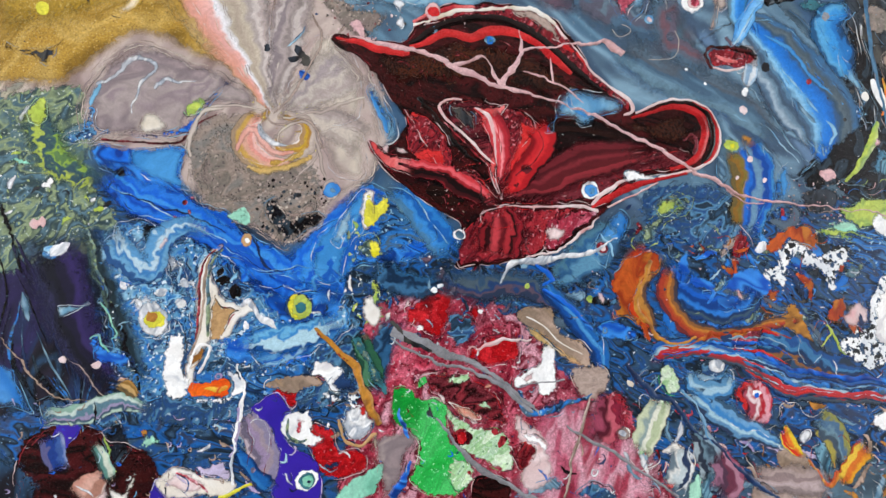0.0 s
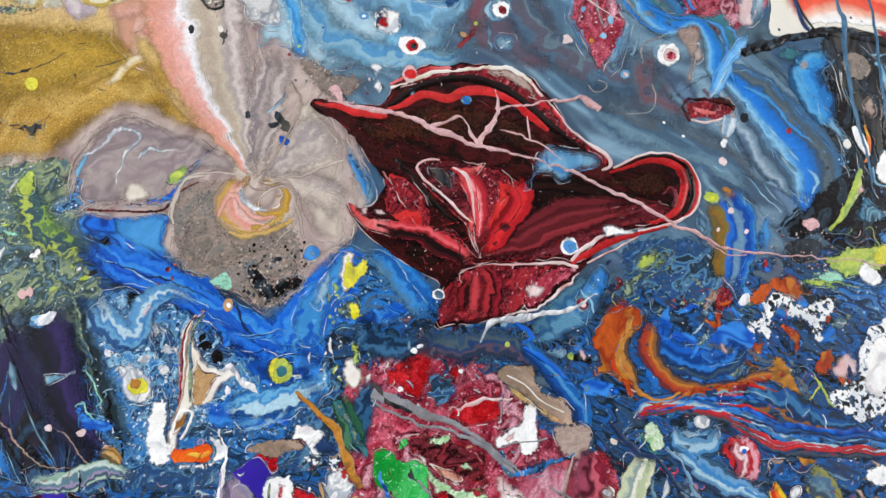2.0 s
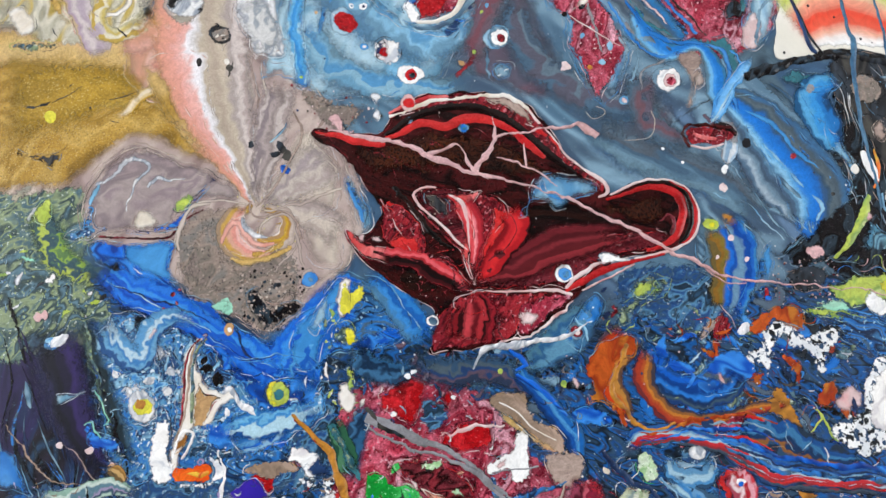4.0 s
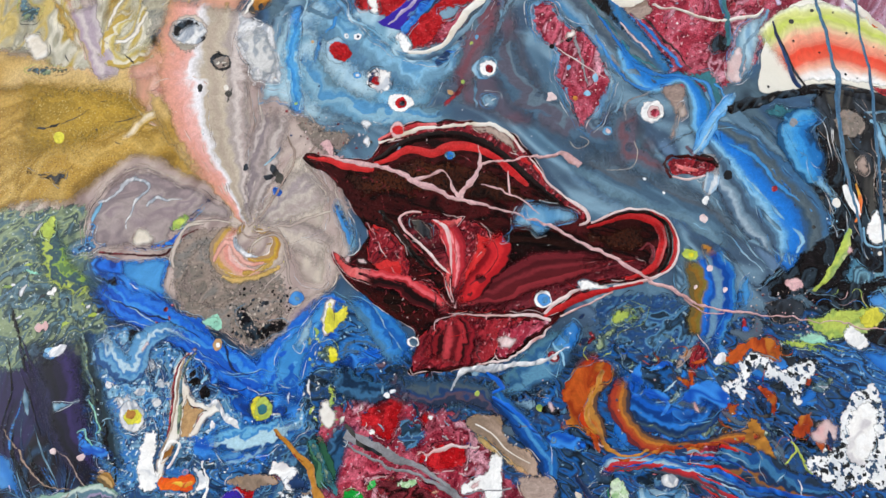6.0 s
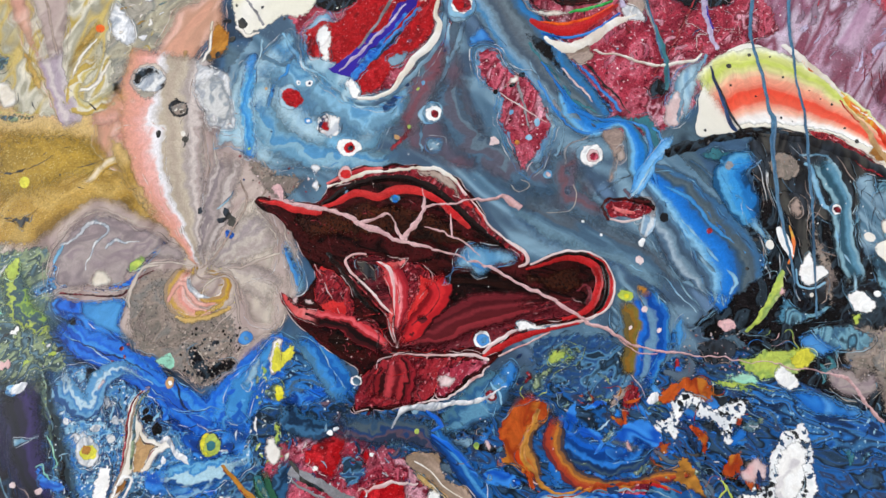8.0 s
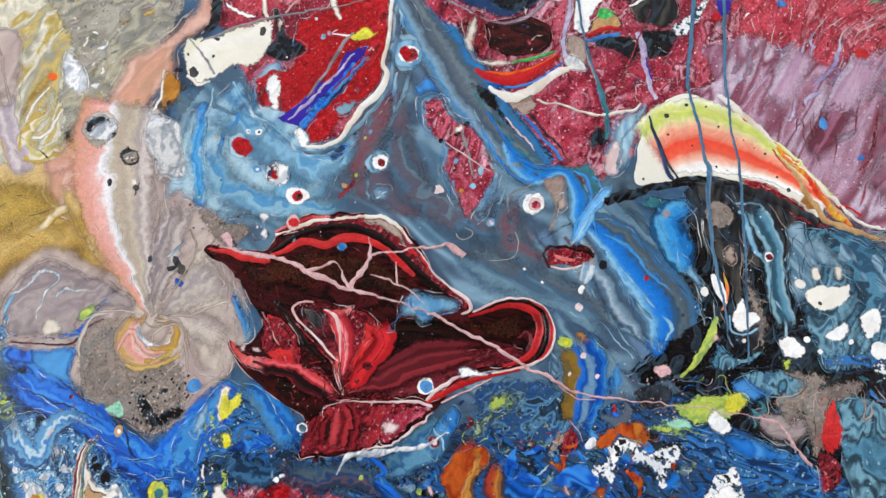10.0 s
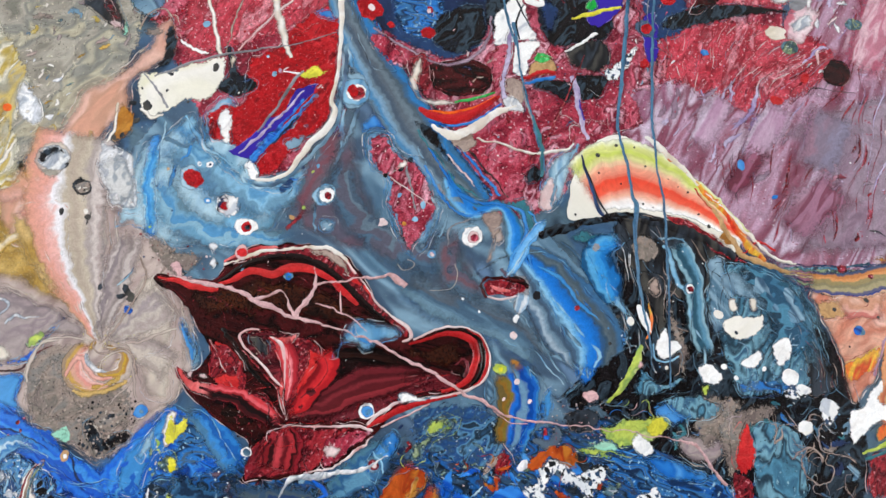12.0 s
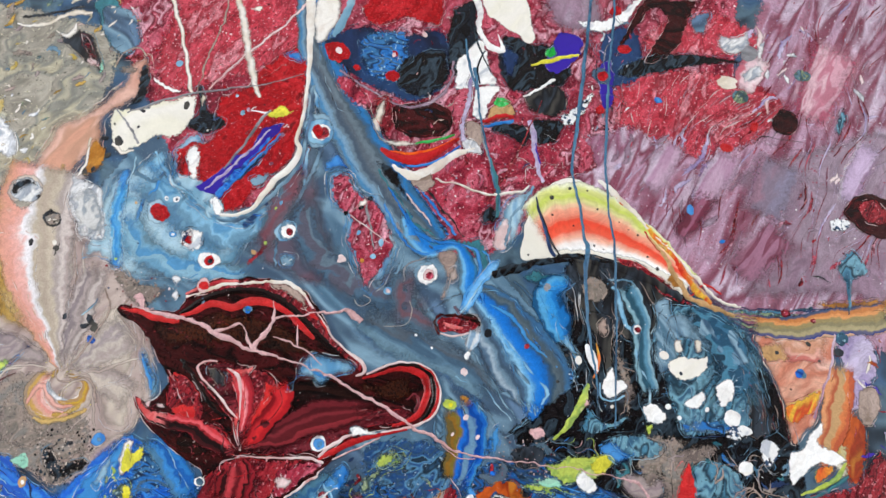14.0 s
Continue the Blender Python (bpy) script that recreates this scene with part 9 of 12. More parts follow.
flow("d8b0b8 f0dce0 e4c4cc c06878", 1.04, [(277.9, 194.6, 16.0), (270.8, 181.0, 18.0), (262.8, 167.7, 12.8)], wander=0.2)

# coral and ochre corner
pool("paint_pool", M["peach"], 1.5, [(257.1, 24.9), (282.5, 22.5), (301.3, 27.4), (298.1, 7.9), (290, -12.7), (282.7, -24.2), (270, -32.9), (266.7, -10.3), (260, 10)], 0.7, label="coral paint with ochre edges")
pool("paint_pool", M["tan"], 1.6, [(259.5, 18.9), (276.4, 22.3), (288.2, 19.6), (275, 10.3), (260, 10)], 1.0)
pool("paint_pool", M["fire"], 1.7, [(269.4, -13.1), (278.7, -8.6), (289.7, -4), (283.8, -15.7), (274.1, -23), (270, -20.2)], 0.8)
pool("paint_pool", M["orange"], 1.4, [(289.3, -18.4), (297.7, 4.9), (300.5, -0.9), (307.3, -15.2), (311.6, -26.4), (305.4, -48.6), (296.4, -51.5), (292.9, -35.1)], 0.7)
pool("paint_pool", M["straw"], 1.5, [(284.9, -29.8), (292.2, -18.3), (299.5, -29.4), (300.4, -43.2), (293.2, -54.2), (288.9, -43.5)], 0.8)
streak("paint_streak", M["petrol"], 1.6, [(247.6, 36.9, 1.9), (272, 36.9, 2.5), (290.6, 38.5, 2.5)], 0.5)
streak("paint_streak", M["navy"], 1.5, [(244.7, 38.4, 0.9), (266, 38, 1.5), (287.4, 37.2, 1.5), (309.1, 39.9, 1.6), (340.4, 43.7, 1.6)], 0.7)
streak("paint_streak", M["moss"], 1.5, [(244.5, 36.6, 2.2), (265.7, 35.2, 3.7), (287, 34.4, 3.7), (308.8, 37.4, 3.7), (340.1, 41.8, 3.7)], 0.7)
streak("paint_streak", M["tan"], 1.5, [(244.3, 34.7, 1.2), (265.4, 32.4, 2.5), (286.7, 31.7, 2.5), (308.4, 34.9, 2.5), (339.8, 40, 2.5)], 0.7)
streak("paint_streak", M["straw"], 1.5, [(244.2, 33.5, 0.9), (265.2, 30.3, 1.8), (286.4, 29.5, 1.8), (308.2, 33.1, 1.8), (339.6, 38.7, 1.9)], 0.7)
streak("paint_streak", M["navy"], 1.5, [(244.1, 31.9, 0.9), (265, 28.1, 1.5), (286.1, 27.4, 1.5), (307.9, 31.2, 1.5), (339.4, 37.2, 1.6)], 0.7)
streak("paint_streak", M["moss"], 1.5, [(244, 30.7, 1.2), (264.8, 26.6, 2.4), (286, 25.9, 2.4), (307.7, 29.7, 2.5), (339.2, 35.9, 2.5)], 0.7)
streak("paint_streak", M["navy"], 1.5, [(243.8, 28.9, 0.9), (264.5, 23.9, 1.8), (285.6, 23.1, 1.8), (307.4, 27.3, 1.8), (338.9, 34.1, 1.9)], 0.7)
pool("paint_pool", M["ochre"], 1.6, [(288, 42.5), (309.8, 44.6), (340.7, 45.3), (339.8, 39.7), (308.8, 37.7), (293.6, 38)], 0.8)
cell([M["mushroom"], M["wine"]], 1.8, 289.2, 32.3, 3.4, (1, 0.55))
cell([M["wine"], M["crimson"]], 1.8, 275, 36, 3.1, (1, 0.5))
drops("paint_drop", M["steel"], 1.8, [(279.7, 3.9, 2.7)], 0.5)
drops("paint_drop", M["cobalt"], 2.0, [(278.8, 3.9, 2.4)], 0.4)
drops("paint_drop", M["char"], 1.9, [(268, 14.6, 1.2), (285.2, 19.5, 1.5), (273.3, -4.4, 0.6), (290.1, 10.7, 0.9), (301.2, 15.4, 2.4)], 0.6)
streak("paint_streak", M["mauve"], 1.7, [(300.5, 25.9, 1.5), (295.7, 7.8, 1.5), (289.3, -6.9, 1.5), (283.4, -18.5, 1.5)], 0.3)
pool("paint_pool", M["white"], 2.2, [(268.1, -37), (275.8, -32.7), (284.5, -21.3), (288.8, -21.8), (284.7, -31.2), (292.9, -35.1), (298.1, -39.2), (291.8, -43.4), (283.3, -42.2), (273.8, -49.2), (267.8, -52.1)], 0.5, label="thick white splash")
pool("paint_pool", M["fire"], 2.3, [(279.9, -46.4), (284.7, -42.2), (292, -42), (288.3, -47.6), (280.7, -51.3)], 0.5)
streak("paint_streak", M["lime"], 2.2, [(272.8, -57.3, 1.7), (281.9, -53.1, 2.2), (291, -48.9, 2.2), (297.9, -40.6, 1.7)], 0.4)
streak("paint_streak", M["teal"], 2.2, [(273.9, -60, 1.4), (285.9, -54.9, 1.7), (297, -47.4, 1.4)], 0.4)
pool("paint_pool", M["lilac"], 1.5, [(300.7, 22.9), (316.3, 26.2), (323.2, 11.4), (314.5, -6.4), (304, -18.1), (302, -0.9)], 0.8)
mottle([M["lilac"], M["orange"], M["white_marble"], M["crimson"], M["cream"], M["violet"]], 1.8, [(301.1, 25.9), (337.7, 26.7), (324.2, -56.3), (301.4, -56.7), (304, -18.1)], 50, 0.8, 3.0, -70, 5, 73, 0.5, 0.3, "paint_swirl")
pool("paint_pool", M["mushroom"], 1.8, [(309, -3.6), (318.2, -2), (319.6, -12), (312, -23.6), (306.9, -18)], 0.8)
pool("paint_pool", M["wine"], 1.6, [(275.7, -57.3), (296.4, -51.5), (316.1, -34.7), (323.4, -61.6), (275.9, -78.3)], 1.5)
drops("paint_drop", M["petrol"], 1.9, [(303.7, 22.9, 3.7)], 0.6)
flow("d8a090 e4b8a4 cc9478 e0a898 c8746c", 1.75, [(266.9, 16.0, 18.1), (282.8, 22.4, 27.4), (297.5, 19.7, 24.3)], wander=0.2)
flow("c05c38 d87c48 c8a070 b86040 e09c6c", 1.76, [(302.4, 10.8, 12.0), (298.5, -6.9, 17.7), (291.4, -27.0, 14.4), (280.5, -43.9, 11.3)], wander=0.12)
flow("3c4c6c c88048 e09c60 9c8c60 8c8464 b0a47c 5c5c7c 2c3c84 d8b090", 1.85, [(254.8, 30.3, 11.0), (277.3, 27.7, 15.3), (302.1, 31.3, 17.2), (333.2, 35.1, 18.6)], wander=0.1)

# ground under the crimson edge

# cobalt pool and the lively blues
cobalt_pool = pool("paint_pool", M["cobalt"], 1, [(-182.3, -19.9), (-176.9, -17), (-165.5, -19.8), (-143.9, -18.6), (-144.7, -28.8), (-143.2, -39.6), (-127.1, -45.6), (-117.7, -55.2), (-99.2, -62.8), (-90, -52.8), (-78.3, -45.6), (-74.7, -37), (-66.3, -33.3), (-56.8, -39.4), (-47.2, -43.1), (-38.9, -57.8), (-42.7, -65.1), (-57, -69.8), (-71.2, -69.7), (-80.5, -76.7), (-94.4, -76.6), (-110.5, -71.7), (-126.7, -62.2), (-142.8, -52.7), (-163.1, -48), (-171.3, -38.5), (-173.9, -31.4), (-180.8, -26.7)], 0.8, label="glossy cobalt blue paint")
pool("paint_pool", M["cerulean"], 1.2, [(-166.5, -21.2), (-150.8, -18.7), (-143.9, -19.6), (-145.4, -28.8), (-142.1, -38.4), (-152.4, -36.1), (-161.6, -31.3), (-167.4, -26.6)], 0.96)
pool("paint_pool", M["cerulean"], 1.2, [(-89.9, -57.6), (-80.6, -46.8), (-71.1, -37), (-67.6, -39.4), (-70, -52.9), (-75.9, -62.5), (-80.5, -76.7), (-89.8, -75.4), (-93.3, -69.5)], 0.96)
pool("paint_pool", M["black"], 1.4, [(-176.4, -25.4), (-173, -27.1), (-167.4, -27.8), (-165.6, -32.6), (-170, -33.3), (-175.1, -30.2)], 1.12)
pool("paint_pool", M["black"], 1.5, [(-161.2, -55.5), (-158.5, -51.8), (-152.9, -51.5), (-149.5, -53.2), (-152.6, -58.6), (-157.7, -60.9), (-160.4, -58.6)], 0.64)
pool("paint_pool", M["blush"], 1.6, [(-154.6, -60.2), (-151.6, -56.3), (-149.4, -57), (-150.6, -60.9), (-153.2, -62.1)], 0.64)
drops("paint_drop", M["wine"], 1.5, [(-143.8, -42.8, 1.2), (-141.8, -46.6, 0.9), (-147.4, -48.9, 0.7), (-140.9, -40.8, 0.7)], 0.6)
streak("paint_streak", M["sky_light"], 1.3, [(-173.7, -36.2, 0.7), (-158.9, -43.3, 0.9), (-142.8, -51.6, 1.2), (-126.7, -59.9, 0.7)], 0.5)
streak("paint_streak", M["navy"], 1.3, [(-170.2, -38.5, 0.7), (-154.3, -44.4, 1.4), (-138.4, -49.2, 1.2), (-126.8, -56.3, 0.9)], 0.5)
streak("paint_streak", M["navy"], 1.3, [(-122.3, -52.8, 0.9), (-115.3, -59.9, 1.9), (-110.6, -69.4, 1.4), (-103.7, -71.8, 0.7)], 0.6)
pool("paint_pool", M["deep_blue"], 1.1, [(-67.5, -35.7), (-51.9, -38.2), (-42.4, -48), (-39, -59), (-49.8, -63.8), (-61.7, -67.4), (-71.2, -62.5), (-67.6, -50.4)], 1.28)
streak("paint_streak", M["sky_light"], 1.35, [(-59.2, -35.7, 0.7), (-48.3, -40.6, 1), (-41.3, -51.7, 1), (-35.4, -60.3, 0.7)], 0.3)
pool("paint_pool", M["teal_pale"], 1.6, [(-128.2, -48), (-122.5, -45.1), (-118.4, -46.1), (-120.1, -51.6), (-116.6, -55.2), (-122.3, -52.3)], 0.96)
cell([M["tan"], M["white"], M["navy"]], 1.6, -118.5, -58.5, 3, (1, 0.5, 0.0))
pool("paint_pool", M["yellow"], 1.7, [(-71.2, -52.9), (-70.7, -41.9), (-67.6, -38.2), (-65.2, -41.9), (-59.7, -39.4), (-59.2, -46.8), (-64, -50.4), (-67.6, -53.4)], 0.96, label="yellow splash")
pool("paint_pool", M["cream"], 1.65, [(-72.3, -52.9), (-71.1, -40.7), (-68.3, -35.7), (-65.4, -39.4), (-67.4, -52.9)], 1.28)
pool("paint_pool", M["yellow"], 1.7, [(-68.8, -64.9), (-67.6, -58.9), (-64.5, -57.7), (-62.9, -62.6), (-65.3, -66.1)], 0.96)
pool("paint_pool", M["moss"], 1.5, [(-74.7, -62.5), (-71.2, -55.3), (-64.1, -55.3), (-61.7, -65), (-66.5, -67.3), (-72.4, -67.3)], 1.92)
mottle([M["cream"], M["white_marble"], M["lime"], M["moss"]], 1.6, [(-79.4, -55.3), (-71.2, -52.9), (-68.8, -62.5), (-73.5, -69.7), (-78.2, -64.9)], 16, 0.5, 1.8, 60, 2.5, 81, 0.5, 0.6, "paint_swirl")
cell([M["navy"], M["lime"], M["teal"]], 1.6, -97.1, -86.1, 6.2, (1, 0.92, 0.45))
pool("paint_pool", M["yellow"], 2.1, [(-102.3, -87.7), (-100.1, -81.2), (-95.5, -80.1), (-97.8, -83.6), (-98.8, -88.7), (-94.3, -90.6), (-98.8, -91.9)], 1.12)
pool("paint_pool", M["lime"], 1.6, [(-68.4, -76.8), (-64.6, -75.7), (-63, -84), (-64.7, -87.5), (-67.7, -83.9)], 1.28)
pool("paint_pool", M["cream"], 1.7, [(-71.2, -87.4), (-68.9, -81.6), (-65.4, -84), (-61.9, -87.5), (-64.2, -94.5), (-67.7, -95.6), (-70.1, -92.1)], 1.28)
mottle([M["cream"], M["lime"], M["moss"], M["white"], M["lace_dark"]], 1.6, [(-80.5, -76.7), (-59.4, -72.2), (-59.6, -98.1), (-71.2, -97.9)], 36, 0.5, 2.2, 60, 2.5, 82, 0.5, 0.6, "paint_swirl")
mottle([M["lace_blue"], M["deep_blue"], M["lace_dark"], M["navy"], M["sky_light"], M["cobalt"]], 0.9, [(-171.6, -57.4), (-142.5, -59.8), (-117.2, -81), (-80.5, -82.6), (-75.8, -100.1), (-103.1, -108.7), (-125.5, -108.3), (-147.8, -98.8), (-170, -89.5), (-176, -57.3)], 90, 0.8, 4.0, 40, 3.5, 83, 0.5, 0.6, "paint_swirl")
mottle([M["lace_dark"], M["murk"], M["navy"], M["slate_plum"], M["deep_blue"], M["black"]], 1.0, [(-80.5, -72), (-42.6, -62.7), (-8.9, -70.1), (31, -65.5), (29.1, -102), (5, -92), (-9.6, -91.8), (-28.6, -82), (-57.1, -81.7), (-75.9, -90.8)], 90, 0.8, 4.5, -15, 3.0, 84, 0.5, 0.6, "paint_swirl")
strands([M["sky_light"], M["white_marble"], M["lace_blue"], M["navy"]], 1.4, [(-171.8, -52.7), (-142.5, -59.8), (-117.2, -78.7), (-80.5, -83.8), (-80.4, -104.6), (-121, -108.4), (-158.7, -98.6), (-175.3, -71.2)], 90, 0.15, 0.6, 14, 40, 85, 2.0, 10)
strands([M["steel"], M["sky_light"], M["navy"], M["black"], M["mushroom"]], 1.4, [(-71.2, -67.3), (-33, -62.7), (31, -65.5), (29.1, -102), (0.3, -87.2), (-42.9, -77.1), (-71.2, -81.5)], 130, 0.15, 0.6, 14, -20, 86, 2.0, 10)
spatter([M["white"], M["sky_light"], M["white_marble"], M["navy"]], 1.7, -183, -71.2, -127.6, -48, 700, 0.1, 0.5, 87, 0.8, inside=[(-180.6, -52.7), (-142.6, -57.5), (-114.9, -78.7), (-75.9, -81.5), (-71.3, -127.6), (-168.3, -124.9)])
spatter([M["white"], M["steel"], M["sky_light"], M["mushroom"]], 1.7, -75.9, 41.6, -125.8, -57.7, 330, 0.1, 0.5, 88, 0.8)
pool("paint_pool", M["navy"], 1.1, [(-127.7, -65.8), (-119.7, -67), (-112.7, -76.4), (-117.1, -83.3), (-125, -80.9), (-128.6, -73.9)], 1.92)
pool("paint_pool", M["cobalt"], 1.3, [(-124.2, -69.3), (-117.4, -68.2), (-115, -76.4), (-119.5, -78.7)], 1.6)
drops("paint_drop", M["black"], 1.6, [(-127.4, -75.1, 2.3), (-122.8, -79.8, 2.7), (-128.7, -71.6, 1.6)], 1.0)
pool("paint_pool", M["lace_dark"], 0.95, [(-182.8, -52.7), (-142.6, -57.5), (-117.3, -76.4), (-80.5, -79.1), (-71.2, -90.9), (-71.3, -123), (-107.2, -131), (-146.5, -134.3), (-168.5, -120.6), (-177.4, -71.2)], 2.4)
pool("paint_pool", M["lace_blue"], 0.97, [(-149.3, -57.4), (-126.6, -64.6), (-117.3, -76.4), (-80.5, -81.4), (-75.8, -95.5), (-98.6, -108.8), (-121, -108.4), (-138.9, -103.5), (-148.5, -80.6)], 2.88)
pool("paint_pool", M["lace_blue"], 0.96, [(-178, -59.7), (-149.3, -57.4), (-139.3, -89.9), (-147, -121.1), (-164.3, -118.5), (-172, -93.9)], 2.88)
pool("paint_pool", M["deep_blue"], 0.96, [(-147.5, -107.8), (-121, -108.4), (-89.6, -104.5), (-89.4, -122.6), (-118.4, -126.3), (-142.5, -125.6)], 2.88)
pool("paint_pool", M["lace_blue"], 0.97, [(-171.8, -52.7), (-158.6, -50.4), (-149.2, -62.1), (-153.1, -76), (-164.3, -71.3), (-170.2, -62)], 2.88)
pool("paint_pool", M["cobalt"], 1.08, [(-130, -64.6), (-110.5, -70.6), (-89.8, -69.5), (-77, -76.8), (-80.5, -90.8), (-93.1, -97.5), (-105.6, -92.7), (-113.7, -83.4), (-124, -76.3)], 1.6)
pool("paint_pool", M["cobalt"], 1.08, [(-125.8, -97), (-107.8, -95), (-89.6, -99.9), (-94.1, -111.2), (-109.9, -108.6), (-121, -110.6), (-127.7, -106)], 1.92)
pool("paint_pool", M["sky_light"], 1.2, [(-116.8, -99.4), (-107.8, -95), (-101, -99.7), (-103.1, -108.7), (-112, -110.8)], 2.4)
pool("paint_pool", M["sky_light"], 1.2, [(-84.1, -57.7), (-80.6, -48), (-74.7, -43.1), (-75.4, -55.3), (-80.6, -62.5)], 1.28)
pool("paint_pool", M["white_marble"], 1.25, [(-163.5, -64.4), (-158.2, -59.7), (-149.2, -62.1), (-142.2, -69.2), (-148.8, -71.4), (-155.6, -69.1)], 2.4)
pool("paint_pool", M["lace_dark"], 1.15, [(-149.1, -64.5), (-142.5, -62.2), (-138.8, -71.5), (-139.4, -85.3), (-146.2, -83), (-148.7, -73.7)], 2.4)
pool("paint_pool", M["white_marble"], 1.2, [(-163.7, -85), (-157.3, -80.5), (-148.3, -85.2), (-147.9, -96.6), (-156.6, -98.7), (-162.3, -91.8)], 2.56)
flow("1450b0 2a78dc 1a68d8 3c90e4 1a5cc8 0c48b0 2474dc 1058c4 103c88", 1.11, [(-179.5, -23.7, 13.2), (-166.6, -38.0, 16.6), (-148.2, -46.5, 21.6), (-129.3, -57.5, 15.7), (-113.4, -67.5, 20.0), (-98.9, -73.8, 23.8), (-87.9, -62.4, 18.5), (-78.4, -49.9, 17.7), (-66.2, -35.3, 7.7)], wander=0.18, size=14, soft=0.25)
flow("3c6c94 2c7cc8 1c60b0 3a88d0 4a7ca4 5c86a0", 1.31, [(-61.1, -33.5, 10.3), (-46.5, -46.8, 16.2), (-37.7, -59.3, 16.0), (-32.6, -69.6, 11.3)], wander=0.2, soft=0.25)
flow("103c88 2a70b8 5c98cc 1c5cb0 88b4d4 14509c 3c7cb8", 1.32, [(-116.8, -108.1, 9.0), (-103.4, -102.7, 13.6), (-89.8, -97.2, 13.8), (-80.6, -90.4, 7.0)], wander=0.3)
flow("5c98c8 b8d4e4 3c7cb8 6ca4cc 2c5488 90bcd8", 1.6, [(-175.1, -48.3, 9.3), (-168.3, -64.7, 15.2), (-156.3, -70.1, 14.6), (-152.8, -58.1, 12.7), (-142.5, -52.5, 10.7), (-130.4, -57.5, 7.1)], wander=0.25, size=8, soft=0.25)
flow("2c70b4 6cb0dc 3c88c8 b0d4e4 1c5090", 1.62, [(-121.9, -103.7, 6.3), (-108.9, -98.9, 14.5), (-94.1, -97.9, 14.5), (-81.6, -90.6, 6.3)], wander=0.3, size=8, soft=0.25)
flow("1c64c0 2c80d8 5ca8e0 1a5cb8 3c8cd8", 1.15, [(-92.3, -86.4, 17.1), (-85.5, -71.8, 19.8), (-76.1, -56.9, 15.1), (-69.0, -41.7, 10.2)], wander=0.3, soft=0.3)
flow("1c3c5c 2c5c84 142c48 3c6c94 24405c 102030", 1.5, [(-68.6, -66.8, 14.9), (-57.9, -75.6, 17.2), (-45.4, -78.9, 14.7), (-33.0, -76.4, 7.3)], wander=0.35, soft=0.35, size=10)
flow("1c3c5c 2c5c84 142c48 3c6c94 24405c 102030", 1.5, [(-56.2, -89.8, 9.7), (-61.6, -100.5, 14.4), (-65.6, -112.2, 15.2), (-68.5, -124.9, 11.7)], wander=0.35, soft=0.35, size=10)

# tan star with rainbow edges
pool("paint_pool", M["cream"], 2, [(-140.9, -108), (-138, -96.8), (-138.5, -80.8), (-137.7, -69.2), (-133, -62.2), (-127.8, -61), (-131.1, -65.7), (-131.8, -73.9), (-127.3, -80.9), (-120.4, -85.6), (-116, -83.3), (-113.6, -86.8), (-119.2, -90.2), (-123.5, -97), (-126.8, -99.2), (-132.3, -100.2), (-136.5, -108), (-138.3, -119.1), (-141.7, -116.8)], 0.64, label="tan star-shaped paint with rainbow edges")
pool("paint_pool", M["tan"], 2.2, [(-133.5, -99.1), (-131.6, -85.4), (-131.6, -78.5), (-126.1, -85.5), (-120.4, -87.9), (-123.7, -91.3), (-127.5, -98.7)], 0.64)
streak("paint_streak", M["moss"], 2.25, [(-133.3, -98, 1.3), (-132.8, -85.4, 2.3), (-133.9, -76.2, 1.6), (-131.5, -66.9, 1.1), (-127.8, -62.2, 0.7)], 0.15)
streak("paint_streak", M["wine"], 2.25, [(-137.9, -99, 1.1), (-136.7, -87.7, 1.4), (-137.1, -76.2, 1.4), (-134.7, -66.9, 0.9), (-130.7, -62.2, 0.7)], 0.15)
streak("paint_streak", M["tan_grey"], 2.2, [(-139.2, -105.7, 1.1), (-135.3, -90, 1.1), (-135.3, -76.2, 1.4), (-132.9, -65.7, 0.9)], 0.2)
pool("paint_pool", M["ochre"], 2.3, [(-139.8, -108), (-135.6, -101.8), (-133.3, -103.6), (-136.5, -109.2), (-139, -111.3)], 0.48)
streak("paint_streak", M["white"], 2.3, [(-139.7, -112.4, 1.3), (-137.8, -103.5, 1.3), (-134.5, -100.9, 1.6), (-132.2, -103.6, 1.3), (-136.4, -112.5, 1.1)], 0.3)
pool("paint_pool", M["white"], 2.0, [(-149.2, -118.9), (-150.1, -107.8), (-148.9, -98.8), (-144.6, -95.5), (-141.2, -100.1), (-141.9, -110.2), (-138.5, -114.7), (-140.5, -121.3), (-145.9, -122.3)], 1.28, label="thick white patch")
streak("paint_streak", M["white_marble"], 2.1, [(-120.4, -86.7, 1.4), (-117.1, -84.5, 2.1), (-113.6, -88, 2.3), (-110.2, -91.5, 2.7), (-105.6, -95, 0.9)], 0.8)
cell([M["lace_blue"], M["white_marble"]], 1.7, -144.4, -84.1, 5, (1, 0.5))
cell([M["lace_blue"], M["white_marble"], M["yellow"]], 1.7, -155.2, -90.1, 8, (1, 0.85, 0.55))
drops("paint_drop", M["ochre"], 2.5, [(-155.2, -89.7, 2.2)], 1.0)
drops("paint_drop", M["white_marble"], 1.8, [(-151.8, -79.9, 2), (-142.9, -76.1, 1.8), (-166.7, -77, 1.6), (-192.1, -61.9, 3.1), (-118, -93.7, 1.4)], 1.0)
pool("paint_pool", M["sky_light"], 1.7, [(-192.2, -85.8), (-189.7, -83.6), (-183.2, -84.8), (-179, -83.7), (-185.2, -87.4), (-189.9, -88.7)], 0.96)

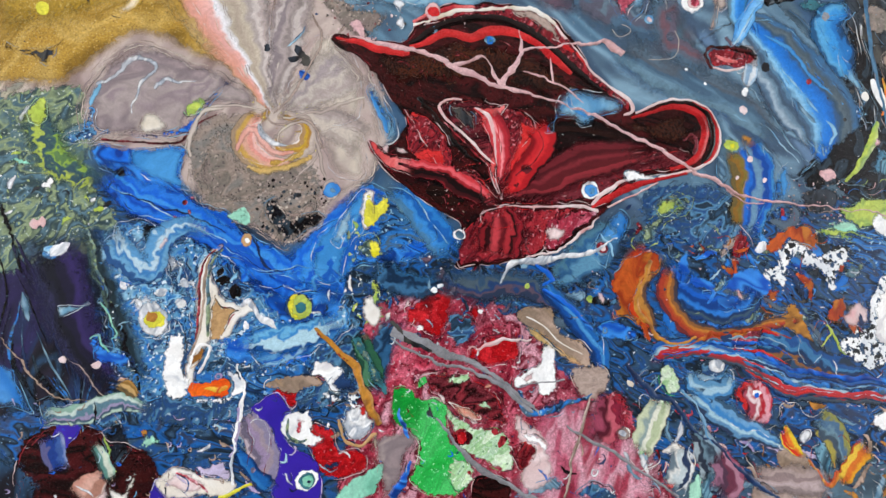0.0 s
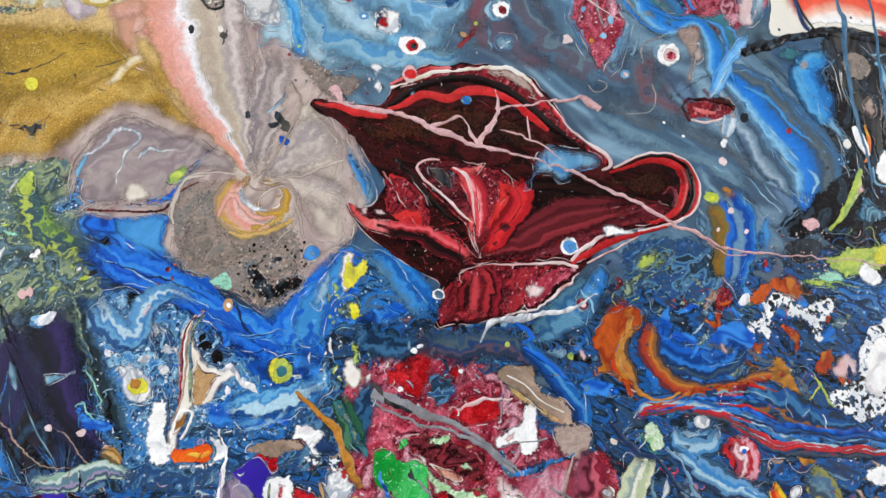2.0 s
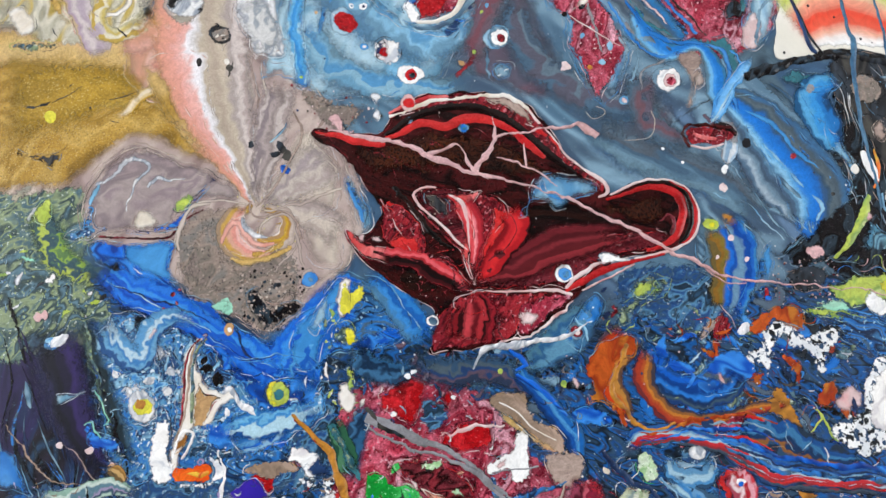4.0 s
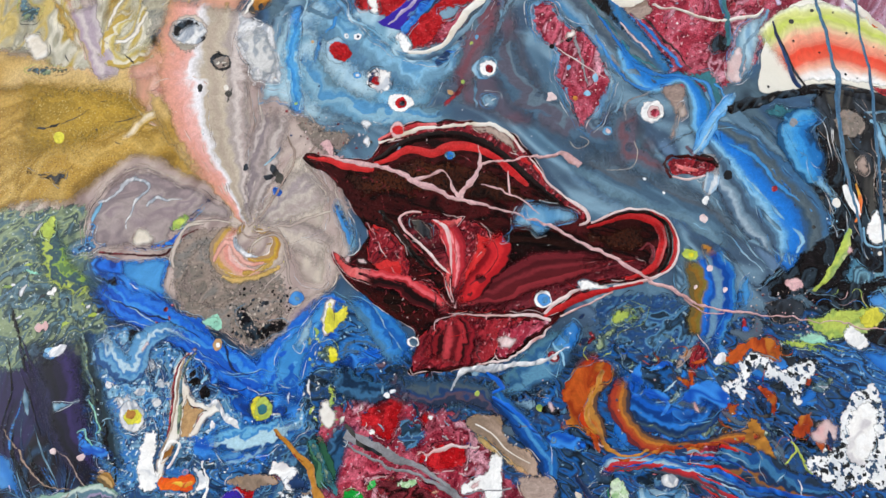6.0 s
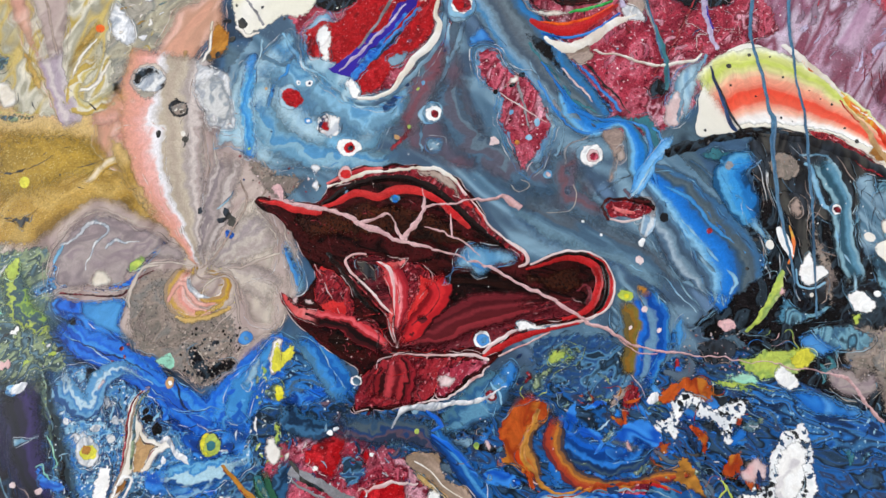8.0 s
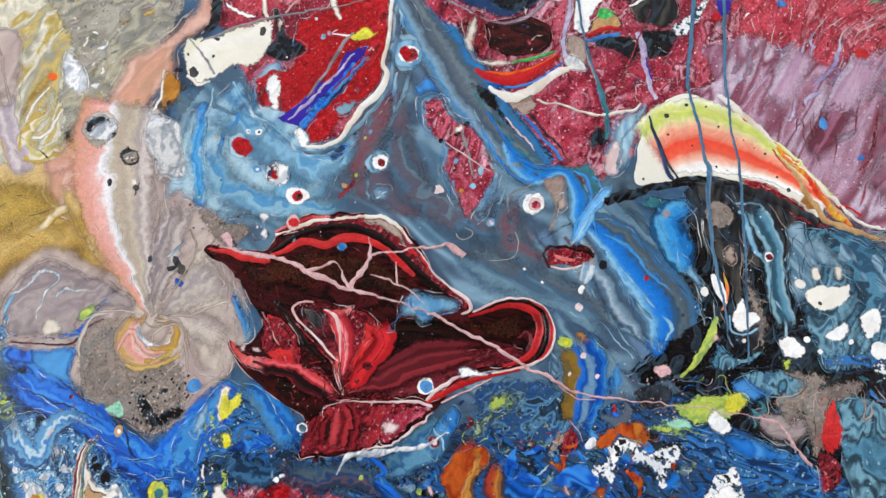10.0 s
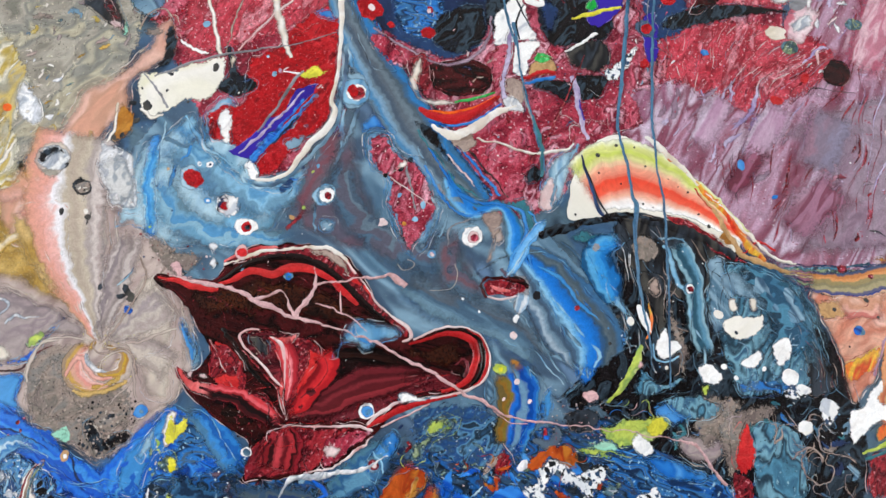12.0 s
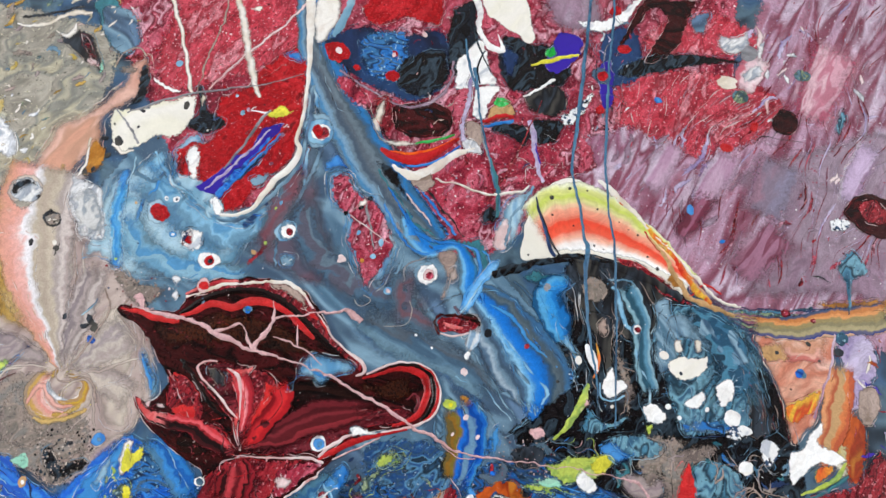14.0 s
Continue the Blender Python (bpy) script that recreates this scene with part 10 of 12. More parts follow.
# dark folds at the lower edge
strands([M["navy"], M["black"], M["deep_blue"], M["indigo"], M["steel"]], 0.8, [(-219.6, -52.6), (-176, -57.3), (-176.5, -89.4), (-167, -107.4), (-170.4, -124.9), (-214.2, -128)], 44, 0.8, 4.0, 34, -78, 91, 0.5, 22.0)
streak("paint_streak", M["black"], 1.2, [(-177.6, -68.9, 2.2), (-171.4, -82.7, 3.1), (-166.4, -96.3, 3.5), (-161.5, -109.7, 3.1), (-159, -118.6, 1.7)], 0.6)
streak("paint_streak", M["teal_pale"], 1.3, [(-174.7, -82.6, 1.1), (-171.1, -89.5, 1.3), (-168.6, -96.2, 1.1), (-170.7, -98.4, 0.7)], 0.4)
streak("paint_streak", M["moss"], 1.25, [(-183, -48, 2.3), (-179, -62, 3.2), (-175, -75.8, 1.8), (-170.2, -84.9, 0.9)], 0.8)
streak("paint_streak", M["black"], 1.2, [(-215.9, -43.3, 1.8), (-210.9, -54.9, 2.7), (-205.5, -71, 2.2)], 1.0)
drops("paint_drop", M["lace_blue"], 1.5, [(-195.3, -63, 3.1), (-139.1, -96.7, 0.1)], 1.0)
streak("paint_streak", M["tan_grey"], 1.5, [(-212.2, -97.7, 1.3), (-207.7, -102.2, 1.5), (-200.8, -111.1, 1.7), (-194.1, -117.8, 1.3), (-183.4, -121.3, 1.1), (-172.7, -122.7, 0.6)], 1.2)
streak("paint_streak", M["mushroom"], 1.5, [(-187.5, -104.8, 0.7), (-179.6, -111.6, 1.1), (-172.8, -120.5, 0.9)], 0.8)
pool("paint_pool", M["azure"], 1.4, [(-215.7, -106.4), (-207.2, -108.8), (-201.4, -117.6), (-197.7, -126.3), (-204.1, -124), (-214.7, -121.6)], 1.28)
pool("paint_pool", M["cobalt"], 1.3, [(-180.4, -98.3), (-176.2, -96.1), (-172.7, -100.6), (-162.9, -103), (-160.4, -109.8), (-169.1, -109.6), (-175.6, -107.2)], 1.28)
streak("paint_streak", M["teal_pale"], 1.5, [(-179.3, -98.3, 1.1), (-176.1, -97.2, 1.5), (-173.3, -101.1, 1.3), (-169.4, -103.4, 0.9)], 0.4)
pool("paint_pool", M["ochre"], 1.6, [(-167.7, -115.1), (-164.6, -113), (-160.1, -117.5), (-158.3, -119.7), (-163.2, -120.7)], 1.28)
drops("paint_drop", M["blush"], 1.6, [(-175.5, -108.3, 1.7), (-188.5, -105.9, 1.5), (-165.6, -114.1, 0.9)], 0.8)
pool("paint_pool", M["lace_dark"], 1.2, [(-198, -122), (-183.4, -120.2), (-166.2, -125), (-163.7, -131.6), (-178.5, -133.3), (-193.3, -130.7)], 2.24)
strands([M["white_marble"], M["lilac"], M["moss"], M["tan"], M["sky_light"]], 1.6, [(-198.2, -119.8), (-168.5, -121.7), (-161.7, -129.5), (-167.8, -135.8), (-188.9, -135.1), (-197.3, -132.7)], 50, 0.2, 0.8, 16, -10, 92, 1.8, 10)
pool("paint_pool", M["violet"], 1.5, [(-191.7, -139.3), (-189.1, -131.9), (-183.9, -130.6), (-179.6, -132.2), (-184.4, -139.5), (-188.5, -141.5)], 1.28)
pool("paint_pool", M["leaf"], 1.2, [(-197.3, -132.7), (-174.3, -132.4), (-167.7, -137.9), (-154.7, -142.6), (-149.8, -160.3), (-195.5, -162.2), (-204.5, -149.4)], 1.92)
pool("paint_pool", M["black"], 1.3, [(-172, -135.6), (-168.1, -130.4), (-163.7, -131.6), (-161.2, -140.3), (-166.1, -148.7), (-169.5, -144.3)], 1.28)
streak("paint_streak", M["lime"], 1.6, [(-171, -135.7, 1.1), (-169.2, -141.1, 1.7), (-169.4, -145.4, 1.3), (-166.1, -149.7, 1.3)], 0.6)
pool("paint_pool", M["teal_pale"], 1.6, [(-158, -140.4), (-156.1, -135.7), (-150.7, -136.7), (-149.5, -140.2), (-154.4, -140.9)], 0.8)
pool("paint_pool", M["ochre"], 1.6, [(-158.3, -135), (-156.2, -132.2), (-153.4, -134.1), (-156, -137.2)], 0.8)
pool("paint_pool", M["indigo"], 1.3, [(-217.4, -140.6), (-203, -141), (-191.9, -154), (-194.7, -174.6), (-215, -173.7)], 1.92)
pool("paint_pool", M["blush"], 1.6, [(-179.3, -156.6), (-176.5, -151.5), (-170.1, -153.8), (-168.8, -159.5), (-174.8, -163), (-180, -162.8)], 1.28)
pool("paint_pool", M["cream"], 1.6, [(-170.2, -150.6), (-167.9, -154.9), (-162.6, -156.8), (-159.7, -151), (-158.5, -154.2), (-161.4, -160.4), (-167.7, -160.2)], 1.28)
pool("paint_pool", M["cream"], 1.7, [(-152.1, -155.5), (-150.2, -150.3), (-141.7, -148.4), (-130.8, -152), (-122.1, -154.5), (-119.8, -157.8), (-128.4, -160.7), (-145.5, -160)], 1.28)
pool("paint_pool", M["blush"], 1.8, [(-149, -153.5), (-139.5, -149.6), (-130.7, -155.3), (-134.9, -159.4), (-145.6, -157.5)], 1.28)
pool("paint_pool", M["lilac"], 1.7, [(-136.3, -148.6), (-126.6, -146.8), (-122.2, -151.3), (-124.3, -154.4), (-131.9, -153.1)], 1.28)
streak("paint_streak", M["yellow"], 1.9, [(-127.3, -160.3, 1.1), (-119.8, -158.4, 1.5), (-114.5, -155.9, 1.1)], 0.4)
streak("paint_streak", M["crimson_bright"], 1.9, [(-143.7, -151.6, 1.1), (-136.1, -154, 1.3), (-130.6, -158, 0.9)], 0.6)
pool("paint_pool", M["violet"], 1.5, [(-153.1, -157.6), (-150.1, -151.3), (-137, -160.8), (-138.9, -166.6), (-151.7, -166.1)], 1.28)
flow("3c5464 2c3c54 1a2038 28204c 34285c 1c1830 141420 2a2a48 1a1828 3c4854", 1.05, [(-194.4, -49.6, 36.1), (-191.0, -69.8, 37.9), (-185.7, -89.3, 37.1), (-177.3, -106.0, 29.2), (-162.6, -121.1, 19.1)], wander=0.12, size=16, stretch=3.0, angle=80, soft=0.45)
flow("2c4c6c 3c5c74 1c2c34 26383c 5c7060 34505c 202830", 1.18, [(-181.2, -47.0, 10.3), (-176.5, -67.2, 12.6), (-169.3, -86.8, 12.4), (-161.2, -105.9, 12.1), (-155.3, -122.7, 9.5)], wander=0.15, soft=0.45)
flow("8cb0a0 c8d8d0 5c8090 9c90b0 3c5468 b0c8b8", 1.7, [(-196.4, -126.4, 5.9), (-183.4, -127.7, 9.0), (-168.7, -123.7, 9.1), (-154.1, -124.1, 3.9)], wander=0.3, size=8)
flow("8c98c0 3c5c9c 1c3c88 5c5c88", 1.72, [(-192.6, -134.3, 9.3), (-189.7, -141.2, 11.0), (-186.0, -148.5, 5.5)], wander=0.3, size=8)
flow("a8ccb8 d0d8c8 5c8c84 2c3c3c", 1.75, [(-174.8, -137.4, 3.0), (-170.6, -147.1, 6.4), (-166.9, -153.0, 3.8)], wander=0.15)
flow("c89080 d8a898 a87868 c8b0a8", 1.75, [(-180.0, -160.1, 12.5), (-174.7, -153.6, 10.1), (-170.0, -149.9, 3.8)], wander=0.2)
flow("b4884c 8c6830 c8a46c 6c5838", 1.74, [(-168.0, -115.9, 3.9), (-163.6, -118.2, 5.7), (-159.0, -120.9, 3.0)], wander=0.2)
flow("5c7c4c 8cac48 4c6c5c 34505c b4c454 44605c", 1.5, [(-209.5, -1.0, 13.5), (-203.0, -10.4, 18.8), (-194.5, -26.3, 18.4), (-175.0, -36.8, 13.0)], wander=0.5, size=7, soft=0.4)

# vermilion, violet and white
pool("paint_pool", M["vermilion"], 2.2, [(-140.1, -119.1), (-139.5, -115.8), (-135.2, -114.8), (-126.4, -114.5), (-123.5, -117.3), (-125.1, -121.7), (-132.8, -122.6), (-138.3, -121.3)], 0.96, label="bright vermilion patch of paint")
streak("paint_streak", M["fire"], 2.3, [(-134, -117, 1.3), (-128.5, -119.4, 3.1), (-124.8, -118.4, 1.8)], 0.5)
pool("paint_pool", M["white"], 2.1, [(-125.4, -111.6), (-119.8, -112.9), (-117.4, -119.6), (-121.8, -122.9), (-125.1, -123.9), (-136, -125.4), (-137.1, -122.5), (-126.2, -122.1), (-123.4, -118.4)], 1.12)
streak("paint_streak", M["white"], 2.4, [(-121, -108.4, 0.9), (-118.5, -119.6, 1.3), (-120.1, -130.7, 2), (-122, -141.5, 1.5), (-122.5, -156.6, 1.1)], 0.6)
streak("paint_streak", M["lilac"], 2.3, [(-120.2, -126.2, 2), (-120.8, -137.2, 1.8), (-123.4, -145.8, 1.3)], 0.5)
pool("paint_pool", M["violet"], 2, [(-115.1, -126.4), (-109.6, -122.1), (-104.1, -120.4), (-99.5, -126.8), (-101.6, -135.6), (-98.2, -142.3), (-89.2, -148.1), (-87.3, -162.7), (-89, -179.3), (-106.4, -178.5), (-107.2, -161.5), (-109.1, -148.5), (-107.6, -135.4), (-113.9, -131.9)], 0.64, label="deep violet pool")
pool("paint_pool", M["lilac"], 2.2, [(-116.1, -131.9), (-110.6, -130.9), (-108.2, -137.6), (-109.5, -150.6), (-113.3, -157), (-115.7, -148.3), (-114.8, -139.6)], 0.96)
mottle([M["lilac"], M["slate"], M["tan_grey"], M["white_marble"]], 2.0, [(-131.5, -128.1), (-113.9, -128.6), (-111.2, -152.7), (-124.2, -156.6), (-131.1, -141.2)], 34, 0.5, 2.2, -60, 4, 93, 0.5, 0.6, "paint_swirl")
pool("paint_pool", M["white"], 2.4, [(-104.5, -134.4), (-102.8, -128.9), (-96.1, -127.3), (-90.5, -130.4), (-89.8, -136), (-85.9, -140.5), (-91.5, -142.5), (-98.2, -141.2), (-101.6, -138.9)], 0.8, label="white pool with a red and green eye")
pool("paint_pool", M["crimson_bright"], 2.6, [(-98.7, -133), (-96.1, -130.9), (-93.8, -133.2), (-94.9, -136.9), (-97.8, -137.5)], 0.8)
streak("paint_streak", M["moss"], 2.6, [(-101.7, -131.2, 0.9), (-100.9, -136.7, 1.3), (-97.1, -140.1, 1.5), (-92.7, -139.2, 0.9)], 0.3)
cell([M["white"], M["teal"], M["teal_pale"], M["navy"]], 2.4, -93.4, -155.1, 5, (1, 0.75, 0.55, 0.2))
pool("paint_pool", M["blood"], 1.8, [(-92.7, -138.1), (-89.4, -132.6), (-82.6, -136.2), (-80.3, -142.9), (-71.3, -143.2), (-69, -152.1), (-82.5, -155.9), (-89.2, -151.4)], 1.28)
pool("paint_pool", M["blood"], 1.9, [(-107.4, -119.9), (-100.7, -118.3), (-96.2, -122.4), (-98.4, -126.8), (-102.9, -124.9)], 1.28)
pool("paint_pool", M["tan_grey"], 2.2, [(-110.8, -119.8), (-107.5, -115.4), (-98.5, -113.4), (-89.5, -114.7), (-86.1, -118.2), (-92.8, -120.3), (-98.4, -122.4), (-105.2, -120)], 0.96)
pool("paint_pool", M["white"], 2.2, [(-92.9, -113.5), (-89.5, -107.9), (-82.7, -109.2), (-78.1, -113.8), (-80.4, -122.8), (-84.9, -120.4), (-88.4, -115.9)], 1.6)
pool("paint_pool", M["navy"], 2.3, [(-86.1, -118.2), (-80.4, -111.5), (-74.7, -113.9), (-72.4, -120.8), (-78.1, -122.9), (-82.6, -121.6)], 2.24)
pool("paint_pool", M["white_lace"], 2.2, [(-87.2, -120.4), (-80.4, -122.8), (-71.3, -120.8), (-71.3, -125.3), (-80.4, -126.2), (-86, -124.9)], 1.92)
pool("paint_pool", M["white_marble"], 2.2, [(-80.3, -134), (-78.1, -128.5), (-71.3, -126.4), (-66.7, -134.4), (-69, -139.9), (-75.8, -139.7)], 1.28)
pool("paint_pool", M["red"], 2.5, [(-73.3, -128.6), (-70.1, -125.8), (-68.5, -128.8), (-70.1, -132.1), (-72.4, -131.6)], 0.64)
pool("paint_pool", M["navy"], 2.2, [(-87, -149.2), (-83.7, -146.7), (-79.2, -148.4), (-80.3, -152.1), (-84.7, -152.6)], 1.28)
streak("paint_streak", M["ochre"], 2.5, [(-89.6, -95.3, 1.1), (-82.7, -102.3, 2.3), (-75.8, -109.3, 2.7), (-71.3, -118.5, 3.2), (-67.8, -127.6, 3.6), (-64.4, -135.6, 2.7)], 0.4)
streak("paint_streak", M["wine"], 2.6, [(-88.5, -97.1, 0.9), (-80.4, -104.6, 1.1), (-73.1, -113.9, 1.1), (-69, -125.4, 0.9)], 0.4)
pool("paint_pool", M["teal"], 2.3, [(-76.3, -100.1), (-74, -97.4), (-68.9, -103.7), (-63.9, -113), (-60.2, -121.1), (-64.4, -123.2), (-69.4, -114), (-74, -105.9)], 1.28)
pool("paint_pool", M["moss"], 2.35, [(-74.7, -101.3), (-71.2, -101.4), (-65.5, -111.8), (-63.2, -119.8), (-67.8, -115.2), (-72.4, -107.1)], 1.28)
streak("paint_streak", M["tan"], 2.4, [(-81.5, -131.8, 1.1), (-78.1, -139.6, 1.3), (-71.3, -142.1, 1.3), (-65.6, -138.9, 1.4)], 0.4)
mottle([M["white"], M["navy"], M["tan_grey"], M["white_marble"], M["lace_blue"], M["wine"]], 2.2, [(-93, -104.4), (-71.2, -109.4), (-62.2, -136.8), (-71.3, -145.4), (-89.3, -136)], 40, 0.5, 2.2, -50, 3, 94, 0.5, 0.6, "paint_swirl")
pool("paint_pool", M["grey_mauve"], 2.4, [(-67.9, -145.5), (-65.6, -138.9), (-57.6, -135.8), (-49.6, -138.3), (-47.3, -143.9), (-52.7, -148.2), (-53.2, -157), (-60.1, -163.8), (-64.6, -167.5), (-65.7, -154.4)], 1.12)
pool("paint_pool", M["teal_pale"], 2.3, [(-80.3, -158.2), (-71.3, -153.1), (-62.2, -149), (-63.4, -156.6), (-69.1, -163.4), (-82.5, -164.6)], 1.28)
streak("paint_streak", M["cobalt"], 2.4, [(-60.1, -163.3, 3.5), (-54.4, -157, 3.1), (-52, -149.3, 1.8)], 0.8)
streak("paint_streak", M["cobalt"], 2.4, [(-56.4, -128, 1.1), (-55.3, -134.7, 1.6), (-52.6, -140.4, 1.1)], 0.4)
pool("paint_pool", M["green"], 2.0, [(-59.8, -121.1), (-52.8, -119), (-47.1, -123.7), (-36.6, -126.2), (-35.7, -139.8), (-30, -144.5), (-26.7, -153.5), (-28.1, -160.6), (-35.1, -164.3), (-44.2, -162.8), (-52.1, -157.1), (-48.5, -146.1), (-53, -138.2), (-58.7, -133.5)], 1.12, label="bright green wrinkled paint")
pool("paint_pool", M["mint"], 2.1, [(-41.3, -124.9), (-34.4, -129.7), (-25.1, -135.6), (-13.5, -139.4), (-10.1, -145.1), (-10.4, -154.1), (-18.6, -152.7), (-25.5, -149.1), (-31.2, -144.5), (-34.5, -137.6)], 1.12, label="pale mint green paint")
pool("paint_pool", M["mint"], 2.05, [(-34.7, -148.8), (-27.8, -149), (-25.7, -158), (-32.7, -162.2), (-37.2, -157.6)], 2.24)
cell([M["wine"], M["blood"]], 2.5, -31.1, -140.4, 4.6, (1, 0.6))
drops("paint_drop", M["wine"], 2.5, [(-14, -142.7, 2.1), (-17, -138.6, 1.6), (-27.9, -154.6, 0.9)], 0.8)
pool("paint_pool", M["leaf"], 2.5, [(-28.1, -162.4), (-25.6, -155.8), (-18.6, -154.9), (-11.7, -158.5), (-10.8, -165.7), (-16.8, -171.6), (-26, -169)], 1.12)
streak("paint_streak", M["grey_line"], 2.9, [(-41.4, -132.9, 1.1), (-32.3, -143.3, 1.4), (-25.5, -151.4, 2.3), (-18.7, -156.1, 2.3), (-7.2, -163.1, 2.1), (2.1, -166.2, 1.8)], 0.4)
pool("paint_pool", M["maroon"], 2.2, [(-48.1, -114.5), (-34, -112.5), (-17.6, -119.8), (-10.9, -131.5), (-11.1, -138.3), (-25.1, -134.5), (-34.3, -128.5), (-41.3, -124.9), (-45.9, -121.4)], 1.28)
mottle([M["maroon"], M["wine"], M["peach"], M["blush"], M["crimson"]], 2.3, [(-48.1, -114.5), (-10.5, -120), (-11.1, -138.3), (-34.4, -130.8)], 26, 0.5, 2.2, -25, 4, 95, 0.5, 0.6, "paint_swirl")
pool("paint_pool", M["mint"], 2.4, [(-36.4, -116.6), (-27, -115), (-27.1, -118.4), (-34.1, -119.4)], 1.28)
pool("paint_pool", M["mint"], 2.4, [(-24.9, -127), (-20.1, -124.8), (-18.4, -130.1), (-22.6, -129.3)], 0.96)
pool("paint_pool", M["green"], 2.4, [(-49.3, -117.2), (-45.3, -114.5), (-44.7, -119.2), (-48.2, -120.2)], 1.12)
pool("paint_pool", M["peach"], 2.4, [(-36.6, -125.1), (-27.3, -127.6), (-21.5, -133.5), (-26.3, -134.5), (-33.2, -130.4)], 0.8)
pool("paint_pool", M["char"], 2.5, [(-45.4, -123.7), (-43.6, -127.2), (-41.4, -132.9), (-44.2, -131.7)], 1.28)
flow("b0a0c0 8c84a0 a0909c 9c88a8 6c6478 c0b0b8", 2.3, [(-119.7, -127.0, 6.6), (-112.9, -137.2, 13.2), (-109.4, -148.2, 13.1), (-113.2, -159.3, 10.0)], wander=0.15, size=8)
flow("0c2c5c 1c60a8 2c74b8 0c3468", 2.4, [(-123.8, -140.1, 3.5), (-113.8, -150.6, 6.5), (-105.3, -160.4, 6.5)], wander=0.15)
flow("2c5c44 1c4c3c 4c7c5c 204838", 1.95, [(-74.0, -96.3, 6.3), (-69.1, -107.6, 10.5), (-64.8, -121.4, 8.9)], wander=0.2, size=8)

# crimson and white below the leaf
pool("paint_pool", M["blood"], 1.4, [(-54.9, -91.1), (-50.1, -83), (-40.5, -78.3), (-32.2, -82), (-33.6, -91.5), (-38.5, -100.8), (-47.9, -98.3)], 1.6, label="glossy blood red blot")
pool("paint_pool", M["blood"], 1.4, [(-29.1, -105.6), (-21.9, -101.1), (-9.8, -98.9), (-3.9, -102.6), (-6.6, -110.7), (-17.5, -114), (-25.7, -111.5)], 1.6)
pool("paint_pool", M["blood"], 1.4, [(-26.4, -89.2), (-22.7, -85.7), (-21.6, -91.6), (-24.1, -95.1)], 1.6)
pool("paint_pool", M["lace_dark"], 1.6, [(-37.3, -98.5), (-36, -91.4), (-31.1, -89.1), (-24, -91.6), (-21.8, -98.7), (-29.1, -103.3), (-33.8, -104.4)], 1.44)
mottle([M["crimson"], M["blood"], M["blush"], M["magenta_wash"], M["white_marble"]], 1.6, [(-57.1, -81.7), (-30.9, -79.6), (-2.5, -96.7), (-3.1, -113.2), (-29.3, -112.6), (-52.6, -100.5)], 44, 0.5, 2.2, 20, 2.5, 96, 0.5, 0.6, "paint_swirl")
drops("paint_drop", M["white"], 1.8, [(-41, -80, 1.4), (-38.6, -78.3, 1.2), (-47.2, -95.9, 1.2), (-21.6, -89.3, 1)], 1.2)
pool("paint_pool", M["white"], 2.1, [(-8, -116.5), (-3.1, -113.2), (3.1, -110.9), (4.5, -105.1), (8.2, -102.8), (10.4, -109.9), (8.6, -123.9), (1.3, -124.4), (-0.9, -120.2), (-5.8, -122.4), (-8.6, -120.5)], 1.12, label="white torn-edged patch of paint")
pool("paint_pool", M["blush"], 2.2, [(-4.4, -116.6), (0.5, -114.4), (-0.9, -119), (-3.7, -119)], 0.96)
streak("paint_streak", M["grey_line"], 2.5, [(-6.2, -120.5, 0.5), (3.9, -119.1, 0.7), (13.7, -118.2, 0.7)], 0.2)
streak("paint_streak", M["blush"], 2.0, [(-24.4, -105.7, 0.9), (-14.7, -102.4, 1.9), (-9.9, -101.3, 1.4), (-0.2, -101.5, 1)], 0.5)
pool("paint_pool", M["tan_grey"], 2.2, [(-6.7, -91.8), (-2.1, -87.1), (8.9, -87.3), (10.3, -94.5), (14.5, -99.3), (22.9, -103.1), (25.1, -107.8), (27.3, -113.8), (18.8, -112.4), (10.5, -106.4), (4.6, -101.5), (-3.6, -95.5)], 0.96, label="tan finger of paint")
pool("paint_pool", M["gold_pale"], 2.3, [(-3.6, -95.5), (2.4, -96.7), (10.6, -104), (21.4, -110.1), (28.4, -116.2), (16.4, -112.4), (6.9, -106.3), (-0.2, -101.5)], 0.96)
streak("paint_streak", M["cream"], 2.4, [(-2.3, -91.9, 0.7), (4.9, -95.6, 0.7), (11.9, -102.9, 0.7), (21.5, -107.8, 0.5)], 0.15)
pool("paint_pool", M["mushroom"], 2.0, [(16.2, -114.7), (28.7, -111.5), (33.2, -118.7), (27.9, -126.7), (20.6, -125.4), (17.2, -120.6)], 1.92)
streak("paint_streak", M["grey_line"], 2.3, [(-59.6, -96.9, 4.7), (-47.9, -101.8, 4.2), (-36.3, -106.6, 3.3), (-26.9, -110.3, 2.3), (-15.2, -117.5, 1.9), (-5.9, -124.7, 1.9), (3.4, -133, 1.2)], 0.8)
streak("paint_streak", M["grey_line"], 2.9, [(-59.6, -100.4, 0.9), (-43.3, -108.8, 1.2), (-26.9, -113.8, 1.4), (-10.6, -122.3, 1.9), (-1.3, -131.7, 1.2)], 0.4, label="grey thread of paint")
streak("paint_streak", M["grey_line"], 2.9, [(12.8, -136.7, 0.9), (24.5, -144, 1.4), (36.3, -151.2, 1.6), (50.3, -160.8, 1.4), (59.6, -168, 1.2)], 0.3)
streak("paint_streak", M["mushroom"], 2.9, [(24.3, -125.5, 1), (20.1, -136.9, 1.2), (15.9, -148.2, 1.2), (11.5, -166.5, 0.9)], 0.3)
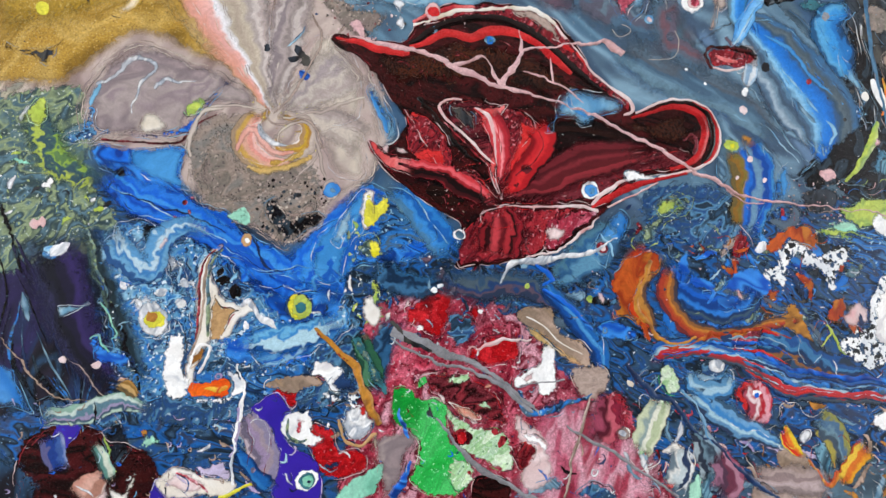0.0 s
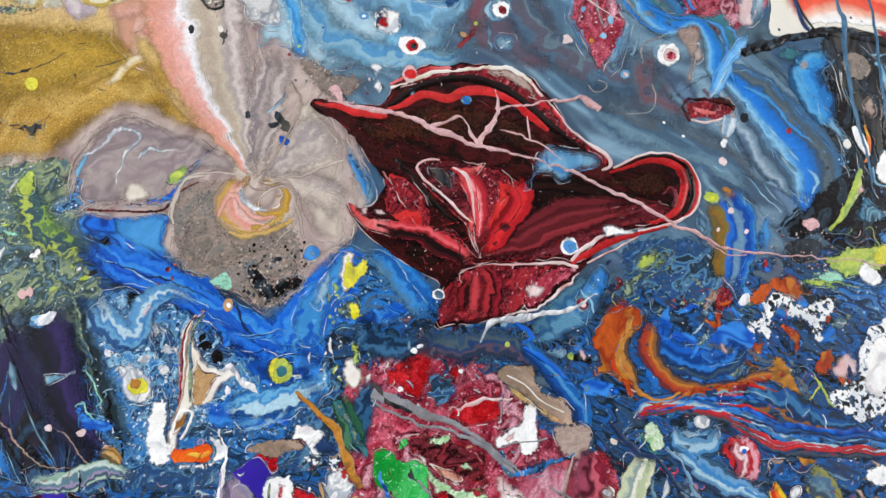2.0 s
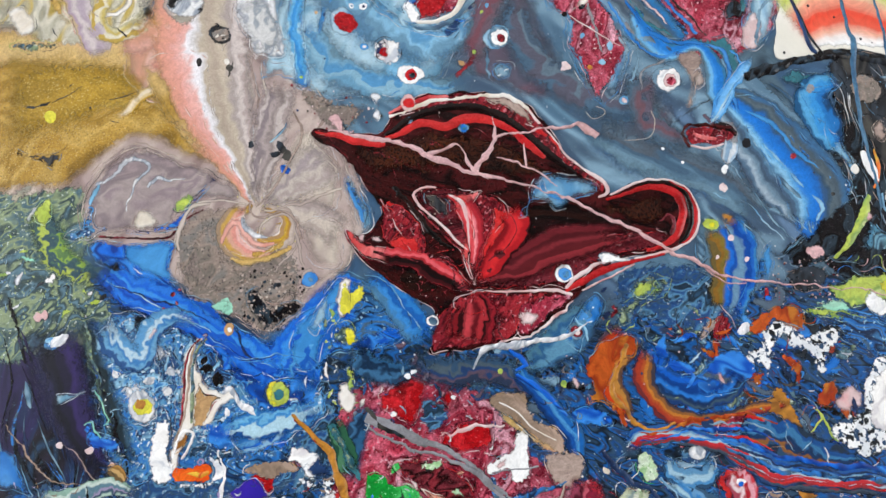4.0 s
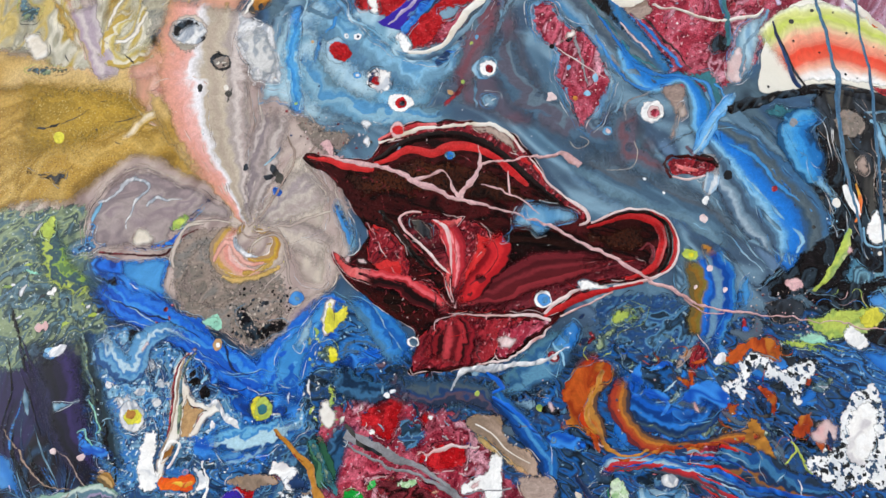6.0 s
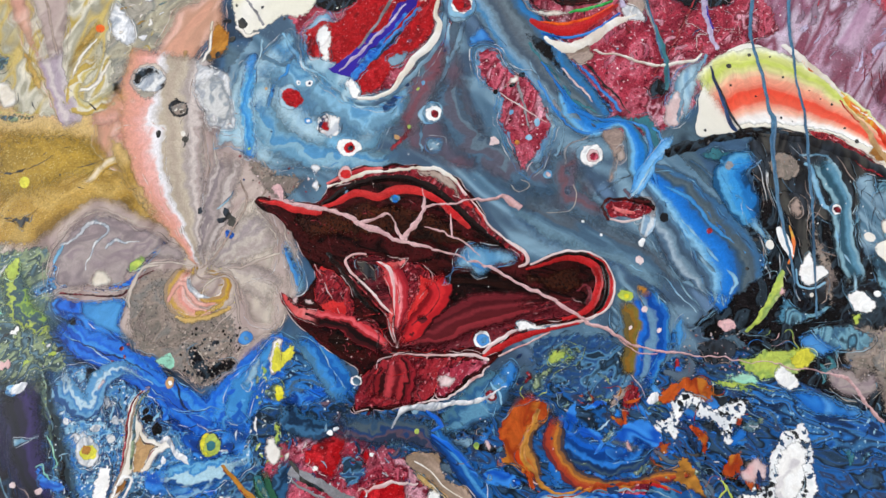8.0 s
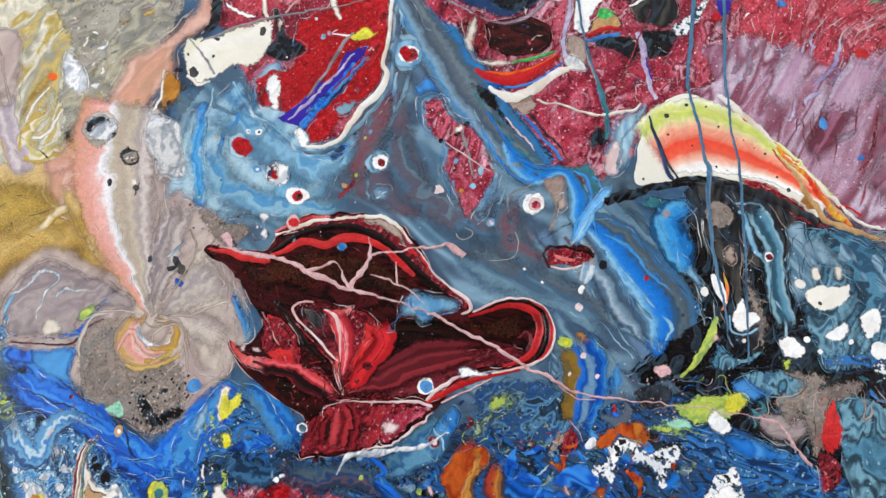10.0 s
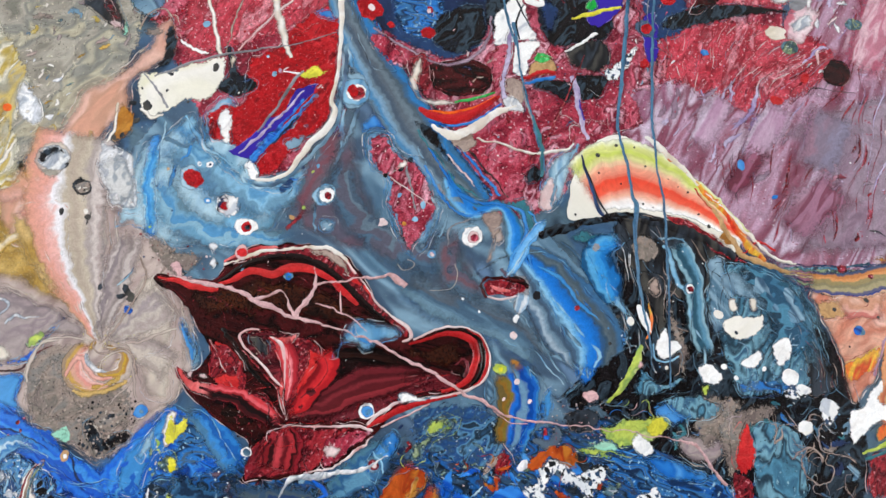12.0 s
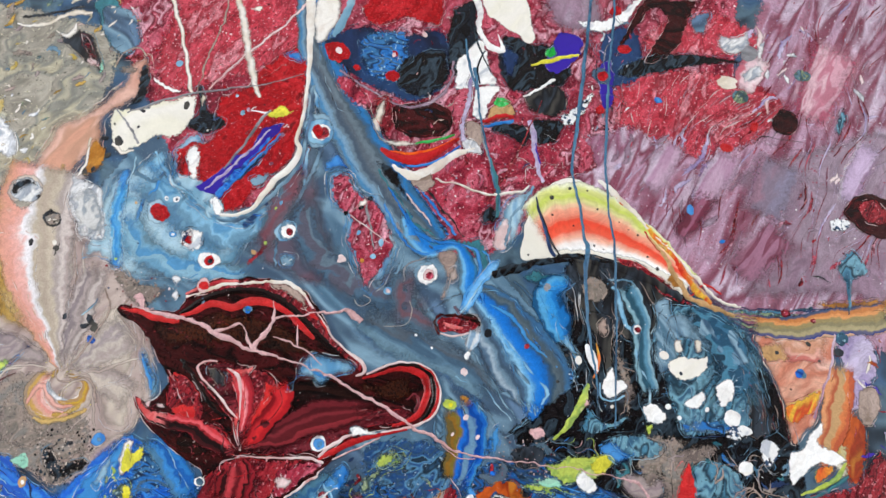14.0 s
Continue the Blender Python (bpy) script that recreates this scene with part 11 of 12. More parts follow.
streak("paint_streak", M["char"], 2.4, [(-59.6, -93.4, 2.3), (-52.6, -100.5, 2.8), (-43.3, -105.3, 1.9)], 0.8)
pool("paint_pool", M["crimson_bright"], 1.6, [(28, -123.2), (38, -121.1), (44.5, -135.3), (32.1, -139.6), (22.6, -134.7)], 1.92)
pool("paint_pool", M["blush"], 2.0, [(-10.8, -129.2), (-3.8, -134), (3.2, -138.7), (6.4, -147.9), (5.9, -159.2), (-2.5, -163.3), (-8.2, -158.7), (-6.6, -145.2)], 1.92, label="blush white patch of paint")
pool("paint_pool", M["wine"], 2.1, [(-10.1, -145.1), (-2.9, -143.1), (0.4, -147.7), (-4.5, -154.3), (-9.2, -151.9)], 1.6)
pool("paint_pool", M["white"], 2.1, [(-6.1, -131.6), (-4, -138.5), (1.9, -141), (5.2, -147.9), (0.5, -145.5), (-5.2, -140.8)], 1.28)
pool("paint_pool", M["magenta_wash"], 1.3, [(3.7, -124.9), (41.8, -139.9), (49.8, -168), (1.4, -183.3), (-11.9, -165.2)], 1.92)
strands([M["blush"], M["wine"], M["white_marble"], M["crimson"]], 1.6, [(3.3, -134.2), (46.6, -142.3), (49.7, -169.8), (-5, -167.7)], 120, 0.2, 1.0, 10, 75, 97, 0.8, 22.0)
pool("paint_pool", M["navy"], 1.7, [(-3.6, -129.4), (3.6, -127.3), (18.2, -125.3), (13, -132.1), (3.3, -134.2)], 1.6)
streak("paint_streak", M["deep_blue"], 1.8, [(-5.8, -122.4, 1.9), (-2.5, -131.7, 2.8), (10.7, -129.8, 2.4), (25.5, -124.3, 1.9)], 0.8)
pool("paint_pool", M["steel"], 1.8, [(0, -159), (7.2, -157), (11.7, -161.6), (2.2, -163.5), (-9.6, -165.3)], 1.92)
pool("paint_pool", M["lace_dark"], 1.7, [(16.2, -166.7), (21.4, -159.7), (30.8, -162.3), (32.8, -169.2)], 2.24)

# lime, pink and white beside the pink web
pool("paint_pool", M["lace_dark"], 1.2, [(49.7, -38), (65.3, -32.6), (80.7, -32.5), (100.6, -42.6), (107.5, -55.1), (94.5, -65.3), (74.6, -63.1), (54.6, -53.3)], 1.4)
pool("paint_pool", M["moss"], 1.3, [(56.1, -43.1), (65.2, -37.8), (75.3, -40.3), (72.5, -49.3), (59.8, -50.7)], 1.4)
mottle([M["lace_dark"], M["deep_blue"], M["moss"], M["slate"], M["steel"], M["navy"], M["wine"]], 1.35, [(42, -40.7), (80.7, -32.5), (110.7, -42.5), (135.3, -47.2), (134.3, -62.2), (99.2, -72.6), (59.5, -65.8), (41.9, -56)], 60, 0.8, 3.5, -20, 3, 120, 0.5, 0.6, "paint_swirl")
pool("paint_pool", M["lime"], 1.5, [(56.1, -44.4), (62.5, -40.4), (70.1, -42.9), (67.5, -48.1), (59.8, -48.7)], 1.4)
pool("paint_pool", M["ochre"], 1.4, [(99.5, -11.3), (107.1, -12.6), (110.5, -21.8), (108.4, -37.4), (100.3, -47.7), (98.3, -37.5), (102.7, -24.5)], 0.8)
pool("paint_pool", M["cobalt"], 1.4, [(109.5, -16.6), (115.4, -24.4), (114.6, -39.9), (108.9, -52.6), (102.6, -52.7), (107, -39.9)], 0.6)
pool("paint_pool", M["cerulean"], 1.4, [(115, -32.2), (120.5, -24.3), (122.4, -34.7), (116.8, -44.9)], 0.8)
cell([M["moss"], M["lime"], M["yellow"]], 1.7, 94.7, -15.9, 4.2, (1, 0.85, 0.4))
pool("paint_pool", M["steel"], 1.3, [(84.9, -22), (91.4, -20.6), (93.5, -29.8), (88.2, -35)], 1.0)
drops("paint_drop", M["blush"], 1.8, [(103.3, -22.4, 1.6), (109.4, -32.2, 1.3), (96.5, -31, 1)], 0.6)
pool("paint_pool", M["lime"], 1.6, [(143, -44.6), (150.6, -42), (163.2, -39.3), (175.7, -37.9), (178.8, -44.2), (169.5, -51.8), (157, -54.5), (147.3, -52.1)], 1.2, label="lime green paint")
pool("paint_pool", M["yellow"], 1.8, [(166.6, -43.1), (173.2, -38), (177.8, -41.7), (175.9, -48), (169.7, -49.3)], 1.0)
pool("paint_pool", M["white"], 2.0, [(158.4, -51.9), (162.5, -46.9), (167.2, -49.3), (170.4, -54.3), (167.7, -58), (161.7, -56.9)], 0.9)
pool("paint_pool", M["teal_pale"], 1.5, [(135, -52.3), (147.5, -49.6), (154.4, -55.7), (144.4, -58.3)], 1.0)
pool("paint_pool", M["char"], 1.5, [(126.1, -35.9), (138.7, -34.5), (145.8, -39.5), (140.3, -47.2), (130.3, -48.6), (125.7, -42.3)], 1.2)
spatter([M["mushroom"], M["blush"], M["black"], M["wine"]], 2.0, 120.1, 148.9, -52.4, -31.8, 160, 0.12, 0.5, 101, 0.8)
pool("paint_pool", M["black"], 1.4, [(146.4, -31.9), (161.8, -27.9), (181.6, -27.7), (203.5, -26.2), (201.8, -41.4), (180.5, -39.1), (161, -36.8)], 1.2)
pool("paint_pool", M["azure"], 1.5, [(171.1, -34.2), (186.2, -31.5), (190.3, -39), (182.4, -44.1), (173, -40.5)], 1.2)
strands([M["steel"], M["azure"], M["lime"], M["black"], M["pink_drip"]], 1.9, [(146.4, -31.9), (203.2, -28.8), (200.6, -51.4), (180.2, -41.7), (148.1, -42)], 50, 0.2, 0.8, 14, -10, 102, 1.6, 12)
pool("paint_pool", M["deep_blue"], 1.3, [(154.1, -59.4), (169, -56.8), (198.9, -66.1), (204.9, -80.4), (181.6, -76), (158.4, -66.7)], 1.0)
streak("paint_streak", M["azure"], 1.4, [(149.6, -54.6, 2), (168.8, -59.2, 2.5), (182.6, -66.4, 3.9), (200.7, -75.7, 3.4)], 0.6)
streak("paint_streak", M["lime"], 1.5, [(142.1, -55.9, 1.2), (156.7, -58.2, 1.5), (170.7, -64.1, 1.2), (186.9, -71.1, 0.7)], 0.6)
pool("paint_pool", M["grey_mauve"], 1.4, [(179.7, -46.7), (194.4, -46.5), (208.1, -53.8), (197.3, -63.7), (183.3, -59)], 1.5)
streak("paint_streak", M["pink_drip"], 2.4, [(179.4, -50.2, 0.7), (191.1, -54, 1.5), (197.3, -63.7, 1.5), (203.6, -70.9, 1.2)], 0.8)

# white lace blots
pool("paint_pool", M["orange"], 1.8, [(106, -63.4), (111.9, -57), (120.4, -51.9), (128.4, -53.2), (133.2, -58.4), (130, -63.5), (119.7, -59.6), (112.6, -64.7)], 1.28)
pool("paint_pool", M["white_lace"], 2.2, [(103.8, -73.5), (110.8, -69.8), (112.7, -63.4), (119.8, -58.3), (126.3, -60.9), (129.9, -64.8), (138.1, -63.6), (146.5, -61), (145.7, -68.7), (141.1, -73.8), (138.9, -81.4), (134.8, -81.9), (131.7, -73.7), (123.9, -71.1), (123.1, -66), (117, -73.6), (114.8, -83.7), (111.4, -86.1), (111.3, -78.6), (104.8, -77.3)], 1.76, label="white lacy blot of paint")
drops("paint_drop", M["white_marble"], 2.0, [(105.3, -62.6, 2.6)], 0.8)
pool("paint_pool", M["white_lace"], 2.2, [(136.3, -106.3), (142.2, -100.2), (150.5, -97.9), (154.8, -84.1), (161.1, -76.5), (172.3, -74.1), (172.8, -114.5), (159.4, -114.2), (150.8, -118.9), (143.4, -113.9), (139.7, -111.3)], 1.92, label="white lacy blot of paint")
pool("paint_pool", M["white"], 2.3, [(154.4, -99.2), (157.7, -86.7), (164.9, -79.1), (171.1, -84.3), (165.9, -104.4), (157.5, -106.7)], 2.24)
mottle([M["white_lace"], M["murk"], M["white"], M["navy"]], 2.4, [(139.2, -103.9), (153.6, -94.2), (161.1, -76.5), (174.4, -79.2), (169.8, -116.9), (150.8, -118.9)], 30, 0.5, 2.0, 60, 2.5, 131, 0.5, 0.6, "paint_swirl")
pool("paint_pool", M["moss"], 1.6, [(142.7, -71.3), (151.2, -67.5), (154.6, -73.9), (148.6, -79), (143.3, -77.6)], 1.92)
pool("paint_pool", M["lime"], 1.6, [(131.1, -53.2), (141.8, -54.5), (154.7, -61.1), (146.5, -61), (133.4, -57.1)], 0.96)

# orange tongue and the dark mixed blues
pool("paint_pool", M["orange"], 1.9, [(35.4, -77.9), (38.3, -70.5), (44.9, -65.6), (54, -63.1), (58.9, -66.9), (57.2, -73.1), (50.7, -75.5), (46.5, -82.9), (44.8, -89), (49.5, -95.1), (52.8, -102.4), (49, -103.5), (46.8, -97.5), (40.9, -92.5), (34.6, -93.7), (37.5, -85.2)], 1.28, label="burnt orange tongue of paint")
streak("paint_streak", M["ochre"], 2.05, [(53.7, -68.1, 2), (50.6, -76.8, 2.5), (46.3, -85.3, 2.2), (49.6, -93.9, 2), (55.4, -101.2, 2), (64, -103.8, 2), (71.8, -101.5, 1.2)], 0.5)
pool("paint_pool", M["moss"], 1.7, [(44, -60.6), (49.5, -53.1), (59, -45.5), (68.5, -40.4), (70.5, -48), (59.6, -55.6), (56.7, -61.9), (47.6, -64.4)], 1.6)
pool("paint_pool", M["azure"], 1.6, [(26.1, -63), (33, -53), (41.1, -44.2), (45.8, -50.5), (42.8, -58.1), (36.1, -65.5), (33.2, -72.9)], 0.96)
streak("paint_streak", M["sky_light"], 1.8, [(31.6, -55.5, 0.8), (36.3, -61.8, 1.3), (37.3, -66.8, 0.8)], 0.4)
cell([M["steel"], M["wine"], M["blush"]], 1.8, 32, -62.3, 4, (1, 0.75, 0.45))
streak("paint_streak", M["white_marble"], 2.6, [(-12.8, -77.4, 0.7), (-10.2, -72.6, 1.5), (-6.4, -68.9, 2.4), (3.5, -67.8, 3), (16, -65.9, 2.5), (31.2, -63, 1.5), (39, -58.1, 0.8)], 0.6)
streak("paint_streak", M["cobalt"], 1.9, [(2.2, -69, 1.2), (7, -72.7, 2.9), (9.3, -76.4, 2), (5.5, -78.8, 0.7)], 0.5)
streak("paint_streak", M["cobalt"], 1.9, [(5.5, -80, 1.5), (12.7, -84.9, 2.9), (19.8, -91, 2.4), (26.9, -97.1, 1.5)], 0.5)
pool("paint_pool", M["blush"], 2.0, [(28.1, -83.9), (29.8, -80.2), (32.6, -82.7), (33, -86.4), (30.5, -86.3)], 0.64)
drops("paint_drop", M["lime"], 2.0, [(-1.3, -78.7, 1.2), (25.8, -84.6, 1.5), (17.4, -141.4, 0.1)], 0.7)
pool("paint_pool", M["cobalt"], 1.7, [(26.9, -97.1), (34.6, -93.7), (44.4, -96.2), (45.3, -102.3), (36.5, -103.3), (29.1, -102)], 1.44)
pool("paint_pool", M["cerulean"], 1.8, [(27.9, -101.9), (30.5, -99.6), (31.2, -109.2), (28.6, -112.7), (26.8, -109.1)], 0.8)
mottle([M["cobalt"], M["murk"], M["navy"], M["char"], M["azure"], M["moss"], M["slate_plum"], M["black"], M["murk"], M["orange"]], 1.5, [(57.2, -53.1), (94.1, -48), (129, -73.7), (137.6, -93.9), (115.5, -103.5), (64.5, -97.7), (53.1, -78)], 90, 0.8, 4.5, -10, 4, 103, 0.5, 0.9, "paint_swirl")
pool("paint_pool", M["wine"], 1.6, [(90.7, -58.2), (96.5, -51.9), (101, -60.8), (97.7, -68.4), (91.2, -68.4)], 2.4)
pool("paint_pool", M["mushroom"], 1.6, [(84.8, -65.8), (90.7, -58.2), (96.1, -55.7), (92.9, -63.3), (87.2, -68.3)], 1.92)
pool("paint_pool", M["cobalt"], 1.75, [(65.1, -70.7), (70.7, -63.2), (72.8, -70.8), (69.7, -78.2), (64.5, -78.1)], 1.12)
pool("paint_pool", M["cobalt"], 1.75, [(92, -73.4), (102.7, -71), (108.4, -81.1), (98.6, -88.4), (85.5, -90.7), (75.7, -83.2), (83.7, -80.8)], 1.28)
pool("paint_pool", M["slate_plum"], 1.85, [(81.5, -81.3), (87.7, -78.4), (96.6, -81), (98.8, -86), (89.7, -85.8)], 0.96)
pool("paint_pool", M["blush"], 2.0, [(91.4, -80.9), (94.1, -79.7), (95.8, -84.7), (93.6, -85.9)], 0.8)
streak("paint_streak", M["cobalt"], 1.8, [(65.7, -79.4, 1.5), (76.1, -78.3, 2), (80.9, -83.3, 2), (77.9, -88.2, 1.3)], 0.5)
pool("paint_pool", M["ochre"], 1.8, [(100.8, -93.4), (111.3, -92.3), (118.4, -87.4), (121.7, -93.7), (126, -103.7), (121.6, -108.5), (117, -101.1), (108.2, -97.2)], 1.28)
pool("paint_pool", M["ochre"], 1.8, [(109.4, -113.2), (117.3, -112.1), (119.4, -117), (129.7, -118.5), (139.7, -123.5), (144.4, -128.5), (131.6, -125.8), (119.1, -120.6)], 1.28)
pool("paint_pool", M["steel"], 1.75, [(119.3, -104.8), (126.2, -101.2), (129.4, -108.7), (124.9, -114.7), (119.8, -113.4)], 1.6)
pool("paint_pool", M["blush"], 1.8, [(140.2, -94), (146.4, -86.5), (152.8, -89.1), (152, -96.7), (145, -99)], 2.08)
pool("paint_pool", M["orange"], 1.7, [(134.1, -88.9), (140, -83.9), (143.5, -89), (138.6, -96.5), (134.7, -96.4)], 1.92)
streak("paint_streak", M["lime"], 1.9, [(128.4, -106.2, 0.8), (134.1, -101.4, 0.8), (133.2, -97.6, 0.8), (138.6, -108.8, 1), (141, -111.4, 0.8)], 0.5)
streak("paint_streak", M["orange"], 1.9, [(52.7, -103.6, 1), (63.9, -105.5, 2), (76.9, -101.6, 2), (89.9, -99.4, 2), (102.9, -98.4, 2), (115.5, -103.5, 1)], 0.7)
streak("paint_streak", M["steel"], 1.9, [(52.6, -105.7, 0.5), (63.8, -107.2, 1.2), (76.7, -103.8, 1.2), (89.7, -102.1, 1.3), (102.6, -102.3, 1.3), (115.1, -107.9, 0.5)], 0.7)
streak("paint_streak", M["cobalt"], 1.9, [(52.5, -107.2, 1), (63.7, -108.4, 2.2), (76.6, -105.2, 2.2), (89.5, -104, 2.3), (102.3, -105, 2.3), (114.8, -110.8, 1)], 0.7)
streak("paint_streak", M["red"], 1.9, [(52.4, -109.3, 0.5), (63.6, -110, 1.2), (76.5, -107.4, 1.2), (89.3, -106.9, 1.2), (102, -108.9, 1.3), (114.4, -115.2, 0.5)], 0.7)
streak("paint_streak", M["deep_blue"], 1.9, [(52.3, -110.8, 1.2), (63.5, -111.2, 2.5), (76.4, -108.9, 2.5), (89.1, -108.9, 2.5), (101.8, -111.5, 2.5), (114.1, -118.1, 1.3)], 0.7)
streak("paint_streak", M["cobalt"], 1.95, [(91.8, -107.9, 1.5), (101.8, -110.6, 3), (114.2, -116.9, 3), (127.1, -118.9, 3), (145.2, -121.2, 3.1), (171.5, -124.3, 3.1)], 0.6)
streak("paint_streak", M["navy"], 1.95, [(91.6, -109.6, 1), (101.6, -113.5, 2), (113.9, -119.8, 2), (126.8, -121.1, 2), (145, -123.4, 2), (171.3, -126.5, 2.1)], 0.6)
streak("paint_streak", M["deep_blue"], 1.95, [(91.5, -111.1, 1.7), (101.4, -115.9, 3.5), (113.7, -122.2, 3.5), (126.6, -123, 3.5), (144.8, -125.4, 3.6), (171, -128.5, 3.6)], 0.6)
streak("paint_streak", M["sky_light"], 1.95, [(91.4, -112.8, 0.5), (101.1, -118.8, 1), (113.4, -125.1, 1), (126.4, -125.4, 1), (144.5, -127.8, 1), (170.7, -130.9, 1)], 0.6)
streak("paint_streak", M["red"], 1.95, [(91.3, -113.7, 0.7), (101, -120.2, 1.5), (113.3, -126.5, 1.5), (126.3, -126.6, 1.5), (144.4, -129, 1.5), (170.6, -132.1, 1.5)], 0.6)
streak("paint_streak", M["navy"], 1.95, [(91.2, -114.5, 1), (100.9, -121.7, 2), (113.2, -128, 2), (126.2, -127.6, 2), (144.3, -130, 2), (170.4, -133.1, 2)], 0.6)
drops("paint_drop", M["navy"], 2.2, [(85.8, -102.2, 2.8)], 0.5)
pool("paint_pool", M["crimson"], 2.0, [(92.4, -100.6), (97.9, -97.1), (102.9, -98.4), (101.1, -104.5), (94.5, -106), (89.4, -105.5)], 1.28)
streak("paint_streak", M["red"], 2.0, [(101.5, -99.6, 1.3), (106.7, -100.4, 2.3), (110.4, -102.2, 1)], 0.5)
cell([M["lace_dark"], M["white_marble"]], 2.0, 79.8, -113.7, 6.4, (1, 0.6))
pool("paint_pool", M["sky_light"], 1.9, [(68.1, -118.3), (73.4, -114.8), (86.1, -115.1), (88.2, -119.9), (82.7, -124.6), (75.3, -123.2)], 1.44)
pool("paint_pool", M["cerulean"], 2.0, [(71.7, -120), (83.2, -119.3), (81.6, -123.4), (75.2, -123.9)], 0.96)
pool("paint_pool", M["red"], 2.0, [(87.8, -124.7), (93.3, -120), (100.9, -121.4), (102.7, -129.8), (98.2, -136.9), (93.3, -135.5), (89.9, -130.7)], 1.44, label="red blot with a white and blue eye")
cell([M["white"], M["cobalt"]], 2.3, 97.3, -126.8, 3, (1, 0.5))
pool("paint_pool", M["cerulean"], 1.9, [(79.7, -131.6), (85, -128.2), (92.1, -134.3), (101.6, -141.7), (103.6, -147.6), (93.9, -142.6), (84.1, -138.8)], 0.96)
streak("paint_streak", M["white"], 2.0, [(80.6, -135.2, 0.7), (89, -141.3, 1.5), (99, -142.8, 1.5), (107.2, -150.1, 0.7)], 0.4)
drops("paint_drop", M["green"], 2.2, [(96.6, -140.8, 1.5)], 0.6)
pool("paint_pool", M["fire"], 2.2, [(108, -141.9), (110, -139.1), (112.9, -144.4), (113.6, -150.3), (109.9, -149)], 0.8)
pool("paint_pool", M["fire"], 2.1, [(131.7, -149.7), (134.8, -145), (139.4, -149.9), (136.2, -155.7), (132.5, -154.4)], 1.28)
pool("paint_pool", M["gold_pale"], 1.8, [(122.1, -142.3), (130.2, -139), (136.3, -142.7), (131.8, -148.5), (124.2, -147.1)], 1.92)
pool("paint_pool", M["petrol"], 1.9, [(121.4, -149.4), (126.8, -147.2), (129.6, -156.7), (127.6, -163.6), (124, -161.2), (122.1, -155.3)], 1.28)
streak("paint_streak", M["fire"], 2.1, [(118.2, -155.1, 1), (122.8, -161.1, 1.5), (128.7, -166, 2), (132, -159.1, 1.5)], 0.5)
pool("paint_pool", M["mint"], 2.0, [(54.5, -114.4), (58.4, -112.1), (61.9, -116.9), (63.9, -124.1), (58.7, -126.3), (55.3, -121.5)], 0.96)
pool("paint_pool", M["mint"], 2.0, [(42.5, -149.1), (44.3, -140), (49.7, -130.8), (53.8, -126.2), (57.2, -131), (54.4, -135.6), (49, -142.4), (46.1, -149.2)], 1.28, label="pale mint streak of paint")
streak("paint_streak", M["navy"], 2.05, [(41, -111.7, 1.5), (45.5, -118.9, 2.4), (52.5, -126.2, 2.9), (59.7, -129.9, 2.4), (68.9, -140.7, 2.4), (80.7, -150.4, 2.2), (92.2, -162.3, 2.9), (104.1, -169.7, 1.9)], 0.8)
streak("paint_streak", M["sky_light"], 2.1, [(63.9, -124.1, 1.2), (69.7, -130.2, 1.9), (72.9, -137.3, 1.5), (75.9, -147.9, 1)], 0.6)
pool("paint_pool", M["cream"], 2.0, [(52.2, -149.4), (59.9, -145.1), (63.3, -149.8), (63.9, -159), (60, -162.3), (57.9, -156.5), (57, -151.9)], 1.28)
pool("paint_pool", M["cerulean"], 1.9, [(56.1, -147.3), (58.4, -149.6), (58.3, -158.8), (55.5, -156.4)], 0.8)
pool("paint_pool", M["petrol"], 1.9, [(69, -156.9), (75.9, -147.9), (80.7, -150.4), (82.3, -162), (74.3, -169), (69.4, -168.3)], 1.28)
pool("paint_pool", M["teal_pale"], 1.95, [(63.4, -165.8), (69, -156.9), (70.9, -163.8), (67.8, -172.8), (62.9, -172.6)], 0.96)
pool("paint_pool", M["mushroom"], 1.9, [(92, -164.6), (102.6, -159.2), (115.1, -160.8), (124.8, -165.8), (118.8, -174.9), (93.7, -173.8)], 1.44)
pool("paint_pool", M["tan_grey"], 1.8, [(103.3, -151.1), (111.4, -146.7), (118.6, -151.6), (117.8, -159.8), (107.5, -160.6)], 1.92)
pool("paint_pool", M["navy"], 2.0, [(93.2, -165.8), (97.2, -162.5), (105.6, -167), (99.1, -169.5)], 0.96)
pool("paint_pool", M["white"], 2.0, [(148.6, -138.3), (155.6, -134.9), (164.6, -137.5), (163.8, -143.5), (153.3, -143.2)], 1.44)
pool("paint_pool", M["white_marble"], 2.0, [(114.2, -144.4), (118.4, -141), (120.8, -142.2), (117.7, -148.1)], 0.96)
drops("paint_drop", M["cream"], 2.0, [(41.7, -120.7, 1.4), (35, -130.4, 1), (38.1, -140.9, 2.4)], 1.0)
cell([M["mushroom"], M["white_marble"]], 2.0, 36.9, -140.9, 3.3, (1, 0.6))
mottle([M["red"], M["wine"], M["crimson"], M["magenta_wash"], M["blush"], M["white_marble"], M["steel"]], 1.7, [(28, -123.2), (62.5, -126.4), (91.3, -143.7), (89.1, -169.6), (40.2, -167.7), (21.9, -148.4)], 70, 0.6, 3.2, -50, 3.5, 104, 0.5, 0.6, "paint_swirl")
mottle([M["lace_dark"], M["steel"], M["ochre"], M["navy"], M["lilac"], M["wine"], M["moss"], M["tan_grey"]], 1.7, [(87.6, -127.1), (157.1, -128.8), (152, -172), (84.1, -169.4)], 110, 0.6, 3.4, -35, 3.5, 105, 0.5, 0.6, "paint_swirl")
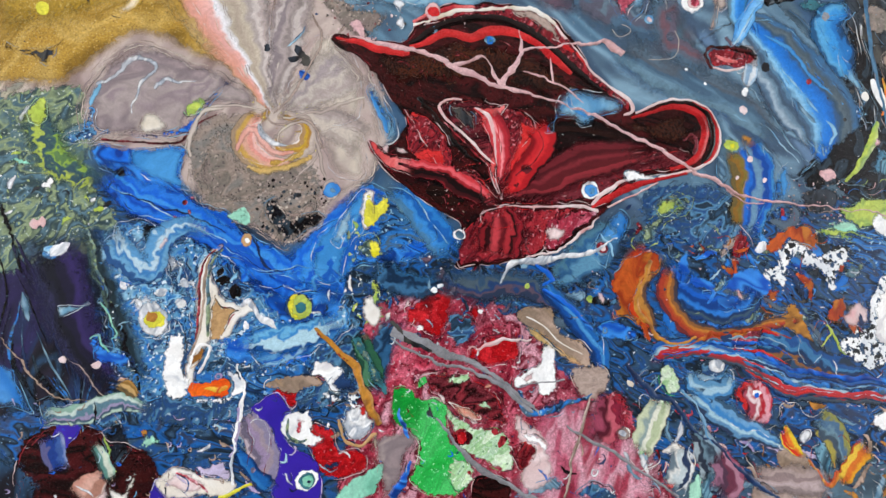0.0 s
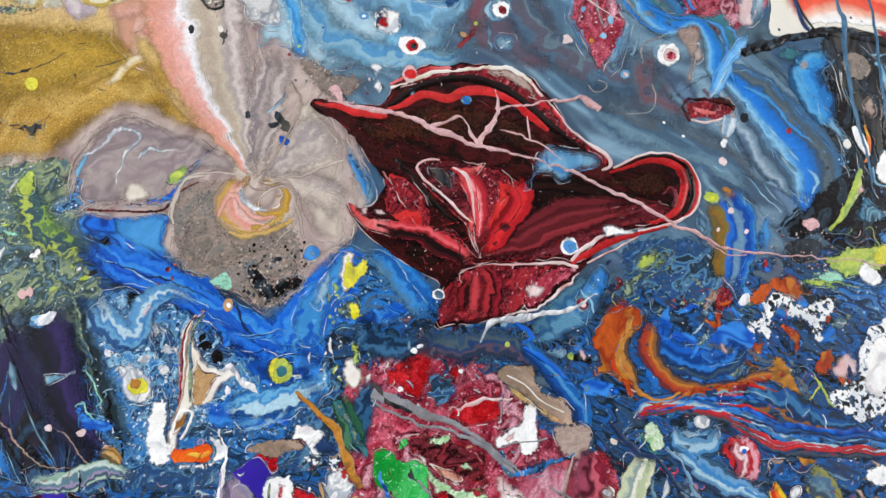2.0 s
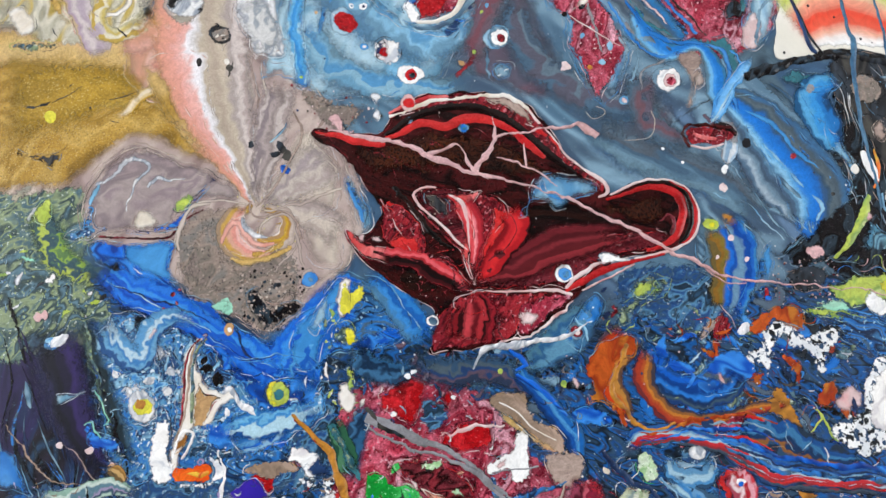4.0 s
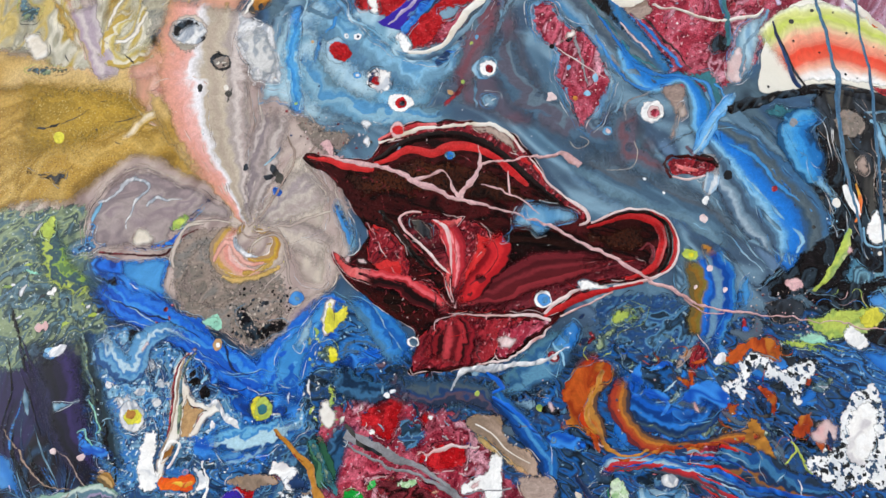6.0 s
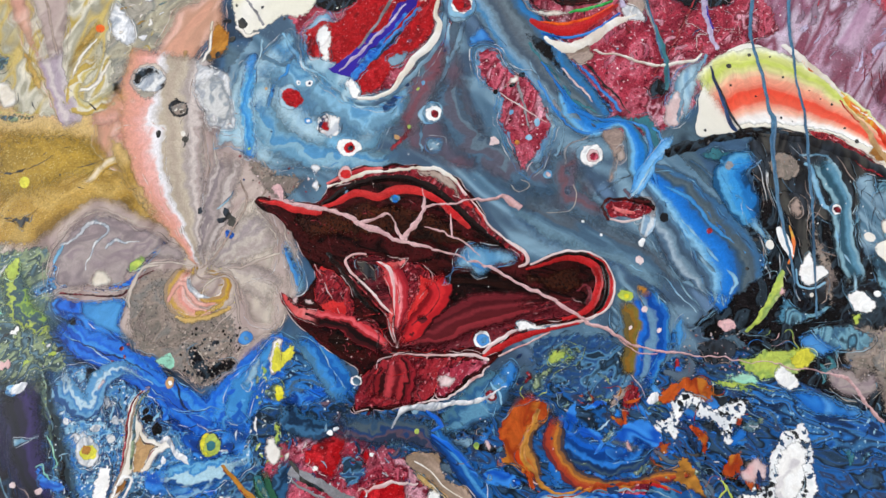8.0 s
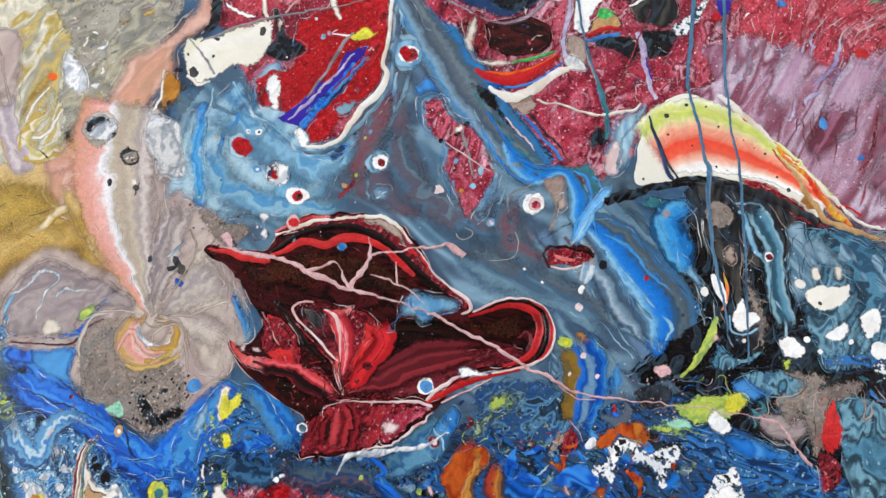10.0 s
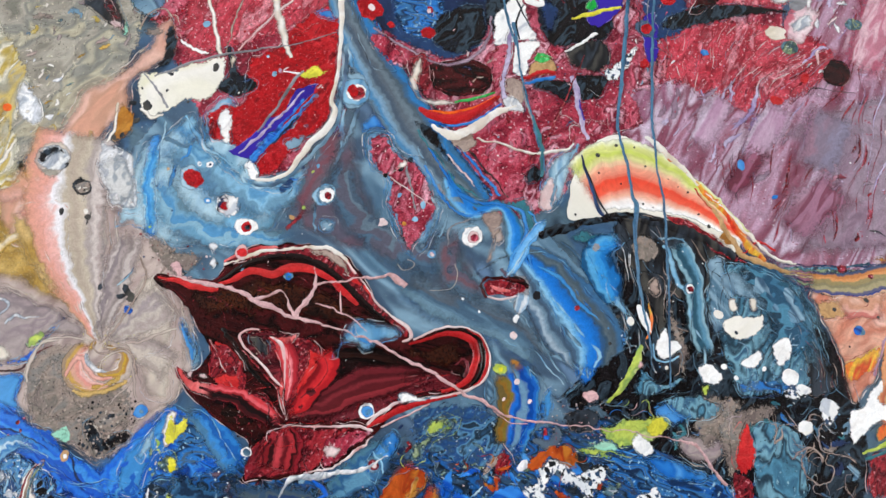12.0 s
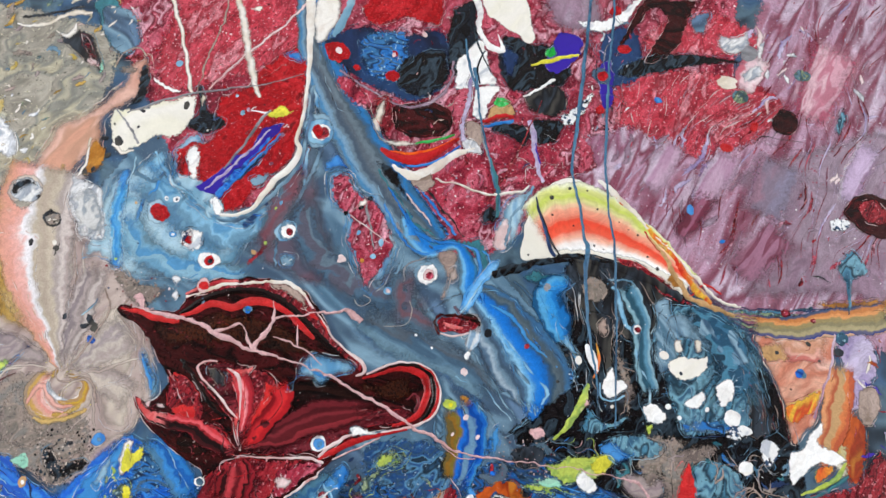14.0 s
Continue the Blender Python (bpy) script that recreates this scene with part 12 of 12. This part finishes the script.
strands([M["white_marble"], M["sky_light"], M["cream"], M["wine"], M["navy"]], 2.1, [(43.5, -111.8), (158.2, -119.1), (152, -172), (40.2, -167.7)], 200, 0.15, 0.7, 12, -40, 106, 1.8, 10)
strands([M["cobalt"], M["orange"], M["sky_light"], M["navy"], M["char"], M["wine"]], 2.0, [(54.7, -53.1), (146.8, -58.4), (158.2, -119.1), (88, -122.3), (50.9, -111.9)], 70, 0.2, 0.9, 16, -5, 107, 2.2, 12)
spatter([M["white"], M["blush"], M["steel"], M["navy"]], 2.3, 25.8, 166.6, -172, -48, 420, 0.1, 0.45, 108, 0.8)
mottle([M["lace_blue"], M["white_marble"], M["cobalt"], M["sky_light"], M["lace_dark"], M["navy"]], 1.6, [(-176, -57.3), (-142.5, -59.8), (-114.9, -81), (-75.9, -83.8), (-71.2, -95.6), (-89.5, -109), (-118.7, -112.9), (-148.1, -89.8), (-164.8, -107.5), (-178.7, -89.3)], 80, 0.5, 2.6, 50, 4, 109, 0.5, 1.2, "paint_swirl")
mottle([M["lime"], M["moss"], M["white_marble"], M["moss"], M["char"], M["steel"]], 1.4, [(-225, -7.9), (-198.7, -5.1), (-188.5, -29.1), (-174.7, -38.5), (-176.2, -52.7), (-202.4, -52.6), (-221.9, -50.3)], 70, 0.5, 2.6, 40, 2.5, 110, 0.5, 0.6, "paint_swirl")
pool("paint_pool", M["lime"], 1.6, [(-208.7, -5.3), (-205.8, 2.1), (-200.2, 0.9), (-197.5, -6.3), (-201.7, -11.2), (-207.3, -10.1)], 1.92)
pool("paint_pool", M["white"], 1.7, [(-201.3, -35.1), (-198.2, -31.5), (-195.3, -32.7), (-195.8, -36.3), (-199, -37.4)], 1.28)
pool("paint_pool", M["teal_pale"], 1.6, [(-212.8, -25.7), (-208.6, -24), (-203, -25.6), (-206.2, -27.3), (-211, -27.4)], 0.8)
drops("paint_drop", M["blush"], 1.7, [(-202.5, -51.5, 2), (-199.3, -50.8, 1.6)], 1.0)
strands([M["maroon"], M["jet"], M["wine"], M["jet"], M["red"]], 2.75, [(-56.3, -17.7), (-35, -12.2), (-18.3, -28.2), (-2.3, -35.9), (23.8, -22.5), (70.8, -19.5), (49.8, -32.8), (29.1, -43.4), (-7.3, -45.1), (-39.4, -33.7)], 90, 0.15, 0.6, 18, 20, 114, 0.9, 22)
flow("5c4438 b8803c c07030 b85020 cc4414 c03c14 9c3018 4c3c48", 1.75, [(55.4, -61.8, 19.3), (46.2, -75.2, 17.5), (44.6, -85.0, 14.9), (50.1, -93.8, 9.9), (52.1, -102.5, 5.4)], wander=0.15)
flow("3c3844 8c5c34 c07830 b05028 a83c28 6c2c30", 1.76, [(62.8, -69.9, 7.1), (60.5, -82.7, 10.0), (64.9, -92.6, 9.0), (74.6, -100.0, 9.0), (89.9, -100.8, 7.5), (105.9, -96.9, 5.6), (121.9, -93.4, 3.6)], wander=0.12)
flow("1c4c90 1460c8 0c3c84 2a78d0 14305c 3c5468 1c3c70", 1.72, [(67.9, -67.9, 15.2), (63.6, -81.5, 15.1), (78.0, -89.1, 15.1), (93.6, -88.0, 12.7), (102.6, -80.2, 7.7)], wander=0.2)
flow("1c3454 2c5c98 1850a0 70a0c4 a8c4d4 c43038 b02c34 883038 405060 303c4c", 2.15, [(50.5, -112.8, 6.3), (59.4, -106.0, 9.9), (79.1, -107.9, 9.0), (99.2, -113.8, 10.5), (113.9, -123.1, 13.0), (131.9, -126.0, 12.1), (159.5, -127.9, 12.8)], wander=0.08)
flow("243448 1c5090 3c78a8 16345c 8c5c30 2c4c6c 1c2c44", 1.9, [(97.5, -102.9, 12.6), (115.3, -108.1, 17.7), (130.3, -115.7, 15.2), (151.1, -119.8, 10.2)], wander=0.35)
flow("3c84c0 1c64c0 0c48a0 6c94b4 1450a8 1c6cd0 7c6c30 8c6424 6c5c34", 1.55, [(99.3, -13.3, 20.5), (104.0, -27.5, 23.2), (102.0, -43.9, 20.9), (97.1, -57.6, 14.7)], wander=0.1)
flow("3c5c78 6ca0cc 3c84c4 a8ccdc 5c8cb4 2c3c58", 2.3, [(66.5, -123.9, 7.3), (82.0, -136.1, 12.7), (95.4, -142.6, 10.3), (110.4, -149.2, 3.9)], wander=0.15, size=8)
flow("1c3c5c 5c90b8 a0c4d8 4c8cc0 2c4c6c", 2.3, [(66.5, -113.9, 6.4), (71.6, -123.5, 9.8), (82.9, -124.3, 9.9), (89.2, -116.8, 7.0)], wander=0.15, size=8)
flow("d8dcc0 b8c4a0 e4e4d4 8ca0a0 c8d0b0", 2.35, [(55.6, -126.0, 8.7), (49.9, -137.5, 13.4), (43.2, -150.3, 7.1)], wander=0.2, size=8)
flow("e8ecec 2c3c5c c8d4d8 e4e4e0 6c7c88", 2.35, [(60.3, -146.0, 8.6), (61.0, -156.4, 12.4), (57.5, -165.8, 10.4)], wander=0.25, size=8)
flow("e8c830 e87828 d83820 f0d848", 2.4, [(108.5, -139.7, 4.9), (111.1, -147.8, 7.4), (117.1, -154.6, 2.0)], wander=0.1)
flow("e0a020 d87020 e8c040 b04c20", 2.4, [(146.8, -148.7, 9.0), (136.9, -158.1, 8.9), (130.4, -166.3, 4.4)], wander=0.2, size=8)
flow("8c8c4c 4c6c8c 6c8c9c 3c4c5c a89c4c", 2.3, [(122.0, -136.1, 10.0), (132.0, -145.2, 13.4), (133.7, -158.9, 8.9)], wander=0.25, size=8)
flow("a08c84 b09c98 948080 c0acac 8c7c7c", 2.25, [(90.1, -161.1, 9.6), (110.2, -162.8, 17.0), (130.4, -166.3, 12.3)], wander=0.2, soft=0.3)
flow("c83c4c e0a0ac b01c2c e8d0d4 a84858 4c1c34", 2.3, [(93.0, -120.2, 8.9), (98.4, -129.4, 12.9), (95.4, -140.3, 8.3)], wander=0.25, size=8)
flow("8c4c64 b07c90 6c3448 54384c 9c6c84", 2.25, [(75.9, -150.0, 9.6), (82.7, -159.5, 14.4), (77.0, -168.9, 11.9)], wander=0.25, size=10)
flow("4c6074 8ca4b4 3c4c5c 6c8898 2c3444 a0b0b8", 2.2, [(68.2, -135.7, 7.3), (73.4, -149.9, 12.0), (75.4, -163.8, 11.9)], wander=0.2, size=8)
flow("2c5c90 1c64b0 4c94d0 1450a0 143468", 1.8, [(4.3, -76.7, 4.9), (17.3, -91.9, 9.7), (28.9, -106.4, 9.2), (29.6, -121.6, 4.3)], wander=0.15)
flow("3c5870 4c7890 2c5c88 5c90b0 3c6c94 283c54", 1.5, [(5.2, -79.9, 6.3), (21.4, -69.4, 22.0), (34.5, -59.5, 24.7), (44.7, -50.3, 10.9)], wander=0.25, soft=0.3)
flow("1c2c44 34506c 4c5c68 24406c 5c4c5c 2c3850 405c6c", 1.6, [(-45.5, -74.0, 9.8), (-25.6, -78.8, 19.5), (-5.9, -78.7, 19.5), (11.2, -85.8, 14.5), (25.6, -95.2, 9.5)], wander=0.4, soft=0.4, size=14)
flow("6c2030 b83040 88243c c86070 541828 a04860", 2.1, [(34.2, -123.1, 19.2), (31.2, -134.7, 21.4), (26.8, -148.3, 18.8)], wander=0.4, soft=0.4)

# lower end of the leaf
pool("paint_pool", M["wine"], 2.35, [(-29.1, -58.3), (-20.4, -46.6), (-7.3, -45.1), (8.4, -50.1), (6, -64.1), (-6.8, -67.3), (-19.6, -69), (-31.3, -69.2)], 0.8, parent=leaf)
strands([M["red"], M["jet"], M["maroon"], M["jet"], M["blush"]], 2.85, [(-30, -67.2), (-20.4, -44), (-7.3, -45.1), (3.3, -54), (8.6, -64.1), (-6.7, -68.1)], 26, 0.2, 0.8, 14, 75, 121, 0.9, 14)
strands([M["jet"], M["maroon"], M["leaf_brown"], M["wine"]], 2.55, [(-62.9, 25.5), (-37.1, 38.4), (1.7, 38.3), (34.4, 10.1), (7.9, -11.9), (-3.1, 4.4), (-35.7, 4.3), (-51.8, -1.3), (-60.6, 9.9)], 40, 0.15, 0.5, 16, -20, 122, 0.8, 20)
spatter([M["leaf"], M["black"], M["wine"], M["blush"], M["mushroom"]], 2.9, -56.6, 34.3, -70.1, -11.7, 300, 0.08, 0.35, 123, 0.8, inside=[(-56.3, -17.7), (-34.7, -17.6), (8.2, -33.2), (34.3, -38.2), (8.6, -64.1), (-30, -67.2), (-27.9, -54.4), (-44.3, -41.6)])

# curls of all colours run through the lower paint
mottle([M["murk"], M["navy"], M["steel"], M["wine"], M["white_marble"], M["black"], M["cobalt"], M["blush"], M["tan_grey"]], 2.45, [(-71.2, -90.9), (-33.3, -77.2), (29.6, -92.4), (76.4, -107.6), (158.8, -114.2), (152, -172), (-71.3, -163.3)], 240, 0.25, 1.1, -40, 6, 132, 0.5, 1.3, "paint_swirl")
mottle([M["murk"], M["black"], M["cobalt"], M["sky_light"], M["orange"], M["white_marble"], M["wine"], M["moss"]], 2.1, [(36.8, -53.1), (104.7, -48), (140.8, -63.6), (161.2, -94.3), (157.7, -124), (63.5, -112.2)], 80, 0.4, 1.8, -10, 5, 133, 0.5, 1.0, "paint_swirl")
mottle([M["murk"], M["black"], M["sky_light"], M["white_marble"], M["cobalt"], M["tan_grey"], M["navy"], M["lilac"]], 2.45, [(-210.7, -119.5), (-190, -115.7), (-147, -121.1), (-121, -108.4), (-71.2, -109.4), (-71.3, -163.3), (-208, -158)], 170, 0.25, 1.1, -40, 6, 134, 0.5, 1.3, "paint_swirl")
mottle([M["white_marble"], M["sky_light"], M["murk"], M["black"], M["cobalt"], M["navy"]], 1.75, [(-180.3, -57.3), (-142.5, -62.2), (-117.2, -81), (-75.9, -83.8), (-75.8, -109.3), (-120.9, -112.9), (-168.7, -116.2)], 150, 0.25, 1.0, 50, 6, 135, 0.5, 1.5, "paint_swirl")
mottle([M["murk"], M["black"], M["wine"], M["slate"], M["steel"], M["navy"]], 1.75, [(-71.2, -69.7), (-33, -62.7), (30.9, -68), (34.1, -102.1), (-9.6, -91.8), (-57.1, -81.7)], 50, 0.5, 2.2, -15, 4, 136, 0.5, 1.0, "paint_swirl")
mottle([M["crimson"], M["wine"], M["blush"], M["black"], M["navy"]], 1.95, [(9.1, 216.4), (189.1, 229.3), (188.6, 145.5), (145.1, 105.9), (94.4, 74.7), (54.4, 127.9)], 90, 0.25, 1.1, 50, 5, 137, 0.5, 1.2, "paint_swirl")

# more of the taupe petals
streak("paint_streak", M["rose"], 1.25, [(-124, -19.6, 2.2), (-119.7, -12.7, 4.4), (-115.7, -11.3, 3.9), (-113.3, -15.9, 4.4), (-106.5, -20.8, 4.4), (-99.6, -21.3, 2.7)], 0.6)
streak("paint_streak", M["gold_pale"], 1.22, [(-119.6, -27.7, 2.2), (-111.3, -29, 4.4), (-100.5, -27.5, 4.3), (-92.8, -21.3, 3.3)], 1.0)
streak("paint_streak", M["white_marble"], 1.3, [(-115.1, -8.8, 1.7), (-113.6, -13.2, 3.3), (-108.9, -16.5, 3.3), (-102.7, -17.5, 1.4)], 0.3)
streak("paint_streak", M["mushroom"], 1.3, [(-110.8, -1.5, 0.8), (-111.5, -5.7, 1.4), (-106.2, -9.3, 1.7), (-98.1, -6.5, 1.9), (-90.7, -9.7, 1.9), (-87.8, -19.3, 1.4)], 0.3)
streak("paint_streak", M["taupe_light"], 1.25, [(-129.2, -1.6, 1.7), (-137.3, -4.4, 2.8), (-142, -12.8, 3.3), (-142.1, -23.8, 2.2)], 0.6)
streak("paint_streak", M["mushroom"], 1.15, [(-92.2, 41.5, 1.2), (-88.5, 29.8, 1.7), (-94.4, 15.4, 2), (-103, 1.3, 1.4), (-108.9, -4.3, 0.8)], 0.3)
streak("paint_streak", M["taupe_light"], 1.2, [(-69.9, 4.2, 1.7), (-82, -1.4, 2.5), (-92.8, -4.2, 2.2), (-103.7, -5.9, 1.4)], 0.4)
pool("paint_pool", M["gold_pale"], 0.92, [(-161, 64.3), (-149.8, 56.6), (-145, 44.6), (-136.9, 31.3), (-122.3, 14), (-131.2, 17.7), (-146.8, 29.8), (-159, 47.6)], 1.0)
spatter([M["cream"], M["gold_pale"], M["gold"]], 1.0, -181.6, -119.1, 9.6, 75.2, 260, 0.07, 0.25, 138, 0.8, inside=[(-180.8, 69), (-147.2, 59.6), (-120.8, 12.5), (-149, 24), (-175.4, 50.7)])

# teal and blue paint among the black
pool("paint_pool", M["deep_blue"], 1.6, [(139.4, -59.5), (163.8, -54.3), (189.9, -60.7), (214.8, -74.6), (218.3, -89.5), (174.6, -84.7), (151.9, -72.2)], 1.2)
pool("paint_pool", M["petrol"], 1.7, [(219.6, -43.8), (237.2, -42.5), (246, -56.8), (240, -82), (221.2, -87), (217, -67)], 1.0)
pool("paint_pool", M["petrol"], 1.6, [(176.5, -30.6), (193, -27.9), (206, -33.3), (199.8, -41.2), (183.7, -41.2)], 1.2)
pool("paint_pool", M["azure"], 1.75, [(161, -56.9), (179.4, -59.4), (197.1, -68.3), (186.2, -72.1), (168.2, -65.8)], 1.0)
pool("paint_pool", M["taupe_dark"], 1.8, [(200.1, -38.6), (219.6, -31.9), (235.6, -33.3), (229.2, -42.5), (217.7, -49), (213.3, -64.5), (204.6, -72.1), (200.9, -56.8)], 1.6)
pool("paint_pool", M["red"], 2.2, [(209.1, -59.4), (213.8, -45.9), (218.1, -41.2), (219.8, -54.2), (216.4, -65), (211.5, -67)], 0.6)
pool("paint_pool", M["wine"], 2.1, [(206.5, -67), (213.2, -65.8), (217.7, -72.1), (214, -82.1), (207.5, -82.1)], 0.8)
mottle([M["petrol"], M["deep_blue"], M["teal"], M["navy"], M["black"], M["steel"], M["slate"], M["taupe_dark"]], 1.78, [(176.2, -33.3), (219.8, -30.6), (264.7, -33.3), (265.7, -84.4), (161.5, -84.7)], 70, 0.8, 4.0, -40, 3, 141, 0.5, 0.9, "paint_swirl")
strands([M["mushroom"], M["grey_mauve"], M["mushroom"]], 2.5, [(219.5, -33.3), (241.4, -30.6), (270.9, -49), (265.7, -84.4), (241, -74.5), (229, -43.8)], 34, 0.4, 1.3, 26, -35, 142, 2.4, 10)
strands([M["sky_light"], M["steel"], M["white_marble"], M["black"]], 2.0, [(176.2, -33.3), (264.7, -33.3), (258, -80), (172.3, -80.2)], 60, 0.15, 0.6, 14, -40, 143, 2.0, 10)
drops("paint_drop", M["white"], 2.4, [(245.8, -43.8, 3.2), (258.3, -34.6, 4.3), (247.4, -25.8, 2.7)], 0.9)

# rippled cobalt and lilac strokes in the pocket
streak("paint_streak", M["cobalt"], 2.1, [(-39.4, 96.3, 1.3), (-30.9, 105.7, 3.3), (-22.4, 117.3, 2), (-12.5, 131.5, 1.4)], 0.7)
streak("paint_streak", M["azure"], 2.1, [(-33.5, 99.8, 1.3), (-25, 110.3, 2.7), (-14.9, 122.7, 1.7), (-6.3, 135.2, 1)], 0.7)
streak("paint_streak", M["lilac"], 2.1, [(-46.1, 99.5, 1), (-34.6, 110, 2), (-23, 123.2, 1.3), (-11.4, 137.6, 1)], 0.7)
streak("paint_streak", M["navy"], 2.1, [(-27.6, 105.1, 1), (-19, 114.9, 1.7), (-13.2, 122, 1)], 0.7)
mottle([M["wine"], M["crimson_bright"], M["blush"], M["black"]], 1.75, [(-38.5, 147), (2.7, 166.3), (2.6, 126.6), (-12.3, 112.3), (-29.8, 125.8)], 36, 0.3, 1.4, 45, 3, 144, 0.5, 0.6, "paint_swirl")

# broad soft blots under the curls
mottle([M["cobalt"], M["murk"], M["slate_plum"], M["azure"], M["moss"], M["lace_dark"], M["deep_blue"], M["char"], M["orange"]], 1.45, [(36.5, -58.1), (104.7, -48), (140.8, -63.6), (161.2, -94.3), (158.2, -119.1), (63.8, -107.4)], 64, 2.5, 8.0, -10, 2.0, 151, 0.5, 0.7, "paint_swirl")
mottle([M["lace_dark"], M["slate_plum"], M["deep_blue"], M["slate"], M["murk"]], 1.2, [(-33.1, -67.6), (36.2, -63), (34.1, -102.1), (0.1, -91.9), (-33.4, -82)], 26, 3.0, 8.0, -15, 2.0, 152, 0.5, 0.5, "paint_swirl")
mottle([M["deep_blue"], M["moss"], M["cobalt"], M["slate_plum"], M["wine"], M["lace_dark"], M["slate"]], 1.4, [(42, -40.7), (80.7, -32.5), (110.8, -39.9), (135, -52.3), (128.7, -72.1), (59.5, -65.8)], 34, 2.0, 6.0, -30, 2.0, 153, 0.5, 0.7, "paint_swirl")
mottle([M["jet"], M["maroon"], M["wine"], M["red"], M["jet"], M["blush"]], 2.82, [(-56.6, -12.3), (-34.9, -14.9), (-18.2, -33.5), (23.8, -22.5), (68.2, -19.5), (44.6, -32.8), (8.6, -61.5), (-27.4, -67.1), (-33.4, -49.3), (-50.1, -33.8)], 130, 0.25, 1.0, 20, 6, 154, 0.5, 1.3, "paint_swirl")
mottle([M["jet"], M["leaf_brown"], M["jet"], M["maroon"]], 2.56, [(-64.3, 25.5), (-37, 35.5), (1.7, 35.5), (31.7, 10.1), (7.7, -1), (-35.8, 7.1), (-57.9, 9.9)], 50, 0.3, 1.4, -15, 5, 155, 0.5, 0.9, "paint_swirl")
mottle([M["blush"], M["jet"], M["wine"], M["mushroom"]], 2.82, [(-42.7, 38.4), (-20.7, 45.7), (7, 45.6), (23.6, 29.7), (39.7, 8.7), (23.7, 18.4), (1.7, 38.3), (-26.1, 41.3)], 36, 0.2, 0.8, -20, 6, 156, 0.5, 0.8, "paint_swirl")
spatter([M["jet"], M["jet"], M["wine"]], 2.9, -84.4, 50.7, -70.4, 32.7, 420, 0.1, 0.5, 157, 0.8, inside=[(-75.7, 28.3), (-37.1, 38.4), (7.2, 38.3), (34.4, 10.1), (29.1, -9.1), (60.5, -16.9), (34.3, -35.6), (8.5, -59), (-27.5, -64.6), (-44.5, -39), (-56.9, -6.8)])
pool("paint_pool", M["wine"], 2.83, [(-20.3, -47.1), (-10, -43.8), (5.7, -44.7), (21.3, -44.5), (8.5, -53.9), (-4.5, -54.1), (-16.2, -54.2)], 1.2, parent=leaf)
pool("paint_pool", M["gold_pale"], 0.93, [(-165.6, 65.8), (-151.8, 61.2), (-142.3, 41.6), (-125.6, 18.3), (-137.6, 24), (-153.9, 41.6)], 1.4)
flow("3c0c14 8c1c28 200608 a82c34 5c1018 c04048 2c080c 7c1820 4c1018 982830", 2.86, [(-15.2, -43.7, 6.1), (-11.7, -53.0, 24.0), (-15.2, -67.8, 24.6)], wander=0.1, soft=0.2)

for key in sorted(SHEETS):
    tagged(mesh_ob("paint_vein", SHEETS[key], M[key], painting, "broken hair lines along the edges of pools"), kind="stuff")
